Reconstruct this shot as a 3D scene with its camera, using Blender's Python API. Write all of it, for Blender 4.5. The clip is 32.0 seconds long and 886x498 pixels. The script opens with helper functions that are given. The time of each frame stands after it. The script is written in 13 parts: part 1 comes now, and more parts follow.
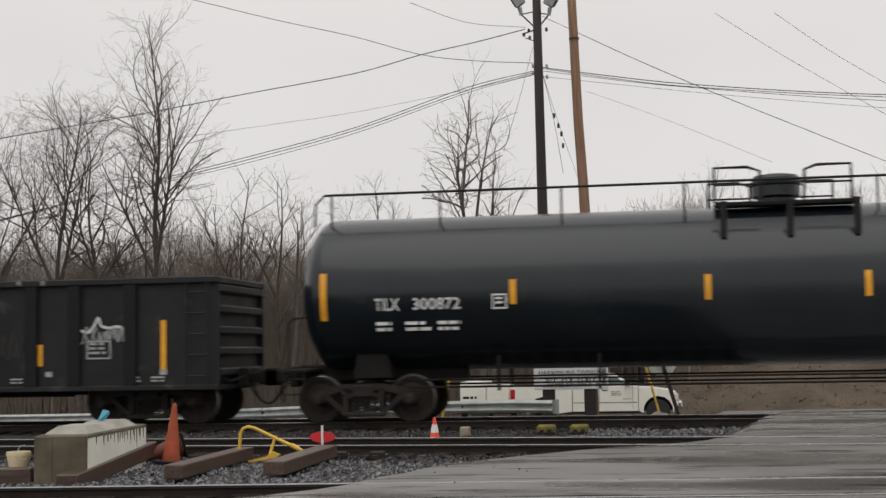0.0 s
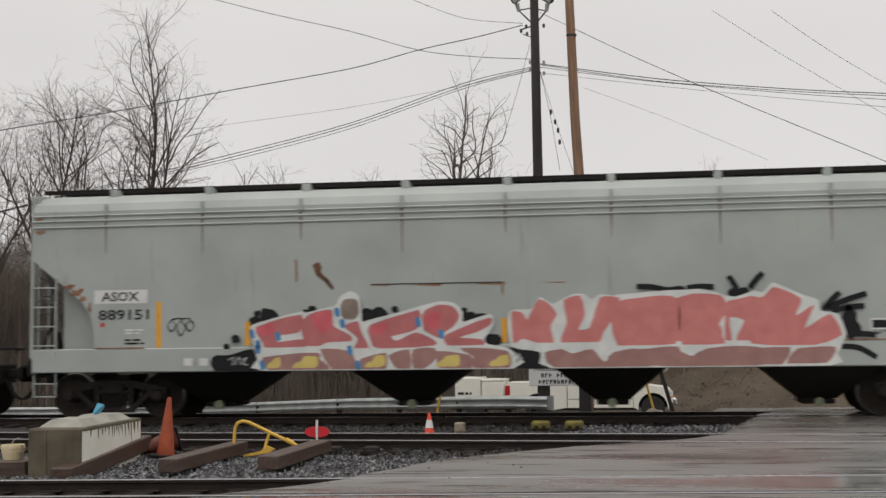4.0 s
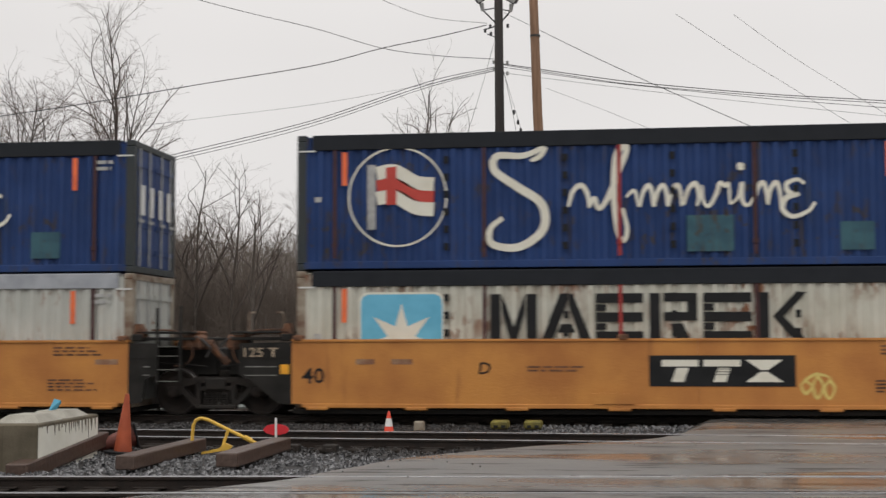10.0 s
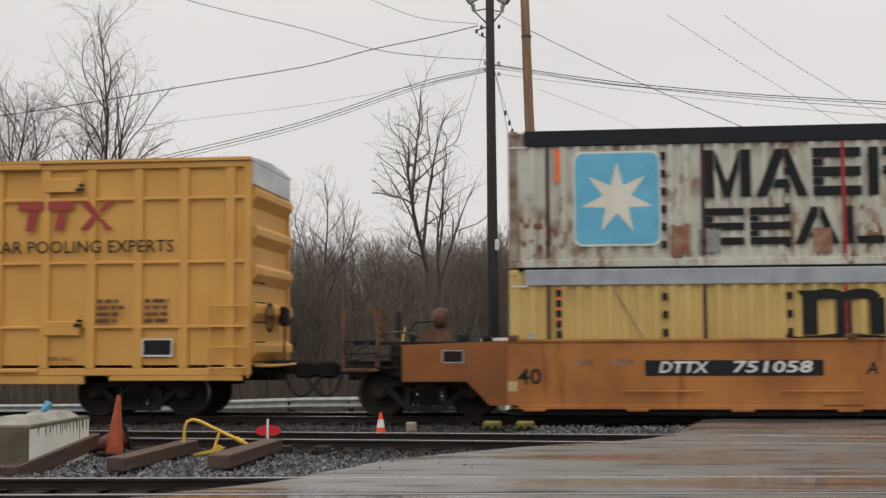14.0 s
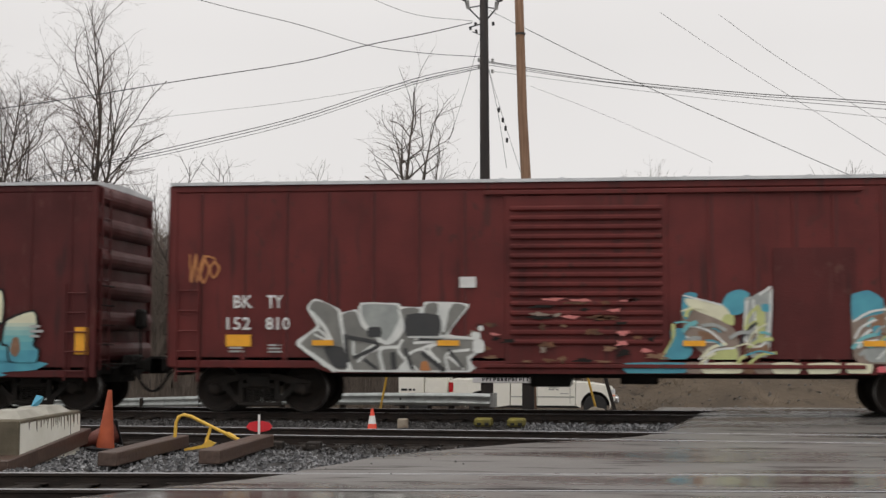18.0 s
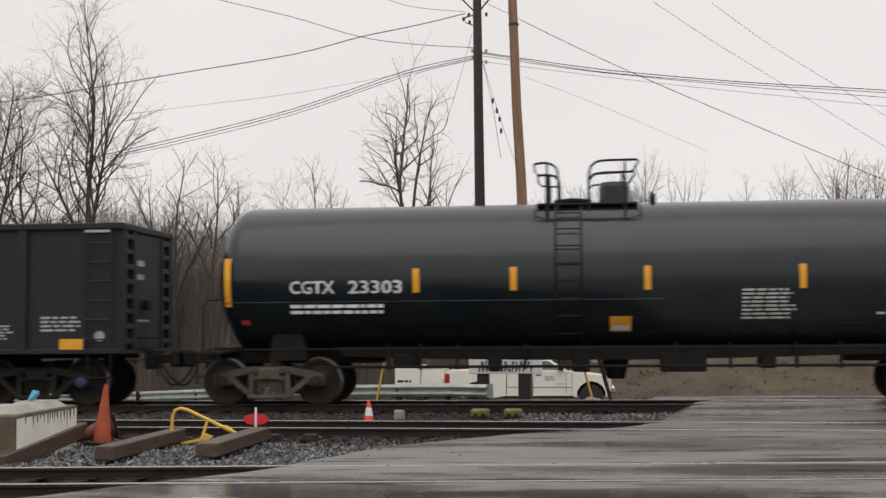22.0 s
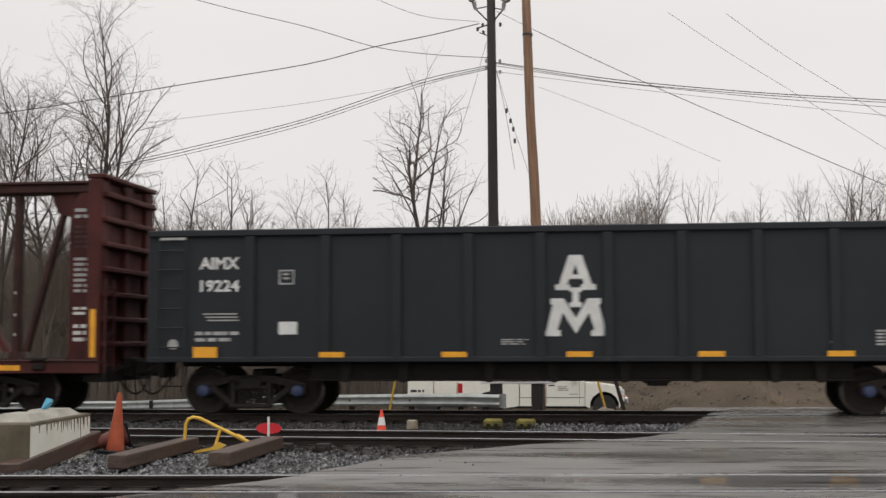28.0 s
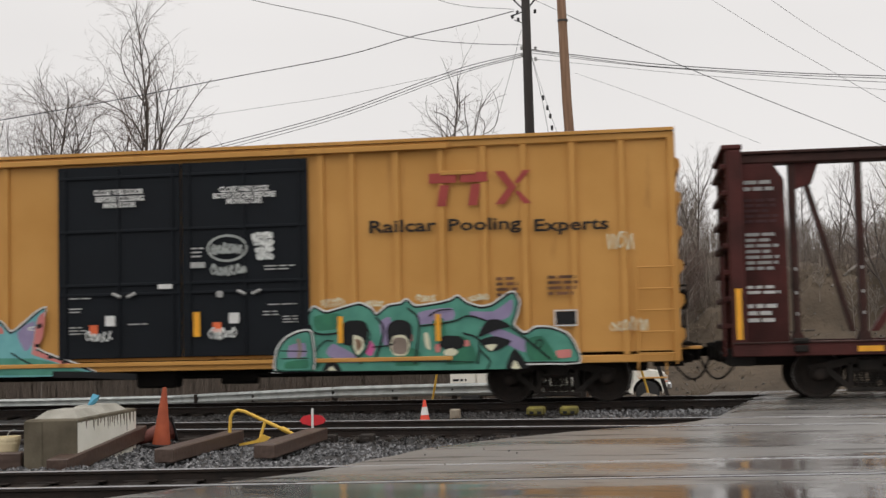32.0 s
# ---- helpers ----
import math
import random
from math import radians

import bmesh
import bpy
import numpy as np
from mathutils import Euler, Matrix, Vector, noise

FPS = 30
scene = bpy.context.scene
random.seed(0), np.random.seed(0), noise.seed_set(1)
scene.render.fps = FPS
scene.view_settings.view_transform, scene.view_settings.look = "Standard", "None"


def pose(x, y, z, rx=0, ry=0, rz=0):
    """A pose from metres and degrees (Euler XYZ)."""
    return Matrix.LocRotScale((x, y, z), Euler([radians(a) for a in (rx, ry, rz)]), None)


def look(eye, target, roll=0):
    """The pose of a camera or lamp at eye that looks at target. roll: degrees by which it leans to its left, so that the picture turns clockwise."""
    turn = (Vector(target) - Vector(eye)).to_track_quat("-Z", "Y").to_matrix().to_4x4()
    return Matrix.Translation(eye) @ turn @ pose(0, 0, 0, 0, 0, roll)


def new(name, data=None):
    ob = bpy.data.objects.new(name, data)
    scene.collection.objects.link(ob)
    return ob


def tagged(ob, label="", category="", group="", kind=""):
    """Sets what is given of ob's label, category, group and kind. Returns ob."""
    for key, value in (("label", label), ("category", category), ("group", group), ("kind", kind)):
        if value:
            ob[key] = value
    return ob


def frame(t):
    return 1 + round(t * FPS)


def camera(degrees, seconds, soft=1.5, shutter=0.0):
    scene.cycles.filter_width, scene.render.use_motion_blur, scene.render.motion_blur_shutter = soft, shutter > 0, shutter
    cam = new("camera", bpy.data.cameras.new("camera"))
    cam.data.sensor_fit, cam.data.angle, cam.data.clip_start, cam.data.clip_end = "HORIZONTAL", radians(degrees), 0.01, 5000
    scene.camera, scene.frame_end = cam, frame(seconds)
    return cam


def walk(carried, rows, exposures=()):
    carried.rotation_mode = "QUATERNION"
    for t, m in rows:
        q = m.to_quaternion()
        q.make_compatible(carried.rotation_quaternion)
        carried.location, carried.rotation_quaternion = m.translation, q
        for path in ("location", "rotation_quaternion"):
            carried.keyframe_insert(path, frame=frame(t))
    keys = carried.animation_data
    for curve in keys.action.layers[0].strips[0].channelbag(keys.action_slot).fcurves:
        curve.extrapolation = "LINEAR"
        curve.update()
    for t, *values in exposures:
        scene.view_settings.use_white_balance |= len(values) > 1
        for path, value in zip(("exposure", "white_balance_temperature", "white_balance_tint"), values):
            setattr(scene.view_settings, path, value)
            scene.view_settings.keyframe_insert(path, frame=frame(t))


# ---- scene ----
LENS = 37.5
EYE = (0.0, 0.0, 1.376)
TURNS = [
    (0, 9.05, 4.38, 1.05),
    (0.5, 9.09, 4.52, 1.06),
    (1, 9.12, 4.49, 0.94),
    (1.5, 9.13, 4.45, 0.87),
    (2, 9.13, 4.38, 0.90),
    (2.5, 9.14, 4.29, 0.81),
    (4.5, 8.68, 4.12, 0.65),
    (5, 8.49, 4.02, 0.62),
    (5.5, 8.30, 3.96, 0.62),
    (6, 8.09, 3.93, 0.58),
    (6.5, 7.84, 3.97, 0.50),
    (7, 7.66, 4.02, 0.38),
    (7.5, 7.54, 4.05, 0.29),
    (8, 7.40, 4.02, 0.30),
    (8.5, 7.32, 4.02, 0.29),
    (9, 7.23, 4.04, 0.27),
    (9.5, 7.17, 4.07, 0.23),
    (10, 7.11, 4.12, 0.15),
    (10.5, 7.12, 4.15, 0.14),
    (11, 7.14, 4.15, 0.13),
    (11.5, 7.17, 4.07, 0.23),
    (12, 7.16, 4.04, 0.18),
    (12.5, 7.08, 4.04, 0.25),
    (13, 6.98, 4.08, 0.21),
    (13.5, 6.86, 4.14, 0.23),
    (15.5, 6.56, 4.17, 0.23),
    (16, 6.54, 4.19, 0.20),
    (16.5, 6.50, 4.14, 0.10),
    (17, 6.44, 4.15, -0.08),
    (17.5, 6.39, 4.06, -0.09),
    (18, 6.40, 4.01, -0.08),
    (18.5, 6.40, 3.96, 0.06),
    (19, 6.39, 3.84, 0.19),
    (19.5, 6.41, 3.77, 0.20),
    (20, 6.37, 3.75, 0.25),
    (20.5, 6.30, 3.78, 0.22),
    (21, 6.27, 3.71, 0.33),
    (21.5, 6.22, 3.69, 0.41),
    (22, 6.22, 3.63, 0.42),
    (22.5, 6.22, 3.53, 0.49),
    (23, 6.18, 3.56, 0.41),
    (23.5, 6.08, 3.69, 0.27),
    (24, 5.96, 3.77, 0.29),
    (24.5, 5.99, 3.70, 0.27),
    (25, 5.99, 3.68, 0.28),
    (25.5, 5.97, 3.77, 0.29),
    (27.5, 6.45, 4.19, 0.01),
    (28, 6.79, 4.06, 0.20),
    (28.5, 7.72, 3.73, 0.59),
    (29, 8.23, 3.59, 0.82),
    (29.5, 8.38, 3.53, 0.94),
    (30, 8.41, 3.54, 1.03),
    (30.5, 8.47, 3.50, 1.15),
    (31, 8.50, 3.52, 1.24),
    (31.5, 8.52, 3.56, 1.35),
    (32, 8.60, 3.61, 1.33)]
cam = camera(LENS, 32.0, soft=1.5, shutter=0.25)
walk(cam, [(t, pose(*EYE, 90 + pitch, roll, yaw)) for t, yaw, pitch, roll in TURNS],
     exposures=((0.0, 0.06), (2.0, 0.03), (5.0, 0.0), (6.0, -0.01), (7.0, 0.09), (8.0, 0.05), (10.0, 0.14), (12.0, 0.14), (13.0, 0.03), (16.0, 0.19), (18.0, 0.16), (20.0, 0.24), (21.0, 0.23), (22.0, 0.20), (23.0, 0.25), (25.0, 0.25), (28.0, 0.19), (30.0, 0.23), (32.0, 0.20)))

# train: distance gone along the track, and the depth of the track's centre line
TRACK_Y = 25.56
GLIDE = (138.74974, -2.35062, 1.96616, 0.06927, -1.39010, -0.06015, 0.65792)


def gone(t):
    v = (t - 16) / 16
    return sum(c * v ** (k + 1) for k, c in enumerate(GLIDE))


# ---- light ----
world = bpy.data.worlds.new("overcast")
scene.world = world
world.use_nodes = True
wn, wl = world.node_tree.nodes, world.node_tree.links
sky = wn.new("ShaderNodeTexSky")
sky.sky_type = "NISHITA"
sky.sun_disc = False
sky.sun_elevation, sky.sun_rotation = radians(65), radians(195)
grey = wn.new("ShaderNodeHueSaturation")
grey.inputs["Saturation"].default_value = 0.06
grey.inputs["Value"].default_value = 0.10
wl.new(sky.outputs["Color"], grey.inputs["Color"])
haze = wn.new("ShaderNodeMixRGB")
haze.inputs["Fac"].default_value = 0.82
haze.inputs["Color2"].default_value = (0.748, 0.722, 0.708, 1)
wl.new(grey.outputs["Color"], haze.inputs["Color1"])
clouds = wn.new("ShaderNodeTexNoise")
clouds.inputs["Scale"].default_value = 1.3
clouds.inputs["Detail"].default_value = 4
cr = wn.new("ShaderNodeMapRange")
cr.inputs["From Min"].default_value, cr.inputs["From Max"].default_value = 0.3, 0.7
cr.inputs["To Min"].default_value, cr.inputs["To Max"].default_value = 0.93, 1.05
tc = wn.new("ShaderNodeTexCoord")
wl.new(tc.outputs["Generated"], clouds.inputs["Vector"])
wl.new(clouds.outputs["Fac"], cr.inputs["Value"])
mul = wn.new("ShaderNodeMixRGB")
mul.blend_type = "MULTIPLY"
mul.inputs["Fac"].default_value = 1
wl.new(haze.outputs["Color"], mul.inputs["Color1"])
wl.new(cr.outputs["Result"], mul.inputs["Color2"])
up = wn.new("ShaderNodeSeparateXYZ")
wl.new(tc.outputs["Generated"], up.inputs["Vector"])
zenith = wn.new("ShaderNodeMapRange")
zenith.inputs["From Min"].default_value, zenith.inputs["From Max"].default_value = 0.22, 1.0
zenith.inputs["To Min"].default_value, zenith.inputs["To Max"].default_value = 1.0, 1.75
wl.new(up.outputs["Z"], zenith.inputs["Value"])
dome = wn.new("ShaderNodeMixRGB")
dome.blend_type = "MULTIPLY"
dome.inputs["Fac"].default_value = 1
wl.new(mul.outputs["Color"], dome.inputs["Color1"])
wl.new(zenith.outputs["Result"], dome.inputs["Color2"])
wl.new(dome.outputs["Color"], wn["Background"].inputs["Color"])
wn["Background"].inputs["Strength"].default_value = 1.0
sun_data = bpy.data.lights.new("sun", "SUN")
sun_data.energy, sun_data.angle, sun_data.color = 0.55, radians(60), (1, 0.97, 0.93)
sun = new("sun", sun_data)
sun.matrix_world = look((0, 0, 50), (6, 22.5, 0))


# ---- materials ----
def mat(name, col, col2=None, rough=0.6, metal=0.0, scale=3.0, bump=0.15, streak=0.0, stain=None, amount=0.5, fine=60.0,
        rough2=None, vary=0.0, spec=0.5, stretch=(1, 1, 1), spots=None, spread=0.5):
    """A surface in two scales: broad mottling from col to col2, fine grain, and stains of their own colour that run down."""
    m = bpy.data.materials.new(name)
    m.use_nodes = True
    n, l = m.node_tree.nodes, m.node_tree.links
    b = n["Principled BSDF"]
    col2 = col2 or tuple(c * 0.7 for c in col)
    at = n.new("ShaderNodeTexCoord").outputs["Object"]

    def noise_at(s, detail, stretch_by, lo, hi):
        mp = n.new("ShaderNodeMapping")
        mp.inputs["Scale"].default_value = stretch_by
        l.new(at, mp.inputs["Vector"])
        t = n.new("ShaderNodeTexNoise")
        t.inputs["Scale"].default_value, t.inputs["Detail"].default_value = s, detail
        l.new(mp.outputs["Vector"], t.inputs["Vector"])
        r = n.new("ShaderNodeMapRange")
        r.inputs["From Min"].default_value, r.inputs["From Max"].default_value = lo, hi
        l.new(t.outputs["Fac"], r.inputs["Value"])
        return r.outputs["Result"]

    def mix(fac, a, c2):
        x = n.new("ShaderNodeMixRGB")
        l.new(fac, x.inputs["Fac"])
        if isinstance(a, tuple):
            x.inputs["Color1"].default_value = (*a, 1)
        else:
            l.new(a, x.inputs["Color1"])
        x.inputs["Color2"].default_value = (*c2, 1)
        return x.outputs["Color"]

    broad = noise_at(scale, 5, stretch, 0.35, 0.68)
    grain = noise_at(fine, 3, (1, 1, 1), 0.3, 0.7)
    c = mix(broad, tuple(col), tuple(col2))
    if stain:
        down = noise_at(2.2, 6, (1.6, 1.6, 0.22) if streak else (1, 1, 1), 0.5 + 0.25 * (1 - amount), 0.62 + 0.25 * (1 - amount))
        c = mix(down, c, tuple(stain))
    if spots:
        speck = noise_at(6.5, 6, (1, 1, 0.55), 0.60 - 0.06 * spread, 0.66 - 0.06 * spread)
        run = noise_at(4.0, 5, (3.2, 3.2, 0.16), 0.60 - 0.05 * spread, 0.72 - 0.05 * spread)
        where = noise_at(0.75, 3, (1, 1, 1), 0.42, 0.62)
        top = n.new("ShaderNodeMath")
        top.operation = "MAXIMUM"
        l.new(speck, top.inputs[0])
        l.new(run, top.inputs[1])
        mask = n.new("ShaderNodeMath")
        mask.operation = "MULTIPLY"
        l.new(top.outputs["Value"], mask.inputs[0])
        l.new(where, mask.inputs[1])
        c = mix(mask.outputs["Value"], c, tuple(spots))
    if vary:
        oi = n.new("ShaderNodeObjectInfo")
        hs = n.new("ShaderNodeHueSaturation")
        mr = n.new("ShaderNodeMapRange")
        mr.inputs["To Min"].default_value, mr.inputs["To Max"].default_value = 1 - vary, 1 + vary
        l.new(oi.outputs["Random"], mr.inputs["Value"])
        l.new(mr.outputs["Result"], hs.inputs["Value"])
        l.new(c, hs.inputs["Color"])
        c = hs.outputs["Color"]
    l.new(c, b.inputs["Base Color"])
    rr = n.new("ShaderNodeMapRange")
    rr.inputs["To Min"].default_value = rough
    rr.inputs["To Max"].default_value = rough2 if rough2 is not None else min(1, rough + 0.18)
    l.new(broad, rr.inputs["Value"])
    l.new(rr.outputs["Result"], b.inputs["Roughness"])
    b.inputs["Metallic"].default_value = metal
    b.inputs["Specular IOR Level"].default_value = spec
    if bump:
        bp = n.new("ShaderNodeBump")
        bp.inputs["Strength"].default_value, bp.inputs["Distance"].default_value = bump, 0.02
        l.new(grain, bp.inputs["Height"])
        l.new(bp.outputs["Normal"], b.inputs["Normal"])
    return m


# ---- mesh tools ----
CORNERS = [(a, b, c) for a in (-1, 1) for b in (-1, 1) for c in (-1, 1)]


def _chamfer_faces():
    def vid(c, axis):
        return CORNERS.index(c) * 3 + axis
    faces = []
    for axis in range(3):
        o1, o2 = [k for k in range(3) if k != axis]
        for s in (-1, 1):
            loop = []
            for p, q in ((-1, -1), (1, -1), (1, 1), (-1, 1)):
                c = [0, 0, 0]
                c[axis], c[o1], c[o2] = s, p, q
                loop.append(vid(tuple(c), axis))
            faces.append(loop)
    for axis in range(3):
        o1, o2 = [k for k in range(3) if k != axis]
        for p in (-1, 1):
            for q in (-1, 1):
                a, b = [0, 0, 0], [0, 0, 0]
                a[axis], b[axis] = -1, 1
                a[o1] = b[o1] = p
                a[o2] = b[o2] = q
                a, b = tuple(a), tuple(b)
                faces.append([vid(a, o1), vid(b, o1), vid(b, o2), vid(a, o2)])
    for c in CORNERS:
        faces.append([vid(c, 0), vid(c, 1), vid(c, 2)])
    vs = np.array([[s * (1.0 if k == axis else 0.8) for k, s in enumerate(c)] for c in CORNERS for axis in range(3)])
    out = []
    for f in faces:
        p = vs[f]
        nrm = np.cross(p[1] - p[0], p[2] - p[0])
        out.append(f if nrm @ p.mean(0) > 0 else f[::-1])
    return out


CHAMFER = _chamfer_faces()
PLAIN = [[0, 1, 3, 2], [4, 6, 7, 5], [0, 4, 5, 1], [2, 3, 7, 6], [0, 2, 6, 4], [1, 5, 7, 3]]


class Mesh:
    """Collects simple solids into one mesh."""

    def __init__(self):
        self.v, self.f, self.n = [], [], 0

    def add(self, v, f):
        self.v.append(np.asarray(v, float).reshape(-1, 3))
        self.f += [[i + self.n for i in q] for q in f]
        self.n += len(self.v[-1])
        return self

    def box(self, x0, x1, y0, y1, z0, z1, ch=0.0, m=None):
        c = np.array([(x0 + x1) / 2, (y0 + y1) / 2, (z0 + z1) / 2])
        h = np.abs(np.array([x1 - x0, y1 - y0, z1 - z0])) / 2
        if ch:
            ch = min(ch, h.min() * 0.9)
            v = np.array([[s * (h[k] if k == axis else h[k] - ch) for k, s in enumerate(cn)] for cn in CORNERS for axis in range(3)]) + c
            f = CHAMFER
        else:
            v, f = np.array(CORNERS) * h + c, PLAIN
        if m is not None:
            v = np.array([m @ Vector(p) for p in v])
        return self.add(v, f)

    def tube(self, p, q, r, r2=None, n=8, caps=True):
        p, q = np.array(p, float), np.array(q, float)
        d = q - p
        d = d / (np.linalg.norm(d) + 1e-9)
        a = np.cross(d, (0, 0, 1) if abs(d[2]) < 0.9 else (1, 0, 0))
        a /= np.linalg.norm(a)
        b = np.cross(d, a)
        r2 = r if r2 is None else r2
        ang = np.linspace(0, 2 * np.pi, n, endpoint=False)
        ring = np.cos(ang)[:, None] * a + np.sin(ang)[:, None] * b
        v = np.vstack([p + ring * r, q + ring * r2])
        f = [[i, (i + 1) % n, n + (i + 1) % n, n + i] for i in range(n)]
        if caps:
            f += [list(range(n))[::-1], list(range(n, 2 * n))]
        return self.add(v, f)

    def pipe(self, pts, r, n=6):
        """A round bar swept along pts in one piece."""
        p = np.array(pts, float)
        d = np.gradient(p, axis=0)
        d /= np.linalg.norm(d, axis=1)[:, None] + 1e-9
        ref = np.array([0.31, 0.87, 0.38]) if abs(d[0, 1]) < 0.8 else np.array([0.9, 0.1, 0.4])
        v = []
        for k in range(len(p)):
            a = np.cross(d[k], ref)
            a /= np.linalg.norm(a) + 1e-9
            b = np.cross(d[k], a)
            v += [p[k] + r * (a * math.cos(2 * math.pi * i / n) + b * math.sin(2 * math.pi * i / n)) for i in range(n)]
        f = [[k * n + i, k * n + (i + 1) % n, (k + 1) * n + (i + 1) % n, (k + 1) * n + i] for k in range(len(p) - 1) for i in range(n)]
        f += [list(range(n))[::-1], [(len(p) - 1) * n + i for i in range(n)]]
        return self.add(v, f)

    def lathe(self, prof, n=24, m=None):
        """prof: (radius, height) pairs round z."""
        ang = np.linspace(0, 2 * np.pi, n, endpoint=False)
        v = np.array([(r * np.cos(a), r * np.sin(a), z) for r, z in prof for a in ang])
        f = [[k * n + i, k * n + (i + 1) % n, (k + 1) * n + (i + 1) % n, (k + 1) * n + i] for k in range(len(prof) - 1) for i in range(n)]
        f += [list(range(n))[::-1], [(len(prof) - 1) * n + i for i in range(n)]]
        if m is not None:
            v = np.array([m @ Vector(p) for p in v])
        return self.add(v, f)

    def slab(self, poly, y0, y1):
        """A polygon in x and z, from depth y0 (front) to y1."""
        n = len(poly)
        area = sum(poly[i][0] * poly[(i + 1) % n][1] - poly[(i + 1) % n][0] * poly[i][1] for i in range(n))
        if area < 0:
            poly = poly[::-1]
        v = [(x, y0, z) for x, z in poly] + [(x, y1, z) for x, z in poly]
        f = [list(range(n)), list(range(n, 2 * n))[::-1]]
        f += [[i, n + i, n + (i + 1) % n, (i + 1) % n] for i in range(n)]
        return self.add(v, f)

    def flat(self, poly, y):
        n = len(poly)
        area = sum(poly[i][0] * poly[(i + 1) % n][1] - poly[(i + 1) % n][0] * poly[i][1] for i in range(n))
        if area < 0:
            poly = poly[::-1]
        return self.add([(x, y, z) for x, z in poly], [list(range(n))])

    def data(self, name, material, smooth=False):
        me = bpy.data.meshes.new(name)
        me.from_pydata(np.vstack(self.v).tolist() if self.v else [], [], self.f)
        if material:
            me.materials.append(material)
        if smooth:
            me.shade_smooth()
        return me


def part(name, mesh, material, parent=None, label="", smooth=False, m=None):
    me = mesh.data(name, material, smooth) if isinstance(mesh, Mesh) else mesh
    ob = new(name, me)
    if parent:
        ob.parent = parent
    if m is not None:
        ob.matrix_basis = m
    if label:
        ob["label"] = label
    return ob


def thing(name, label, category, m=None, group="", kind=""):
    ob = new(name)
    ob.empty_display_size = 0.3
    if m is not None:
        ob.matrix_basis = m
    return tagged(ob, label, category, group, kind)


_letters = {}


def lettering(text, size, width=None, shear=0.0, bold=0.0, spacing=1.0):
    """Flat letters in x and z from the lower left corner, as a mesh that faces -y."""
    key = (text, size, width, shear, bold, spacing)
    if key in _letters:
        return _letters[key]
    cu = bpy.data.curves.new("letters", "FONT")
    cu.body, cu.size, cu.resolution_u, cu.offset, cu.space_character = text, 1.0, 2, bold, spacing
    cu.fill_mode = "FRONT"
    ob = bpy.data.objects.new("letters", cu)
    scene.collection.objects.link(ob)
    me = bpy.data.meshes.new_from_object(ob.evaluated_get(bpy.context.evaluated_depsgraph_get()))
    bpy.data.objects.remove(ob)
    v = np.array([p.co[:] for p in me.vertices])
    v[:, 0] -= v[:, 0].min()
    v[:, 1] -= v[:, 1].min()
    s = size / v[:, 1].max()
    v *= s
    if width:
        v[:, 0] *= width / v[:, 0].max()
    v[:, 0] += shear * v[:, 1]
    out = np.column_stack([v[:, 0], np.zeros(len(v)), v[:, 1]])
    me.vertices.foreach_set("co", out.ravel())
    me.materials.clear()
    _letters[key] = me
    return me


def sign(text, x, z, size, material, parent, y, width=None, shear=0.0, bold=0.01, name="lettering"):
    me = lettering(text, size, width, shear, bold).copy()
    me.materials.append(material)
    return part(name, me, material, parent, m=pose(x, y, z))

# ---- materials in use ----
M_BALLAST = mat("ballast", (0.035, 0.034, 0.034), (0.085, 0.082, 0.08), 0.8, scale=9, bump=0.9, fine=22, stain=(0.05, 0.044, 0.04), spec=0.15)
M_DIRT = mat("dirt", (0.058, 0.052, 0.046), (0.100, 0.090, 0.079), 0.85, scale=0.6, bump=0.8, fine=9, stain=(0.035, 0.031, 0.027))
M_BANK = mat("bank_soil", (0.125, 0.098, 0.072), (0.072, 0.058, 0.045), 0.95, scale=0.45, bump=1.0, fine=5, stain=(0.045, 0.036, 0.029), amount=0.6, spec=0.15)
M_RAIL = mat("rail_steel", (0.022, 0.018, 0.016), (0.040, 0.030, 0.025), 0.6, 0.2, scale=6, bump=0.2, spec=0.2)
M_RAILTOP = mat("rail_head", (0.42, 0.42, 0.43), (0.30, 0.30, 0.31), 0.25, 1.0, scale=4, bump=0.05)
M_TIE = mat("tie_wood", (0.020, 0.017, 0.015), (0.038, 0.031, 0.026), 0.9, scale=3, bump=0.5, fine=30, stretch=(6, 0.6, 6), spec=0.12)
M_TIMBER = mat("timber", (0.052, 0.030, 0.022), (0.095, 0.062, 0.047), 0.42, scale=3, bump=0.15, fine=18, stretch=(6, 0.7, 6), vary=0.15)


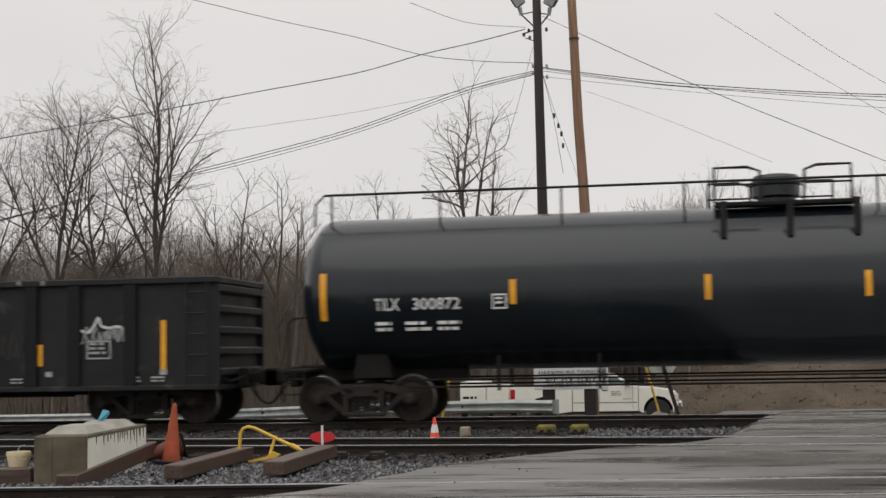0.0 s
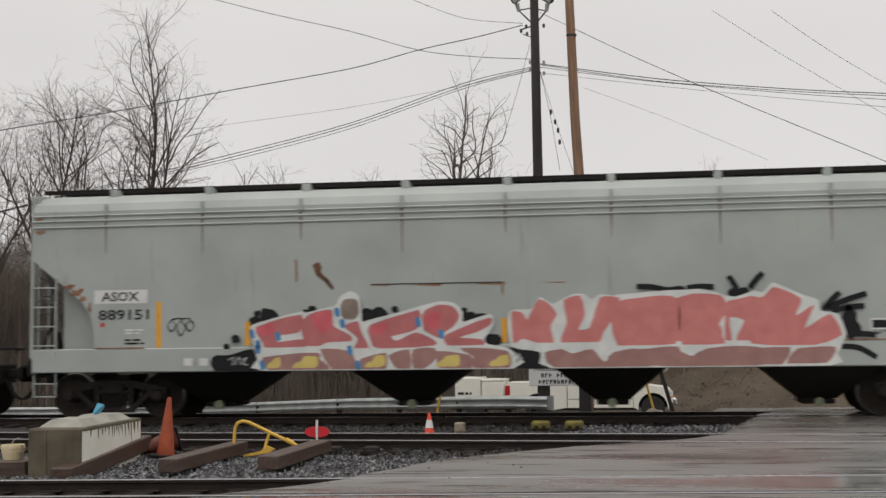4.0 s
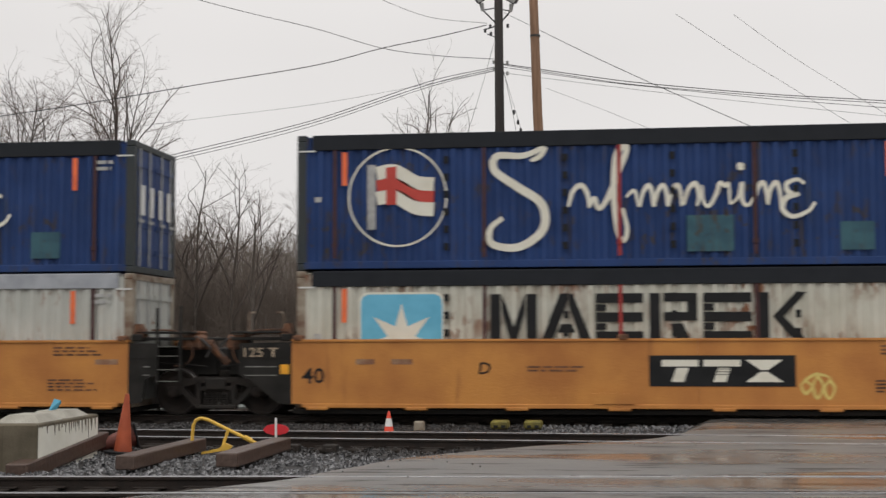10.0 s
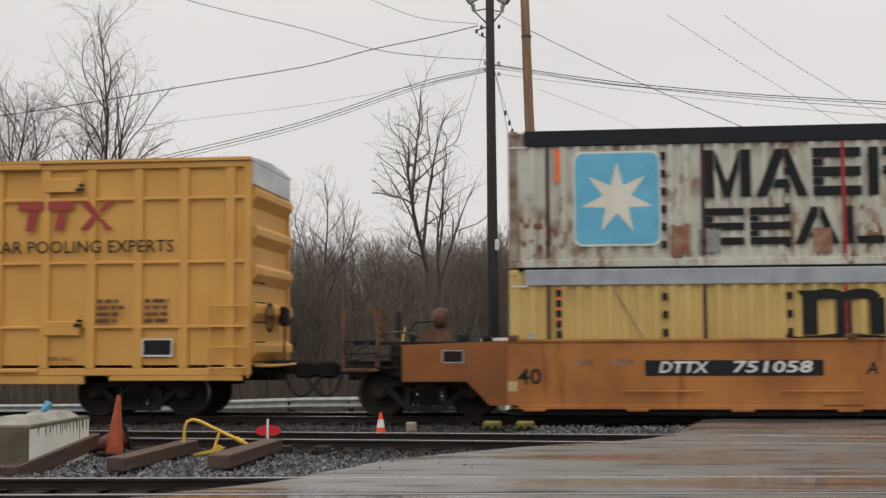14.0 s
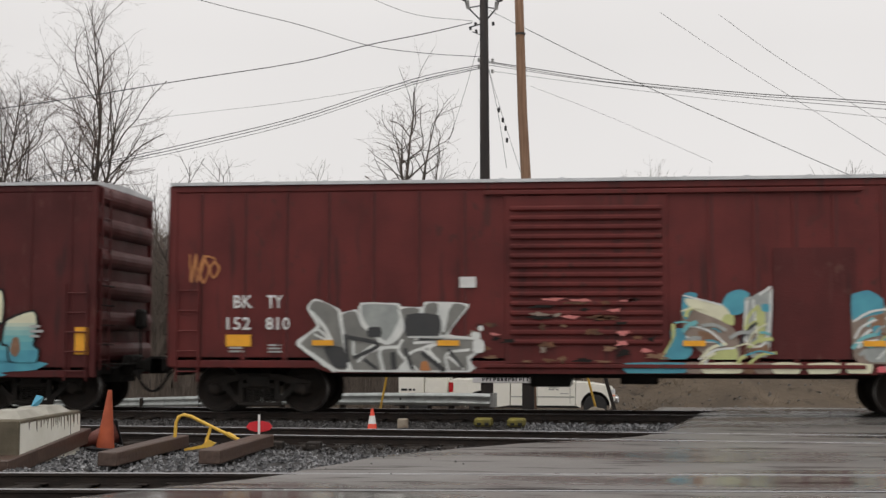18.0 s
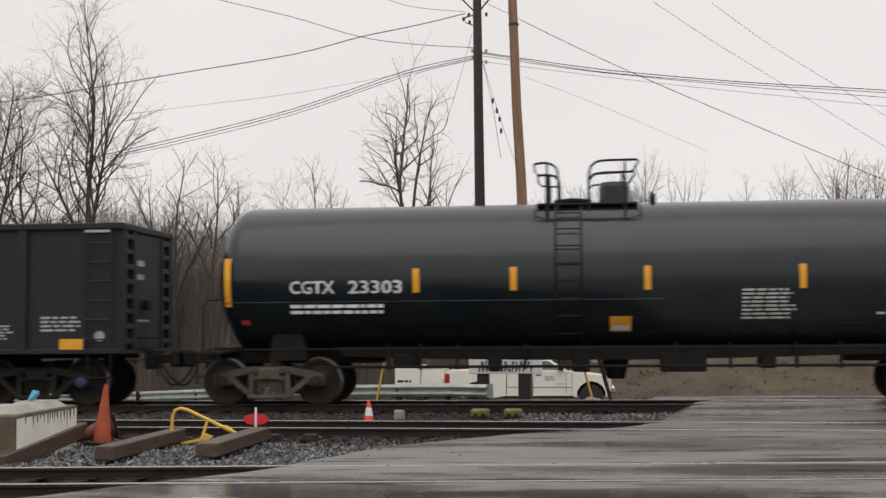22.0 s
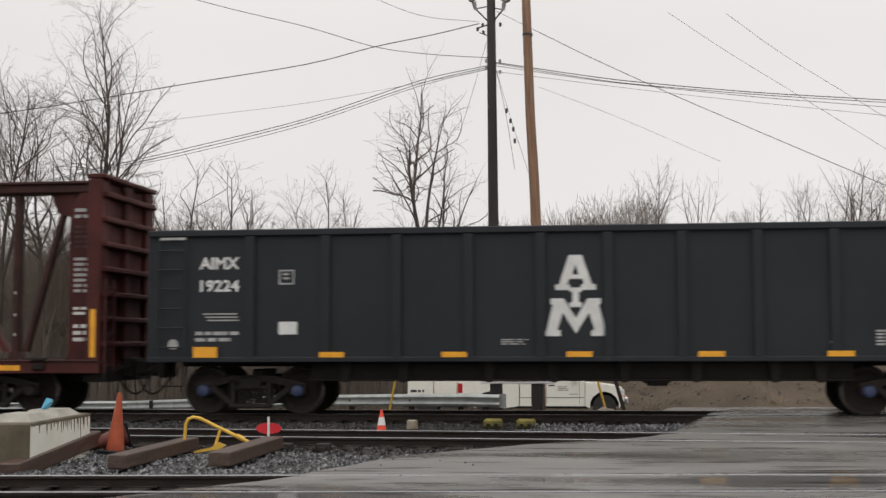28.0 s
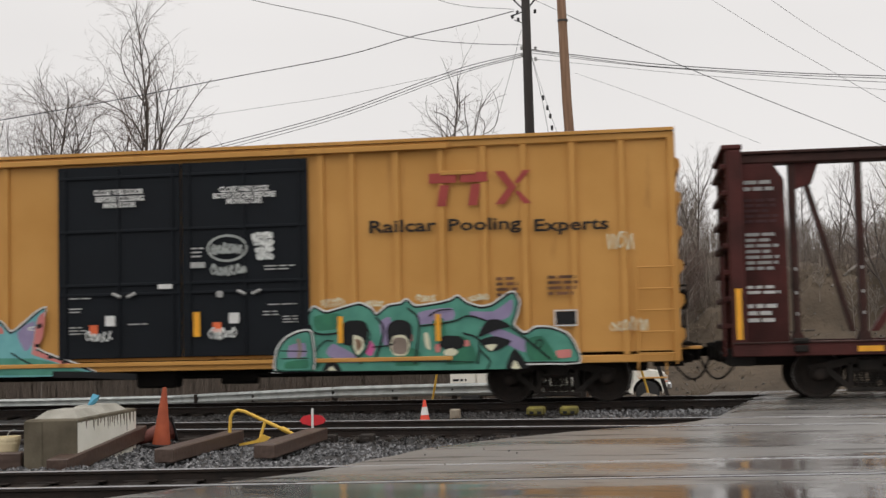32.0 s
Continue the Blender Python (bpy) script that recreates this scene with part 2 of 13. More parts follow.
def wet_asphalt():
    m = bpy.data.materials.new("wet_asphalt")
    m.use_nodes = True
    n, l = m.node_tree.nodes, m.node_tree.links
    b = n["Principled BSDF"]
    at = n.new("ShaderNodeTexCoord").outputs["Object"]

    def tex(scale, detail, stretch, lo, hi, a=0.0, c=1.0):
        mp = n.new("ShaderNodeMapping")
        mp.inputs["Scale"].default_value = stretch
        l.new(at, mp.inputs["Vector"])
        t = n.new("ShaderNodeTexNoise")
        t.inputs["Scale"].default_value, t.inputs["Detail"].default_value = scale, detail
        l.new(mp.outputs["Vector"], t.inputs["Vector"])
        r = n.new("ShaderNodeMapRange")
        r.inputs["From Min"].default_value, r.inputs["From Max"].default_value = lo, hi
        r.inputs["To Min"].default_value, r.inputs["To Max"].default_value = a, c
        l.new(t.outputs["Fac"], r.inputs["Value"])
        return r.outputs["Result"]

    def mix(fac, a, c2):
        x = n.new("ShaderNodeMixRGB")
        l.new(fac, x.inputs["Fac"])
        if isinstance(a, tuple):
            x.inputs["Color1"].default_value = (*a, 1)
        else:
            l.new(a, x.inputs["Color1"])
        x.inputs["Color2"].default_value = (*c2, 1)
        return x.outputs["Color"]

    wear = tex(0.8, 6, (0.35, 1, 1), 0.35, 0.7)
    drag = tex(1.3, 8, (0.5, 3.4, 1), 0.575, 0.63, 0.0, 0.92)
    pool = tex(0.45, 4, (0.45, 1.3, 1), 0.46, 0.66)
    parts = n.new("ShaderNodeSeparateXYZ")
    l.new(at, parts.inputs["Vector"])

    def ramp(axis, a, c):
        r = n.new("ShaderNodeMapRange")
        r.inputs["From Min"].default_value, r.inputs["From Max"].default_value = a, c
        l.new(parts.outputs[axis], r.inputs["Value"])
        return r.outputs["Result"]

    def join(kind, a, c):
        m2 = n.new("ShaderNodeMath")
        m2.operation, m2.use_clamp = kind, True
        for k, q in enumerate((a, c)):
            if isinstance(q, float):
                m2.inputs[k].default_value = q
            else:
                l.new(q, m2.inputs[k])
        return m2.outputs["Value"]

    low = join("MULTIPLY", ramp("Y", 12.6, 11.2), tex(0.7, 4, (0.4, 1.2, 1), 0.42, 0.56))
    east = join("MULTIPLY", join("MULTIPLY", ramp("X", 0.5, 6.0), 0.55), tex(0.5, 5, (0.3, 1.0, 1), 0.30, 0.62))
    pool = join("MAXIMUM", join("ADD", pool, east), low)
    grain = tex(70, 3, (1, 1, 1), 0.3, 0.7)
    lumps = tex(5, 4, (1, 1, 1), 0.3, 0.7)
    c = mix(wear, (0.150, 0.144, 0.136), (0.205, 0.197, 0.186))
    c = mix(drag, c, (0.05, 0.046, 0.042))
    # Darker where wet; in the east also the train's dark reflection, put into colour.
    c = mix(join("MULTIPLY", join("MAXIMUM", east, low), 0.9), c, (0.080, 0.075, 0.069))
    l.new(c, b.inputs["Base Color"])
    ro = n.new("ShaderNodeMapRange")
    ro.inputs["To Min"].default_value, ro.inputs["To Max"].default_value = 0.43, 0.10
    sp = n.new("ShaderNodeMapRange")
    sp.inputs["To Min"].default_value, sp.inputs["To Max"].default_value = 0.62, 0.05
    l.new(drag, sp.inputs["Value"])
    l.new(sp.outputs["Result"], b.inputs["Specular IOR Level"])
    l.new(pool, ro.inputs["Value"])
    l.new(ro.outputs["Result"], b.inputs["Roughness"])
    dry = n.new("ShaderNodeMath")
    dry.operation = "SUBTRACT"
    dry.inputs[0].default_value = 1.0
    l.new(pool, dry.inputs[1])
    hsum = n.new("ShaderNodeMath")
    hsum.operation = "MULTIPLY_ADD"
    l.new(grain, hsum.inputs[0])
    hsum.inputs[1].default_value = 0.25
    l.new(lumps, hsum.inputs[2])
    hm = n.new("ShaderNodeMath")
    hm.operation = "MULTIPLY"
    l.new(hsum.outputs["Value"], hm.inputs[0])
    l.new(dry.outputs["Value"], hm.inputs[1])
    bp = n.new("ShaderNodeBump")
    bp.inputs["Strength"].default_value, bp.inputs["Distance"].default_value = 0.30, 0.012
    l.new(hm.outputs["Value"], bp.inputs["Height"])
    l.new(bp.outputs["Normal"], b.inputs["Normal"])
    return m


M_ASPHALT = wet_asphalt()


# ---- ground ----
def smooth(a, b, x):
    v = min(1, max(0, (x - a) / (b - a)))
    return v * v * (3 - 2 * v)


def edge_x(y):
    """Left edge of the paved crossing at depth y."""
    pts = ((-60, -9.0), (8, -7.4), (10.7, -5.35), (13.06, -3.75), (15.8, -2.95), (17.9, -1.4), (19.3, 0.2), (21.5, 1.0), (25.4, 1.6), (27.0, 2.0), (60, 2.0))
    for (ya, xa), (yb, xb) in zip(pts, pts[1:]):
        if ya <= y <= yb:
            return xa + (xb - xa) * (y - ya) / (yb - ya)
    return 2.0


def ground_z(x, y):
    """Height of the bare ground: ballast level by the tracks, a dip behind them, then the bank and the wooded hill."""
    z = -0.22
    z -= 0.33 * smooth(27.5, 32.0, y) + 0.68 * smooth(31.0, 44.0, y)
    edge = y + 0.9 * noise.noise((x * 0.22, 4.0, 1)) + 0.35 * noise.noise((x * 0.8, 2.0, 5))
    bank = (0.52 * smooth(46.2, 52.4, edge) + 0.40 * smooth(52.0, 52.7, edge) + 0.08 * smooth(52.7, 56.0, edge)) * smooth(-3, 5, x)
    z += 4.4 * bank
    z += (6.2 - 2.4 * smooth(-0.05, 0.06, x / max(y, 1))) * smooth(55, 108, y) + 6.0 * smooth(110, 260, y) * smooth(-60, 60, x)
    z += 0.10 * noise.noise((x * 0.7, y * 0.7, 0)) * smooth(27, 36, y) + bank * (0.9 * noise.noise((x * 0.35, y * 0.35, 3)) + 0.55 * noise.noise((x * 1.1, y * 1.1, 7)) + 0.22 * noise.noise((x * 3.1, y * 3.1, 9)))
    return z


def ground_sheet():
    xs = sorted(set(np.round(np.concatenate([np.linspace(-40, 40, 161), np.linspace(-400, 400, 81), np.linspace(-4, 15, 96)]), 2)))
    ys = sorted(set(np.round(np.concatenate([np.linspace(-60, 5, 14), np.linspace(5, 30, 51), np.linspace(30, 46.5, 34), np.linspace(46.75, 58, 46), np.linspace(58.5, 70, 24), np.linspace(70, 600, 60)]), 2)))
    nx = len(xs)
    v = [(x, y, ground_z(x, y)) for y in ys for x in xs]
    f = [[j * nx + i, j * nx + i + 1, (j + 1) * nx + i + 1, (j + 1) * nx + i] for j in range(len(ys) - 1) for i in range(nx - 1)]
    return Mesh().add(v, f)


ground_data = ground_sheet().data("ground", M_DIRT)
ground_data.materials.append(M_BANK)
ground_data.materials.append(mat("leaf_litter", (0.125, 0.100, 0.080), (0.085, 0.069, 0.056), 0.95, scale=0.35, bump=1.0, fine=4, stain=(0.055, 0.046, 0.038), amount=0.5, spec=0.1))
ground_data.shade_smooth()
for poly in ground_data.polygons:
    poly.material_index = 2 if poly.center.y > 54.5 else 1 if poly.center.y > 46.4 else 0
ground = part("ground", ground_data, None)
tagged(ground, "damp brown soil rising into a wooded hill", "ground", kind="structure")

# ballast bed between and under the tracks
bed = Mesh()
bx = np.linspace(-60, 60, 241)
by = np.linspace(10.0, 29.0, 60)
bv = [(x, y, -0.14 - 0.10 * smooth(27.4, 29, y) - 0.03 + 0.035 * noise.noise((x * 1.7, y * 1.7, 0))) for y in by for x in bx]
bed.add(bv, [[j * 241 + i, j * 241 + i + 1, (j + 1) * 241 + i + 1, (j + 1) * 241 + i] for j in range(59) for i in range(240)])
tagged(part("ballast_bed", bed, M_BALLAST, smooth=True), "wet grey crushed stone ballast under the tracks", "ballast", kind="structure")

# paved crossing, one sheet with a ragged left edge, cut by flangeways
pave = Mesh()


def pave_strip(near, far_edge):
    """One paved strip between two lines across the road, each given as depth at x = 0 and drift along x."""
    (y0, s0), (y1, s1) = near, far_edge
    ny = max(2, int((y1 - y0) / 0.35) + 1)
    cols = 64
    v = []
    for j in range(ny):
        w = j / (ny - 1)
        e = 0.0
        for _ in range(6):
            y = (y0 + s0 * e) * (1 - w) + (y1 + s1 * e) * w
            e = edge_x(y) + 0.10 * noise.noise((y * 2.3, 1.0, 0)) + 0.05 * noise.noise((y * 7.0, 5.0, 0))
        for i in range(cols + 1):
            x = e + ((i / cols) ** 1.6) * (60 - e)
            y = (y0 + s0 * x) * (1 - w) + (y1 + s1 * x) * w
            drop = -0.17 * (1 - smooth(0, 0.55, x - e))
            dip = -0.30 * smooth(27.6, 31.5, y) - 0.66 * smooth(31.0, 44.0, y)
            v.append((x, y, -0.005 + drop + dip + 0.008 * noise.noise((x * 0.5, y * 0.8, 2))))
    pave.add(v, [[j * (cols + 1) + i, j * (cols + 1) + i + 1, (j + 1) * (cols + 1) + i + 1, (j + 1) * (cols + 1) + i] for j in range(ny - 1) for i in range(cols)])


T3_SLOPE, T3_Y = 0.10, 12.25          # the near track drifts away to the right
T2_SLOPE, T2_Y = -0.05, 20.10


CUTS = [((-40, 0), (T3_Y - 0.12, T3_SLOPE)), ((T3_Y + 0.11, T3_SLOPE), (T3_Y + 1.465, T3_SLOPE)), ((T3_Y + 1.54, T3_SLOPE), (T2_Y - 1.575, T2_SLOPE)),
        ((T2_Y - 1.425, T2_SLOPE), (T2_Y - 0.06, T2_SLOPE)), ((T2_Y + 0.06, T2_SLOPE), (24.74, 0)), ((24.90, 0), (26.24, 0)), ((26.38, 0), (47.0, 0))]
for near, far_edge in CUTS:
    pave_strip(near, far_edge)
tagged(part("crossing_road", pave, M_ASPHALT, smooth=True), "wet worn grey asphalt of a level crossing", "road", kind="structure")


# ---- rails ----
RAIL_PROFILE = ((-0.075, -0.172), (0.075, -0.172), (0.075, -0.160), (0.012, -0.135), (0.010, -0.045), (0.036, -0.034),
                (0.036, -0.006), (0.026, 0.0), (-0.026, 0.0), (-0.036, -0.006), (-0.036, -0.034), (-0.010, -0.045), (-0.012, -0.135), (-0.075, -0.160))


def rail(points):
    me = Mesh()
    n = len(RAIL_PROFILE)
    v, f = [], []
    for x, y in points:
        v += [(x, y + a, b) for a, b in RAIL_PROFILE]
    for k in range(len(points) - 1):
        f += [[k * n + i, k * n + (i + 1) % n, (k + 1) * n + (i + 1) % n, (k + 1) * n + i] for i in range(n)]
    me.add(v, f)
    data = me.data("rail", M_RAIL)
    data.materials.append(M_RAILTOP)
    for i, p in enumerate(data.polygons):
        if i % n in (6, 7, 8):
            p.material_index = 1
    return data


def track(name, label, ya, yb, slope, x0, x1, ties):
    t = thing(name, label, "railway track", kind="structure")
    xs = np.linspace(x0, x1, 9)
    for y in (ya, yb):
        part("rail", rail([(x, y + slope * x) for x in xs]), None, t)
    tie = Mesh().box(-0.115, 0.115, -1.3, 1.3, -0.32, -0.165, 0.012).data("tie", M_TIE)
    plate = Mesh().box(-0.17, 0.17, -0.10, 0.10, -0.167, -0.155, 0.004).data("tie_plate", M_RAIL)
    mid = (ya + yb) / 2
    for x in ties:
        ob = part("tie", tie, None, t, m=pose(x, mid + slope * x, 0.045 + random.uniform(-0.012, 0.012), 0, 0, random.uniform(-1, 1)))
        for y in (ya, yb):
            part("tie_plate", plate, None, ob, m=pose(0, y - mid, 0))
    return t


track("main_track", "running track with polished rail heads and dark ties", TRACK_Y - 0.75, TRACK_Y + 0.75, 0, -420, 420, np.arange(-24, 4, 0.5))
track("siding_track", "second track with rusty rails running into the crossing", T2_Y - 1.5, T2_Y, T2_SLOPE, -60, 60, np.arange(-16, 2, 0.52))
track("near_track", "rusty near track running into the asphalt of the crossing", 12.25 - 0.0, 12.25 + 1.5, T3_SLOPE, -60, 60, np.arange(-12, -2, 0.52))

# ---- train materials ----
M_TANK = mat("tank_black", (0.006, 0.0098, 0.0135), (0.010, 0.0145, 0.018), 0.17, scale=1.2, bump=0.015, fine=25, rough2=0.27, stain=(0.020, 0.025, 0.028), streak=1, amount=0.3, spec=0.5)
M_GON = mat("gondola_black", (0.0125, 0.0130, 0.0142), (0.023, 0.0225, 0.0225), 0.50, scale=1.8, bump=0.2, fine=30, stain=(0.052, 0.048, 0.045), amount=0.55, spec=0.28)
M_GONPOST = mat("gondola_post_black", (0.010, 0.0105, 0.012), (0.017, 0.0165, 0.017), 0.6, scale=2, bump=0.2, spec=0.2)
M_CHALK = mat("worn_chalk", (0.060, 0.056, 0.052), (0.035, 0.033, 0.031), 0.8, scale=9, bump=0)
M_AIM = mat("gondola_dark_grey", (0.0155, 0.0180, 0.0220), (0.023, 0.0258, 0.030), 0.50, scale=1.0, bump=0.08, fine=30, stain=(0.036, 0.038, 0.040), streak=1, amount=0.3, spec=0.28)
M_HOPPER = mat("hopper_grey", (0.41, 0.440, 0.412), (0.345, 0.372, 0.35), 0.42, scale=0.8, bump=0.06, fine=30, stain=(0.27, 0.262, 0.235), streak=1, amount=0.36)
# Hopper grey darkened for the sloped ends: shade and grime put into one colour.
M_HOPPER_SHADED = mat("hopper_grey_shaded", (0.13, 0.13, 0.13), (0.08, 0.08, 0.08), 0.7, scale=1.4, bump=0.2)
M_ORANGE = mat("well_orange", (0.56, 0.245, 0.058), (0.40, 0.155, 0.040), 0.42, scale=1.1, bump=0.12, fine=25, stain=(0.30, 0.110, 0.032), streak=1, amount=0.50, spec=0.35)
M_ORANGEDARK = mat("well_orange_grimy", (0.33, 0.122, 0.030), (0.20, 0.070, 0.020), 0.5, scale=0.7, bump=0.12, fine=25, stain=(0.19, 0.065, 0.024), streak=1, amount=0.55, spec=0.35)
M_ORANGEMID = mat("well_orange_dull", (0.44, 0.175, 0.042), (0.29, 0.105, 0.028), 0.42, scale=1.1, bump=0.12, fine=25, stain=(0.20, 0.070, 0.024), streak=1, amount=0.6, spec=0.35)
M_ENDBLACK = mat("well_end_black", (0.022, 0.020, 0.0175), (0.012, 0.0112, 0.010), 0.65, scale=2, bump=0.2, spec=0.25)
M_RUSTY = mat("rusty_steel", (0.19, 0.082, 0.038), (0.060, 0.034, 0.024), 0.75, scale=4, bump=0.4, fine=40)
M_HOSE = mat("worn_rubber_hose", (0.075, 0.070, 0.065), (0.035, 0.033, 0.031), 0.6, scale=6, bump=0.1)
M_MUSTARD = mat("boxcar_mustard", (0.57, 0.295, 0.078), (0.50, 0.25, 0.062), 0.5, scale=0.7, bump=0.06, fine=20, stain=(0.36, 0.17, 0.045), streak=1, amount=0.42, spec=0.3)
M_YELLOW = mat("boxcar_yellow", (0.68, 0.37, 0.095), (0.60, 0.315, 0.078), 0.48, scale=0.7, bump=0.06, fine=20, stain=(0.44, 0.215, 0.045), streak=1, amount=0.4, spec=0.35)
M_DOORBLACK = mat("door_black", (0.0065, 0.0085, 0.0115), (0.010, 0.0125, 0.016), 0.55, scale=1.5, bump=0.08, spec=0.17)
M_RED1 = mat("boxcar_red", (0.128, 0.0195, 0.017), (0.088, 0.0145, 0.0135), 0.46, scale=1.2, bump=0.10, fine=25, stain=(0.050, 0.0125, 0.0115), streak=1, amount=0.6, spec=0.3, spots=(0.07, 0.018, 0.015), spread=0.35)
M_RED2 = mat("boxcar_maroon", (0.086, 0.0128, 0.0118), (0.058, 0.0098, 0.0095), 0.46, scale=1.2, bump=0.10, fine=25, stain=(0.030, 0.0095, 0.0092), streak=1, amount=0.6, spec=0.3, spots=(0.10, 0.035, 0.028), spread=0.0)
# Darker red for strips beside boxcar posts: seam shading put into the colour.
M_REDSHADE = mat("red_seam_shade", (0.050, 0.012, 0.011), (0.075, 0.016, 0.014), 0.6, scale=3, bump=0.1)
M_CBEAM = mat("centerbeam_brown", (0.080, 0.019, 0.016), (0.045, 0.015, 0.013), 0.6, scale=1.5, bump=0.2, fine=30, stain=(0.038, 0.018, 0.015), streak=1, amount=0.5, spec=0.25)
M_CBEAMDARK = mat("centerbeam_dark", (0.055, 0.022, 0.018), (0.035, 0.020, 0.017), 0.65, scale=2.5, bump=0.2, fine=30, spec=0.25)
M_ROOF = mat("galvanised_roof", (0.62, 0.63, 0.64), (0.45, 0.46, 0.47), 0.35, 0.3, scale=1.5, bump=0.1)
M_BOGIE = mat("bogie_steel", (0.018, 0.016, 0.014), (0.034, 0.027, 0.023), 0.65, scale=4, bump=0.3, spec=0.25)
M_BOGIE_BROWN = mat("bogie_brown", (0.095, 0.070, 0.052), (0.055, 0.043, 0.034), 0.6, scale=4, bump=0.3)
M_WHEEL = mat("wheel_steel", (0.020, 0.016, 0.014), (0.036, 0.027, 0.022), 0.6, 0.1, scale=5, bump=0.2, spec=0.25)
M_TREAD = mat("wheel_rim", (0.30, 0.29, 0.28), (0.20, 0.19, 0.18), 0.3, 0.9, scale=5, bump=0.05)
M_CAPBLUE = mat("bearing_cap_blue", (0.05, 0.07, 0.16), (0.03, 0.045, 0.10), 0.5)
M_UNDER = mat("underframe_dark", (0.013, 0.012, 0.011), (0.022, 0.019, 0.017), 0.75, scale=3, bump=0.3, spec=0.2)
M_WHITE = mat("white_paint", (0.72, 0.72, 0.70), (0.60, 0.60, 0.58), 0.5, scale=4, bump=0.05)
M_TANPAINT = mat("tan_stencil_paint", (0.36, 0.28, 0.19), (0.26, 0.20, 0.14), 0.6, scale=8, bump=0.05)
M_DULLWHITE = mat("faded_white", (0.42, 0.42, 0.41), (0.30, 0.30, 0.29), 0.6, scale=8, bump=0.05)
M_REFLECT = mat("reflective_yellow", (0.85, 0.40, 0.02), (0.75, 0.34, 0.02), 0.35, scale=5, bump=0.02)
M_BLACKP = mat("black_paint", (0.009, 0.0095, 0.0105), (0.016, 0.0165, 0.0175), 0.5, scale=3, bump=0.05, spec=0.22)
M_CWHITE = mat("container_white", (0.51, 0.52, 0.48), (0.43, 0.44, 0.40), 0.5, scale=0.9, bump=0.08, fine=25, stain=(0.30, 0.27, 0.21), streak=1, amount=0.35, spots=(0.24, 0.11, 0.05), spread=0.4)
M_CWORN = mat("container_worn", (0.58, 0.575, 0.50), (0.46, 0.445, 0.37), 0.55, scale=1.1, bump=0.12, fine=25, stain=(0.26, 0.22, 0.16), streak=1, amount=0.45, spots=(0.19, 0.075, 0.032), spread=1.5)
M_CBLUE = mat("container_blue", (0.021, 0.073, 0.155), (0.015, 0.049, 0.103), 0.5, scale=0.9, bump=0.08, fine=25, stain=(0.060, 0.058, 0.055), streak=1, amount=0.5, spots=(0.05, 0.04, 0.035), spread=0.4, spec=0.35)
M_CNAVY = mat("container_navy", (0.012, 0.044, 0.160), (0.008, 0.031, 0.115), 0.5, spec=0.35, scale=0.9, bump=0.06, fine=25, stain=(0.020, 0.034, 0.075), streak=1, amount=0.45, spots=(0.045, 0.035, 0.03), spread=0.5)
M_CYELLOW = mat("container_yellow", (0.60, 0.43, 0.145), (0.49, 0.34, 0.11), 0.5, scale=0.9, bump=0.08, fine=25, stain=(0.42, 0.26, 0.09), streak=1, amount=0.38)
M_BAND = mat("tarpaulin_dark", (0.011, 0.0135, 0.018), (0.018, 0.021, 0.026), 0.55, scale=3, bump=0.2, spec=0.22)
M_BANDBLUE = mat("tarpaulin_blue", (0.03, 0.05, 0.16), (0.02, 0.035, 0.11), 0.5, scale=3, bump=0.2)
M_BANDGREY = mat("tarpaulin_grey", (0.38, 0.40, 0.43), (0.28, 0.30, 0.33), 0.5, scale=3, bump=0.2)
M_CPOST = mat("container_post", (0.34, 0.30, 0.235), (0.15, 0.095, 0.060), 0.6, scale=3.5, bump=0.2, stain=(0.12, 0.052, 0.028), amount=0.8)
M_DARKPOST = mat("container_post_dark", (0.018, 0.026, 0.030), (0.032, 0.036, 0.036), 0.55, scale=3, bump=0.1, stain=(0.05, 0.035, 0.028), amount=0.4)
M_STRAP = mat("strap_maroon", (0.065, 0.022, 0.022), (0.045, 0.018, 0.018), 0.7, scale=4)
M_STRAPRED = mat("strap_red", (0.34, 0.028, 0.022), (0.25, 0.022, 0.02), 0.6, scale=4)
M_ORSTRIP = mat("orange_strip", (0.85, 0.17, 0.05), (0.70, 0.13, 0.04), 0.4, scale=4)
M_SKYBLUE = mat("emblem_blue", (0.14, 0.47, 0.66), (0.11, 0.40, 0.58), 0.5, scale=3, bump=0.05)
M_CREAM = mat("emblem_cream", (0.74, 0.72, 0.62), (0.66, 0.63, 0.53), 0.5, scale=3, bump=0.05)
M_LREDSH = mat("logo_red", (0.36, 0.045, 0.035), (0.30, 0.04, 0.03), 0.5, scale=3, bump=0.05)
M_LBLUE = mat("logo_blue", (0.04, 0.07, 0.27), (0.03, 0.06, 0.22), 0.5, scale=3, bump=0.05)
M_LRED = mat("logo_bright_red", (0.50, 0.05, 0.035), (0.45, 0.045, 0.03), 0.5, scale=3, bump=0.05)
M_RUSTPATCH = mat("rust_patch", (0.22, 0.095, 0.05), (0.34, 0.22, 0.14), 0.8, scale=6, bump=0.3)
M_PATCHGREY = mat("primer_patch", (0.27, 0.27, 0.245), (0.20, 0.20, 0.18), 0.7, scale=5, bump=0.1)
M_PATCHTEAL = mat("teal_patch", (0.030, 0.105, 0.135), (0.018, 0.06, 0.09), 0.6, scale=3, bump=0.1, spots=(0.05, 0.04, 0.03), spread=0.6)
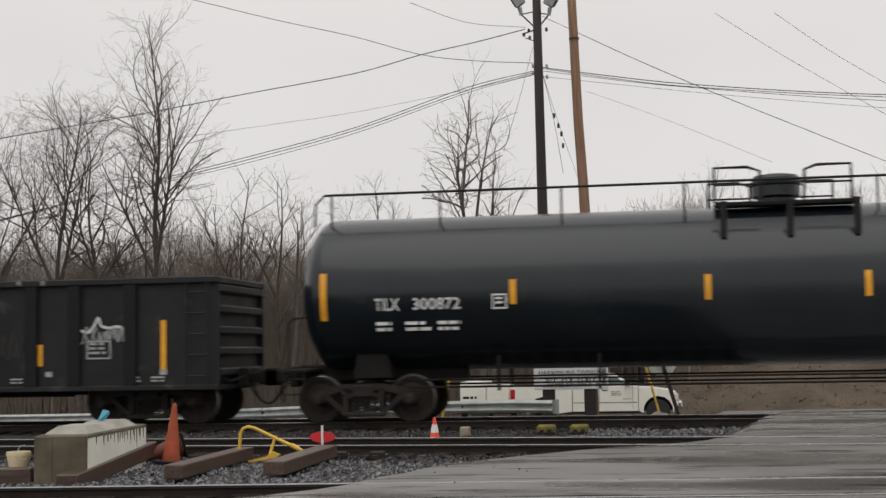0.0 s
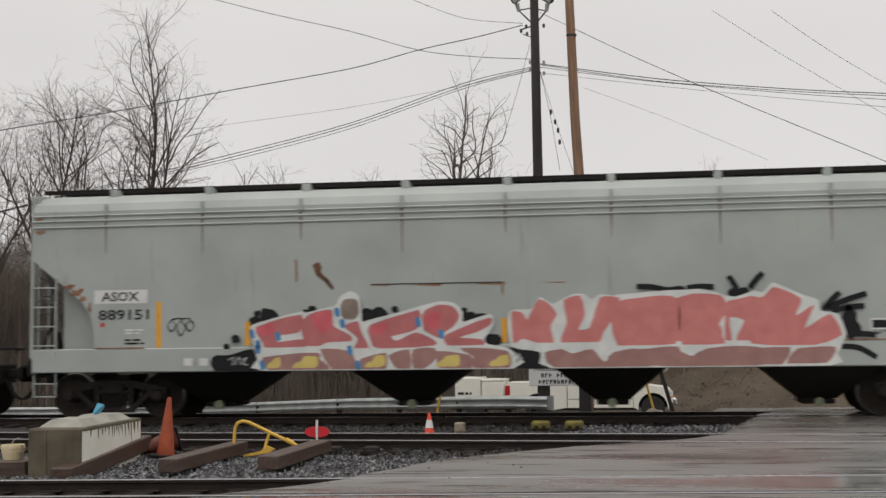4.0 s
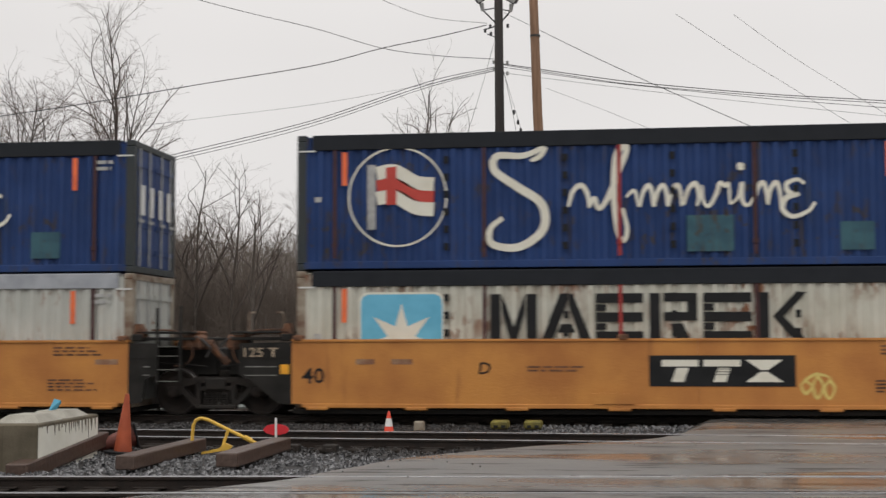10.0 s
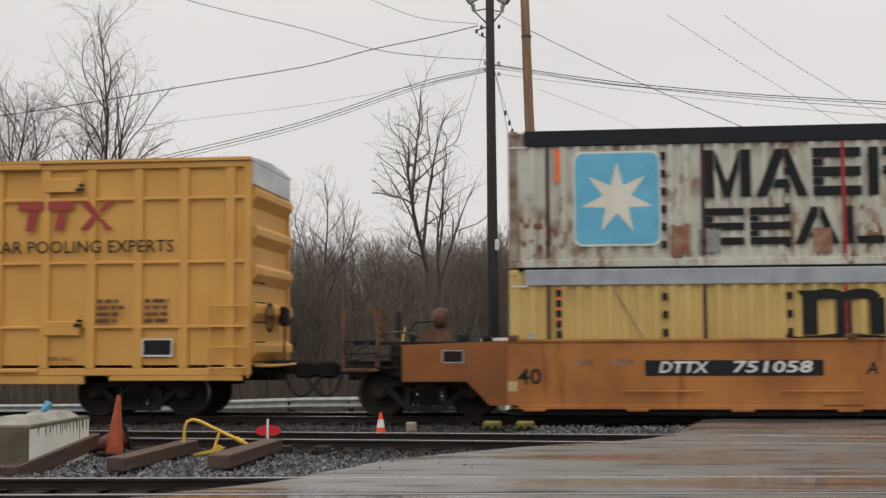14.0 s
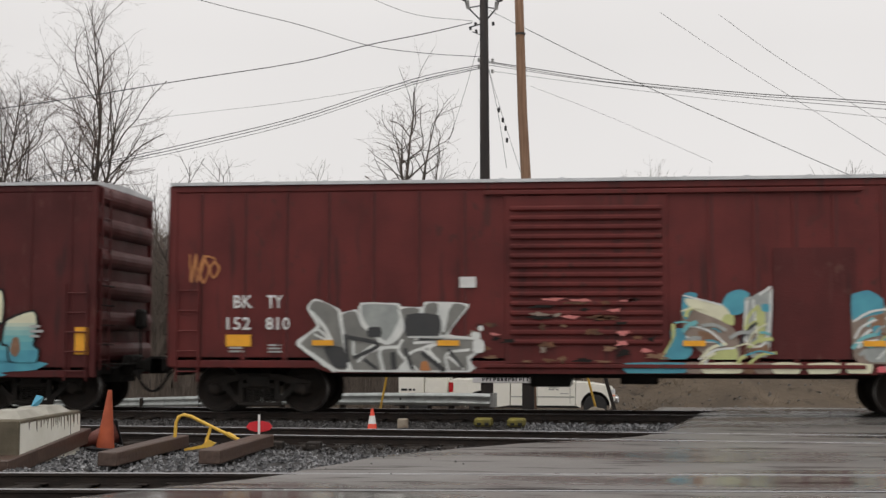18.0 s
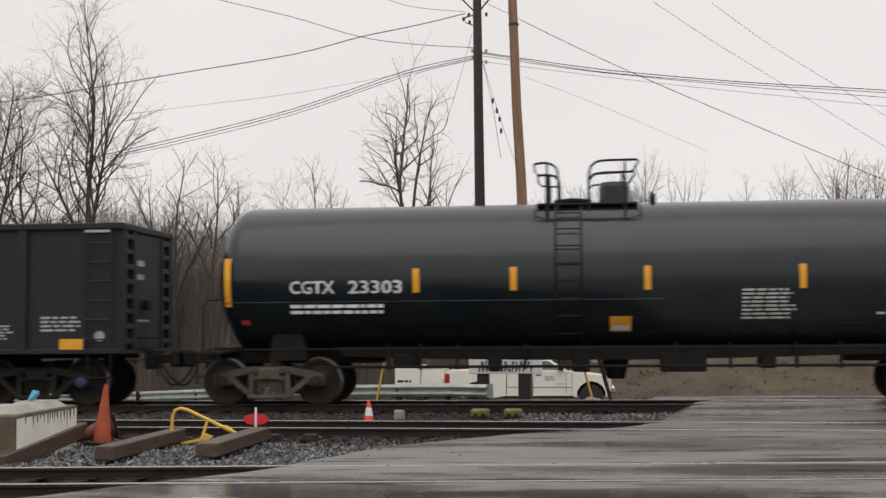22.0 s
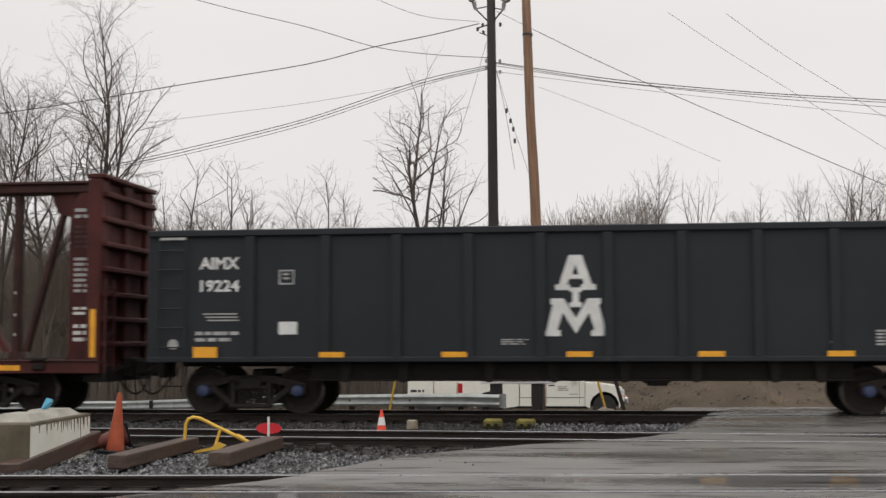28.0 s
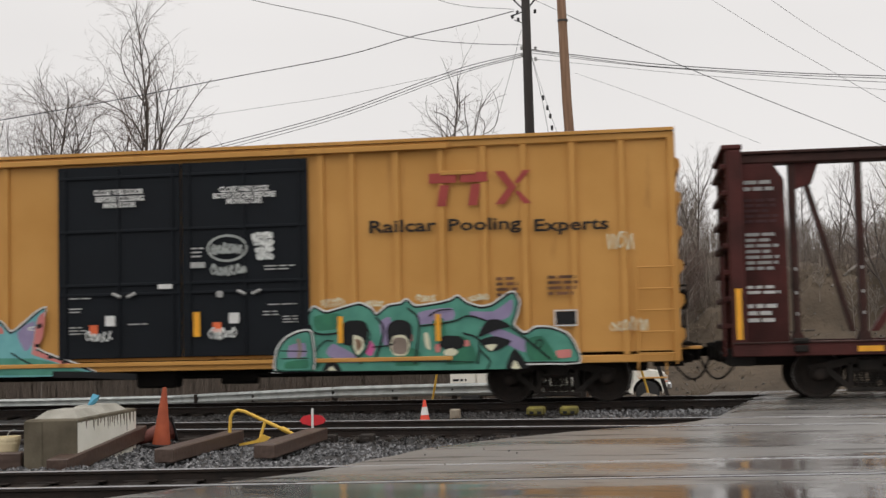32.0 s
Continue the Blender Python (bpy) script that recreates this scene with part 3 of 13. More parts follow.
SPRAY = {
    "pink": mat("spray_pink", (0.66, 0.13, 0.15), (0.55, 0.10, 0.12), 0.5, scale=3, bump=0.03),
    "magenta": mat("spray_magenta", (0.62, 0.10, 0.30), (0.55, 0.11, 0.30), 0.5, scale=3, bump=0.03),
    "white": mat("spray_white", (0.72, 0.73, 0.70), (0.58, 0.60, 0.58), 0.5, scale=3, bump=0.03),
    "grey": mat("spray_grey", (0.36, 0.38, 0.36), (0.26, 0.28, 0.27), 0.5, scale=3, bump=0.03),
    "cream": mat("spray_cream", (0.70, 0.69, 0.50), (0.62, 0.60, 0.44), 0.5, scale=3, bump=0.03),
    "cyan": mat("spray_cyan", (0.075, 0.33, 0.41), (0.06, 0.26, 0.35), 0.5, scale=3, bump=0.03),
    "aqua": mat("spray_aqua", (0.17, 0.45, 0.46), (0.13, 0.37, 0.40), 0.5, scale=3, bump=0.03),
    "aqua_deep": mat("spray_aqua_deep", (0.12, 0.39, 0.44), (0.095, 0.32, 0.38), 0.5, scale=3, bump=0.03),
    "aqua_pale": mat("spray_aqua_pale", (0.26, 0.49, 0.465), (0.21, 0.41, 0.41), 0.5, scale=3, bump=0.03),
    "foam_pale": mat("spray_foam_pale", (0.53, 0.60, 0.485), (0.46, 0.53, 0.43), 0.5, scale=3, bump=0.03),
    "rose": mat("spray_rose", (0.52, 0.165, 0.16), (0.44, 0.135, 0.135), 0.5, scale=3, bump=0.03),
    "azure": mat("spray_azure", (0.05, 0.25, 0.50), (0.04, 0.2, 0.42), 0.5, scale=3, bump=0.03),
    "foam": mat("spray_foam", (0.36, 0.52, 0.47), (0.30, 0.45, 0.42), 0.5, scale=3, bump=0.03),
    "lime": mat("spray_lime", (0.52, 0.55, 0.22), (0.44, 0.47, 0.20), 0.5, scale=3, bump=0.03),
    "yellow": mat("spray_yellow", (0.70, 0.56, 0.16), (0.60, 0.46, 0.14), 0.5, scale=3, bump=0.03),
    "orange": mat("spray_orange", (0.50, 0.20, 0.06), (0.40, 0.16, 0.06), 0.5, scale=3, bump=0.03),
    "green": mat("spray_green", (0.03, 0.19, 0.10), (0.02, 0.13, 0.08), 0.5, scale=3, bump=0.03),
    "mint": mat("spray_mint", (0.08, 0.30, 0.22), (0.055, 0.22, 0.165), 0.5, scale=3, bump=0.03),
    "lilac": mat("spray_lilac", (0.30, 0.25, 0.40), (0.23, 0.19, 0.32), 0.5, scale=3, bump=0.03),
    "umber": mat("spray_umber", (0.24, 0.13, 0.075), (0.17, 0.095, 0.055), 0.6, scale=4, bump=0.03),
    "mauve": mat("spray_mauve", (0.38, 0.20, 0.175), (0.30, 0.155, 0.14), 0.55, scale=3, bump=0.03),
    "taupe": mat("spray_taupe", (0.27, 0.21, 0.17), (0.20, 0.155, 0.125), 0.6, scale=4, bump=0.03),
    "taupe_warm": mat("spray_taupe_warm", (0.30, 0.195, 0.125), (0.225, 0.145, 0.095), 0.6, scale=4, bump=0.03),
    "sienna": mat("spray_sienna", (0.38, 0.155, 0.052), (0.27, 0.11, 0.04), 0.6, scale=4, bump=0.03),
    "sienna_dull": mat("spray_sienna_dull", (0.33, 0.175, 0.085), (0.245, 0.125, 0.065), 0.6, scale=4, bump=0.03),
    "ash": mat("spray_ash", (0.22, 0.22, 0.20), (0.15, 0.15, 0.14), 0.55, scale=2, bump=0.03),
    "slate": mat("spray_slate", (0.034, 0.036, 0.038), (0.05, 0.05, 0.05), 0.6, scale=3, bump=0.03),
    "black": M_BLACKP,
    "salmon": mat("spray_salmon", (0.62, 0.215, 0.195), (0.54, 0.17, 0.16), 0.5, scale=3, bump=0.03),
}

M_GREENTAG = mat("green_label", (0.045, 0.42, 0.06), (0.04, 0.34, 0.05), 0.4, scale=6, bump=0.02)

MOVERS = []          # (thing, place along the train)
SPINNERS = []        # (wheelset, its resting pose, place along the train)


def mover(name, label, category, at, group=""):
    t = thing(name, label, category, pose(at + gone(0), TRACK_Y, 0), group)
    MOVERS.append((t, at))
    return t


# ---- running gear ----
R_WHEEL = 0.45


def wheelset_mesh():
    me = Mesh()
    for s in (-1, 1):
        m = Matrix.Translation((0, s * 0.82, 0)) @ Matrix.Rotation(radians(90 * s), 4, "X")
        me.lathe([(0.06, 0.0), (0.13, 0.0), (0.15, 0.03), (0.30, 0.045), (0.36, 0.02), (0.385, 0.0), (0.435, 0.0), (R_WHEEL, 0.012),
                  (R_WHEEL + 0.004, 0.10), (R_WHEEL + 0.03, 0.115), (R_WHEEL + 0.028, 0.14), (0.38, 0.14), (0.30, 0.10), (0.13, 0.12), (0.10, 0.14)], 28, m)
    me.tube((0, -1.05, 0), (0, 1.05, 0), 0.08, n=10)
    data = me.data("wheelset", M_WHEEL)
    data.materials.append(M_TREAD)
    for s in (0, 1):
        for k in (6, 7):
            base = s * (14 * 28 + 2) + k * 28
            for i in range(28):
                data.polygons[base + i].material_index = 1
    return data


WHEELSET = wheelset_mesh()


def side_frame_mesh(wb):
    me, h = Mesh(), wb / 2
    me.slab([(-h - 0.17, 0.60), (-h + 0.10, 0.66), (-0.35, 0.74), (0.35, 0.74), (h - 0.10, 0.66), (h + 0.17, 0.60), (h + 0.17, 0.50), (h - 0.12, 0.52), (0.33, 0.62), (-0.33, 0.62), (-h + 0.12, 0.52), (-h - 0.17, 0.50)], -0.06, 0.06)
    for s in (-1, 1):
        me.slab([(s * (h - 0.20), 0.55), (s * (h - 0.06), 0.53), (s * 0.40, 0.16), (s * 0.26, 0.16)], -0.055, 0.055)
        me.box(s * h - 0.15, s * h + 0.15, -0.08, 0.08, 0.36, 0.58, 0.03)
        me.box(s * 0.35 - 0.05, s * 0.35 + 0.05, -0.06, 0.06, 0.16, 0.66, 0.012)
    me.box(-0.42, 0.42, -0.09, 0.09, 0.12, 0.20, 0.02)
    return me


def spring_mesh():
    coil = []
    for j in range(6):
        coil += [(0.034, 0.20 + j * 0.045), (0.050, 0.212 + j * 0.045), (0.050, 0.224 + j * 0.045)]
    return Mesh().lathe(coil + [(0.03, 0.47)], 8)


_gear = {}


def bogie(car, at, x, wb=1.80, metal=None, cap=None):
    metal = metal or M_BOGIE
    cap = cap or M_WHEEL
    key = (wb, metal.name)
    if key not in _gear:
        _gear[key] = (Mesh().box(-0.22, 0.22, -1.1, 1.1, 0.48, 0.72, 0.03).box(-0.12, 0.12, -0.5, 0.5, 0.72, 0.85, 0.02).data("bogie", metal),
                      side_frame_mesh(wb).data("side_frame", metal), spring_mesh().data("spring", metal), Mesh().box(-0.3, 0.3, -0.07, 0.07, 0.46, 0.56, 0.02).data("spring_seat", metal))
    if ("cap", cap.name) not in _gear:
        _gear[("cap", cap.name)] = Mesh().lathe([(0.05, -0.02), (0.10, 0.0), (0.12, 0.05), (0.12, 0.16)], 14, Matrix.Rotation(radians(-90), 4, "X")).data("bearing_cap", cap)
    a, b, c, seat = _gear[key]
    bg = part("bogie", a, None, car, m=pose(x, 0, 0))
    for s in (-1, 1):
        part("side_frame", b, None, bg, m=pose(0, s * 1.0, 0))
        part("spring_seat", seat, None, bg, m=pose(0, s * 1.0, 0))
        for k in range(-2, 3):
            part("spring", c, None, bg, m=pose(k * 0.105, s * 1.0, 0))
        for e in (-1, 1):
            rest = pose(e * wb / 2, 0, R_WHEEL)
            part("bearing_cap", _gear[("cap", cap.name)], None, bg, m=pose(e * wb / 2, -1.14 if s < 0 else 1.14, R_WHEEL, 0, 0, 0 if s < 0 else 180))
            if s < 0:
                w = part("wheelset", WHEELSET, None, bg, m=rest)
                SPINNERS.append((w, rest, at + x + e * wb / 2))
    return bg


def coupler(car, x, s, z=0.88):
    me = Mesh()
    me.box(x, x + s * 0.55, -0.08, 0.08, z - 0.09, z + 0.09, 0.02)
    me.box(x + s * 0.45, x + s * 0.80, -0.17, 0.15, z - 0.17, z + 0.17, 0.05)
    me.box(x + s * 0.62, x + s * 0.92, -0.14, 0.02, z - 0.14, z + 0.14, 0.05)
    me.box(x + s * 0.0, x + s * 0.18, -0.35, 0.35, z - 0.20, z + 0.20, 0.03)
    part("coupler", me, M_UNDER, car)
    hose = Mesh()
    pts = [(x + s * (0.30 + 0.75 * k / 8), -0.36, z - 0.10 - 0.42 * math.sin(math.pi * (k / 8) ** 0.8)) for k in range(9)]
    part("air_hose", hose.pipe(pts, 0.022, 6), M_UNDER, car)
    part("cut_lever", Mesh().pipe([(x, -1.25, z + 0.02), (x + s * 0.12, -1.2, z - 0.05), (x + s * 0.15, -0.3, z + 0.05), (x + s * 0.35, -0.1, z + 0.15)], 0.016, 6), M_UNDER, car)


def ladder(car, x, y, z0, z1, w, n, material, name="ladder", along="x"):
    me = Mesh()
    d = (w / 2, 0) if along == "x" else (0, w / 2)
    for s in (-1, 1):
        me.tube((x + s * d[0], y + s * d[1], z0), (x + s * d[0], y + s * d[1], z1), 0.020, n=6)
    for k in range(n):
        z = z0 + (k + 0.5) * (z1 - z0) / n
        me.tube((x - d[0], y - d[1], z), (x + d[0], y + d[1], z), 0.016, n=6)
    part(name, me, material, car)


def panel(car, x0, x1, z0, z1, material, y, name="marking", thick=0.004):
    return part(name, Mesh().box(x0, x1, y - thick, y, z0, z1), material, car)


def bars(car, x0, x1, z0, z1, rows, material, y, fill=0.55, seed=1, name="small_print"):
    """Small print that cannot be read, as plain bars."""
    rnd = random.Random(seed)
    me = Mesh()
    hh = (z1 - z0) / rows
    for r in range(rows):
        x = x0
        end = x1 - rnd.random() * 0.3 * (x1 - x0)
        while x < end - 0.02:
            w = min(rnd.uniform(0.10, 0.28), end - x)
            me.box(x, x + w, y - 0.004, y, z1 - (r + fill) * hh, z1 - r * hh)
            x += w + 0.045
    return part(name, me, material, car)


def outline_box(car, x0, x1, z0, z1, t, material, y, name="stencil_frame"):
    me = Mesh()
    me.box(x0, x1, y - 0.004, y, z0, z0 + t).box(x0, x1, y - 0.004, y, z1 - t, z1)
    me.box(x0, x0 + t, y - 0.004, y, z0 + t, z1 - t).box(x1 - t, x1, y - 0.004, y, z0 + t, z1 - t)
    return part(name, me, material, car)


def ribbon(car, pts, w, material, y, name="painted_stroke"):
    """A flat painted stroke along pts (x, z)."""
    p = np.array(pts, float)
    d = np.gradient(p, axis=0)
    d /= np.linalg.norm(d, axis=1)[:, None] + 1e-9
    nrm = np.column_stack([-d[:, 1], d[:, 0]])
    ww = np.broadcast_to(np.asarray(w, float), (len(p),))[:, None] / 2
    a, b = p + nrm * ww, p - nrm * ww
    n = len(p)
    ys = np.broadcast_to(np.asarray(y, float), (n,))
    v = [(x, yy, z) for (x, z), yy in zip(np.vstack([a, b]), np.concatenate([ys, ys]))]
    me = Mesh().add(v, [[i, n + i, n + i + 1, i + 1] for i in range(n - 1)])
    return part(name, me, material, car)


def curve(keys, n=40):
    """Smooth points through keys (x, z)."""
    k = np.array(keys, float)
    k = np.vstack([2 * k[0] - k[1], k, 2 * k[-1] - k[-2]])
    out = []
    segs = len(k) - 3
    for s in range(segs):
        for u in np.linspace(0, 1, max(3, n // segs), endpoint=False):
            p0, p1, p2, p3 = k[s], k[s + 1], k[s + 2], k[s + 3]
            out.append(0.5 * (2 * p1 + (p2 - p0) * u + (2 * p0 - 5 * p1 + 4 * p2 - p3) * u * u + (3 * p1 - p0 - 3 * p2 + p3) * u ** 3))
    out.append(k[-2])
    return np.array(out)


def curve_3d(keys, n=24):
    """Smooth points through keys (x, y, z)."""
    return [tuple(p) for p in curve(keys, n)]


def blob(cx, cz, rx, rz, seed, rough=0.28, n=44, square=0.6):
    """An uneven closed outline."""
    rnd = random.Random(seed)
    ph = [rnd.uniform(0, 6.28) for _ in range(5)]
    am = [rnd.uniform(0.3, 1) for _ in range(5)]
    out = []
    for i in range(n):
        a = 2 * math.pi * i / n
        c, s = math.cos(a), math.sin(a)
        q = (abs(c) ** (2 / square * 0.8) + abs(s) ** (2 / square * 0.8)) ** (-square * 0.6)
        r = q * (1 + rough * sum(am[k] * math.sin((k + 2) * a + ph[k]) for k in range(5)) / 2.2)
        out.append((cx + rx * r * c, cz + rz * r * s))
    return out


def spray(car, poly, colour, y, name="spray_paint"):
    return part(name, Mesh().flat(list(poly), y), SPRAY[colour], car)


def swell(poly, by):
    """The outline pushed outwards."""
    p = np.array(poly, float)
    e = np.roll(p, -1, 0) - p
    nrm = np.column_stack([e[:, 1], -e[:, 0]])
    nrm /= np.linalg.norm(nrm, axis=1)[:, None] + 1e-9
    if np.sum(p[:, 0] * np.roll(p[:, 1], -1) - np.roll(p[:, 0], -1) * p[:, 1]) < 0:
        nrm = -nrm
    v = nrm + np.roll(nrm, 1, 0)
    v /= np.maximum(0.6, np.linalg.norm(v, axis=1))[:, None]
    return [tuple(q) for q in p + v * by * 1.15]


def wavy(poly, by=0.03, n=5, low=0.675):
    """A closed outline with softened, uneven edges."""
    q = np.array(poly, float)
    out = []
    for i in range(len(q)):
        p0, p1, p2, p3 = q[i - 1], q[i], q[(i + 1) % len(q)], q[(i + 2) % len(q)]
        for u in np.linspace(0, 1, n, endpoint=False):
            s = 0.5 * (2 * p1 + (p2 - p0) * u + (2 * p0 - 5 * p1 + 4 * p2 - p3) * u * u + (3 * p1 - p0 - 3 * p2 + p3) * u ** 3)
            lin = p1 + (p2 - p1) * u
            out.append((s * 0.6 + lin * 0.4) + np.array([0, by * math.sin(7 * s[0] + 3 * s[1])]))
    return [(float(x), max(low, float(z))) for x, z in out]


def paint(car, colour, poly, y):
    """A sprayed patch with slightly soft corners."""
    return spray(car, wavy(poly, 0.006, 3, min(z for _, z in poly)), colour, y)


def stroke(car, colour, keys, w, y):
    return ribbon(car, curve(keys, 18), w, SPRAY[colour], y)


def above(poly, zm):
    """The part of the outline that lies higher than zm."""
    out = []
    for (x0, z0), (x1, z1) in zip(poly, poly[1:] + poly[:1]):
        if z0 >= zm:
            out.append((x0, z0))
        if (z0 - zm) * (z1 - zm) < 0:
            out.append((x0 + (x1 - x0) * (zm - z0) / (z1 - z0), zm))
    return out


def faded(car, poly, y):
    """A letter shape that fades from blue at the foot to cream at the top, on a dark edge."""
    low = min(z for _, z in poly)
    q = wavy(poly, 0.006, 4, low)
    spray(car, [(x, max(low, z)) for x, z in wavy(swell(poly, 0.045), 0.0, 3, low)], "black", y)
    spray(car, q, "cyan", y - 0.0008)
    for j, (colour, zm) in enumerate((("aqua_deep", 1.18), ("aqua", 1.34), ("aqua_pale", 1.46), ("foam", 1.56), ("foam_pale", 1.63), ("cream", 1.70))):
        top = above(q, zm)
        if len(top) > 2:
            spray(car, top, colour, y - 0.0012 - 0.0004 * j)


def rimmed(car, colour, poly, y):
    """A filled shape with a black line and a white halo."""
    low = min(z for _, z in poly)
    for by, c, dy in ((0.062, "white", 0.0), (0.034, "black", 0.0007), (0.0, colour, 0.0014)):
        spray(car, wavy(swell(poly, by) if by else poly, 0.004, 4, low), c, y - dy)


def tag_scrawl(car, x0, x1, z0, z1, y, material, seed, w=0.02):
    """A quick looping handwritten tag, one stroke that crosses itself."""
    rnd = random.Random(seed)
    letters = max(3, min(6, int((x1 - x0) / (z1 - z0) * 2.2)))
    step = (x1 - x0) / letters
    keys = []
    for i in range(letters):
        a = x0 + step * i
        top, low = z1 - (z1 - z0) * rnd.uniform(0, 0.35), z0 + (z1 - z0) * rnd.uniform(0, 0.25)
        kind = rnd.randrange(3)
        if kind == 0:
            keys += [(a + 0.55 * step, top), (a + 0.05 * step, (top + low) / 2), (a + 0.45 * step, low), (a + 0.95 * step, (top + low) / 2), (a + 0.5 * step, top - 0.05 * (z1 - z0))]
        elif kind == 1:
            keys += [(a + 0.1 * step, top), (a + 0.25 * step, low), (a + 0.7 * step, top), (a + 0.85 * step, low)]
        else:
            keys += [(a + 0.2 * step, low), (a + 0.45 * step, top), (a + 0.75 * step, top - 0.1 * (z1 - z0)), (a + 0.4 * step, (top + low) / 2), (a + 0.9 * step, low)]
    path = curve(keys, 7 * len(keys))
    u = np.linspace(0, 1, len(path))
    return ribbon(car, path, w * (0.7 + 0.5 * np.sin(u * 19 + seed) ** 2), material, y - 0.003 * u, "painted_scrawl")


# ---- tank cars ----
def tank_car(label, at, half, z_mid, r, wheels, handrail, marks):
    t = mover("tank_car", label, "tank car", at)
    me = Mesh()
    head = 0.62
    xs = [-half + head * (k / 8) ** 1.9 for k in range(9)]
    rs = [r * math.sqrt(max(0.0004, 1 - (1 - (x + half) / head) ** 2)) for x in xs]
    prof = list(zip(rs, xs)) + [(r, -half + head + (2 * half - 2 * head) * k / 6) for k in range(1, 6)] + [(q, -x) for q, x in reversed(list(zip(rs, xs)))]
    me.lathe(prof, 56, Matrix.Translation((0, 0, z_mid)) @ Matrix.Rotation(radians(90), 4, "Y"))
    part("tank_shell", me, M_TANK, t, smooth=True)
    for s in (-1, 1):
        part("stub_sill", Mesh().box(s * (half - 3.2), s * (half + 0.15), -0.32, 0.32, 0.78, 1.10, 0.02), M_UNDER, t)
        part("bolster_saddle", Mesh().slab([(s * (half - 1.85), 0.85), (s * (half - 1.1), 0.85), (s * (half - 1.2), 1.40), (s * (half - 1.75), 1.40)], -0.95, 0.95), M_UNDER, t)
        part("end_platform", Mesh().box(s * (half - 0.35), s * (half + 0.12), -1.45, 1.45, 0.98, 1.04, 0.01), M_UNDER, t)
        coupler(t, s * (half + 0.15), s)
        ladder(t, s * (half - 0.05), -1.42, 0.42, 1.0, 0.4, 2, M_UNDER, "step")
        for y in (-1.4, 1.4):
            part("end_handrail", Mesh().pipe([(s * (half + 0.05), y, 1.0), (s * (half + 0.05), y, 1.9), (s * (half - 0.05), y, 2.0), (s * (half - 0.3), y, 2.02)], 0.02), M_UNDER, t)
    for x, wb, metal in wheels:
        bogie(t, at, x, wb, metal)
    return t


def side_y(z, z_mid, r):
    return -math.sqrt(max(0.01, r * r - (z - z_mid) ** 2))


def tank_panel(t, x0, x1, z0, z1, material, z_mid, r, name="reflective_strip"):
    n = 5
    me = Mesh()
    zs = np.linspace(z0, z1, n)
    v = [(x, side_y(z, z_mid, r) - 0.006, z) for z in zs for x in (x0, x1)]
    me.add(v, [[2 * k, 2 * k + 1, 2 * k + 3, 2 * k + 2] for k in range(n - 1)])
    part(name, me, material, t)


def tank_sign(t, text, x, z, size, material, z_mid, r, width):
    me = lettering(text, size, width, 0, 0.02).copy()
    me.materials.append(material)
    for v in me.vertices:
        v.co.y = side_y(z + v.co.z, z_mid, r) - 0.008
    part("lettering", me, material, t, m=pose(x, 0, z))


def tank_bars(t, x0, x1, z0, z1, rows, z_mid, r, seed, material=None):
    rnd = random.Random(seed)
    me = Mesh()
    hh = (z1 - z0) / rows
    for k in range(rows):
        x, zz = x0, z1 - k * hh
        end = x1 - rnd.random() * 0.25 * (x1 - x0)
        while x < end - 0.02:
            w = min(rnd.uniform(0.08, 0.26), end - x)
            me.slab([(x, zz), (x + w, zz), (x + w, zz - hh * 0.55), (x, zz - hh * 0.55)], side_y(zz, z_mid, r) - 0.02, side_y(zz, z_mid, r))
            x += w + 0.04
    part("small_print", me, material or M_WHITE, t)


T1, T1Z, T1R = 144.77, 2.47, 1.51
tank1 = tank_car("glossy black tank car with a railed walkway on top", T1, 9.22, T1Z, T1R, [(-7.9, 1.81, M_BOGIE), (7.9, 1.81, M_BOGIE)], True, None)
part("top_handrail", Mesh().pipe([(-8.9, -0.72, 3.8), (-8.88, -0.72, 4.25), (-8.70, -0.72, 4.42), (8.70, -0.72, 4.42), (8.9, -0.72, 4.2), (8.9, -0.72, 3.8)], 0.026), M_BLACKP, tank1)
for x in (-8.56, -6.41, -4.06, -1.75, 1.75, 4.06, 6.41, 8.56):
    part("rail_post", Mesh().tube((x, -0.72, 3.75), (x, -0.72, 4.42), 0.022), M_BLACKP, tank1)
part("dome", Mesh().lathe([(0.36, 3.85), (0.37, 4.12), (0.46, 4.16), (0.46, 4.50), (0.42, 4.56), (0.2, 4.60)], 24), M_TANK, tank1, smooth=False)
part("dome_lid", Mesh().lathe([(0.47, 4.36), (0.49, 4.38), (0.49, 4.42), (0.47, 4.44)], 24), M_BLACKP, tank1)
for y in (-0.78, 0.38):
    part("platform", Mesh().box(-1.2, 1.35, y, y + 0.40, 3.93, 3.98, 0.01), M_BLACKP, tank1)
for k in range(5):
    for s in (-1, 1):
        part("platform_slat", Mesh().box(-1.2, 1.35, s * (0.86 + 0.09 * k), s * (0.875 + 0.09 * k), 3.93, 3.965), M_BLACKP, tank1)
for x in (-1.07, 0.12, 1.30):
    for y in (-1.30, 1.20):
        part("bracket", Mesh().slab([(x - 0.05, 3.32), (x + 0.05, 3.32), (x + 0.06, 3.98), (x - 0.06, 3.98)], y, y + 0.10), M_BLACKP, tank1)
for s in (-1, 1):
    for y in (-1.22, 1.22):
        part("platform_rail", Mesh().pipe([(s * 1.22, y, 3.95), (s * 1.22, y, 4.60), (s * 0.62, y, 4.60), (s * 0.40, y, 4.52), (s * 0.38, y, 3.95)], 0.030).pipe([(s * 1.22, y, 4.28), (s * 0.4, y, 4.28)], 0.02), M_BLACKP, tank1)
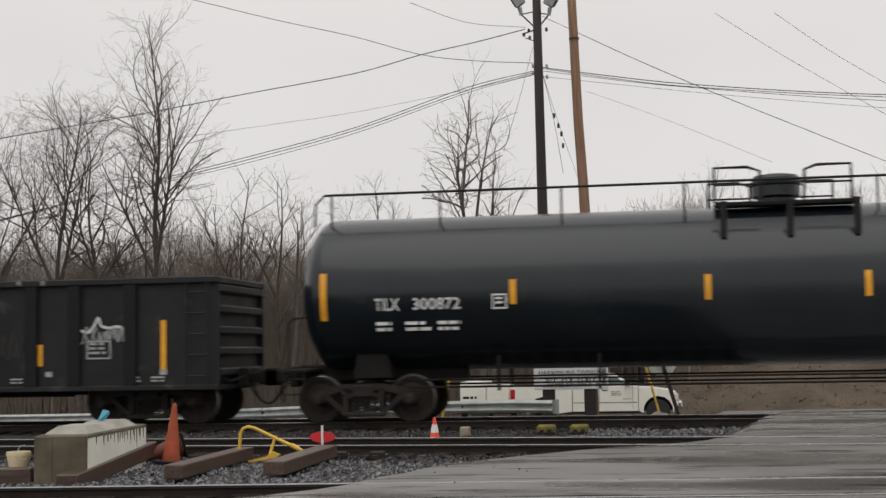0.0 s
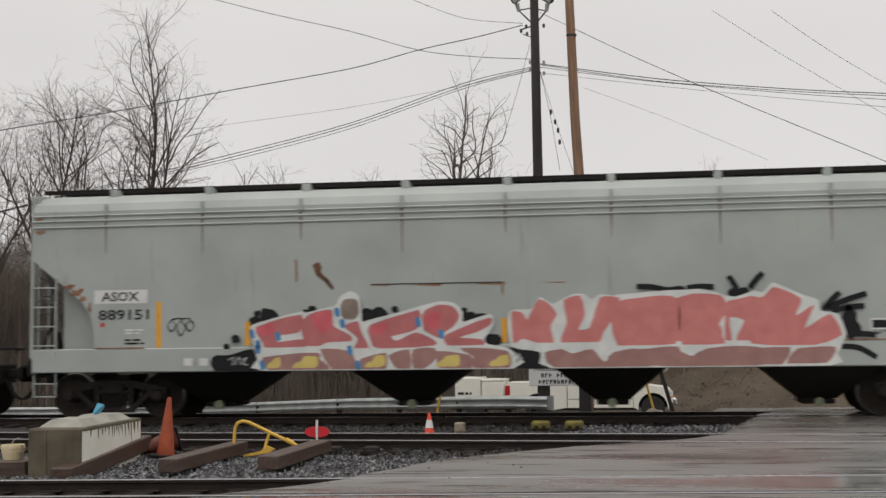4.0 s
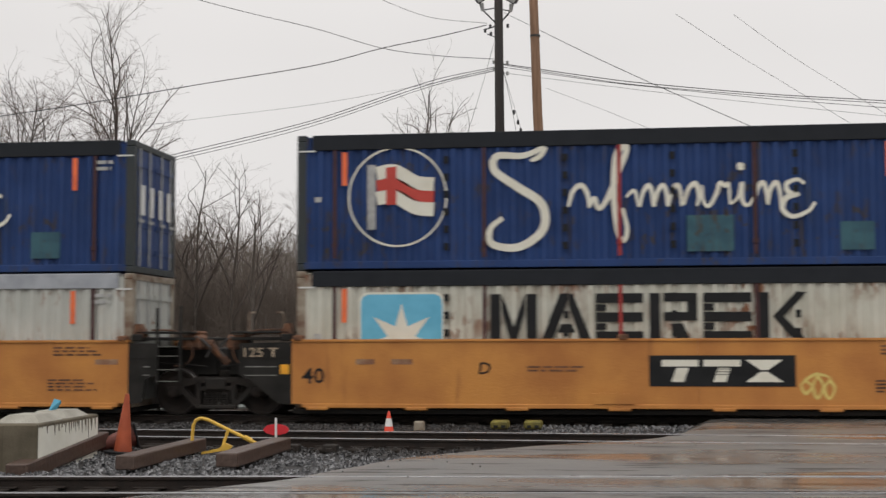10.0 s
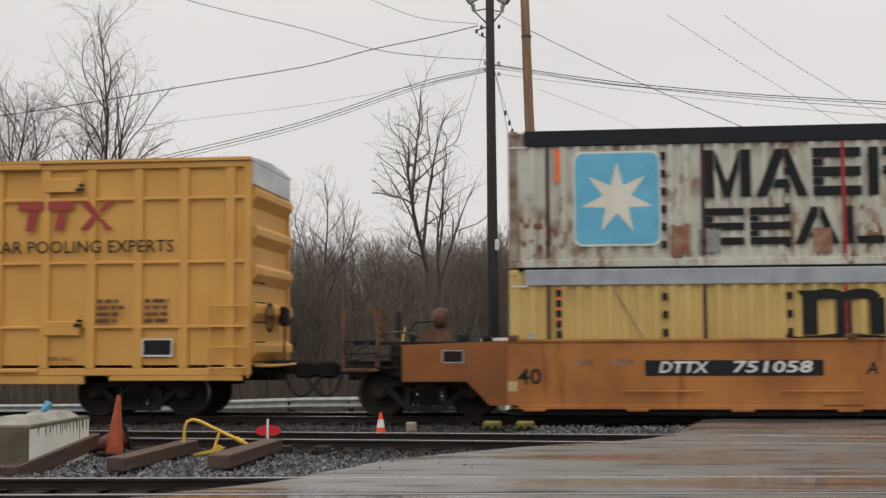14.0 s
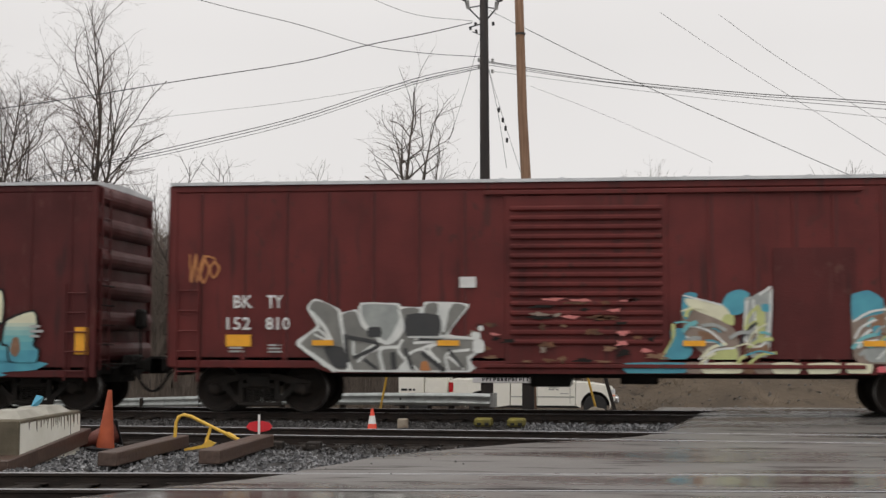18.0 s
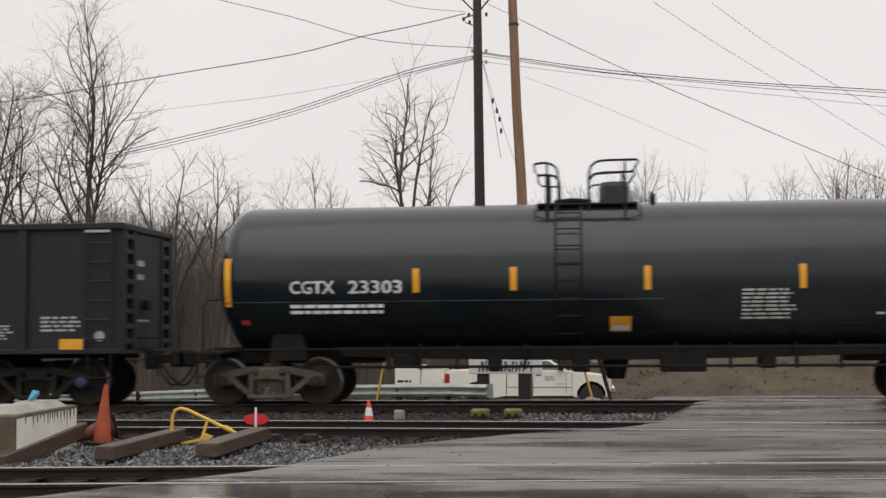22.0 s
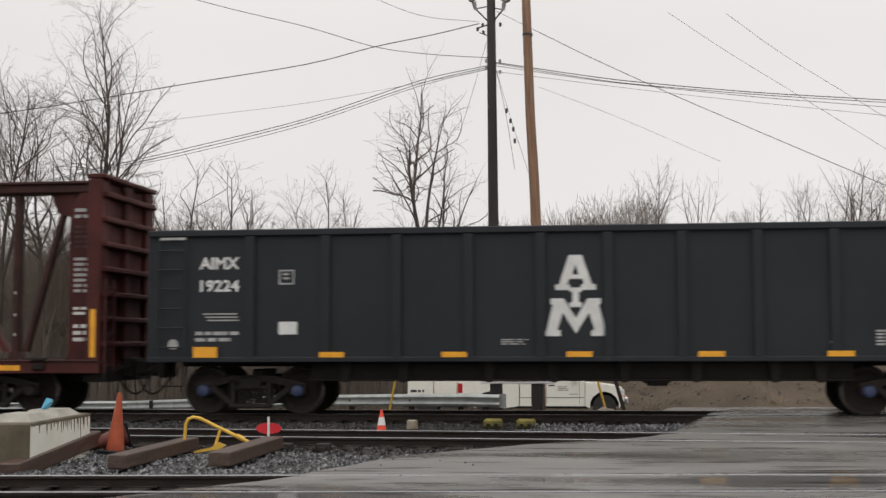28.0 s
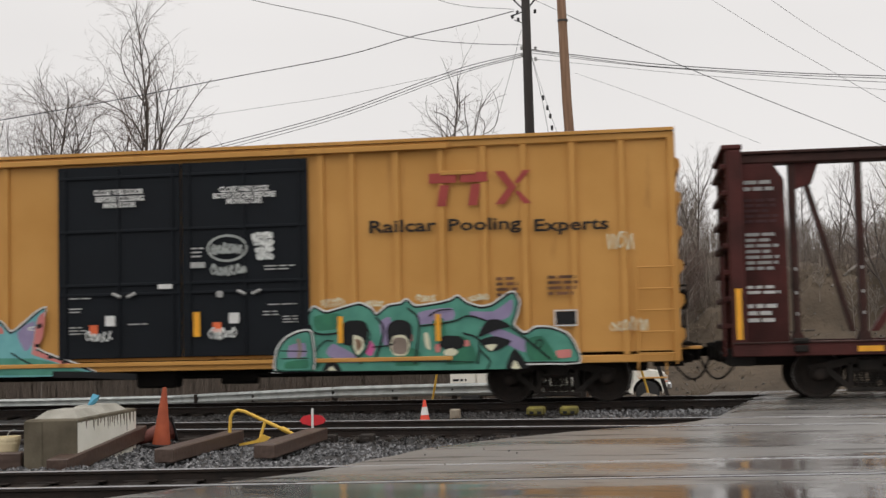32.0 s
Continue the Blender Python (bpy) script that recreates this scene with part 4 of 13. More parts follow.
for s in (-1, 1):
    tank_panel(tank1, s * 8.56 - 0.065, s * 8.56 + 0.065, 1.94, 2.84, M_REFLECT, T1Z, T1R)
    tank_panel(tank1, s * 4.95 - 0.06, s * 4.95 + 0.06, 2.18, 2.64, M_REFLECT, T1Z, T1R)
    tank_panel(tank1, s * 1.40 - 0.06, s * 1.40 + 0.06, 2.18, 2.64, M_REFLECT, T1Z, T1R)
tank_sign(tank1, "TILX", -7.57, 2.11, 0.23, M_WHITE, T1Z, T1R, 0.48)
tank_sign(tank1, "300872", -6.84, 2.11, 0.23, M_WHITE, T1Z, T1R, 0.90)
tank_bars(tank1, -7.56, -7.25, 1.68, 1.90, 2, T1Z, T1R, 1)
tank_bars(tank1, -7.0, -6.5, 1.68, 1.90, 2, T1Z, T1R, 2)
tank_bars(tank1, -6.38, -5.92, 1.68, 1.90, 2, T1Z, T1R, 3)
outline_box(tank1, -5.34, -5.06, 2.10, 2.38, 0.03, M_WHITE, -1.515)
bars(tank1, -5.27, -5.12, 2.16, 2.32, 2, M_WHITE, -1.516, seed=4)
for y in (-1.15, 1.15):
    for z in (0.66, 0.80):
        part("brake_rod", Mesh().pipe([(-7.0, y, z), (7.0, y, z)], 0.022), M_UNDER, tank1)
for x in (-5.28, -3.4, 3.4, 5.28):
    for y in (-1.15, 1.15):
        part("hanger", Mesh().box(x - 0.03, x + 0.03, y - 0.03, y + 0.03, 0.58, 1.25), M_UNDER, tank1)

T2, T2Z, T2R = -51.33, 2.42, 1.43
tank2 = tank_car("black tank car with white lettering and a small valve platform", T2, 7.62, T2Z, T2R, [(-6.48, 1.83, M_BOGIE_BROWN), (6.48, 1.83, M_BOGIE_BROWN)], False, None)
d2 = -0.13
for x, z0, z1 in ((-3.73, 2.11, 2.56), (-1.91, 2.13, 2.57), (0.55, 2.12, 2.56), (3.33, 2.12, 2.56), (6.92, 1.89, 2.79), (-7.33, 1.87, 2.79)):
    tank_panel(tank2, x + d2 * -1 - 0.06, x - d2 + 0.06, z0, z1, M_REFLECT, T2Z, T2R)
tank_sign(tank2, "CGTX", -6.0, 2.10, 0.25, M_WHITE, T2Z, T2R, 0.86)
tank_sign(tank2, "23303", -4.88, 2.10, 0.25, M_WHITE, T2Z, T2R, 1.02)
tank_bars(tank2, -6.0, -3.9, 1.68, 1.90, 2, T2Z, T2R, 5)
tank_bars(tank2, 2.38, 3.4, 1.54, 2.12, 8, T2Z, T2R, 6, M_DULLWHITE)
tank_bars(tank2, 5.93, 6.95, 1.88, 2.53, 9, T2Z, T2R, 7)
tank_bars(tank2, 5.39, 5.85, 2.24, 2.36, 1, T2Z, T2R, 8)
tank_bars(tank2, 4.77, 5.6, 1.60, 1.68, 1, T2Z, T2R, 9, M_DULLWHITE)
tank_panel(tank2, -0.01, 0.38, 1.36, 1.64, M_REFLECT, T2Z, T2R, "placard")
tank_panel(tank2, 0.02, 0.35, 1.38, 1.47, M_WHITE, T2Z, T2R + 0.004, "placard_field")
for x in (-6.90, 6.83):
    tank_panel(tank2, x - 0.08, x + 0.08, 1.53, 1.62, M_LRED, T2Z, T2R, "red_label")
part("platform", Mesh().box(-1.36, 0.56, -0.62, 0.62, 3.77, 3.815, 0.01), M_BLACKP, tank2)
for y in (-0.98, 0.98):
    part("platform_hoop", Mesh().pipe([(-1.36, y * 0.62, 3.78), (-1.40, y * 0.9, 3.68), (-1.38, y, 3.54), (-1.20, y * 1.02, 3.47), (-0.2, y * 1.02, 3.47), (0.42, y * 1.02, 3.47), (0.60, y, 3.54), (0.62, y * 0.9, 3.68), (0.56, y * 0.62, 3.78)], 0.012), M_BLACKP, tank2)
part("valve_bonnet", Mesh().lathe([(0.30, 3.78), (0.30, 4.15), (0.27, 4.24), (0.1, 4.26)], 20, Matrix.Translation((0.13, -0.1, 0))), M_TANK, tank2, smooth=False)
part("manway", Mesh().lathe([(0.33, 3.78), (0.33, 3.86), (0.37, 3.87), (0.37, 3.92), (0.18, 3.95), (0.02, 3.97)], 20, Matrix.Translation((-0.68, 0, 0))), M_BLACKP, tank2)
part("vent", Mesh().lathe([(0.06, 3.8), (0.06, 3.95), (0.02, 4.05)], 10, Matrix.Translation((0.86, -0.1, 0))), M_BLACKP, tank2)
for y in (-0.95, 0.95):
    part("platform_rail", Mesh().pipe(curve_3d([(-0.94, y, 3.60), (-0.94, y, 4.10), (-0.95, y, 4.36), (-1.02, y, 4.49), (-1.18, y, 4.55), (-1.39, y, 4.53)], 26), 0.024).pipe([(-1.39, y, 4.54), (-1.37, y, 4.38), (-1.32, y, 4.32), (-1.00, y, 4.30), (-0.95, y, 4.24)], 0.02), M_BLACKP, tank2)
    part("platform_rail", Mesh().pipe(curve_3d([(-0.37, y, 3.60), (-0.37, y, 4.10), (-0.35, y, 4.38), (-0.28, y, 4.51), (-0.12, y, 4.57), (0.25, y, 4.58), (0.55, y, 4.58)], 28), 0.024).pipe([(0.54, y, 4.585), (0.57, y, 4.54), (0.46, y, 4.37), (0.40, y, 4.35), (-0.28, y, 4.32), (-0.36, y, 4.24)], 0.02), M_BLACKP, tank2)
    for x, w in ((-1.15, 0.035), (0.31, 0.024)):
        part("rail_post", Mesh().tube((x, y, 3.44), (x, y, 4.30), w).tube((x, y, 4.30), (x, y, 4.56), 0.02), M_BLACKP, tank2)
lad = Mesh()
for s in (-0.24, 0.24):
    lad.pipe([(-0.76 + s, side_y(z, T2Z, T2R) - 0.10, z) for z in np.linspace(3.75, 1.0, 12)], 0.02)
for z in np.linspace(3.6, 1.0, 9):
    lad.tube((-1.0, side_y(z, T2Z, T2R) - 0.10, z), (-0.52, side_y(z, T2Z, T2R) - 0.10, z), 0.014)
part("ladder", lad, M_BLACKP, tank2)
seam = Mesh().pipe([(-7.4, side_y(1.95, T2Z, T2R) - 0.004, 1.95), (1.0, side_y(1.95, T2Z, T2R) - 0.004, 1.95)], 0.008)
part("weld_seam", seam, M_TANK, tank2)
part("jacket_rail", Mesh().pipe([(-6.9, -1.22, 1.06), (6.9, -1.22, 1.06)], 0.02).pipe([(-5.4, -1.1, 0.72), (5.4, -1.1, 0.72)], 0.03), M_UNDER, tank2)
for x in (-4.2, -3.6, -2.9, -1.6, 1.2, 2.2, 3.4, 4.2):
    part("hanger", Mesh().box(x - 0.03, x + 0.03, -0.9, -0.8, 0.66, 1.15, 0.01), M_UNDER, tank2)
part("belly_pan", Mesh().slab([(-5.3, 1.10), (-5.1, 0.92), (-3.4, 0.86), (-1.2, 0.83), (1.0, 0.83), (3.2, 0.87), (5.0, 0.92), (5.3, 1.10)], -0.75, 0.75), M_UNDER, tank2)
for x, w, z in ((-3.9, 0.22, 0.70), (-2.2, 0.12, 0.62), (-0.55, 0.16, 0.60), (1.35, 0.42, 0.60), (2.9, 0.14, 0.66)):
    part("belly_box", Mesh().box(x - w, x + w, -0.85, -0.2, z, 0.95, 0.03), M_UNDER, tank2)
part("bottom_valve", Mesh().lathe([(0.18, 0.45), (0.22, 0.6), (0.3, 0.95)], 14, Matrix.Translation((0.1, 0, 0))), M_UNDER, tank2)


# ---- gondolas ----
def gondola(name, label, at, half, z0, z1, w, shell, posts, post_w, post_d, group="", post_mat=None, ribbed=True):
    t = mover(name, label, "gondola car", at, group)
    part("floor", Mesh().box(-half, half, -(w - post_d) + 0.032, w - post_d - 0.032, z0, z0 + 0.08), shell, t)
    for s in (-1, 1):
        part("side_wall", Mesh().box(-half, half, s * (w - post_d - 0.03), s * (w - post_d), z0, z1 - 0.02), shell, t)
        part("end_wall", Mesh().box(s * (half - 0.12), s * (half - 0.16), -(w - post_d) + 0.032, w - post_d - 0.032, z0 + 0.082, z1 - 0.05), shell, t)
        part("top_rim", Mesh().box(-half, half, s * (w - 0.14), s * w, z1 - 0.13, z1, 0.02), shell, t)
        part("end_rim", Mesh().box(s * (half - 0.15), s * half, -w + 0.141, w - 0.141, z1 - 0.13, z1 - 0.003, 0.02), shell, t)
        part("side_sill", Mesh().box(-half, half, s * (w - 0.10), s * w, z0, z0 + 0.10, 0.015), shell, t)
    pm = Mesh().slab([(-post_w / 2, z0 + 0.10), (post_w / 2, z0 + 0.10), (post_w / 2, z1 - 0.131), (-post_w / 2, z1 - 0.131)], -post_d, 0).data("side_post", post_mat or shell)
    for x in posts:
        part("side_post", pm, None, t, m=pose(x, -(w - post_d) + 0.001, 0))
        part("side_post", pm, None, t, m=pose(x, w - post_d - 0.001, 0, 0, 0, 180))
    part("centre_sill", Mesh().box(-half + 0.3, half - 0.3, -0.3, 0.3, z0 - 0.10, z0 - 0.003), M_UNDER, t)
    part("brake_cylinder", Mesh().tube((0.9, -0.7, z0 - 0.16), (1.7, -0.7, z0 - 0.16), 0.15, n=12), M_UNDER, t)
    part("brake_valve", Mesh().box(-0.9, -0.3, -0.95, -0.5, z0 - 0.30, z0 - 0.02, 0.05), M_UNDER, t)
    part("brake_rod", Mesh().pipe([(-half + 3.2, -0.85, z0 - 0.10), (half - 3.2, -0.85, z0 - 0.10)], 0.022), M_UNDER, t)
    for s in (-1, 1):
        coupler(t, s * (half + 0.02), s)
        for z in np.linspace(z0 + 0.25, z1 - 0.3, 5) if ribbed else ():
            part("end_rib", Mesh().box(s * (half - 0.14), s * half, -w + 0.12, w - 0.12, z, z + 0.16, 0.03), shell, t)
    return t


g_posts = [-8.24, -7.13, -6.25, -5.44, -4.40, -3.44, -2.45, -1.47, -0.55, 0.55, 1.57, 2.52, 3.51, 4.43, 5.42, 6.35, 7.24, 8.39]
gon = gondola("gondola_car", "dirty black gondola car with a faded white scrawl", 123.98, 10.16, 0.68, 2.86, 1.55, M_GON, g_posts, 0.24, 0.09, post_mat=M_GONPOST)
for x in (-8.42, 8.56):
    bogie(gon, 123.98, x, 1.84)
yo = -1.478
sign("DJ", -6.07, 1.79, 0.23, M_WHITE, gon, yo, 0.40, bold=0.02)
sign("JX", -5.08, 1.79, 0.23, M_WHITE, gon, yo, 0.42, bold=0.02)
sign("99", -6.07, 1.36, 0.23, M_WHITE, gon, yo, 0.40, bold=0.02)
sign("12", -5.02, 1.36, 0.23, M_WHITE, gon, yo, 0.30, bold=0.02)
bars(gon, -6.05, -5.65, 0.92, 1.13, 2, M_DULLWHITE, yo, seed=11)
bars(gon, -5.08, -4.65, 0.92, 1.13, 2, M_DULLWHITE, yo, seed=12)
for x, z0, z1 in ((-9.13, 1.17, 2.06), (-6.11, 1.10, 1.54), (-3.01, 1.12, 1.55), (-1.05, 1.1, 1.55), (1.3, 1.1, 1.5), (3.91, 1.07, 1.55), (6.52, 1.18, 1.60), (9.05, 1.06, 2.03)):
    panel(gon, x - 0.055, x + 0.055, z0, z1, M_REFLECT, yo, "reflective_strip")
for x, z in ((-9.33, 1.07), (-6.8, 1.07), (-4.0, 1.07), (-2.0, 1.07), (2.0, 1.05), (3.92, 1.02), (6.7, 1.02), (9.05, 1.03)):
    panel(gon, x - 0.07, x + 0.07, z - 0.05, z + 0.05, M_DULLWHITE, yo - 0.001, "white_label")
for k, x in enumerate((-8.6, -7.8, 5.0, 5.9, 8.3, 8.8)):
    bars(gon, x, x + 0.35, 0.82, 0.95, 2, M_DULLWHITE, yo, seed=20 + k)
ribbon(gon, curve([(7.23, 1.45), (7.12, 1.70), (7.3, 1.86), (7.5, 1.82), (7.62, 1.92), (7.72, 2.10), (7.78, 1.95), (7.95, 1.90), (8.15, 1.92), (8.32, 1.75), (8.33, 1.55)], 60), 0.05, SPRAY["white"], yo - 0.002, "painted_scrawl")
tag_scrawl(gon, 7.20, 8.26, 1.62, 1.92, yo - 0.004, SPRAY["grey"], 345, 0.03)
outline_box(gon, 7.48, 7.98, 1.30, 1.66, 0.03, M_DULLWHITE, yo)
bars(gon, 7.54, 7.92, 1.36, 1.62, 3, M_DULLWHITE, yo, seed=30)
M_POSTERBLUE = mat("poster_blue", (0.035, 0.13, 0.38), (0.03, 0.10, 0.30), 0.5)
panel(gon, -0.23, 0.33, 1.62, 1.945, M_POSTERBLUE, yo, "poster")
panel(gon, -0.23, 0.33, 1.95, 2.54, M_WHITE, yo, "poster")
bars(gon, -0.10, 0.27, 1.66, 1.90, 3, M_SKYBLUE, yo - 0.005, seed=33)
for q in ([(-0.16, 2.26), (0.05, 2.50), (0.26, 2.26), (0.05, 2.00)], [(-0.22, 2.40), (-0.12, 2.46), (-0.2, 2.30)]):
    part("poster_shape", Mesh().flat(q, yo - 0.005), M_POSTERBLUE, gon)
for q in ([(-0.12, 2.34), (-0.07, 2.36), (-0.04, 2.14), (-0.10, 2.16)], [(-0.02, 2.30), (0.03, 2.36), (0.05, 2.16), (0.0, 2.12)], [(0.08, 2.36), (0.16, 2.34), (0.20, 2.18), (0.10, 2.22)], [(-0.20, 2.22), (-0.10, 2.20), (-0.10, 2.14)]):
    part("poster_letter_shape", Mesh().flat(q, yo - 0.007), M_WHITE, gon)
tear = random.Random(15)
for k in range(22):
    x, z = tear.choice((-0.20, 0.29, tear.uniform(-0.2, 0.3))), tear.uniform(1.97, 2.52)
    if abs(x - 0.05) > 0.17 or abs(z - 2.25) > 0.2:
        part("torn_paper", Mesh().flat(blob(x, z, tear.uniform(0.015, 0.06), tear.uniform(0.01, 0.035), 860 + k, 0.6, 12), yo - 0.009), M_GON, gon)
drop = random.Random(44)
for x in (-9.3, -8.1, -7.9, -7.75, -7.25, -6.95, -5.2, -4.75, -4.55, -4.2, -3.95, -0.2, 0.15, 0.3, 0.9, 1.05, 2.4, 2.6, 2.75, 6.1, 6.6):
    w = drop.uniform(0.04, 0.09)
    spray(gon, [(x - w, 2.85), (x + w, 2.85), (x + w * 0.9, 2.80), (x + w * 0.5, 2.80 - drop.uniform(0, 0.09)), (x + 0.1 * w, 2.78), (x - w * 0.4, 2.80 - drop.uniform(0, 0.09)), (x - w, 2.79)], "ash" if drop.random() < 0.6 else "white", -1.552, "bird_dropping")
for k, x in enumerate((-7.7, -3.0, 1.1, 2.1, 3.0, 4.0, 5.9)):
    tag_scrawl(gon, x - 0.25, x + 0.3, 1.25, 1.9, yo - 0.001, M_CHALK, 340 + k, 0.018)
for k, (x0, x1, z) in enumerate(((-6.6, -6.2, 2.18), (-5.3, -4.6, 2.20), (-3.4, -2.9, 2.24), (3.5, 4.1, 2.15), (-2.2, -1.9, 1.5), (1.2, 1.8, 2.0))):
    ribbon(gon, curve([(x0, z), ((x0 + x1) / 2, z + 0.03), (x1, z - 0.01)], 8), 0.018, M_CHALK, yo - 0.001, "chalk_line")
ladder(gon, 9.75, -1.58, 0.75, 2.75, 0.42, 5, M_GON)
ladder(gon, -9.75, -1.58, 0.75, 2.75, 0.42, 5, M_GON)
part("side_chalk", Mesh().box(-9.9, -9.5, -1.552, -1.548, 2.76, 2.80), M_DULLWHITE, gon)

A_POSTS = [-6.1, -4.65, -3.3, -1.95, -0.62, 0.62, 1.95, 3.3, 4.65, 6.1]
A_MID = -68.635


def brand_stack(t, cx, y):
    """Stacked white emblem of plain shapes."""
    top = [(0.12, 2.96), (0.30, 2.42), (0.37, 2.42), (0.37, 2.315), (0.10, 2.315), (0.10, 2.42), (0.15, 2.42), (0.12, 2.52)]
    middle = [(0.11, 2.36), (0.11, 2.28), (0.06, 2.28), (0.06, 2.09), (0.11, 2.09), (0.11, 2.0)]
    base = [(0.22, 2.16), (0.46, 2.16), (0.46, 2.05), (0.42, 2.05), (0.54, 1.58), (0.66, 1.58), (0.66, 1.47), (0.28, 1.47), (0.28, 1.58), (0.34, 1.58), (0.24, 1.90)]
    for nm, half, tip, low in (("emblem_top", top, [], []), ("emblem_middle", middle, [], []), ("emblem_base", base, [(0.0, 1.80)], [(0.0, 1.52)])):
        q = tip + half + low + [(-x, z) for x, z in reversed(half)]
        part(nm, Mesh().slab([(cx + x, z) for x, z in q], y - 0.004, y), M_WHITE, t)
    part("emblem_gap", Mesh().flat([(cx - 0.06, 2.60), (cx + 0.06, 2.60), (cx, 2.80)], y - 0.0055), M_AIM, t)


def aim(at, number):
    t = gondola("gondola_car", "clean dark grey gondola car with a white stacked emblem", at, 8.10, 1.00, 3.51, 1.55, M_AIM, A_POSTS, 0.17, 0.08, "dark grey gondola cars", ribbed=False)
    for x in (-6.2, 6.2):
        bogie(t, at, x, 1.84, M_BOGIE, M_CAPBLUE)
    yy = -1.475
    brand_stack(t, 0.02, yy)
    sign("AIMX", -7.10, 2.76, 0.23, M_WHITE, t, yy, 0.78, bold=0.03)
    if number:
        sign(number, -7.08, 2.33, 0.23, M_WHITE, t, yy, 0.76, bold=0.03)
    else:
        for k in range(5):
            panel(t, -7.08 + 0.155 * k, -6.97 + 0.155 * k, 2.33, 2.56, M_WHITE, yy, "number_bar")
    for k in range(3):
        panel(t, -7.02 + 0.04 * k, -6.36 + 0.02 * k, 1.90 - 0.06 * k, 1.925 - 0.06 * k, M_DULLWHITE, yy, "underline")
    bars(t, -7.17, -6.22, 1.34, 1.58, 2, M_DULLWHITE, yy, seed=41)
    outline_box(t, -5.55, -5.26, 2.46, 2.74, 0.03, M_DULLWHITE, yy)
    bars(t, -5.47, -5.34, 2.52, 2.68, 2, M_DULLWHITE, yy, seed=42)
    panel(t, -5.55, -5.20, 1.52, 1.76, M_WHITE, yy, "white_card")
    outl = Mesh().lathe([(0.10, 0), (0.10, 0.004), (0.05, 0.004), (0.05, 0)], 20, Matrix.Translation((-7.60, yy, 1.34)) @ Matrix.Rotation(radians(90), 4, "X"))
    part("round_seal", outl, M_DULLWHITE, t)
    outl = Mesh().lathe([(0.10, 0), (0.10, 0.004), (0.05, 0.004), (0.05, 0)], 20, Matrix.Translation((7.62, yy, 1.34)) @ Matrix.Rotation(radians(90), 4, "X"))
    part("round_seal", outl, M_DULLWHITE, t)
    for x, h in ((-6.95, 0.20), (-4.52, 0.10), (-2.22, 0.10), (0.08, 0.10), (2.45, 0.10), (4.72, 0.10), (7.10, 0.20)):
        panel(t, x - 0.235, x + 0.235, 1.09, 1.09 + h, M_REFLECT, -1.556, "reflective_strip")
    bars(t, -1.35, -0.85, 1.30, 1.42, 3, M_DULLWHITE, yy, seed=43)
    bars(t, 5.35, 5.9, 1.26, 1.56, 5, M_DULLWHITE, yy, seed=44)
    bars(t, 6.45, 7.25, 1.40, 1.72, 4, M_DULLWHITE, yy, seed=45)
    bars(t, 4.55, 4.8, 1.30, 1.36, 1, M_DULLWHITE, yy, seed=46)
    for s in (-1, 1):
        ladder(t, s * 7.62, -1.58, 1.10, 3.30, 0.52, 6, M_AIM)
        part("ladder_step", Mesh().pipe([(s * 7.4, -1.5, 1.0), (s * 7.4, -1.5, 0.55), (s * 7.85, -1.5, 0.55), (s * 7.85, -1.5, 1.0)], 0.02), M_UNDER, t)
        panel(t, s * 7.6 - 0.25, s * 7.6 + 0.25, 3.32, 3.37, M_DULLWHITE, -1.556, "chalk_line")
        part("end_panel", Mesh().box(s * 8.0, s * 8.06, -0.78, 0.78, 1.08, 3.36, 0.015), M_AIM, t)
        for y in (-1.34, -0.84, 0.84, 1.34):
            part("end_post", Mesh().box(s * 7.95, s * 8.10, y - 0.06, y + 0.06, 1.02, 3.37, 0.015), M_AIM, t)
        for y in (-1.09, 1.09):
            for k in range(8):
                z = 1.18 + 0.29 * k
                part("end_rung", Mesh().box(s * 7.97, s * 8.09, y - 0.19, y + 0.19, z, z + 0.10, 0.012), M_AIM, t)
        for z in (2.72, 2.45):
            part("end_label", Mesh().box(s * 8.062 - 0.003, s * 8.062 + 0.003, -0.62, -0.25, z, z + 0.11), M_DULLWHITE, t)
        bars_x = s * 8.064
        part("end_print", Mesh().box(bars_x - 0.002, bars_x + 0.002, -0.6, 0.1, 1.62, 1.66), M_DULLWHITE, t)
        part("cut_bracket", Mesh().box(s * 8.06, s * 8.20, -0.34, -0.16, 1.85, 2.05, 0.02), M_UNDER, t)
        part("hand_grab", Mesh().pipe([(s * 8.12, -0.72, 1.30), (s * 8.18, -0.68, 1.30), (s * 8.18, 0.68, 1.30), (s * 8.12, 0.72, 1.30)], 0.018), M_UNDER, t)
    part("brake_rod", Mesh().pipe([(-5.0, -1.3, 0.66), (5.0, -1.3, 0.66)], 0.02), M_UNDER, t)
    for x in (-4.3, -3.2, -1.6, -0.4, 0.9, 2.2, 3.6, 4.4):
        part("hanger", Mesh().slab([(x - 0.12, 1.0), (x + 0.12, 1.0), (x + 0.06, 0.62), (x - 0.06, 0.62)], -1.35, -1.25), M_UNDER, t)
    part("underframe", Mesh().box(-5.0, 5.0, -1.22, 1.22, 0.66, 0.995, 0.03), M_UNDER, t)
    part("brake_cylinder", Mesh().tube((1.25, -0.7, 0.75), (1.75, -0.7, 0.75), 0.16, n=12).box(1.3, 1.7, -1.2, -0.5, 0.55, 0.98, 0.03), M_UNDER, t)
    return t


aim(A_MID, "19266")
aim(-86.13, "")
aim(-103.77, "19224")


# ---- covered hopper ----
HX = 103.33
hop = mover("covered_hopper", "pale grey covered hopper car with pink spray-painted mural", "hopper car", HX)
HW = 1.58
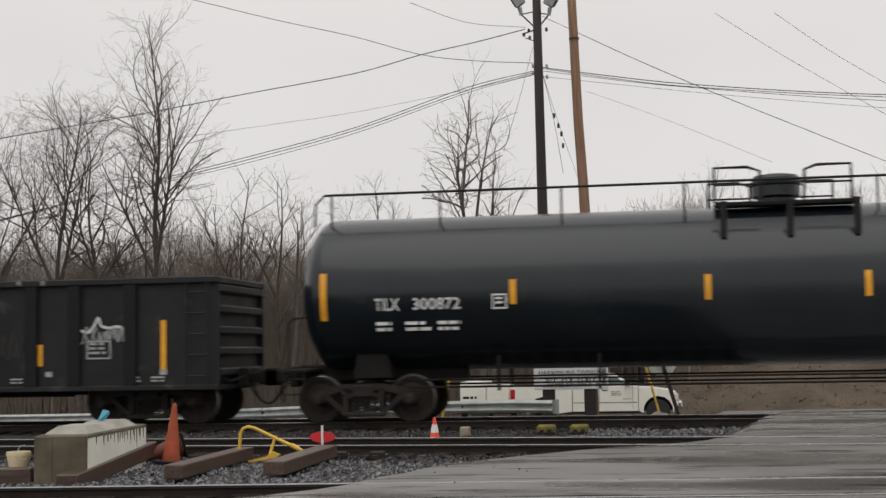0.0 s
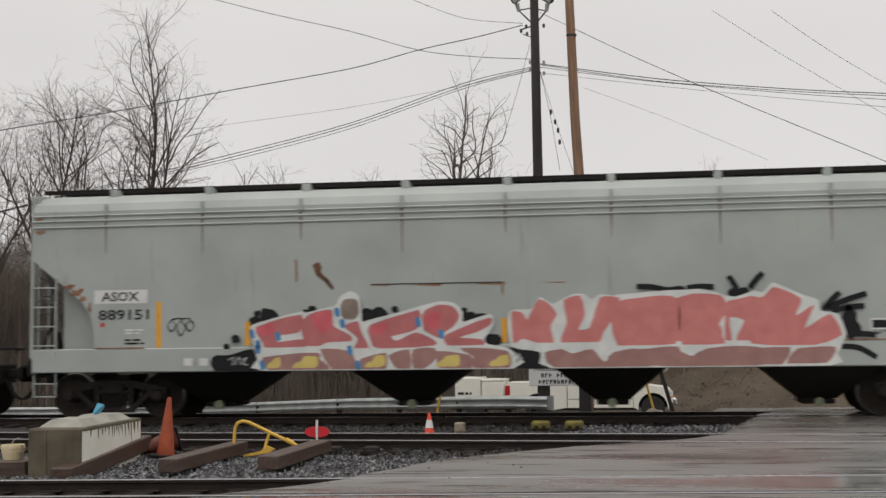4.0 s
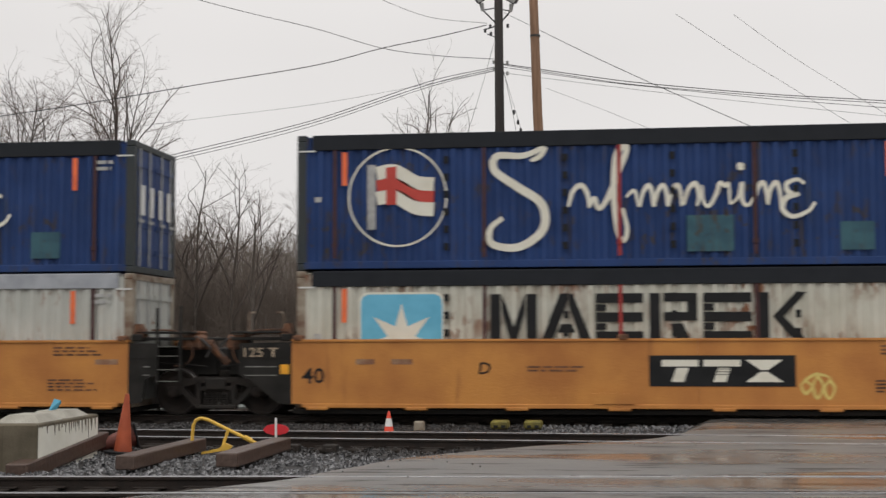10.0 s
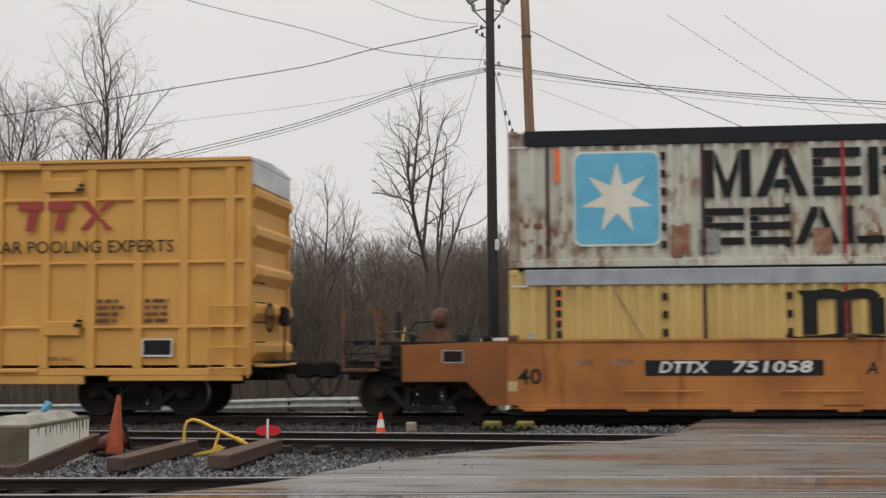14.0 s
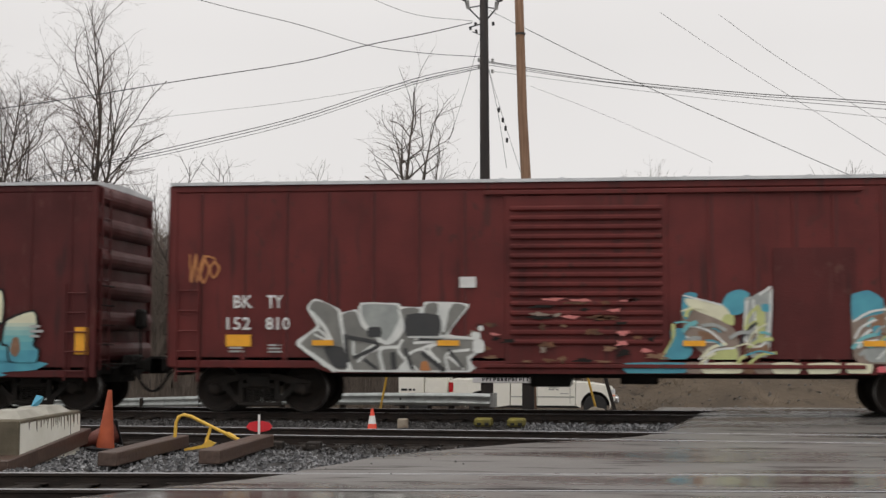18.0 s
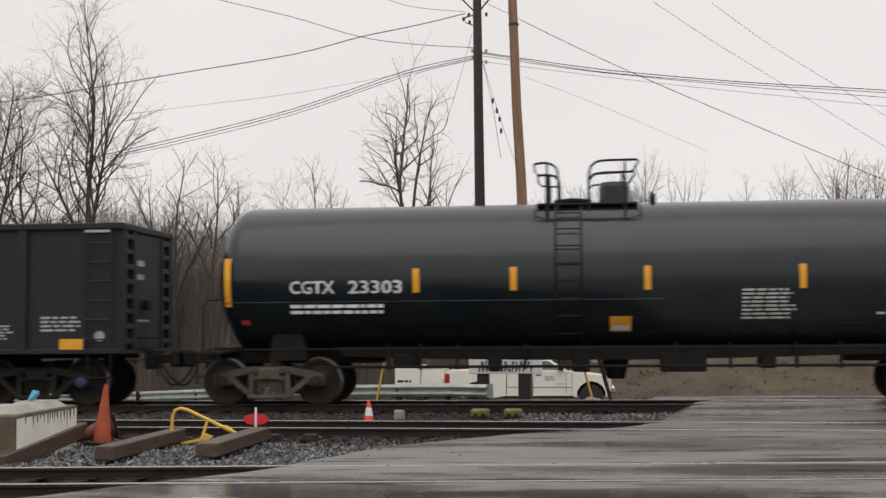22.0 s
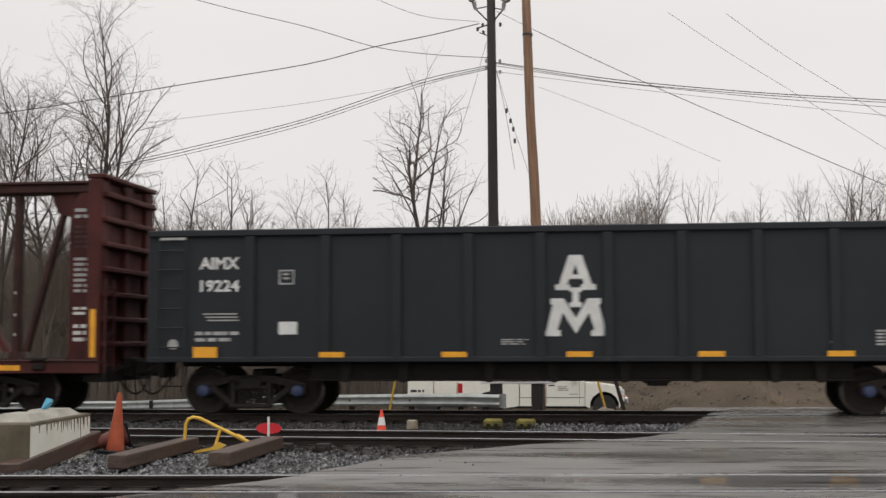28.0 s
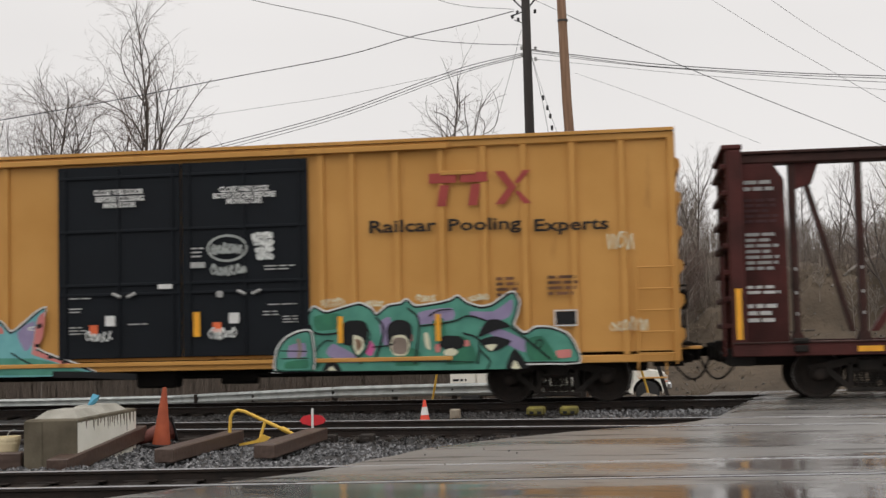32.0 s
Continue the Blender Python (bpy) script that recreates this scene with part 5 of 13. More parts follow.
# side sheet with the sloped lower corners cut away
def hopper_side(s):
    me = Mesh()
    outline = [(-9.2, 3.10), (-8.60, 2.62), (-8.15, 2.25), (-7.98, 1.95), (-7.93, 1.60), (-7.94, 1.37), (8.02, 1.37), (7.98, 1.70), (8.0, 2.02), (8.30, 2.35), (8.75, 2.75), (9.21, 3.12), (9.21, 4.05), (-9.2, 4.05)]
    me.slab(outline, -HW, -HW + 0.05)
    m = Mesh()
    m.v, m.f, m.n = [np.array([(x, y * -s, z) for x, y, z in np.vstack(me.v)])], [q if s < 0 else q[::-1] for q in me.f], me.n
    return m
for s in (-1, 1):
    part("side_sheet", hopper_side(s), M_HOPPER, hop)
roof = Mesh()
rp = [(-HW, 4.05), (-1.50, 4.20), (-1.30, 4.34), (-0.8, 4.43), (0.8, 4.43), (1.30, 4.34), (1.50, 4.20), (HW, 4.05)]
v = [(x, y, z) for x in (-9.2, 9.21) for y, z in rp]
roof.add(v, [[i, 8 + i, 9 + i, i + 1] for i in range(7)])
part("roof", roof, M_HOPPER, hop)
for e in (-1, 1):
    part("shear_plate", Mesh().slab([(e * 8.72, 1.37), (e * 7.90, 1.37), (e * 7.90, 2.0), (e * 8.10, 2.35), (e * 8.72, 2.78)], -1.22, -1.17), M_HOPPER, hop)
for z in (3.96, 3.86, 3.74):
    part("side_bead", Mesh().pipe([(-9.2, -HW - 0.008, z), (9.2, -HW - 0.008, z)], 0.022), M_HOPPER, hop)
    part("side_bead", Mesh().pipe([(-9.2, HW + 0.008, z), (9.2, HW + 0.008, z)], 0.022), M_HOPPER, hop)
for s in (-1, 1):
    part("slope_sheet", Mesh().slab([(s * 9.18, 3.15), (s * 9.18, 3.08), (s * 6.4, 0.95), (s * 6.4, 1.05)], -1.52, 1.52), M_HOPPER_SHADED, hop)
for s in (-1, 1):
    part("end_cap", Mesh().slab([(s * 9.15, 3.1), (s * 9.2, 3.1), (s * 9.2, 4.40), (s * 9.15, 4.40)], -1.45, 1.45), M_HOPPER, hop)
    part("end_frame", Mesh().tube((s * 9.25, -1.5, 1.2), (s * 9.25, -1.45, 4.35), 0.045).tube((s * 9.25, 1.5, 1.2), (s * 9.25, 1.45, 4.35), 0.045).tube((s * 9.3, -1.45, 4.36), (s * 9.3, 1.45, 4.36), 0.04), M_HOPPER, hop)
    ladder(hop, s * 8.95, -1.62, 1.25, 2.75, 0.50, 4, M_HOPPER)
    ladder(hop, s * 9.30, -0.9, 1.25, 4.30, 0.45, 9, M_HOPPER, "end_ladder", "y")
    part("end_sill", Mesh().box(s * 9.0, s * 9.35, -1.5, 1.5, 0.85, 1.15, 0.02), M_UNDER, hop)
    coupler(hop, s * 9.35, s)
    bogie(hop, HX, s * 7.75, 1.83)
    part("corner_step", Mesh().pipe([(s * 8.75, -1.5, 0.95), (s * 8.75, -1.5, 0.45), (s * 9.2, -1.5, 0.45), (s * 9.2, -1.5, 0.95)], 0.02).pipe([(s * 8.75, -1.5, 0.7), (s * 9.2, -1.5, 0.7)], 0.016), M_HOPPER, hop)
sill = Mesh()
for s in (-1, 1):
    sill.box(-9.2, 9.2, s * 1.50, s * 1.62, 0.91, 1.37, 0.02)
part("side_sill", sill, M_HOPPER, hop)
walkway = Mesh()
for y in (-0.55, 0.15):
    walkway.box(-9.1, 9.5, y, y + 0.4, 4.50, 4.54, 0.008)
part("roof_walk", walkway, M_UNDER, hop)
part("walk_edge", Mesh().box(-9.25, 9.6, -1.02, -0.98, 4.46, 4.54).box(-9.25, 9.6, 0.98, 1.02, 4.46, 4.54), M_UNDER, hop)
for x in np.linspace(-7.7, 7.9, 9):
    part("roof_bracket", Mesh().box(x - 0.07, x + 0.07, -1.25, -0.95, 4.30, 4.50, 0.01), M_HOPPER, hop)
    part("bracket_foot", Mesh().box(x - 0.03, x + 0.03, -1.62, -1.56, 3.98, 4.18), M_HOPPER, hop)
    low = 3.15 + 0.4 * random.random()
    part("rust_run", Mesh().flat([(x - 0.028, 4.0), (x + 0.024, 4.0), (x + 0.012, 3.7), (x + 0.006, low), (x - 0.006, low - 0.1), (x - 0.014, 3.6)], -HW - 0.002), M_RUSTY, hop)
for x in (-5.74, -1.87, 1.97, 5.75):
    hb = Mesh()
    v = [(x - 1.0, -1.45, 0.9), (x + 1.0, -1.45, 0.9), (x + 1.0, 1.45, 0.9), (x - 1.0, 1.45, 0.9), (x - 0.33, -0.45, 0.30), (x + 0.33, -0.45, 0.30), (x + 0.33, 0.45, 0.30), (x - 0.33, 0.45, 0.30)]
    hb.add(v, [[0, 1, 5, 4], [1, 2, 6, 5], [2, 3, 7, 6], [3, 0, 4, 7], [4, 5, 6, 7]])
    hb.box(x - 0.30, x + 0.30, -0.5, 0.5, 0.20, 0.30, 0.02)
    h = part("discharge_hopper", hb, M_UNDER, hop)
    part("outlet_cap", Mesh().tube((x, -0.66, 0.24), (x, -0.52, 0.24), 0.09, n=12), mat("outlet_cap", (0.30, 0.33, 0.22), (0.2, 0.22, 0.15), 0.6), h)
hy = -HW - 0.003
panel(hop, -7.93, -6.85, 2.24, 2.50, M_WHITE, hy, "white_plate")
sign("ASOX", -7.78, 2.28, 0.185, M_BLACKP, hop, hy - 0.006, 0.76, bold=0.02)
sign("889151", -7.84, 1.92, 0.20, M_BLACKP, hop, hy - 0.004, 1.02, bold=0.015)
for x, z0, z1 in ((-6.62, 1.38, 2.26), (7.83, 1.37, 2.26), (-4.85, 1.4, 1.85), (-2.4, 1.4, 1.85), (0.05, 1.4, 1.85), (2.5, 1.4, 1.85), (5.0, 1.4, 1.85)):
    panel(hop, x - 0.05, x + 0.05, z0, z1, M_REFLECT, hy, "reflective_strip")
bars(hop, -7.3, -6.9, 1.62, 1.74, 2, M_WHITE, hy, seed=51)
bars(hop, -7.3, -6.85, 1.42, 1.55, 2, M_BLACKP, hy, seed=52)
tag_scrawl(hop, -6.45, -5.9, 1.6, 1.95, hy - 0.002, SPRAY["black"], 8, 0.022)
tag_scrawl(hop, 6.6, 7.6, 1.45, 1.75, hy - 0.002, SPRAY["black"], 9, 0.02)
outline_box(hop, 6.55, 6.95, 1.55, 1.75, 0.03, M_WHITE, hy)
panel(hop, 6.58, 6.92, 1.58, 1.72, M_BLACKP, hy, "dark_plate")
def mural(points, ox, k, oz=343):
    """Mural points in small grid steps, as x and z on the car side."""
    return [(-4.85 + (x - 126 + ox) * k, 0.91 + (oz - z) * k) for x, z in points]


MY = hy - 0.046
GK = 0.00511
for k, (x, z, r) in enumerate(((82, 222, 17), (47, 250, 12), (165, 130, 13), (210, 142, 34), (155, 158, 20), (375, 118, 16), (350, 128, 13), (580, 130, 17), (620, 150, 40), (590, 158, 28), (685, 122, 13), (940, 130, 12), (955, 165, 34), (1000, 160, 22), (1045, 240, 28), (1010, 150, 10))):
    cx, cz = mural([(x, z)], 0, GK)[0]
    spray(hop, blob(cx, cz, r * GK, r * GK * 0.9, 400 + x, 0.12), "black", MY + 0.003 + 0.0006 * k)
paint(hop, "black", mural([(0, 285), (60, 280), (150, 262), (170, 342), (0, 342)], 0, GK), MY)
paint(hop, "black", mural([(1100, 265), (1210, 262), (1235, 300), (1245, 342), (1110, 342)], 0, GK), MY)
for keys in ([(55, 300), (75, 292), (70, 320)], [(80, 318), (95, 290), (105, 318)], [(108, 300), (125, 292), (112, 312), (130, 320)], [(1120, 295), (1140, 290), (1128, 318), (1150, 300)]):
    stroke(hop, "grey", mural(keys, 0, GK), 0.03, MY - 0.002)
paint(hop, "white", mural([(140, 180), (165, 163), (338, 122), (350, 128), (458, 106), (480, 70), (518, 52), (552, 72), (562, 160), (580, 162), (778, 112), (850, 94), (905, 102), (935, 135), (938, 172), (1038, 142), (1046, 186), (1012, 236), (1030, 254), (1102, 268), (1118, 341), (190, 341), (165, 300), (150, 240)], 0, GK), MY - 0.001)
paint(hop, "white", mural([(1098, 160), (1112, 132), (1185, 128), (1215, 84), (1262, 112), (1330, 78), (1372, 76), (1400, 96), (1430, 80), (1520, 92), (1600, 82), (1700, 104), (1790, 78), (1900, 96), (1990, 84), (1990, 341), (1250, 341), (1215, 285), (1110, 262)], 0, GK), MY - 0.001)
ROSE = ([(160, 178), (334, 134), (326, 200), (242, 214), (246, 236), (340, 226), (350, 254), (200, 256), (184, 234)], [(368, 132), (450, 120), (456, 180), (520, 214), (520, 236), (430, 240), (400, 252), (352, 250), (330, 172)],
        [(506, 172), (548, 162), (560, 202), (588, 260), (532, 262), (546, 226), (500, 186)], [(592, 178), (774, 126), (768, 194), (672, 220), (692, 236), (760, 206), (830, 236), (828, 256), (622, 264), (592, 230)],
        [(786, 150), (800, 125), (850, 106), (900, 115), (924, 150), (900, 186), (870, 206), (854, 230), (834, 224), (792, 200)], [(872, 216), (1032, 156), (1038, 180), (986, 210), (922, 226), (1002, 236), (1010, 256), (880, 256)],
        [(1112, 140), (1150, 142), (1168, 168), (1186, 132), (1212, 92), (1250, 112), (1276, 150), (1252, 190), (1262, 250), (1200, 250), (1150, 235), (1118, 250)], [(1300, 100), (1360, 82), (1376, 150), (1352, 205), (1392, 196), (1430, 92), (1500, 96), (1482, 160), (1440, 214), (1420, 250), (1288, 250), (1310, 180)],
        [(1522, 130), (1572, 96), (1640, 104), (1652, 130), (1586, 150), (1574, 190), (1640, 196), (1632, 250), (1520, 250), (1506, 190)], [(1668, 112), (1730, 92), (1748, 160), (1716, 210), (1752, 214), (1770, 250), (1656, 250), (1672, 176)],
        [(1776, 104), (1850, 90), (1842, 150), (1812, 190), (1850, 200), (1850, 250), (1782, 250)], [(1868, 120), (1900, 106), (1980, 100), (1984, 248), (1900, 250), (1930, 180), (1880, 170), (1886, 250), (1862, 246)])
for q in ROSE:
    paint(hop, "salmon" if q[0][0] > 1090 else "rose", mural(q, 0, GK), MY - 0.002)
for q in ([(162, 182), (225, 166), (232, 200), (190, 212), (172, 204)], [(374, 138), (446, 126), (446, 186), (410, 206), (380, 170)], [(598, 186), (655, 170), (650, 200), (618, 215), (600, 208)], [(790, 152), (850, 128), (846, 190), (815, 200)]):
    paint(hop, "pink", mural(q, 0, GK), MY - 0.003)
cx, cz = mural([(517, 118)], 0, GK)[0]
spray(hop, blob(cx, cz, 0.175, 0.20, 441, 0.03), "taupe", MY - 0.003)
for q in ([(190, 290), (395, 275), (405, 300), (440, 338), (205, 338)], [(405, 262), (520, 275), (540, 338), (450, 338)], [(556, 300), (650, 280), (650, 338), (560, 338)], [(660, 290), (738, 266), (742, 338), (690, 338)], [(750, 268), (832, 266), (830, 310), (790, 338), (752, 338)], [(836, 276), (960, 290), (965, 338), (850, 338)], [(925, 264), (1095, 276), (1104, 338), (975, 338), (970, 296)],
          [(1230, 285), (1290, 272), (1330, 290), (1400, 275), (1440, 320), (1480, 285), (1560, 275), (1540, 320), (1600, 338), (1262, 338)], [(1600, 275), (1700, 270), (1720, 320), (1800, 275), (1980, 272), (1980, 338), (1640, 338)]):
    paint(hop, "mauve", mural(q, 0, GK), MY - 0.0025)
for k, (x, w) in enumerate(((228, 26), (345, 45), (375, 20), (610, 38), (870, 34), (900, 22), (1065, 36))):
    paint(hop, "yellow", mural([(x - w, 332), (x - w * 0.75, 314), (x - w * 0.3, 308), (x, 296 - 6 * (k % 2)), (x + w * 0.9, 290), (x + w, 322), (x + w * 0.3, 332)], 0, GK), MY - 0.0035 - 0.0002 * k)
for x, z in ((144, 205), (165, 262), (184, 322), (168, 245), (468, 130), (488, 172), (244, 216), (515, 270), (545, 325), (770, 172), (855, 215)):
    paint(hop, "azure", mural([(x - 10, z - 14), (x + 6, z - 18), (x + 12, z + 12), (x - 4, z + 16)], 0, GK), MY - 0.0045)
# second half of the mural, with black brush strokes above and beside it
EK = 0.00741


def mural_end(points):
    return [(7.83 + (x - 632) * EK, 0.91 + (622 - z) * 0.0068) for x, z in points]


paint(hop, "white", mural_end([(-170, 440), (-60, 420), (60, 415), (130, 435), (160, 445), (212, 425), (236, 400), (304, 435), (340, 450), (345, 478), (385, 486), (402, 540), (380, 590), (365, 620), (-170, 620)]), MY - 0.0012)
for q in ([(-150, 450), (-50, 432), (10, 440), (0, 560), (-140, 562)], [(14, 434), (110, 432), (126, 470), (100, 520), (118, 560), (16, 562)], [(166, 455), (212, 438), (238, 412), (300, 444), (286, 488), (330, 462), (306, 522), (366, 486), (392, 540), (330, 566), (180, 560)]):
    paint(hop, "salmon", mural_end(q), MY - 0.0021)
for q in ([(-150, 578), (-20, 570), (60, 600), (110, 575), (130, 616), (-150, 616)], [(150, 576), (270, 572), (250, 616), (160, 612)], [(290, 574), (376, 572), (356, 612), (262, 614)]):
    paint(hop, "mauve", mural_end(q), MY - 0.0026)
for keys in ([(350, 475), (390, 430)], [(360, 470), (452, 434)], [(370, 478), (446, 466)], [(395, 520), (410, 470), (425, 530)], [(400, 540), (470, 542)], [(390, 570), (430, 575), (470, 600)], [(130, 382), (150, 418)], [(180, 415), (212, 375)], [(30, 412), (95, 410)], [(-90, 405), (-20, 415)]):
    stroke(hop, "black", mural_end(keys if len(keys) > 2 else [keys[0], ((keys[0][0] + keys[1][0]) / 2, (keys[0][1] + keys[1][1]) / 2 - 3), keys[1]]), 0.10, MY + 0.003)
for x, z, rx, rz in ((155, 432, 26, 18), (1.0, 420, 30, 12), (412, 512, 20, 34)):
    cx, cz = mural_end([(x, z)])[0]
    spray(hop, blob(cx, cz, rx * EK, rz * EK, 460 + int(x), 0.2), "black", MY + 0.0035)
for x in (-6.10, -5.80):
    panel(hop, x, x + 0.17, 1.03, 1.17, M_WHITE, -1.622, "white_label")
panel(hop, -5.93, -5.80, 1.05, 1.10, M_DULLWHITE, -1.622, "white_label")
part("round_plate", Mesh().flat([(-5.42 + 0.15 * math.cos(v), 1.08 + 0.15 * math.sin(v)) for v in np.linspace(0, 6.1, 18)], -1.623), M_BLACKP, hop)
for z in (1.04, 1.10):
    panel(hop, -5.52, -5.32, z, z + 0.03, M_WHITE, -1.6245, "white_bar")
part("red_dot", Mesh().flat([(-7.76 + 0.05 * math.cos(v), 1.83 + 0.05 * math.sin(v)) for v in np.linspace(0, 6.0, 12)], hy - 0.001), M_LRED, hop)
for e in (-1, 1):
    part("air_reservoir", Mesh().tube((e * 8.95, -0.75, 1.55), (e * 8.95, 0.35, 1.55), 0.20, n=14), M_UNDER, hop)
    part("brake_cylinder", Mesh().tube((e * 9.05, 0.5, 1.75), (e * 9.05, 1.05, 1.75), 0.16, n=12), M_UNDER, hop)
    part("brake_valve", Mesh().box(e * 8.85, e * 9.2, -0.45, -0.05, 1.80, 2.15, 0.05), M_BOGIE_BROWN, hop)
    part("valve_pipe", Mesh().pipe(curve_3d([(e * 9.15, -1.3, 1.25), (e * 9.2, -0.9, 1.70), (e * 9.2, -0.4, 1.95), (e * 9.18, 0.3, 1.70), (e * 9.2, 1.0, 1.30)]), 0.025), M_UNDER, hop)
    part("slope_strut", Mesh().tube((e * 9.15, -1.1, 2.95), (e * 8.7, -1.1, 1.3), 0.035).tube((e * 9.15, 1.1, 2.95), (e * 8.7, 1.1, 1.3), 0.035), M_HOPPER_SHADED, hop)
    part("end_rail", Mesh().pipe([(e * 9.3, -1.5, 2.35), (e * 9.34, -0.5, 2.33), (e * 9.34, 0.5, 2.33), (e * 9.3, 1.5, 2.35)], 0.018), M_HOPPER, hop)
part("rust_scar", Mesh().slab([(-3.58, 2.90), (-3.46, 2.97), (-3.40, 2.86), (-3.42, 2.76), (-3.26, 2.62), (-3.16, 2.46), (-3.20, 2.42), (-3.34, 2.58), (-3.50, 2.70)], hy - 0.004, hy), M_RUSTY, hop)
part("rust_scar", Mesh().flat([(-3.92, 3.02), (-3.88, 3.02), (-3.87, 2.62), (-3.91, 2.55)], hy - 0.001), M_RUSTPATCH, hop)
panel(hop, -2.45, 0.05, 2.505, 2.525, M_BOGIE, hy, "plate_seam")
for x0, x1, w in ((-2.50, -2.10, 0.012), (-1.7, -1.1, 0.02), (-0.5, 0.10, 0.02), (0.75, 1.2, 0.012)):
    part("rust_bleed", Mesh().flat([(x0, 2.50), (x1, 2.504), (x1 - 0.03, 2.50 - w * 2), (x0 + 0.12, 2.50 - w)], hy - 0.001), M_RUSTPATCH, hop)
part("rust_bleed", Mesh().flat([(0.0, 2.50), (0.045, 2.50), (0.04, 2.30), (0.02, 2.24), (0.01, 2.35)], hy - 0.0015), M_RUSTPATCH, hop)
for e in (-1, 1):
    for k, (x, z, a, b) in enumerate(((8.30, 2.46, 0.11, 0.06), (8.44, 2.58, 0.09, 0.05), (8.16, 2.34, 0.06, 0.05), (8.02, 2.16, 0.03, 0.10), (8.20, 2.52, 0.05, 0.025), (9.05, 3.66, 0.10, 0.035), (9.08, 3.92, 0.08, 0.03))):
        part("rust_bloom", Mesh().flat(blob(e * x, z, a, b, 520 + k, 0.32), hy - 0.0005 * (k + 1)), M_RUSTPATCH, hop)
for x0, x1 in ((5.9, 8.05), (2.2, 4.7), (-4.4, -3.0), (-7.9, -6.9)):
    part("rusty_ledge", Mesh().box(x0, x1, -1.625, -1.60, 1.368, 1.392, 0.004), M_RUSTPATCH, hop)


# ---- containers and well cars ----
def corrugated(half, z0, z1, y, d=0.05, pitch=0.278):
    """One corrugated side sheet at depth y, ribs towards -y."""
    n = int(2 * half / pitch)
    p = 2 * half / n
    xs, ys = [], []
    for k in range(n):
        a = -half + k * p
        xs += [a, a + p * 0.28, a + p * 0.5, a + p * 0.78]
        ys += [0, 0, d, d]
    xs.append(half)
    ys.append(0)
    v = [(x, y + o, z) for z in (z0, z1) for x, o in zip(xs, ys)]
    m = len(xs)
    return v, [[i, i + 1, m + i + 1, m + i] for i in range(m - 1)]


_cont = {}
CL, CW, CH = 6.095, 1.219, 2.591


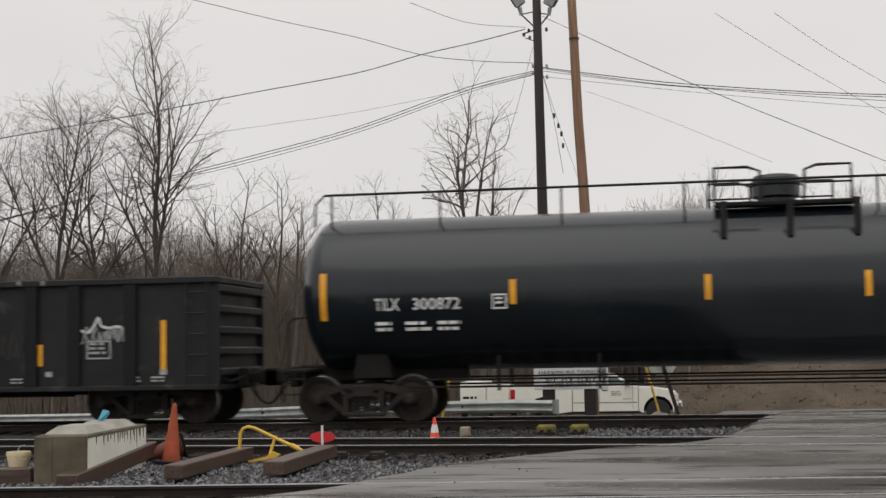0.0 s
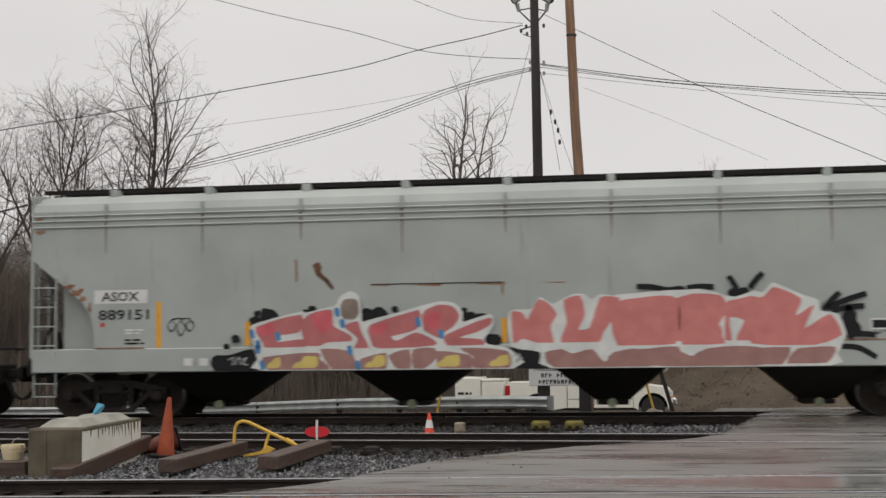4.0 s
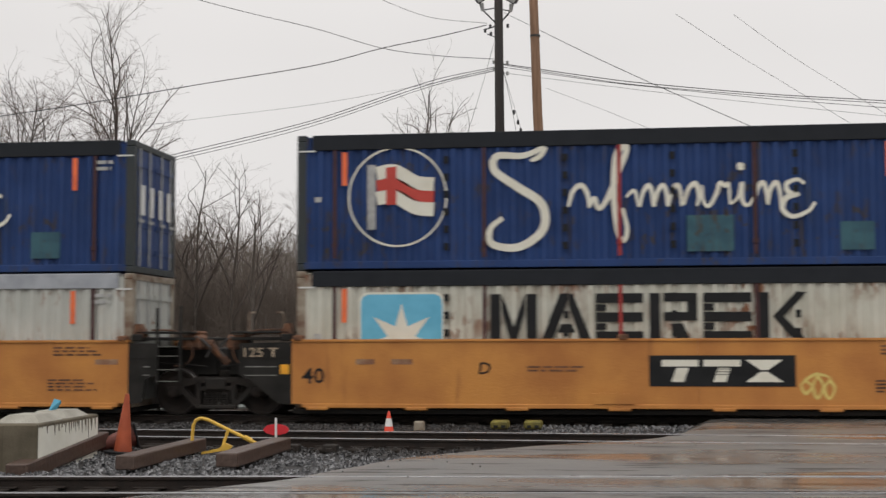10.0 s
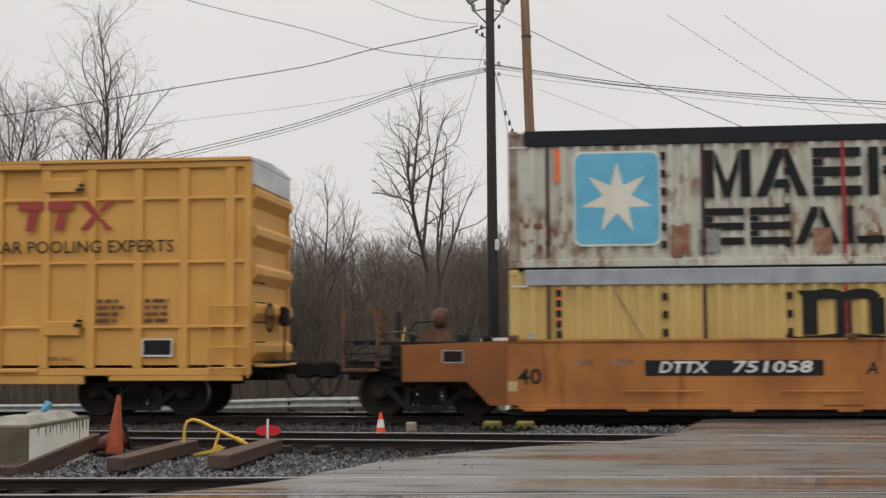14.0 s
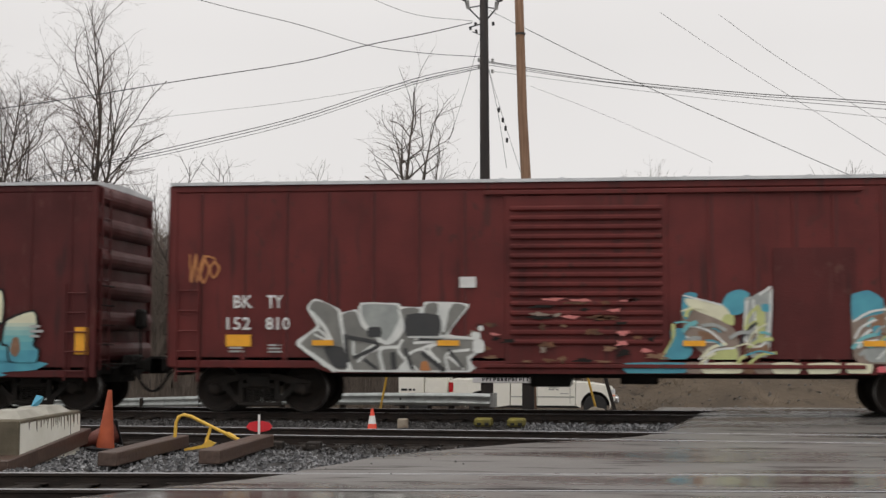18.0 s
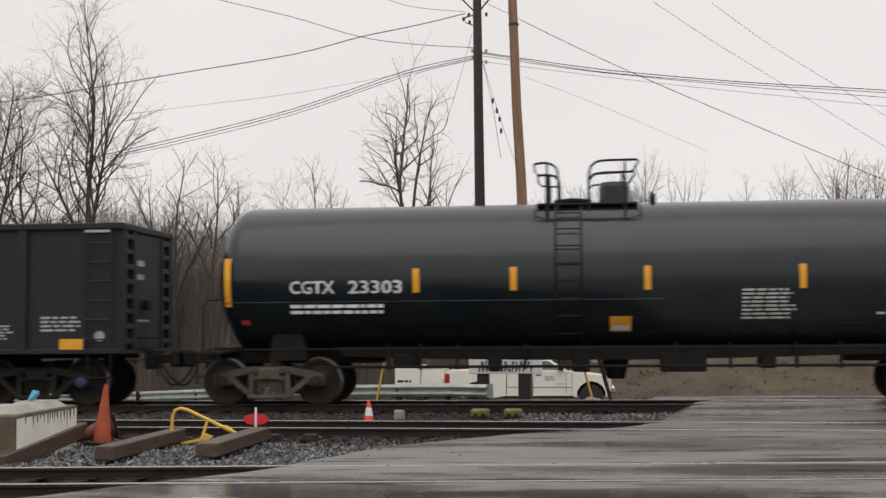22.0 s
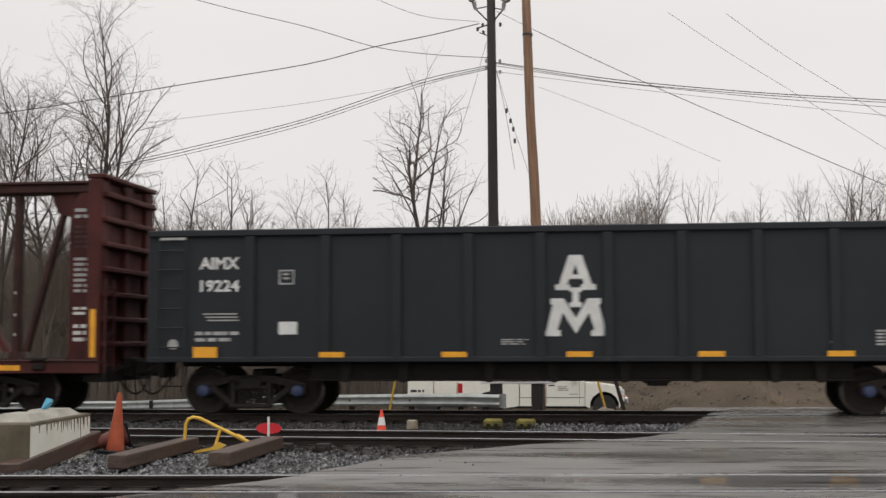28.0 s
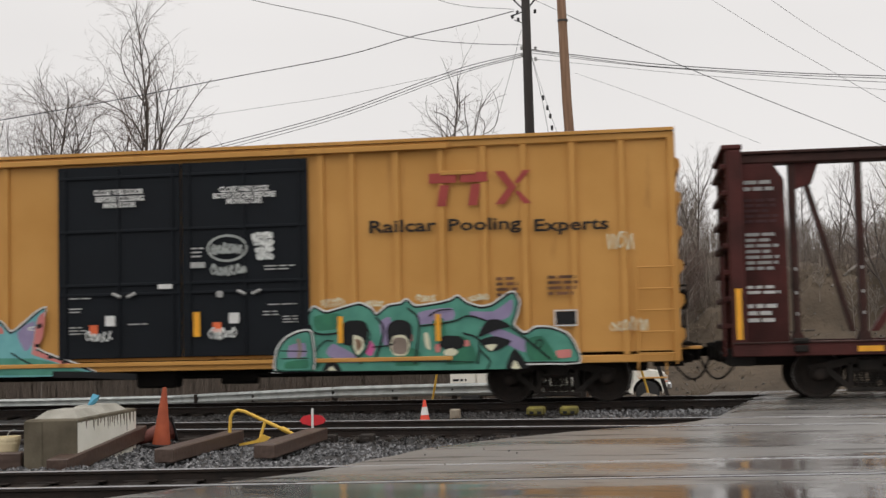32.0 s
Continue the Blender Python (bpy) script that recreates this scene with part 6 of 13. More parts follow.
def container(label, at, z0, sheet, band, post, group="stacked containers"):
    t = mover("shipping_container", label, "shipping container", at, group)
    t["base"] = z0
    key = (sheet.name, band.name, post.name)
    if key not in _cont:
        body = Mesh()
        v, f = corrugated(CL - 0.12, 0.16, CH - 0.06, -CW + 0.012)
        body.add(v, f)
        body.add([(x, -y, z) for x, y, z in v], [q[::-1] for q in f])
        body.box(-CL + 0.02, CL - 0.02, -CW + 0.05, CW - 0.05, CH - 0.05, CH - 0.03)
        body.box(-CL + 0.02, CL - 0.02, -CW + 0.05, CW - 0.05, 0.06, 0.14)
        v, f = corrugated(CW - 0.12, 0.16, CH - 0.06, 0.0, 0.04, 0.25)
        body.add([(-CL + 0.02 + y, -x, z) for x, y, z in v], f)
        low = Mesh().box(-CL + 0.15, CL - 0.15, -CW, -CW + 0.07, 0.02, 0.16, 0.01).data("bottom_rail", sheet)
        top = Mesh().box(-CL + 0.30, CL - 0.30, -CW - 0.014, -CW + 0.04, CH - 0.30, CH - 0.005, 0.012)
        lid = Mesh().box(-CL + 0.3, CL - 0.3, -CW + 0.041, CW - 0.041, CH - 0.03, CH + 0.004)
        pst = Mesh().box(-0.09, 0.09, -0.09, 0.09, 0.12, CH - 0.12, 0.015)
        cas = Mesh().box(-0.09, 0.09, -0.082, 0.082, 0, 0.118, 0.012)
        door = Mesh().box(CL - 0.07, CL - 0.03, -CW + 0.14, -0.02, 0.14, CH - 0.12, 0.01)
        rod = Mesh().tube((CL, 0, 0.14), (CL, 0, CH - 0.12), 0.020).data("lock_rod", M_DULLWHITE)
        handle = Mesh().box(CL + 0.02, CL + 0.04, -0.14, 0.14, 1.0, 1.06).data("lock_handle", M_DULLWHITE)
        rib = Mesh().box(CL - 0.03, CL - 0.005, -1.1, -0.05, 0, 0.10).data("door_rib", sheet)
        beam = Mesh().box(-0.14, 0, -CW + 0.12, CW - 0.12, 0.0, 0.13, 0.01).data("end_beam", post)
        _cont[key] = (body.data("body", sheet), low, top.data("tarpaulin_edge", band), lid.data("tarpaulin", band), pst.data("corner_post", post), cas.data("corner_casting", post),
                      door.data("door", sheet), rod, handle, rib, beam)
    body, low, top, lid, pst, cas, door, rod, handle, rib, beam = _cont[key]
    t.matrix_basis = pose(at + gone(0), TRACK_Y, z0)
    part("body", body, None, t)
    part("tarpaulin", lid, None, t)
    for turn in (0, 180):
        part("bottom_rail", low, None, t, m=pose(0, 0, 0, 0, 0, turn))
        part("tarpaulin_edge", top, None, t, m=pose(0, 0, 0, 0, 0, turn))
    for s in (1, -1):
        leaf = part("door", door, None, t, m=Matrix.Diagonal((1, s, 1, 1)))
        for z in (0.4, 0.9, 1.5, 2.1):
            part("door_rib", rib, None, leaf, m=pose(0, 0, z))
        for y in (-0.9, -0.35):
            part("lock_rod", rod, None, leaf, m=pose(0, y, 0))
    for y in (-0.9, -0.35, 0.35, 0.9):
        part("lock_handle", handle, None, t, m=pose(0, y, 0))
    for x in (CL, -CL + 0.14):
        for z in (0, CH - 0.134):
            part("end_beam", beam, None, t, m=pose(x, 0, z))
    for sx in (-1, 1):
        for sy in (-1, 1):
            part("corner_post", pst, None, t, m=pose(sx * (CL - 0.09), sy * (CW - 0.09), 0))
            for z in (0, CH - 0.118):
                part("corner_casting", cas, None, t, m=pose(sx * (CL - 0.09), sy * (CW - 0.082), z))
    for sx in (-1, 1):
        panel(t, sx * 5.9 - 0.16, sx * 5.9 + 0.16, CH - 0.325, CH - 0.295, M_WHITE, -CW - 0.006, "white_tip")
    strap = _cont.setdefault("strap", Mesh().box(-0.035, 0.035, -0.010, 0.0, 0.22, CH - 0.30).box(-0.05, 0.05, -0.03, 0.0, 0.42, 0.52, 0.008).data("lashing_strap", M_STRAP))
    red = _cont.setdefault("red", Mesh().box(-0.035, 0.035, -0.010, 0.0, 0.22, CH - 0.30).box(-0.05, 0.05, -0.03, 0.0, 0.42, 0.52, 0.008).data("lashing_strap", M_STRAPRED))
    for x in (-5.36, -2.50, 0.02, 2.49, 5.29):
        part("lashing_strap", red if x == 0.02 else strap, None, t, m=pose(x, -CW - 0.002, 0))
    slots = _cont.setdefault("slots", [Mesh().box(-0.045, 0.045, -0.008, 0.004, z, z + 0.14) for z in (0.35, 0.68, 1.01, 1.34, 1.67, 2.0)])
    for x in (-3.22, -0.98, 1.0, 3.22):
        for s in slots:
            if "slotmesh" not in _cont:
                _cont["slotmesh"] = [q.data("lashing_slot", M_BLACKP) for q in slots]
        for q in _cont["slotmesh"]:
            part("lashing_slot", q, None, t, m=pose(x, -CW - 0.002, 0))
    for x in (-5.17, 4.88):
        panel(t, x - 0.05, x + 0.05, CH - 0.98, CH - 0.34, M_ORSTRIP, -CW - 0.004, "orange_strip")
    panel(t, -5.75, -5.62, 1.30, 1.40, M_DULLWHITE, -CW - 0.003, "small_plate")
    bars(t, 5.3, 5.75, CH - 0.65, CH - 0.40, 2, M_DULLWHITE, -CW - 0.003, seed=71)
    return t


def star_emblem(t, z_top, h, square=True):
    yy = -CW - 0.004
    x0, x1 = -4.85, -3.30
    zb = z_top - 1.70
    r = 0.16
    cx0, cz0 = (x0 + x1) / 2, z_top - 0.85
    poly = []
    for cx, cz, a0 in ((x1 - r, z_top - r, 0), (x0 + r, z_top - r, 90), (x0 + r, zb + r, 180), (x1 - r, zb + r, 270)):
        poly += [(cx + r * math.cos(radians(a0 + 18 * k)), cz + r * math.sin(radians(a0 + 18 * k))) for k in range(6)]
    lo = h
    if square:
        part("emblem_border", Mesh().flat([(cx0 + (x - cx0) * 1.045, max(cz0 + (z - cz0) * 1.045, lo)) for x, z in poly], yy + 0.002), M_CREAM, t)
    part("emblem_field", Mesh().flat([(x, max(z, lo)) for x, z in poly], yy), M_SKYBLUE, t)
    cx, cz = (x0 + x1) / 2, (z_top + zb) / 2
    star = []
    for k in range(14):
        a = math.pi / 2 + math.pi * k / 7
        rr = 0.68 if k % 2 == 0 else 0.27
        star.append((cx + rr * math.cos(a), max(lo, cz + rr * math.sin(a))))
    v = [(cx, yy - 0.004, max(lo, cz))] + [(x, yy - 0.004, z) for x, z in star]
    part("emblem_star", Mesh().add(v, [[0, 1 + i, 1 + (i + 1) % 14] for i in range(14)]), M_CREAM, t)


def brand_row(t, kinds, x0, x1, z0, z1, material, lo=None, y=None):
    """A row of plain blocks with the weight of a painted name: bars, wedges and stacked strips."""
    y = -CW - 0.004 if y is None else y
    n = len(kinds)
    w = (x1 - x0) / n
    for i, k in enumerate(kinds):
        a, b = x0 + i * w + 0.06 * w, x0 + (i + 1) * w - 0.06 * w
        h = z1 - z0
        polys = []
        w_ = b - a
        if k == "m":
            for u in (0.0, 0.78):
                polys.append([(a + u * w_, z0), (a + (u + 0.22) * w_, z0), (a + (u + 0.22) * w_, z1), (a + u * w_, z1)])
            polys.append([(a + 0.25 * w_, z1), (a + 0.25 * w_, z1 - 0.36 * h), (a + 0.43 * w_, z0), (a + 0.57 * w_, z0), (a + 0.75 * w_, z1 - 0.36 * h), (a + 0.75 * w_, z1), (a + 0.5 * w_, z0 + 0.30 * h)])
        elif k == "d":
            polys.append([(a, z0), (a + 0.22 * w_, z0), (a + 0.22 * w_, z1), (a, z1)])
            polys.append([(a + 0.26 * w_, z0), (b - 0.12 * w_, z0), (b, z0 + 0.18 * h), (b, z1 - 0.18 * h), (b - 0.12 * w_, z1), (a + 0.26 * w_, z1), (a + 0.26 * w_, z1 - 0.20 * h),
                          (b - 0.24 * w_, z1 - 0.20 * h), (b - 0.24 * w_, z0 + 0.20 * h), (a + 0.26 * w_, z0 + 0.20 * h)])
        elif k == "a":
            polys.append([(a - 0.04 * w_, z0), (a + 0.19 * w_, z0), (a + 0.54 * w_, z0 + 0.86 * h), (a + 0.54 * w_, z1), (a + 0.36 * w_, z1)])
            polys.append([(b + 0.04 * w_, z0), (b - 0.19 * w_, z0), (a + 0.57 * w_, z0 + 0.72 * h), (a + 0.57 * w_, z1), (a + 0.64 * w_, z1)])
            polys.append([(a + 0.31 * w_, z0 + 0.18 * h), (b - 0.31 * w_, z0 + 0.18 * h), (b - 0.38 * w_, z0 + 0.36 * h), (a + 0.38 * w_, z0 + 0.36 * h)])
        elif k == "e":
            polys.append([(a, z0 + 0.23 * h), (a + 0.22 * w_, z0 + 0.23 * h), (a + 0.22 * w_, z0 + 0.37 * h), (a, z0 + 0.37 * h)])
            polys.append([(a, z0 + 0.63 * h), (a + 0.22 * w_, z0 + 0.63 * h), (a + 0.22 * w_, z0 + 0.77 * h), (a, z0 + 0.77 * h)])
            for u in (0.0, 0.40, 0.80):
                polys.append([(a, z0 + u * h), (b, z0 + u * h), (b, z0 + (u + 0.20) * h), (a, z0 + (u + 0.20) * h)])
        elif k == "r":
            polys.append([(a, z0), (a + 0.22 * (b - a), z0), (a + 0.22 * (b - a), z1), (a, z1)])
            polys.append([(a + 0.30 * (b - a), z0 + 0.42 * h), (b, z0 + 0.42 * h), (b, z1), (a + 0.30 * (b - a), z1), (a + 0.30 * (b - a), z0 + 0.82 * h), (b - 0.2 * (b - a), z0 + 0.82 * h), (b - 0.2 * (b - a), z0 + 0.60 * h), (a + 0.30 * (b - a), z0 + 0.60 * h)])
            polys.append([(b - 0.42 * (b - a), z0), (b - 0.14 * (b - a), z0), (b - 0.30 * (b - a), z0 + 0.36 * h), (b - 0.56 * (b - a), z0 + 0.36 * h)])
        elif k == "k":
            polys.append([(a, z0), (a + 0.22 * (b - a), z0), (a + 0.22 * (b - a), z1), (a, z1)])
            polys.append([(a + 0.30 * (b - a), z0 + 0.5 * h), (b - 0.22 * (b - a), z1), (b, z1), (a + 0.52 * (b - a), z0 + 0.5 * h), (b, z0), (b - 0.26 * (b - a), z0)])
        elif k == "l":
            polys.append([(a, z0), (a + 0.24 * (b - a), z0), (a + 0.24 * (b - a), z1), (a, z1)])
            polys.append([(a + 0.32 * (b - a), z0), (b, z0), (b, z0 + 0.2 * h), (a + 0.32 * (b - a), z0 + 0.2 * h)])
        elif k == "t":
            polys.append([(a, z1 - 0.30 * h), (b, z1 - 0.30 * h), (b, z1), (a, z1)])
            polys.append([(a + 0.26 * (b - a), z0), (a + 0.60 * (b - a), z0), (a + 0.74 * (b - a), z1 - 0.36 * h), (a + 0.40 * (b - a), z1 - 0.36 * h)])
        elif k == "x":
            polys.append([(a, z1), (b, z1), (a + 0.60 * (b - a), z0 + 0.54 * h), (a + 0.40 * (b - a), z0 + 0.54 * h)])
            polys.append([(a, z0), (b, z0), (a + 0.60 * (b - a), z0 + 0.46 * h), (a + 0.40 * (b - a), z0 + 0.46 * h)])
        for p in polys:
            if lo is not None:
                p = [(x, max(z, lo)) for x, z in p]
                if max(z for x, z in p) <= lo + 1e-6:
                    continue
            part("emblem_block", Mesh().flat(p, y), material, t)


def flag_emblem(t):
    yy = -CW - 0.004
    cx, cz = -4.15, 1.38
    ring = Mesh()
    n = 48
    v = [(cx + r * math.cos(2 * math.pi * k / n), yy, cz + r * math.sin(2 * math.pi * k / n)) for r in (0.92, 0.955) for k in range(n)]
    ring.add(v, [[k, (k + 1) % n, n + (k + 1) % n, n + k] for k in range(n)])
    part("emblem_ring", ring, M_CREAM, t)
    part("emblem_pole", Mesh().slab([(cx - 0.58, cz - 0.62), (cx - 0.42, cz - 0.62), (cx - 0.42, cz + 0.62), (cx - 0.58, cz + 0.62)], yy - 0.004, yy), M_DULLWHITE, t)
    top = curve([(cx - 0.40, cz + 0.58), (cx - 0.05, cz + 0.62), (cx + 0.35, cz + 0.40), (cx + 0.70, cz + 0.36)], 18)
    for a, b, m in ((0, 0.26, M_CREAM), (0.26, 0.48, M_LRED), (0.48, 0.74, M_CREAM)):
        ribbon(t, top - np.array([0, (a + b) / 2]), b - a, m, yy - 0.003, "emblem_flag")
    part("emblem_bar", Mesh().slab([(cx - 0.22, cz - 0.15), (cx - 0.02, cz - 0.15), (cx - 0.02, cz + 0.58), (cx - 0.22, cz + 0.56)], yy - 0.008, yy - 0.004), M_LRED, t)


def script_strokes(t):
    """Flowing cream brush strokes, thick and thin."""
    yy = -CW - 0.006
    def stroke(keys, w, n=60):
        p = curve(keys, n)
        u = np.linspace(0, 1, len(p))
        ribbon(t, p, w * (0.55 + 0.45 * np.sin(math.pi * u)), M_CREAM, yy, "emblem_stroke")
    stroke([(-1.35, 2.28), (-1.75, 2.12), (-2.25, 2.12), (-2.3, 1.85), (-1.9, 1.55), (-1.42, 1.20), (-1.40, 0.72), (-1.85, 0.40), (-2.35, 0.46), (-2.38, 0.75), (-2.15, 0.95)], 0.16, 90)
    stroke([(-1.62, 2.02), (-1.45, 2.10), (-1.32, 2.27)], 0.10, 16)
    stroke([(-0.92, 1.14), (-0.84, 1.42), (-0.68, 1.54), (-0.56, 1.36), (-0.54, 1.12)], 0.095, 30)
    stroke([(-0.54, 1.12), (-0.44, 1.30), (-0.36, 1.10), (-0.20, 1.28), (0.02, 1.80), (0.16, 2.18), (0.10, 2.28), (-0.04, 2.02), (-0.08, 1.30), (0.00, 0.62), (0.10, 0.50), (0.16, 0.72), (0.08, 1.10)], 0.115, 90)
    stroke([(0.14, 1.30), (0.30, 1.42), (0.38, 1.12)], 0.07, 16)
    for x in (0.40, 0.66, 0.92):
        stroke([(x, 1.12), (x + 0.06, 1.38), (x + 0.16, 1.52), (x + 0.22, 1.40), (x + 0.24, 1.12)], 0.085, 26)
    stroke([(1.20, 1.14), (1.28, 1.42), (1.42, 1.54), (1.48, 1.30), (1.44, 1.12)], 0.09, 30)
    stroke([(1.54, 1.50), (1.56, 1.20), (1.66, 1.12), (1.80, 1.35), (1.86, 1.54), (1.96, 1.48), (2.02, 1.52), (2.04, 1.14)], 0.08, 44)
    stroke([(2.06, 1.14), (2.20, 1.30), (2.26, 1.54), (2.26, 1.22), (2.36, 1.12), (2.48, 1.28)], 0.08, 36)
    for x in (2.48, 2.72):
        stroke([(x, 1.12), (x + 0.05, 1.40), (x + 0.15, 1.54), (x + 0.21, 1.40), (x + 0.23, 1.14)], 0.085, 26)
    stroke([(3.38, 1.50), (3.25, 1.58), (3.06, 1.50), (3.10, 1.34), (3.26, 1.32), (3.04, 1.24), (2.98, 1.04), (3.16, 0.90), (3.44, 1.00), (3.56, 1.16)], 0.10, 60)
    part("emblem_dot", Mesh().flat(blob(2.24, 1.84, 0.07, 0.07, 5, 0.1), yy), M_CREAM, t)


ZL, ZU = 0.155, 2.765


def unit_at(k):
    return 83.565 - 15.43 * k


NAME6 = ["m", "a", "e", "r", "e", "k"]
# unit one
u0 = unit_at(0)
c = container("pale grey corrugated container with a star emblem and dark tarpaulin edge", u0, ZU, M_CWHITE, M_BAND, M_CPOST)
star_emblem(c, 2.14, 0.2, False)
brand_row(c, NAME6, -2.62, 4.45, 0.88, 1.87, M_BLACKP)
part("warning_triangle", Mesh().slab([(5.18, 1.50), (5.42, 1.50), (5.30, 1.72)], -CW - 0.012, -CW - 0.008), M_REFLECT, c)
c = container("blue corrugated container with grey primer patches, in the well", u0, ZL, M_CBLUE, M_BAND, mat("container_post_teal", (0.07, 0.085, 0.075), (0.05, 0.055, 0.05), 0.6))
panel(c, 3.64, 4.56, 1.25, 1.82, M_PATCHGREY, -CW - 0.003, "primer_patch")
panel(c, -5.25, -5.08, 1.90, 2.27, M_WHITE, -CW - 0.003, "white_label")
panel(c, 0.27, 0.38, 1.62, 2.24, M_ORSTRIP, -CW - 0.003, "orange_strip")
bars(c, 4.78, 5.02, 1.75, 2.30, 3, M_WHITE, -CW - 0.004, seed=82)
# unit two
u0 = unit_at(1)
c = container("worn pale grey container with rust streaks and a star emblem", u0, ZU, M_CWORN, M_BANDBLUE, M_CPOST)
star_emblem(c, 2.14, 0.2)
brand_row(c, NAME6, -2.42, 3.47, 1.34, 2.14, M_BLACKP)
brand_row(c, ["e", "e", "a", "l", "a", "m", "d"], -2.35, 3.50, 0.40, 1.09, M_BLACKP)
panel(c, 3.9, 5.2, 0.62, 1.12, mat("primer_patch_pale", (0.40, 0.405, 0.37), (0.32, 0.325, 0.30), 0.7, scale=5), -CW - 0.003, "primer_patch")
c = container("pale grey container with a star emblem, standing in the well", u0, ZL, M_CWHITE, M_BAND, M_CPOST)
star_emblem(c, 2.14, 1.2)
brand_row(c, NAME6, -2.62, 4.45, 0.88, 1.87, M_BLACKP)
# units three and four
for k in (2, 3):
    u0 = unit_at(k)
    c = container("navy blue corrugated container with flowing cream strokes and a flag emblem", u0, ZU, M_CNAVY, M_BAND, M_DARKPOST)
    flag_emblem(c)
    script_strokes(c)
    panel(c, 1.25, 2.1, 0.28, 0.95, M_PATCHTEAL, -CW - 0.003, "teal_patch")
    panel(c, 4.0, 4.6, 0.28, 0.8, M_PATCHTEAL, -CW - 0.003, "teal_patch")
    for y in (-0.75, -0.25, 0.3, 0.8):
        part("door_placard", Mesh().box(CL + 0.0, CL + 0.006, y - 0.13, y + 0.13, 1.15, 1.75), M_WHITE, c)
    c = container("pale grey container with rust stains and a half hidden star emblem", u0, ZL, M_CWHITE if k == 3 else M_CWORN, M_BAND if k == 2 else M_BANDGREY, M_CPOST)
    star_emblem(c, 2.14, 1.2)
    brand_row(c, NAME6, -2.45, 3.43, 1.25, 2.13, M_BLACKP)
# unit five
u0 = unit_at(4)
c = container("heavily rusted pale container with a star emblem and worn lettering", u0, ZU, M_CWORN, M_BAND, M_CPOST)
star_emblem(c, 2.14, 0.2)
brand_row(c, NAME6, -2.55, 3.36, 1.28, 2.16, M_BLACKP)
brand_row(c, ["e", "e", "a", "l", "a", "m", "d"], -2.55, 3.3, 0.40, 1.08, M_BLACKP)
for x0, x1, z0, z1, m in ((3.72, 4.52, 0.16, 0.98, M_RUSTPATCH), (-3.1, -2.75, 0.16, 0.80, M_RUSTPATCH), (-0.55, -0.2, 0.16, 0.7, M_RUSTPATCH), (1.3, 2.3, 0.16, 0.60, M_PATCHGREY), (3.4, 3.72, 0.3, 1.05, M_PATCHGREY), (-2.6, -2.2, 0.2, 0.7, M_PATCHGREY), (5.55, 5.72, 1.3, 1.55, M_RUSTPATCH), (1.5, 1.75, 1.65, 2.05, M_CPOST)):
    rag = random.Random(int(x0 * 100))
    low = [(x0 + (x1 - x0) * k / 8, z0 + rag.uniform(0, 0.12)) for k in range(9)]
    high = [(x1 - (x1 - x0) * k / 8, z1 + rag.uniform(-0.05, 0.03)) for k in range(9)]
    part("rust_patch", Mesh().flat(low + high, -CW - 0.0065), m, c)
c = container("mustard yellow corrugated container with a black emblem, in the well", u0, ZL, M_CYELLOW, M_BANDGREY, M_CYELLOW)
for x in (-0.62, -0.02, 0.56):
    part("emblem_block", Mesh().flat([(x - 0.13, 1.36), (x + 0.13, 1.36), (x + 0.13, 2.02), (x - 0.13, 2.02)], -CW - 0.012), M_BLACKP, c)
for x in (-0.32, 0.27):
    ribbon(c, [(x + 0.28 * math.cos(v), 2.0 + 0.10 * math.sin(v)) for v in np.linspace(math.pi, 0, 9)], 0.18, M_BLACKP, -CW - 0.0125, "emblem_arch")
part("emblem_block", Mesh().flat([(-0.86, 2.16), (-0.50, 2.16), (-0.50, 1.98), (-0.70, 1.98)], -CW - 0.0122), M_BLACKP, c)
ribbon(c, curve([(-1.05, 1.36), (-0.9, 1.28), (-0.5, 1.30), (0, 1.34), (0.45, 1.30), (0.85, 1.28), (1.0, 1.36)], 28), 0.09, M_BLACKP, -CW - 0.012, "emblem_stroke")
for k, x in enumerate((-5.17, 5.0)):
    for j in range(5):
        panel(c, x - 0.05, x + 0.05, 1.32 + 0.19 * j, 1.45 + 0.19 * j, M_BLACKP, -CW - 0.010, "side_print")
for x in (-3.9, 4.3):
    ribbon(c, [(x - 0.3 * (1 if x > 0 else -1), 1.25), (x + 0.25 * (1 if x > 0 else -1), 2.2)], 0.03, M_CPOST, -CW - 0.010, "scratch")


def brake_wheel(t, x, y, z, r, material):
    me = Mesh()
    n = 16
    pts = [(x, y + r * math.cos(2 * math.pi * k / n), z + r * math.sin(2 * math.pi * k / n)) for k in range(n + 1)]
    me.pipe(pts, 0.02).tube((x, y, z - r), (x, y, z + r), 0.014).tube((x, y - r, z), (x, y + r, z), 0.014)
    part("brake_wheel", me, material, t)


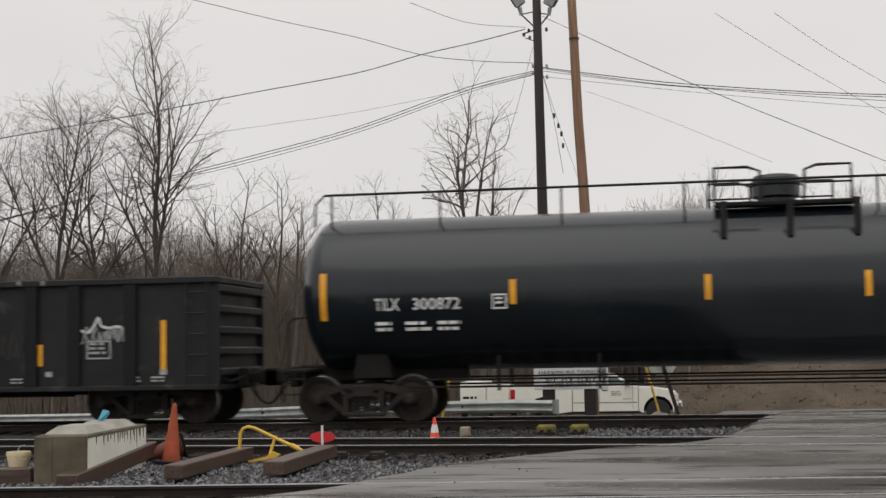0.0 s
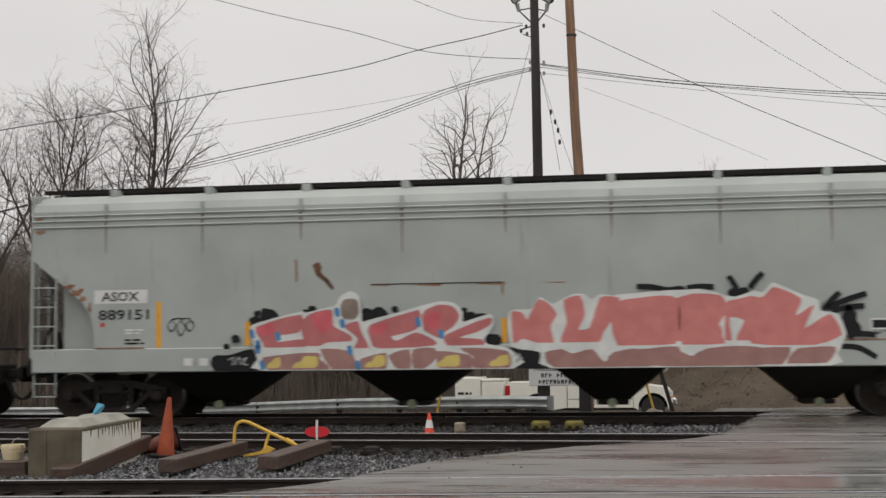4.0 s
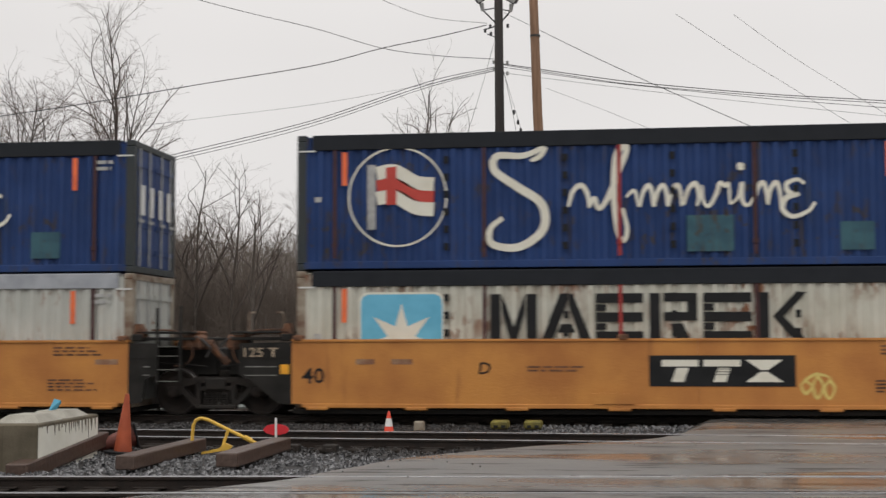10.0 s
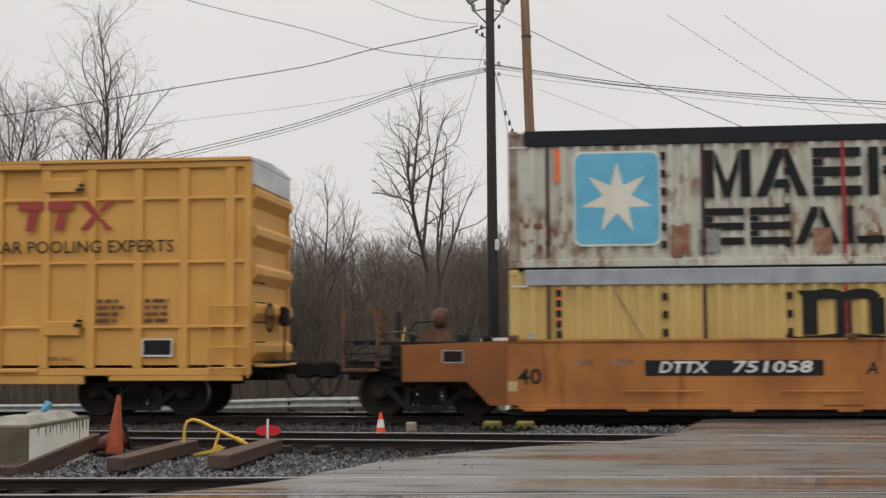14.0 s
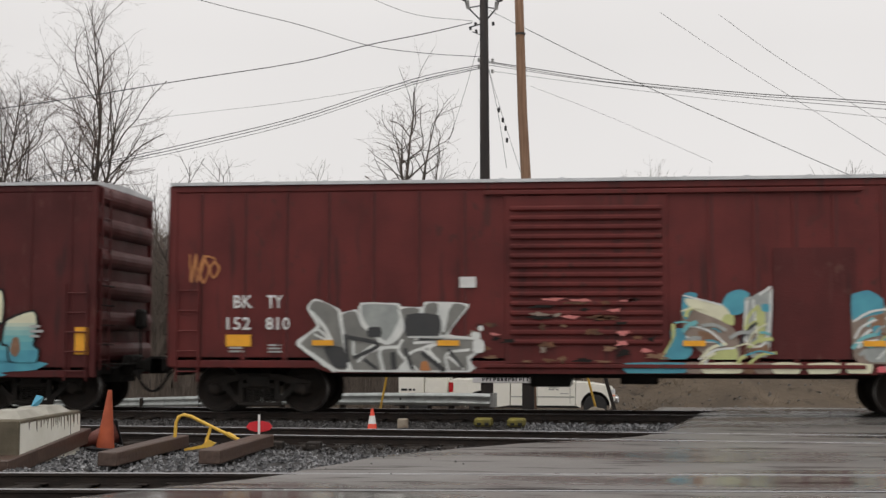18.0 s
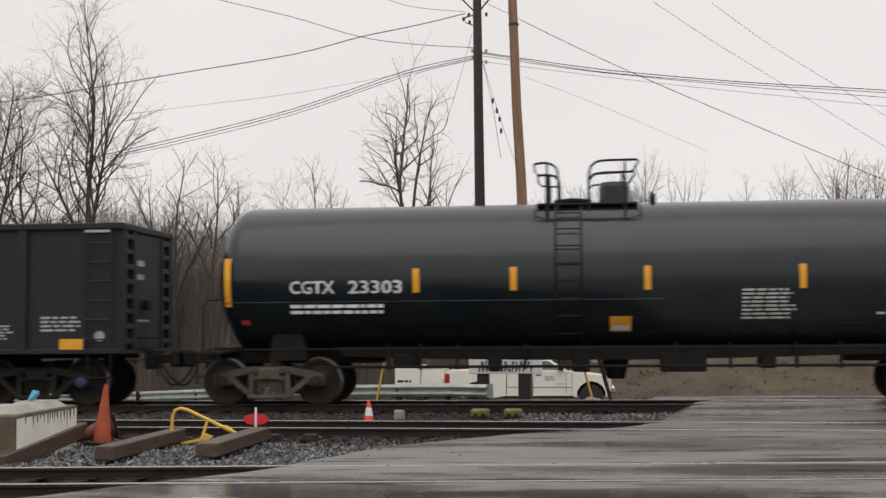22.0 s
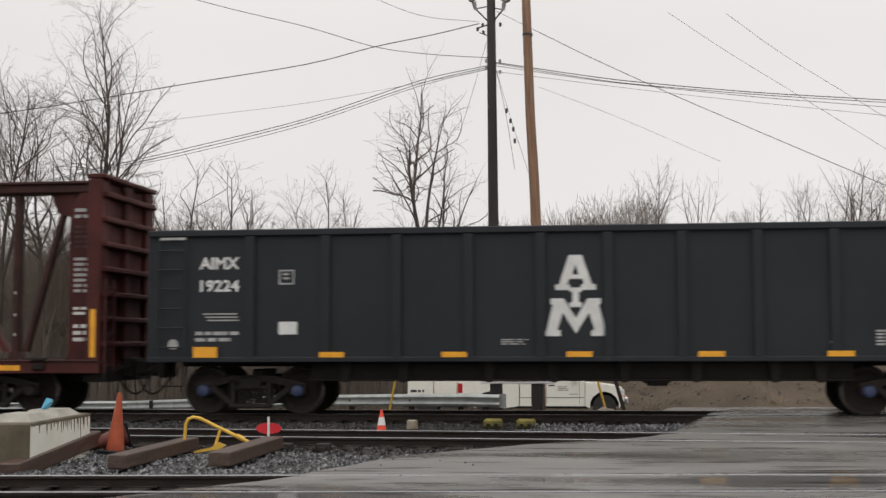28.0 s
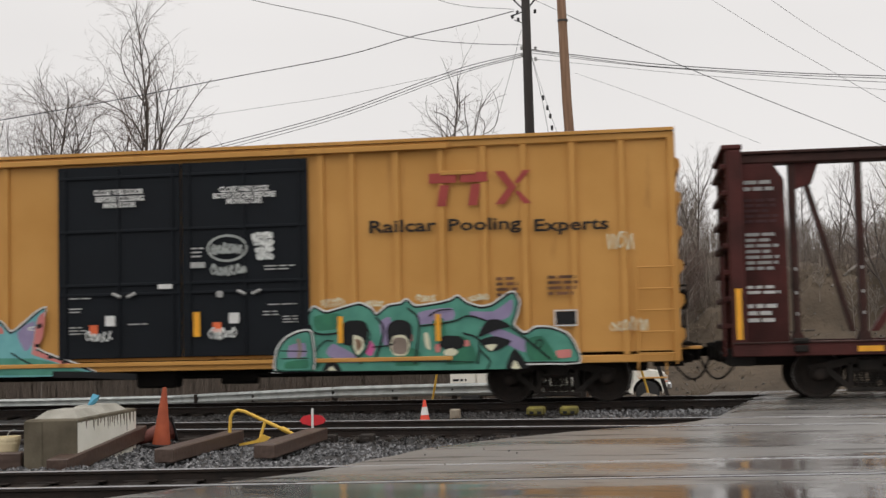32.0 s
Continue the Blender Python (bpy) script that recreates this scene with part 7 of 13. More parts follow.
def well_unit(k, first, last):
    at = unit_at(k)
    t = mover("well_car_unit", "orange articulated well car unit with scuffed sides", "well car", at, "articulated well car units")
    xl, xr = -6.13, 6.10
    paint = M_ORANGEMID if k in (0, 4) else M_ORANGE
    far_paint = M_ORANGEDARK if k == 0 else paint
    end_paint = M_ORANGEDARK
    WY = 1.45
    for s in (-1, 1):
        for a, b, m in ((xl, 1.398, paint), (1.402, xr, far_paint)):
            part("side_wall", Mesh().box(a, b, s * (WY - 0.05), s * WY, 0.24, 1.42, 0.004), m, t)
            part("top_flange", Mesh().box(a, b, s * (WY - 0.16), s * (WY + 0.03), 1.40, 1.45, 0.006), m, t)
        part("bottom_sill", Mesh().box(xl + 0.2, xr - 0.2, s * (WY - 0.20), s * (WY + 0.02), 0.17, 0.25, 0.01), paint, t)
        for x in np.linspace(xl + 0.5, xr - 0.5, 7):
            part("sill_tab", Mesh().box(x - 0.2, x + 0.2, s * (WY - 0.1), s * (WY + 0.035), 0.13, 0.19, 0.01), paint, t)
    part("well_floor", Mesh().box(xl, xr, -1.35, 1.35, 0.06, 0.14), M_UNDER, t)
    yy = -WY - 0.002
    for x in (xl + 0.12, 0.05, xr - 0.12):
        part("guide_casting", Mesh().box(x - 0.10, x + 0.10, -WY - 0.03, -WY + 0.15, 1.40, 1.53, 0.02), M_RUSTY if x else paint, t)
    if k in (4,):
        for a in (-4.0, -1.2, 1.6):
            part("side_step", Mesh().pipe([(a, -WY - 0.06, 0.50), (a + 1.4, -WY - 0.06, 0.50)], 0.018), paint, t)
    for a, b in ((xl + 1.9, xl + 2.3), (xr - 3.7, xr - 3.3), (5.45, 5.9), (-4.9, -4.55)):
        panel(t, a, b, 0.98, 1.08, M_RUSTPATCH, yy, "faded_stencil")
    bars(t, 4.6, 5.6, 1.12, 1.32, 3, M_RUSTY, yy, seed=90 + k)
    bars(t, -1.7, -0.6, 0.82, 0.95, 2, M_RUSTY, yy, seed=95 + k)
    bars(t, 4.5, 5.5, 0.45, 0.70, 4, M_RUSTY, yy, seed=100 + k)
    panel(t, -0.5, 0.25, 0.26, 0.45, paint, yy - 0.02, "jack_pad", 0.02)
    sign("40", -5.93, 0.62, 0.30, M_BLACKP, t, yy - 0.002, 0.43, bold=0.015)
    for e in (-1, 1):
        x0 = xl if e < 0 else xr
        if (first and e > 0) or (last and e < 0):
            for s in (-1, 1):
                poly = [(x0, 1.42), (x0 + e * 1.95, 1.36), (x0 + e * 1.95, 0.68), (x0 + e * 0.75, 0.68), (x0 + e * 0.32, 0.24), (x0, 0.24)]
                part("end_wall", Mesh().slab(poly, s * WY - 0.02, s * WY + 0.02), end_paint, t)
            part("end_deck", Mesh().box(x0 + e * 0.02, x0 + e * 2.9, -1.30, 1.30, 1.36, 1.42, 0.01), M_ENDBLACK, t)
            part("end_bulkhead", Mesh().box(x0 + e * 0.1, x0 + e * 2.2, -1.28, 1.28, 0.75, 1.35, 0.02), M_ENDBLACK, t)
            part("draft_sill", Mesh().box(x0 + e * 1.9, x0 + e * 3.0, -0.35, 0.35, 0.70, 1.05, 0.02), M_ENDBLACK, t)
            part("brake_housing", Mesh().lathe([(0.05, -0.14), (0.17, -0.12), (0.20, 0.0), (0.17, 0.12), (0.05, 0.14)], 16, Matrix.Translation((x0 + e * 1.28, -1.1, 1.86)) @ Matrix.Rotation(radians(90), 4, "Y")), M_RUSTY, t)
            part("housing_post", Mesh().box(x0 + e * 1.28 - 0.06, x0 + e * 1.28 + 0.06, -1.15, -1.05, 1.42, 1.80, 0.01), M_RUSTY, t)
            part("brake_chain", Mesh().pipe([(x0 + e * 1.4, -1.1, 1.80), (x0 + e * 1.75, -1.1, 1.78), (x0 + e * 1.9, -1.1, 1.55)], 0.02), M_ENDBLACK, t)
            brake_wheel(t, x0 + e * 2.1, -0.9, 1.75, 0.26, M_ENDBLACK)
            ladder(t, x0 + e * 2.75, -1.35, 0.85, 1.55, 0.60, 3, M_ENDBLACK)
            part("hand_brake_lever", Mesh().pipe(curve_3d([(x0 + e * 2.3, -1.2, 1.45), (x0 + e * 2.42, -1.22, 1.75), (x0 + e * 2.55, -1.2, 1.98), (x0 + e * 2.70, -1.2, 2.02)]), 0.022), M_RUSTY, t)
            part("wheel_shaft", Mesh().tube((x0 + e * 2.28, -1.24, 1.42), (x0 + e * 2.34, -1.24, 2.05), 0.030), M_RUSTY, t)
            part("brake_mount", Mesh().slab([(x0 + e * 1.05, 1.42), (x0 + e * 1.75, 1.42), (x0 + e * 1.60, 1.62), (x0 + e * 1.15, 1.66)], -1.22, -0.95), M_RUSTY, t)
            part("air_pipe", Mesh().pipe(curve_3d([(x0 + e * 1.6, -1.28, 1.50), (x0 + e * 2.0, -1.3, 1.60), (x0 + e * 2.4, -1.3, 1.52), (x0 + e * 2.9, -1.28, 1.20), (x0 + e * 3.05, -1.2, 1.0)]), 0.020), M_HOSE, t)
            for dz in (0.0, 0.22):
                part("foot_rung", Mesh().box(x0 + e * 2.05, x0 + e * 2.45, -1.44, -1.30, 0.92 + dz, 0.95 + dz, 0.006), M_ENDBLACK, t)
            part("grab_post", Mesh().box(x0 + e * 2.40, x0 + e * 2.46, -1.40, -1.30, 0.9, 2.1).box(x0 + e * 3.05, x0 + e * 3.11, -1.40, -1.30, 0.9, 2.05), M_RUSTY, t)
            part("crossover_step", Mesh().box(x0 + e * 2.4, x0 + e * 3.1, -1.42, -0.6, 0.86, 0.92, 0.01), M_RUSTY, t)
            coupler(t, x0 + e * 3.0, e)
            outline_box(t, x0 + e * 1.0 - 0.2, x0 + e * 1.0 + 0.2, 1.02, 1.26, 0.02, M_DULLWHITE, -WY - 0.022)
            panel(t, x0 + e * 1.0 - 0.18, x0 + e * 1.0 + 0.18, 1.04, 1.24, M_UNDER, -WY - 0.021, "dark_plate")
            panel(t, x0 + e * -0.10 - 0.09, x0 + e * -0.10 + 0.09, 0.50, 0.68, mat("pale_placard", (0.62, 0.50, 0.22), (0.5, 0.4, 0.2), 0.6), yy, "pale_placard")
            for j in range(4):
                part("clutter_bracket", Mesh().box(x0 + e * (0.3 + 0.45 * j), x0 + e * (0.5 + 0.45 * j), -1.2, -0.8, 1.42, 1.52 + 0.05 * (j % 2), 0.02), M_ENDBLACK, t)
            bogie(t, at, e * 7.69, 1.77)
        else:
            wdt = 1.02 if e < 0 else 0.55
            for s in (-1, 1):
                poly = [(x0, 1.40), (x0 + e * wdt, 1.38), (x0 + e * wdt, 0.78), (x0 + e * (wdt - 0.2), 0.70), (x0 + e * 0.28, 0.26), (x0, 0.22)]
                part("end_wall", Mesh().slab(poly, s * (WY - 0.03) - 0.02, s * (WY - 0.03) + 0.02), M_ENDBLACK, t)
            part("end_platform", Mesh().box(x0 + e * 0.02, x0 + e * 1.25, -1.25, 1.25, 1.44, 1.50, 0.01), M_ENDBLACK, t)
            part("articulation_beam", Mesh().box(x0 + e * 0.02, x0 + e * 1.5, -0.55, 0.55, 0.75, 1.30, 0.03), M_ENDBLACK, t)
            part("top_plate", Mesh().box(x0 + e * 0.10, x0 + e * 1.22, -1.30, -0.35, 1.57, 1.61, 0.008), M_ENDBLACK, t)
            part("lock_housing", Mesh().box(x0 + e * 0.95, x0 + e * 1.36, -1.15, -0.75, 1.26, 1.54, 0.05), M_RUSTY, t)
            part("corner_guide", Mesh().slab([(x0 + e * 0.02, 1.50), (x0 + e * 0.26, 1.50), (x0 + e * 0.22, 1.66), (x0 + e * 0.16, 1.76), (x0 + e * 0.08, 1.76)], -1.30, -1.05), M_RUSTY, t)
            part("corner_block", Mesh().box(x0 + e * 0.02, x0 + e * 0.24, -1.36, -1.06, 1.42, 1.56, 0.02), M_ENDBLACK, t)
            part("panel_line", Mesh().box(x0 + e * 0.02, x0 + e * (wdt - 0.02), -WY + 0.002, -WY + 0.012, 1.095, 1.105), M_UNDER, t)
            part("air_pipe", Mesh().pipe(curve_3d([(x0 + e * 0.3, -1.0, 1.64), (x0 + e * 0.8, -1.1, 1.62), (x0 + e * 1.1, -1.22, 1.46), (x0 + e * 1.2, -1.22, 1.18), (x0 + e * 1.05, -1.15, 0.98), (x0 + e * 0.8, -1.1, 0.95)]), 0.020), M_RUSTY, t)
            part("air_hose", Mesh().pipe(curve_3d([(x0 + e * 0.9, -0.95, 1.40), (x0 + e * 1.25, -1.12, 1.50), (x0 + e * 1.5, -1.1, 1.30), (x0 + e * 1.42, -1.05, 1.12)]), 0.024), M_HOSE, t)
            part("brake_rod", Mesh().pipe([(x0 + e * 0.4, -1.2, 1.02), (x0 + e * 1.45, -1.15, 0.94)], 0.018), M_UNDER, t)
            for zz in (0.72, 0.88):
                part("stencil_line", Mesh().box(x0 + e * 0.30, x0 + e * (wdt - 0.12), -WY + 0.004, -WY + 0.008, zz + 0.05, zz + 0.065), M_PATCHGREY, t)
            if e < 0:
                for xx, way in ((x0 - 0.92, 1), (x0 - 0.24, -1)):
                    part("guide_rail", Mesh().pipe([(xx, -1.12, 1.60), (xx, -1.12, 1.93), (xx + way * 0.02, -1.12, 1.965), (xx + way * 0.13, -1.12, 1.97)], 0.02), M_CPOST, t)
                part("bent_rod", Mesh().pipe(curve_3d([(x0 - 0.10, -1.0, 1.52), (x0 - 0.5, -1.2, 1.58), (x0 - 0.95, -1.1, 1.53)]), 0.016), M_RUSTY, t)
                part("link_arm", Mesh().tube((x0 - 1.78, -0.80, 1.36), (x0 - 1.42, -0.80, 0.98), 0.075, n=10).tube((x0 - 1.86, -0.80, 1.36), (x0 - 1.70, -0.80, 1.36), 0.10, n=10), M_RUSTY, t)
                sign("125 T", x0 - 0.93, 1.12, 0.18, M_TANPAINT, t, -WY + 0.005, 0.66, bold=0.015)
                panel(t, x0 - 0.22, x0 - 0.05, 0.80, 0.98, M_REFLECT, -WY + 0.006, "yellow_placard")
                bogie(t, at, -7.715, 1.70)
            else:
                for xx, top in ((x0 + 0.56, 2.06), (x0 + 1.02, 2.10)):
                    part("grab_post", Mesh().box(xx - 0.025, xx + 0.025, -1.44, -1.38, 0.62, top, 0.006), M_ENDBLACK, t)
                for zz in (0.64, 0.86, 1.12, 1.30):
                    part("step_rung", Mesh().box(x0 + 0.58, x0 + 1.0, -1.47, -1.34, zz, zz + 0.03, 0.006), M_ENDBLACK, t)
                    part("rung_edge", Mesh().box(x0 + 0.60, x0 + 0.98, -1.476, -1.47, zz + 0.018, zz + 0.026), M_PATCHGREY, t)
                part("valve_box", Mesh().box(x0 + 1.05, x0 + 1.30, -1.0, -0.6, 1.34, 1.62, 0.03), M_RUSTY, t)
    return t


wells = [well_unit(k, k == 0, k == 4) for k in range(5)]
WYF = -1.45 - 0.004
for k, (a, b, z0, z1) in ((0, (0.33, 3.47, 0.78, 1.10)), (4, (-3.61, -0.45, 0.78, 1.06))):
    panel(wells[k], a, b, z0, z1, M_BLACKP, WYF, "number_board")
    sign("DTTX", a + 0.25, z0 + 0.05, 0.21, M_WHITE, wells[k], WYF - 0.006, 0.86, 0.2, 0.02)
    sign("751058", a + 1.55, z0 + 0.05, 0.22, M_WHITE, wells[k], WYF - 0.006, 1.40, 0.2, 0.02)
for k, ch, x in ((0, "B", -0.56), (4, "A", 0.28), (2, "D", -2.6), (3, "E", 2.3), (1, "C", 3.6)):
    sign(ch, x, 0.80, 0.22, M_BLACKP, wells[k], WYF, 0.22, 0.15, 0.015)
for k, a in ((2, 0.52), (1, 0.52), (3, -3.2)):
    panel(wells[k], a, a + 2.60, 0.58, 1.14, M_BLACKP, WYF, "brand_board")
    brand_row(wells[k], ["t", "t", "x"], a + 0.18, a + 2.42, 0.66, 1.06, M_CREAM, y=WYF - 0.008)
    for j in range(3):
        panel(wells[k], a + 0.9, a + 1.9, 0.79 + 0.05 * j, 0.80 + 0.05 * j, M_BLACKP, WYF - 0.010, "stripe")
tag_scrawl(wells[0], -5.3, -4.5, 0.85, 1.30, WYF - 0.002, SPRAY["black"], 21, 0.035)
tag_scrawl(wells[0], -2.6, -1.9, 0.80, 1.35, WYF - 0.002, SPRAY["black"], 22, 0.035)
ribbon(wells[0], [(-1.9, 1.15), (-0.6, 1.18)], 0.03, SPRAY["black"], WYF - 0.002, "painted_stroke")
tag_scrawl(wells[0], 0.4, 1.4, 0.70, 1.38, WYF - 0.002, SPRAY["black"], 23, 0.022)


def well_letter(poly, holes, shift, k):
    """One interlocked mural letter: dark edge, brown foot, taupe head and dark inner shapes."""
    at = lambda pts: [(-5.93 + (x + shift - 695) * 0.00507, 1.385 - (z - 100) * 0.0050) for x, z in pts]
    y = WYF - 0.002 - 0.0045 * k
    q = wavy(at(poly), 0.0, 3, 0.36)
    spray(wells[1], [(x, min(max(z, 0.35), 1.388)) for x, z in swell(q, 0.028)], "black", y)
    spray(wells[1], q, "sienna", y - 0.001)
    for j, (colour, zm) in enumerate((("sienna_dull", 0.62), ("taupe_warm", 0.82), ("taupe", 1.0))):
        spray(wells[1], above(q, zm), colour, y - 0.0016 - 0.0005 * j)
    for j, h in enumerate(holes):
        spray(wells[1], wavy(at(h), 0.0, 3, 0.36), "slate", y - 0.0036 - 0.0002 * j)


LETTER_A = ([(868, 112), (940, 102), (1010, 104), (1060, 128), (1045, 150), (1068, 190), (1050, 245), (1060, 300), (990, 304), (835, 300), (860, 255), (880, 215), (850, 185), (880, 150)], ([(965, 150), (985, 185), (962, 198), (945, 188)], [(920, 222), (1000, 228), (975, 296)], [(1020, 165), (1064, 172), (1040, 200)]))
LETTER_B = ([(1065, 130), (1110, 103), (1200, 104), (1235, 130), (1195, 150), (1170, 160), (1205, 180), (1240, 180), (1215, 215), (1230, 250), (1240, 300), (1070, 302), (1085, 262), (1060, 240), (1075, 190)], ([(1130, 135), (1150, 170), (1115, 175)], [(1115, 200), (1165, 195), (1135, 245)]))
LETTER_C = ([(1245, 135), (1290, 104), (1360, 112), (1395, 150), (1380, 200), (1400, 250), (1390, 302), (1250, 302), (1225, 250), (1250, 200), (1240, 165)], ([(1300, 150), (1340, 165), (1345, 205), (1310, 240), (1295, 200)],))
LETTER_D = ([(1355, 107), (1410, 103), (1430, 130), (1425, 190), (1450, 230), (1490, 240), (1510, 180), (1480, 120), (1530, 104), (1560, 130), (1555, 300), (1405, 302), (1400, 240), (1390, 150)], ([(1440, 190), (1470, 205), (1490, 236), (1455, 226)], [(1385, 120), (1405, 116), (1408, 170), (1395, 180)]))
for k, (letter, shift) in enumerate(((LETTER_A, 0), (LETTER_B, 0), (LETTER_C, 0), (LETTER_D, 0), (LETTER_B, 492), (LETTER_C, 490))):
    well_letter(*letter, shift, k)
panel(wells[1], -3.30, -2.87, 1.04, 1.13, M_REFLECT, WYF - 0.034, "reflective_strip")
tag_scrawl(wells[2], 3.2, 3.8, 0.35, 0.85, WYF - 0.002, SPRAY["yellow"], 24, 0.05)


# ---- boxcars ----
def boxcar(label, at, half, z0, z1, w, shell, posts, post_w, door_mat, door, roof_mat, bogies, wb, end_ribs, group="", depth=0.05, edge_mat=None, shade_mat=None):
    t = mover("boxcar", label, "boxcar", at, group)
    d = depth
    for s in (-1, 1):
        part("side_wall", Mesh().box(-half, half, s * (w - d - 0.03), s * (w - d), z0 + 0.04, z1 - 0.12), shell, t)
    part("floor_frame", Mesh().box(-half + 0.05, half - 0.05, -w + d, w - d, z0 + 0.05, z0 + 0.2), M_UNDER, t)
    for s in (-1, 1):
        part("end_wall", Mesh().box(s * (half - 0.10), s * (half - 0.06), -w + d, w - d, z0 + 0.1, z1 - 0.10), shell, t)
        for k in range(end_ribs):
            z = z0 + 0.35 + (z1 - z0 - (1.20 if edge_mat else 0.75)) * k / (end_ribs - 1)
            rib = [(s * (half - 0.06 + a), z + b) for a, b in ((0.0, -0.12), (0.13, 0.05), (0.15, 0.08), (0.15, 0.20), (0.13, 0.235), (0.0, 0.30))] if edge_mat else [(s * (half - 0.06 + 0.12 * math.sin(v)), z + 0.13 - 0.19 * math.cos(v)) for v in np.linspace(0.0, math.pi, 9)]
            part("end_rib", Mesh().slab(rib, -w + 0.14, w - 0.14), shell, t)
        for y in (-1, 1):
            part("corner_post", Mesh().box(s * (half - 0.14), s * half, y * (w - 0.12), y * (w - 0.005), z0, z1 - 0.10, 0.02), shell, t)
        if edge_mat:
            part("end_fascia", Mesh().box(s * (half - 0.058), s * (half + 0.012), -w + 0.13, w - 0.13, z1 - 0.55, z1 - 0.12, 0.01), M_ROOF, t)
        for z in np.linspace(z0 + 0.25, z0 + 1.75, 5):
            part("end_grab", Mesh().pipe([(s * (half + 0.02), -w + 0.16, z), (s * (half + 0.13), -w + 0.20, z), (s * (half + 0.13), -w + 0.62, z), (s * (half + 0.02), -w + 0.66, z)], 0.014), M_UNDER, t)
        part("crossover_step", Mesh().box(s * (half + 0.06), s * (half + 0.30), -w + 0.75, w - 0.75, z0 + 0.22, z0 + 0.26, 0.008), M_UNDER, t)
        part("brake_gear", Mesh().box(s * (half + 0.06), s * (half + 0.22), 0.35, 0.75, z0 + 0.95, z0 + 1.35, 0.05).tube((s * (half + 0.14), 0.55, z0 - 0.1), (s * (half + 0.14), 0.55, z0 + 1.0), 0.02), M_UNDER, t)
        coupler(t, s * (half + 0.08), s)
        part("end_sill", Mesh().box(s * (half - 0.5), s * (half + 0.08), -0.45, 0.45, z0 - 0.12, z0 + 0.2, 0.02), M_UNDER, t)
    for s in (-1, 1):
        part("side_sill", Mesh().box(-half + 0.14, half - 0.14, s * (w - 0.10), s * (w - 0.012), z0, z0 + 0.14, 0.012), shell, t)
        part("top_rail", Mesh().box(-half + 0.1, half - 0.1, s * (w - 0.10), s * (w - 0.004), z1 - 0.24, z1 - 0.10, 0.02), shell, t)
    rf = Mesh()
    rp = [(-w - 0.03, z1 - 0.10), (-w - 0.03, z1 - 0.05), (-w * 0.5, z1 + 0.0), (0, z1 + 0.03), (w * 0.5, z1), (w + 0.03, z1 - 0.05), (w + 0.03, z1 - 0.10)]
    v = [(x, y, z) for x in (-half, half) for y, z in rp]
    rf.add(v, [[i, 7 + i, 8 + i, i + 1] for i in range(6)] + [list(range(7)), list(range(7, 14))[::-1], [0, 6, 13, 7]])
    part("roof", rf, roof_mat, t)
    for s in (-1, 1):
        part("roof_edge", Mesh().box(-half, half, s * (w + 0.031), s * (w + 0.045), z1 - 0.105, z1 - 0.045), edge_mat or roof_mat, t)
    seam = Mesh().box(-0.04, 0.04, -w + 0.5, w - 0.5, z1 - 0.02, z1 + 0.042).data("roof_seam", roof_mat)
    for x in np.linspace(-half + 0.6, half - 0.6, 14):
        part("roof_seam", seam, None, t, m=pose(x, 0, 0))
    pm = Mesh().slab([(-post_w / 2, z0 + 0.14), (post_w / 2, z0 + 0.14), (post_w / 2, z1 - 0.24), (-post_w / 2, z1 - 0.24)], -d + 0.006, 0).data("side_post", shell)
    # thin strip along the right of each post, its shade painted on
    shade_line = Mesh().box(-0.018, 0.018, -0.003, 0, z0 + 0.15, z1 - 0.25).data("panel_seam", shade_mat or shell)
    for x in posts:
        part("side_post", pm, None, t, m=pose(x, -(w - d), 0))
        part("side_post", pm, None, t, m=pose(x, w - d, 0, 0, 0, 180))
        if shade_mat:
            part("panel_seam", shade_line, None, t, m=pose(x + post_w / 2 + 0.016, -(w - d) - 0.001, 0))
    for x in bogies:
        bogie(t, at, x, wb)
    part("centre_sill", Mesh().box(-half + 0.6, half - 0.6, -0.25, 0.25, z0 - 0.2, z0 + 0.05), M_UNDER, t)
    part("brake_rigging", Mesh().pipe([(-half + 3.4, -0.9, z0 - 0.12), (half - 3.4, -0.9, z0 - 0.12)], 0.025).box(-1.2, -0.4, -0.95, -0.45, z0 - 0.35, z0 + 0.0, 0.05).tube((0.5, -0.7, z0 - 0.15), (1.2, -0.7, z0 - 0.15), 0.15, n=12), M_UNDER, t)
    return t


def hbar(t, x0, x1, z, hgt, y, material, name="door_rib", d=0.04):
    return part(name, Mesh().box(x0, x1, y - d, y, z - hgt / 2, z + hgt / 2, 0.012), material, t)


# yellow boxcar with square panels
Y1 = 1.55
Y1H = 9.35
yw = 1.60
y1_posts = [p for p in (-8.95, -8.0, -6.98, -6.05, -5.15, -4.30, -3.45, -2.75, 2.72, 3.45, 4.35, 5.30, 6.22, 7.15, 8.05, 8.95)]
yb = boxcar("bright yellow high-cube boxcar with black double doors", Y1, Y1H, 0.80, 4.98, yw, M_YELLOW, y1_posts, 0.17, M_DOORBLACK, None, M_ROOF, (-7.0, 7.0), 1.77, 5, "yellow boxcars", 0.075, M_YELLOW)
ys = -yw + 0.048
for z in (4.17, 2.95, 1.72):
    for a, b in ((-9.3, -2.55), (2.55, 9.3)):
        hbar(yb, a, b, z, 0.06, ys + 0.0, M_YELLOW, "side_stiffener")
part("lower_sill", Mesh().box(-6.1, 6.1, -yw + 0.02, -yw + 0.10, 0.64, 0.80, 0.01), M_YELLOW, yb)
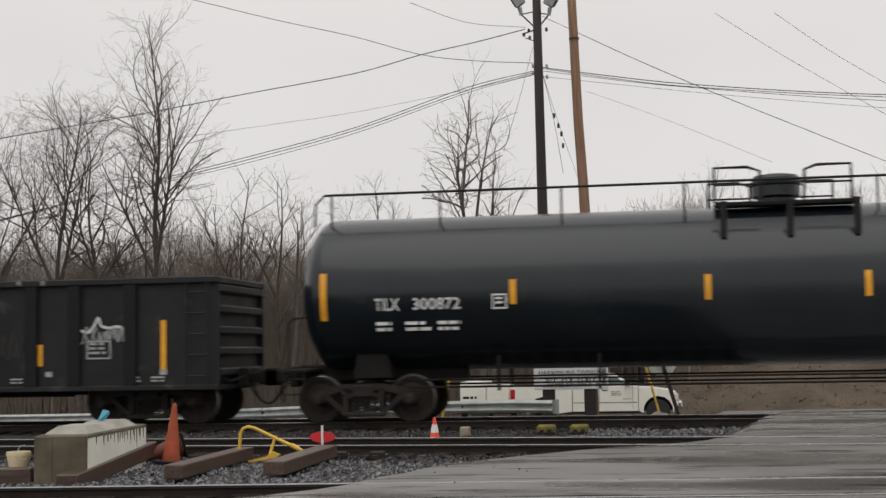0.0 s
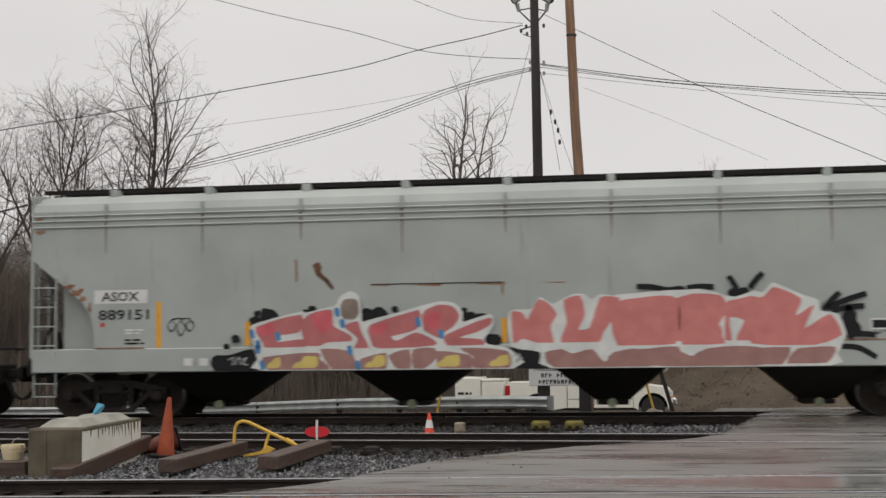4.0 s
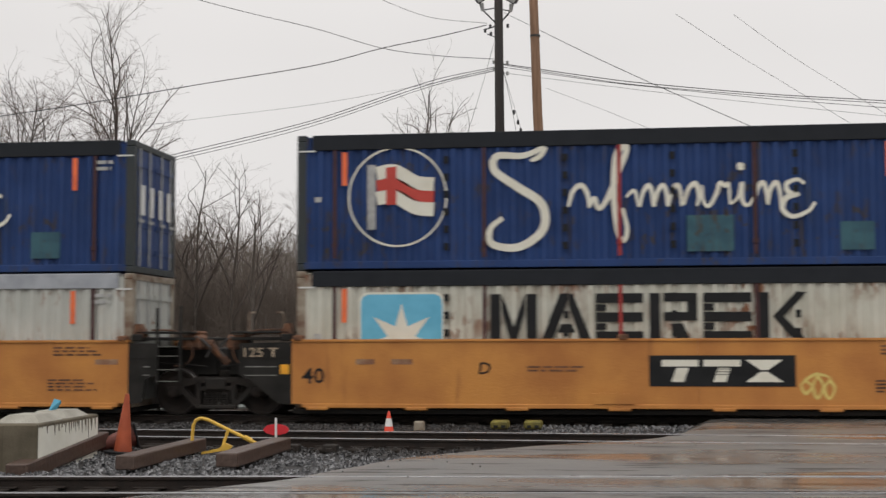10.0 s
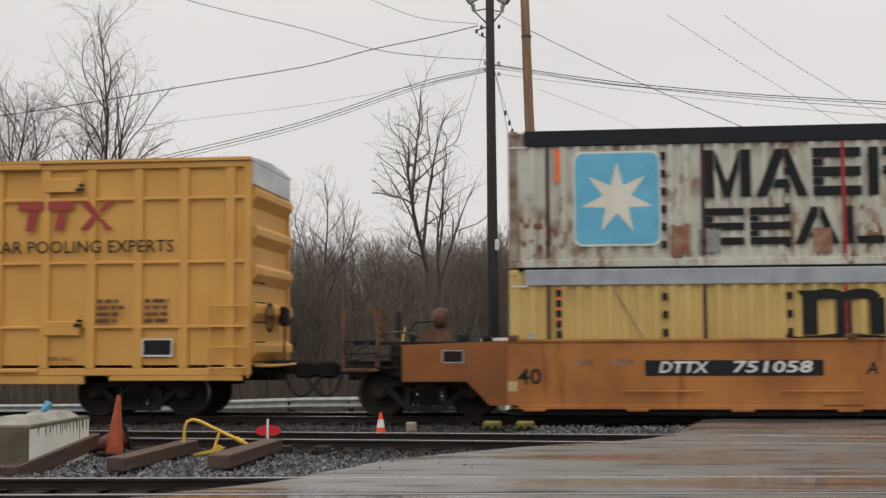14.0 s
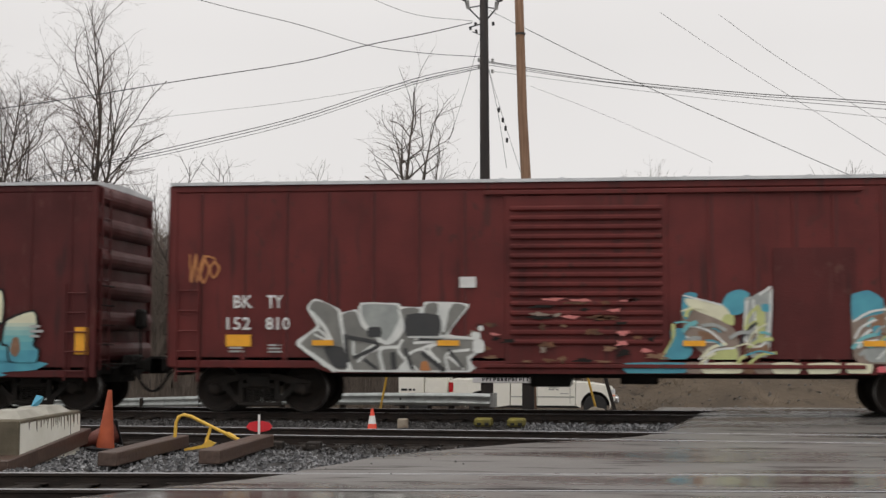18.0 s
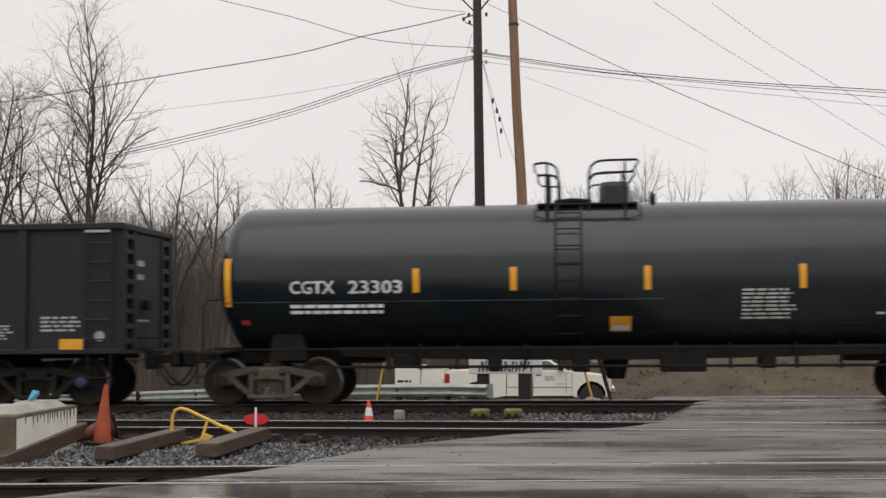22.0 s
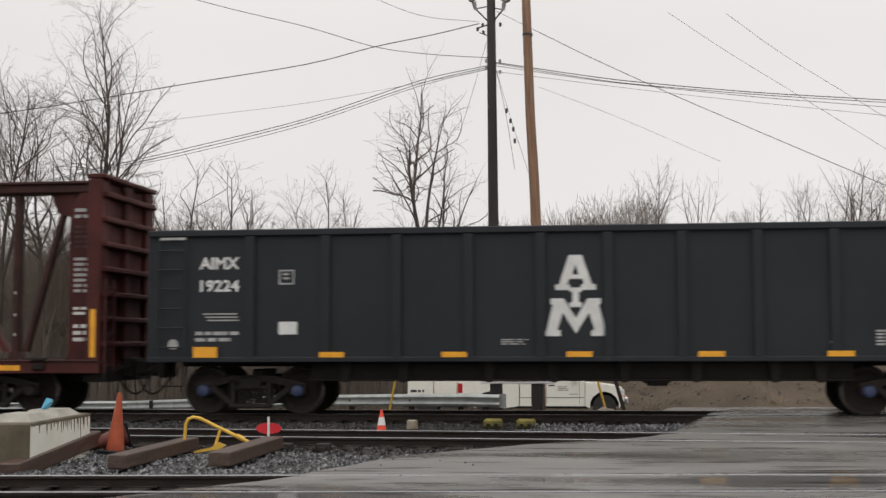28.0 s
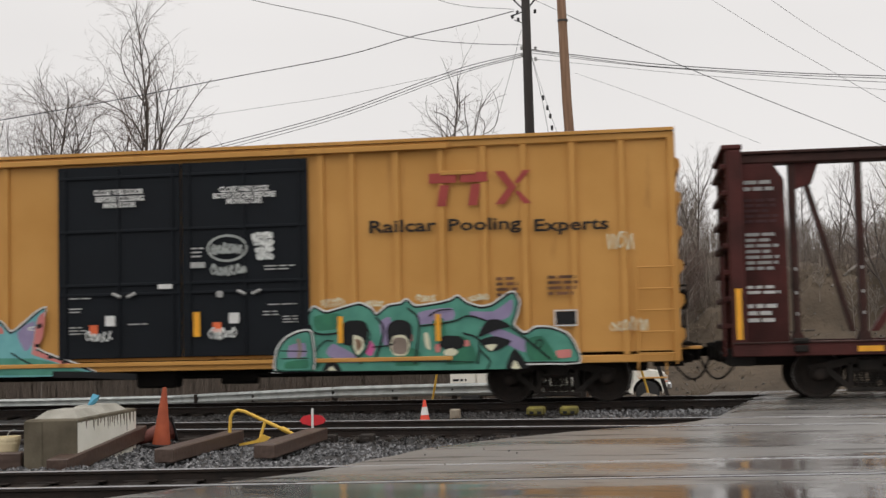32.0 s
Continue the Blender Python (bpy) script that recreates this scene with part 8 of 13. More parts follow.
part("door_track", Mesh().box(-5.0, 5.2, -yw - 0.04, -yw + 0.02, 0.86, 0.93, 0.01).box(-5.2, 5.2, -yw - 0.06, -yw + 0.02, 4.76, 4.86, 0.01), M_YELLOW, yb)


def black_doors(t, x0, x1, z0, z1, y):
    mid = (x0 + x1) / 2
    for a, b in ((x0, mid - 0.01), (mid + 0.01, x1)):
        dr = part("door", Mesh().box(a, b, y - 0.05, y, z0, z1, 0.015), M_DOORBLACK, t, "black painted plug door")
        for z in (z0 + (z1 - z0) * f for f in (0.33, 0.38, 0.66, 0.94)):
            part("door_rib", Mesh().box(a + 0.05, b - 0.05, y - 0.085, y - 0.05, z - 0.03, z + 0.03, 0.01), M_DOORBLACK, dr)
        for x in (a + 0.16, b - 0.16, (a + b) / 2):
            part("door_bar", Mesh().box(x - 0.025, x + 0.025, y - 0.095, y - 0.05, z0 + 0.05, z1 - 0.05, 0.008), M_DOORBLACK, dr)


black_doors(yb, -2.52, 2.48, 1.02, 4.72, -yw + 0.03)
yd = -yw - 0.075
for text, x, z, w in (("CLOSE THIS DOOR BEFORE", -2.08, 4.25, 1.42), ("CLOSING MAIN DOOR", -1.90, 4.14, 1.06), ("CIERRE ESTA PUERTA ANTES DE", -2.20, 4.03, 1.70), ("CERRAR LA PUERTA PRINCIPAL", -2.20, 3.92, 1.68), ("CLOSE AND LOCK BOTH DOORS", 0.28, 4.30, 1.72), ("BEFORE MOVING CAR", 0.58, 4.19, 1.12), ("MOVER EL CARRO", 0.66, 3.86, 0.92)):
    sign(text, x, z, 0.085, M_WHITE, yb, yd, w, 0, 0.035)
bars(yb, 0.26, 2.05, 3.95, 4.14, 2, M_DULLWHITE, yd, seed=112)
for k, (a, b, z0, z1, r) in enumerate(((-2.2, -1.7, 2.45, 2.72, 3), (-1.15, -0.4, 2.55, 2.62, 1), (0.15, 0.5, 2.45, 2.75, 4), (1.3, 1.9, 2.5, 2.75, 3), (-2.25, -2.05, 1.45, 1.85, 5), (-1.4, -1.2, 2.05, 2.2, 2), (-1.0, -0.75, 2.05, 2.2, 2), (1.05, 1.3, 2.05, 2.2, 2), (1.5, 1.75, 2.05, 2.2, 2), (1.95, 2.2, 1.45, 1.85, 5))):
    bars(yb, a, b, z0, z1, r, M_DULLWHITE, yd, seed=120 + k)
for x in (-0.95, 1.55):
    panel(yb, x - 0.10, x + 0.10, 1.60, 1.78, M_WHITE, yd, "white_card")
    panel(yb, x - 0.06, x, 1.62, 1.70, M_ORSTRIP, yd - 0.005, "orange_label")
panel(yb, 0.18, 0.30, 1.45, 1.90, M_REFLECT, yd, "reflective_strip")
part("round_seal", Mesh().flat([(0.69 + 0.085 * math.cos(v), 1.78 + 0.085 * math.sin(v)) for v in np.linspace(0, 6.0, 18)], yd), M_DULLWHITE, yb)
for x in (-2.09, -0.42, 0.41, 2.11):
    part("door_roller", Mesh().box(x - 0.17, x + 0.17, -yw - 0.11, -yw - 0.045, 0.90, 0.97, 0.015).box(x - 0.06, x + 0.06, -yw - 0.12, -yw - 0.045, 0.96, 1.06, 0.02), M_DOORBLACK, yb)
    part("lock_rod", Mesh().tube((x, -yw - 0.085, 1.02), (x, -yw - 0.085, 4.74), 0.028), M_DOORBLACK, yb)
for x0 in (-2.0, 0.5):
    part("lever_box", Mesh().box(x0, x0 + 0.42, -yw - 0.07, -yw - 0.045, 1.50, 1.84, 0.02), M_DOORBLACK, yb)
    part("lock_lever", Mesh().box(x0 + 0.55, x0 + 0.66, -yw - 0.10, -yw - 0.045, 1.55, 2.02, 0.02), M_DOORBLACK, yb)
for x in (-5.75, 5.75):
    for z in (4.43, 1.83):
        part("hinge_bolts", Mesh().box(x + 0.16, x + 0.33, -yw - 0.05, -yw - 0.03, z - 0.10, z - 0.04, 0.005).box(x + 0.22, x + 0.33, -yw - 0.05, -yw - 0.03, z - 0.01, z + 0.04, 0.005), M_BOGIE, yb)
yf = -yw - 0.002
sign("TB", -7.50, 2.57, 0.24, M_BLACKP, yb, yf, 0.50, 0.25, 0.015)
sign("OX", -6.66, 2.57, 0.24, M_BLACKP, yb, yf, 0.52, 0.25, 0.015)
sign("67", -7.52, 2.05, 0.25, M_BLACKP, yb, yf, 0.42, 0.25, 0.015)
sign("34", -6.64, 2.05, 0.25, M_BLACKP, yb, yf, 0.42, 0.25, 0.015)
sign("51", -5.74, 2.05, 0.25, M_BLACKP, yb, yf, 0.38, 0.25, 0.015)
sign("next", -8.55, 3.76, 0.20, M_BLACKP, yb, yf, 0.58, 0.2)
sign("load", -8.50, 3.56, 0.22, M_BLACKP, yb, yf, 0.58, 0.2)
sign("any", -5.80, 3.74, 0.18, M_BLACKP, yb, yf, 0.46, 0.2)
sign("road", -5.84, 3.58, 0.20, M_BLACKP, yb, yf, 0.58, 0.2)
cx, cz = -6.85, 3.62
EMBLEM = ((M_LBLUE, [(-0.53, 0.47), (-0.30, 0.33), (-0.06, 0.19), (0.035, 0.0), (-0.06, -0.19), (-0.30, -0.33), (-0.53, -0.47)]), (M_LRED, [(-0.56, 0.26), (-0.36, 0.15), (-0.16, 0.06), (-0.10, 0.0), (-0.16, -0.06), (-0.36, -0.15), (-0.56, -0.26)]),
          (M_LBLUE, [(0.09, 0.20), (0.30, 0.32), (0.56, 0.47)]), (M_LBLUE, [(0.09, -0.20), (0.30, -0.32), (0.56, -0.47)]), (M_LRED, [(0.60, 0.27), (0.40, 0.16), (0.20, 0.06), (0.13, 0.0), (0.20, -0.06), (0.40, -0.16), (0.60, -0.27)]))
for k, (m_, keys) in enumerate(EMBLEM):
    path = curve([(cx + x, cz + z * 0.95) for x, z in keys], 30)
    ribbon(yb, path, 0.152, M_CREAM, yf - 0.0004 * k, "emblem_edge")
    ribbon(yb, path, 0.130, m_, yf - 0.003 - 0.0004 * k, "emblem_stroke")


def red_brand(t, x0, z0, w, h, y):
    """Red bars and arrow shapes of a company emblem."""
    u = w / 3
    brand_row(t, ["t", "t"], x0, x0 + 1.9 * u, z0, z0 + h, M_LREDSH, y=y)
    for s in (-1, 1):
        part("emblem_arrow", Mesh().flat([(x0 + 2.05 * u, z0 + h / 2 + s * h / 2), (x0 + 2.35 * u, z0 + h / 2 + s * h / 2), (x0 + 2.70 * u, z0 + h / 2), (x0 + 2.45 * u, z0 + h / 2)], y), M_LREDSH, t)
        part("emblem_arrow", Mesh().flat([(x0 + 2.65 * u, z0 + h / 2 + s * h * 0.12), (x0 + 2.80 * u, z0 + h / 2 + s * h * 0.12), (x0 + 3.15 * u, z0 + h / 2 + s * h / 2), (x0 + 2.9 * u, z0 + h / 2 + s * h / 2)], y), M_LREDSH, t)


red_brand(yb, 4.72, 3.58, 1.85, 0.56, yf)
sign("RAILCAR POOLING EXPERTS", 3.50, 3.14, 0.24, M_BLACKP, yb, yf, 4.35, 0, 0.005)
panel(yb, -8.62, -8.20, 1.20, 1.42, mat("tag_yellow", (0.85, 0.62, 0.03), (0.8, 0.58, 0.03), 0.4), yf, "yellow_label")
outline_box(yb, 7.25, 7.85, 1.16, 1.50, 0.03, M_WHITE, yf)
panel(yb, 7.28, 7.82, 1.19, 1.47, M_BLACKP, yf, "dark_plate")
for a, z in ((-5.95, 4.45), (-5.95, 1.75), (5.28, 4.45), (5.30, 1.70)):
    part("hatch_box", Mesh().box(a, a + 0.72, -yw - 0.02, -yw + 0.03, z - 0.14, z + 0.14, 0.015), M_YELLOW, yb)
for k, (a, b, z0, z1) in enumerate(((6.35, 6.9, 1.75, 2.25), (7.3, 7.85, 1.75, 2.25), (3.7, 4.1, 1.1, 1.3), (-7.7, -7.3, 1.3, 1.5), (5.4, 6.0, 1.08, 1.16))):
    bars(yb, a, b, z0, z1, 4, M_RUSTY, yf, seed=140 + k)
for s in (-1, 1):
    ladder(yb, s * 8.95, -1.66, 0.75, 2.30, 0.75, 4, M_YELLOW)
    part("end_platform", Mesh().box(s * 9.35, s * 9.75, -1.3, 1.3, 0.95, 1.0, 0.01), M_YELLOW, yb)
    brake_wheel(yb, s * 9.5, -0.7, 1.9, 0.28, M_UNDER)
    part("lower_apron", Mesh().box(s * 6.6, s * 9.2, -yw + 0.02, -yw + 0.08, 0.70, 0.81, 0.01), M_YELLOW, yb)

# red boxcar with a ribbed sliding door
B1, B1H = -17.24, 7.97
b1_posts = [-7.4, -6.55, -5.75, -4.95, -4.1, -3.25, -2.4, 2.1, 2.9, 3.6, 4.3, 5.15, 5.95, 6.75, 7.4]
rb = boxcar("red-brown boxcar with a ribbed sliding door and spray paint", B1, B1H, 0.86, 4.40, 1.60, M_RED1, b1_posts, 0.06, M_RED1, None, M_ROOF, (-6.36, 6.40), 1.70, 6, "red boxcars", 0.030, shade_mat=M_REDSHADE)
for s in (-1, 1):
    part("lower_sill", Mesh().slab([(-5.15, 0.862), (-4.85, 0.775), (4.92, 0.775), (5.9, 0.862)], s * 1.565 - 0.025, s * 1.565 + 0.025), M_RED1, rb)
dr = part("door", Mesh().box(-1.62, 1.35, -1.61, -1.55, 0.95, 4.05, 0.015), M_RED1, rb, "red sliding door with horizontal ribs")
for k in range(15):
    z = 1.35 + 2.45 * k / 14
    part("door_rib", Mesh().box(-1.52, 1.25, -1.675, -1.61, z - 0.05, z + 0.05, 0.03), M_RED1, dr)
part("door_track", Mesh().box(-2.0, 4.8, -1.66, -1.58, 4.06, 4.14, 0.01).box(-2.0, 4.8, -1.66, -1.58, 0.88, 0.95, 0.01), M_RED1, rb)
bf = -1.60
peel = random.Random(6)
for k in range(34):
    x, z = peel.uniform(-2.2, 1.2), 1.0 + 0.95 * peel.random() ** 1.6
    part("peeled_paint", Mesh().flat(blob(x, z, peel.uniform(0.03, 0.16), peel.uniform(0.02, 0.06), 700 + k, 0.6, 14), -1.68 if x > -1.55 else -1.603), (M_UNDER, SPRAY["salmon"], M_RUSTY, SPRAY["umber"])[k % 4] if k % 8 != 1 else SPRAY["taupe"], rb)
sign("BK", -6.72, 1.98, 0.24, M_WHITE, rb, bf, 0.36, 0, 0.015)
sign("TY", -6.08, 1.98, 0.24, M_WHITE, rb, bf, 0.30, 0, 0.015)
sign("152", -6.85, 1.57, 0.24, M_WHITE, rb, bf, 0.46, 0, 0.015)
sign("810", -6.10, 1.57, 0.24, M_WHITE, rb, bf, 0.46, 0, 0.015)
panel(rb, -6.86, -6.38, 1.26, 1.48, M_REFLECT, bf, "reflective_strip")
bars(rb, -6.8, -6.4, 1.12, 1.25, 2, M_DULLWHITE, bf, seed=151)
bars(rb, -6.05, -5.7, 1.12, 1.30, 3, M_DULLWHITE, bf, seed=152)
panel(rb, -2.45, -2.15, 2.35, 2.55, M_WHITE, bf, "white_card")
panel(rb, 3.22, 4.66, 1.05, 3.05, M_RED2, bf, "repaint_patch")
paint(rb, "white", [(-5.32, 1.97), (-5.16, 2.15), (-4.71, 1.97), (-4.66, 1.9), (-4.37, 1.95), (-4.32, 1.84), (-4.3, 2.07), (-3.61, 2.07), (-3.53, 2), (-3.15, 1.99), (-3.1, 2.09), (-2.75, 2.09), (-2.27, 2.04), (-2.4, 1.84), (-2.65, 1.5), (-2.18, 1.43), (-2.06, 1.28), (-2.13, 1.13), (-2.26, 1.02), (-2.26, 0.8), (-4.72, 0.79), (-5.25, 1.13), (-5.49, 1.26), (-5.5, 1.38), (-5.3, 1.51), (-5.13, 1.66)], bf - 0.0040)
paint(rb, "ash", [(-5.27, 1.96), (-5.15, 2.11), (-4.73, 1.93), (-4.54, 0.87), (-4.72, 0.83), (-5.2, 1.16), (-5.44, 1.29), (-5.25, 1.49), (-5.06, 1.63)], bf - 0.0047)
paint(rb, "ash", [(-4.64, 1.86), (-4.39, 1.91), (-4.28, 1.64), (-3.82, 1.28), (-3.53, 1.57), (-3.57, 1.94), (-3.2, 1.95), (-3.31, 1.38), (-3.62, 0.83), (-4.43, 0.83), (-4.57, 1.38)], bf - 0.0054)
paint(rb, "grey", [(-4.27, 2.03), (-3.63, 2.03), (-3.57, 1.79), (-3.82, 1.36), (-4.2, 1.69)], bf - 0.0061)
paint(rb, "ash", [(-3.08, 2.03), (-2.85, 2.05), (-2.91, 1.48), (-3.16, 1.48)], bf - 0.0068)
paint(rb, "ash", [(-2.58, 2.04), (-2.33, 2), (-2.44, 1.83), (-2.72, 1.48), (-2.8, 1.53)], bf - 0.0075)
paint(rb, "ash", [(-3.31, 1.38), (-2.18, 1.38), (-2.19, 1.16), (-2.31, 1.08), (-2.31, 0.83), (-3.32, 0.83)], bf - 0.0082)
stroke(rb, "white", [(-5.25, 1.92), (-4.99, 1.64), (-4.84, 1.35)], 0.07, bf - 0.0089)
stroke(rb, "white", [(-4.7, 1.92), (-4.61, 1.38), (-4.49, 0.82)], 0.06, bf - 0.0096)
stroke(rb, "white", [(-5.49, 1.32), (-5.25, 1.13), (-4.77, 0.8)], 0.07, bf - 0.0103)
stroke(rb, "white", [(-5.17, 1.56), (-5.06, 1.56), (-4.92, 1.38), (-5.17, 1.49)], 0.04, bf - 0.0110)
stroke(rb, "white", [(-4.32, 2), (-4.22, 1.67), (-3.82, 1.32), (-3.51, 1.57), (-3.58, 1.94)], 0.055, bf - 0.0117)
stroke(rb, "white", [(-4.43, 1.36), (-4.38, 1.1), (-3.92, 1.38)], 0.05, bf - 0.0124)
stroke(rb, "white", [(-4.35, 0.97), (-4.18, 1.13), (-3.87, 1.26)], 0.05, bf - 0.0131)
stroke(rb, "white", [(-3.87, 0.82), (-3.92, 1.2), (-3.57, 1.26)], 0.06, bf - 0.0138)
stroke(rb, "white", [(-3.51, 1.4), (-3.57, 1.16), (-3.22, 0.82)], 0.05, bf - 0.0145)
stroke(rb, "white", [(-3.37, 0.87), (-3.4, 1.1), (-3.11, 1.2), (-2.76, 0.82)], 0.05, bf - 0.0152)
stroke(rb, "white", [(-3.31, 1.33), (-2.86, 1.35), (-3.18, 1.22)], 0.05, bf - 0.0159)
stroke(rb, "white", [(-2.69, 1.36), (-3.01, 1.23), (-2.81, 0.97)], 0.05, bf - 0.0166)
stroke(rb, "white", [(-2.66, 0.82), (-2.68, 1.13), (-2.26, 1.21)], 0.05, bf - 0.0173)
stroke(rb, "white", [(-2.36, 0.85), (-2.66, 1.08)], 0.05, bf - 0.0180)
stroke(rb, "white", [(-2.29, 1.08), (-2.27, 0.82)], 0.05, bf - 0.0187)
stroke(rb, "white", [(-2.8, 2.06), (-2.93, 1.48)], 0.05, bf - 0.0194)
stroke(rb, "white", [(-2.65, 2.06), (-2.75, 1.53)], 0.06, bf - 0.0201)
stroke(rb, "white", [(-3.41, 1.44), (-2.76, 1.45), (-2.18, 1.41)], 0.045, bf - 0.0208)
stroke(rb, "slate", [(-4.58, 1.49), (-4.53, 0.97)], 0.07, bf - 0.0215)
stroke(rb, "slate", [(-4.53, 1.44), (-3.97, 1.3), (-4.43, 1.05)], 0.07, bf - 0.0222)
stroke(rb, "slate", [(-4.23, 1.03), (-3.98, 0.85)], 0.06, bf - 0.0229)
stroke(rb, "slate", [(-3.69, 1.16), (-3.66, 0.85)], 0.1, bf - 0.0236)
stroke(rb, "slate", [(-3.46, 1.23), (-3.32, 0.85)], 0.06, bf - 0.0243)
stroke(rb, "slate", [(-3.15, 1.16), (-2.73, 0.82)], 0.08, bf - 0.0250)
stroke(rb, "slate", [(-2.65, 1.22), (-2.39, 0.87)], 0.05, bf - 0.0257)
stroke(rb, "slate", [(-3.21, 1.4), (-2.76, 1.39)], 0.04, bf - 0.0264)
paint(rb, "slate", [(-4.99, 1.24), (-4.62, 1.24), (-4.56, 0.87), (-4.78, 0.87)], bf - 0.0271)
paint(rb, "slate", [(-3.43, 1.85), (-2.83, 1.85), (-2.84, 1.46), (-3.43, 1.46)], bf - 0.0278)
paint(rb, "slate", [(-4.15, 1.61), (-3.92, 1.61), (-3.92, 1.44), (-4.15, 1.44)], bf - 0.0285)
paint(rb, "orange", [(-3.16, 0.97), (-3.06, 1), (-2.99, 0.82), (-3.17, 0.82)], bf - 0.0292)
paint(rb, "white", blob(-2.15, 1.46, 0.09, 0.07, 37, 0.06), bf - 0.0299)
paint(rb, "white", blob(-2.1, 1.27, 0.11, 0.13, 38, 0.06), bf - 0.0306)
paint(rb, "white", blob(-2.06, 1.6, 0.05, 0.05, 39, 0.06), bf - 0.0313)
paint(rb, "cyan", [(1.39, 1.57), (1.64, 1.59), (1.77, 1.2), (1.64, 1.04), (1.18, 1.04), (1.39, 1.34)], bf - 0.008 - 0.0040)
paint(rb, "taupe", [(1.61, 2.05), (2.2, 1.83), (2.53, 1.57), (2.62, 1.04), (2.1, 1.04), (1.75, 1.34), (1.6, 1.57)], bf - 0.008 - 0.0047)
paint(rb, "cyan", [(2.3, 2.03), (2.41, 2.24), (2.61, 2.3), (2.79, 2.22), (2.67, 1.89), (2.47, 1.84)], bf - 0.008 - 0.0054)
paint(rb, "cyan", [(1.6, 2.15), (1.67, 2.25), (1.87, 2.21), (1.68, 1.76), (1.59, 1.87)], bf - 0.008 - 0.0061)
paint(rb, "cream", [(1.65, 2.15), (2.3, 2.03), (2.49, 1.8), (2.47, 1.67), (2.2, 1.77), (1.74, 1.97)], bf - 0.008 - 0.0068)
paint(rb, "lime", [(2.36, 1.85), (2.51, 1.84), (2.5, 1.65), (2.29, 1.73)], bf - 0.008 - 0.0075)
paint(rb, "umber", [(1.88, 1.57), (2.2, 1.46), (2.34, 1.28), (1.93, 1.39)], bf - 0.008 - 0.0082)
paint(rb, "lime", [(1.97, 1.06), (2.26, 1.21), (2.53, 1.27), (2.55, 1.04)], bf - 0.008 - 0.0089)
paint(rb, "grey", [(2.7, 2.12), (2.84, 2.17), (3.1, 2.31), (3.17, 2.1), (3.15, 1.31), (3.07, 1.09), (2.8, 1.08), (2.7, 1.46)], bf - 0.008 - 0.0096)
paint(rb, "lime", [(2.9, 1.97), (3.06, 1.89), (3.03, 1.34), (2.92, 1.4)], bf - 0.008 - 0.0103)
paint(rb, "cyan", [(3.02, 2.04), (3.17, 2.01), (3.15, 1.89), (3, 1.91)], bf - 0.008 - 0.0110)
paint(rb, "umber", [(2.75, 1.27), (3.07, 1.34), (3.12, 1.15), (2.8, 1.17)], bf - 0.008 - 0.0117)
stroke(rb, "white", [(1.61, 2.2), (1.76, 2.16), (2.3, 2.02)], 0.03, bf - 0.008 - 0.0124)
stroke(rb, "white", [(1.6, 1.55), (1.72, 1.64), (2.04, 1.57), (2.33, 1.34)], 0.04, bf - 0.008 - 0.0131)
stroke(rb, "white", [(1.66, 1.46), (1.79, 1.38), (2.2, 1.35)], 0.035, bf - 0.008 - 0.0138)
stroke(rb, "white", [(1.88, 1.04), (2.18, 1.21), (2.53, 1.25)], 0.04, bf - 0.008 - 0.0145)
stroke(rb, "white", [(2.74, 2.1), (2.69, 1.46), (2.81, 1.28), (3.05, 1.34), (3.15, 1.78), (3.17, 2.31)], 0.045, bf - 0.008 - 0.0152)
stroke(rb, "white", [(2.85, 2.12), (2.91, 1.46)], 0.03, bf - 0.008 - 0.0159)
stroke(rb, "white", [(2.95, 2.2), (3.17, 2.35)], 0.04, bf - 0.008 - 0.0166)
paint(rb, "cyan", [(0.57, 0.97), (1.65, 0.98), (1.62, 0.79), (0.61, 0.79)], bf - 0.008 - 0.0173)
paint(rb, "taupe", [(1.65, 0.98), (1.94, 0.98), (1.91, 0.79), (1.68, 0.79)], bf - 0.008 - 0.0180)
paint(rb, "cream", [(1.94, 0.98), (2.64, 0.98), (2.61, 0.79), (1.97, 0.79)], bf - 0.008 - 0.0187)
paint(rb, "umber", [(2.64, 0.98), (2.86, 0.98), (2.83, 0.79), (2.68, 0.79)], bf - 0.008 - 0.0194)
paint(rb, "taupe", [(2.86, 0.98), (3.18, 0.98), (3.15, 0.79), (2.89, 0.79)], bf - 0.008 - 0.0201)
paint(rb, "cream", [(3.18, 0.98), (3.66, 0.98), (3.63, 0.79), (3.21, 0.79)], bf - 0.008 - 0.0208)
paint(rb, "cream", [(3.79, 0.98), (4.35, 0.98), (4.32, 0.8), (3.82, 0.79)], bf - 0.008 - 0.0215)
paint(rb, "cream", [(4.46, 0.98), (4.9, 0.99), (4.87, 0.8), (4.49, 0.8)], bf - 0.008 - 0.0222)
paint(rb, "lime", [(1.23, 1.04), (1.46, 1.46), (1.46, 1.67), (1.39, 1.67), (1.4, 1.41), (1.18, 1.04)], bf - 0.008 - 0.0229)
paint(rb, "taupe", [(4.58, 2.04), (4.98, 1.88), (5.22, 2.07), (5.43, 2.23), (5.83, 2.2), (6.04, 1.99), (6.1, 1.47), (6.04, 0.97), (4.88, 0.97), (4.59, 1.09)], bf - 0.008 - 0.0236)
paint(rb, "cyan", [(4.57, 2.18), (4.69, 2.24), (4.88, 2.28), (5.11, 2.13), (5.11, 1.88), (4.88, 1.82), (4.58, 1.74)], bf - 0.008 - 0.0243)
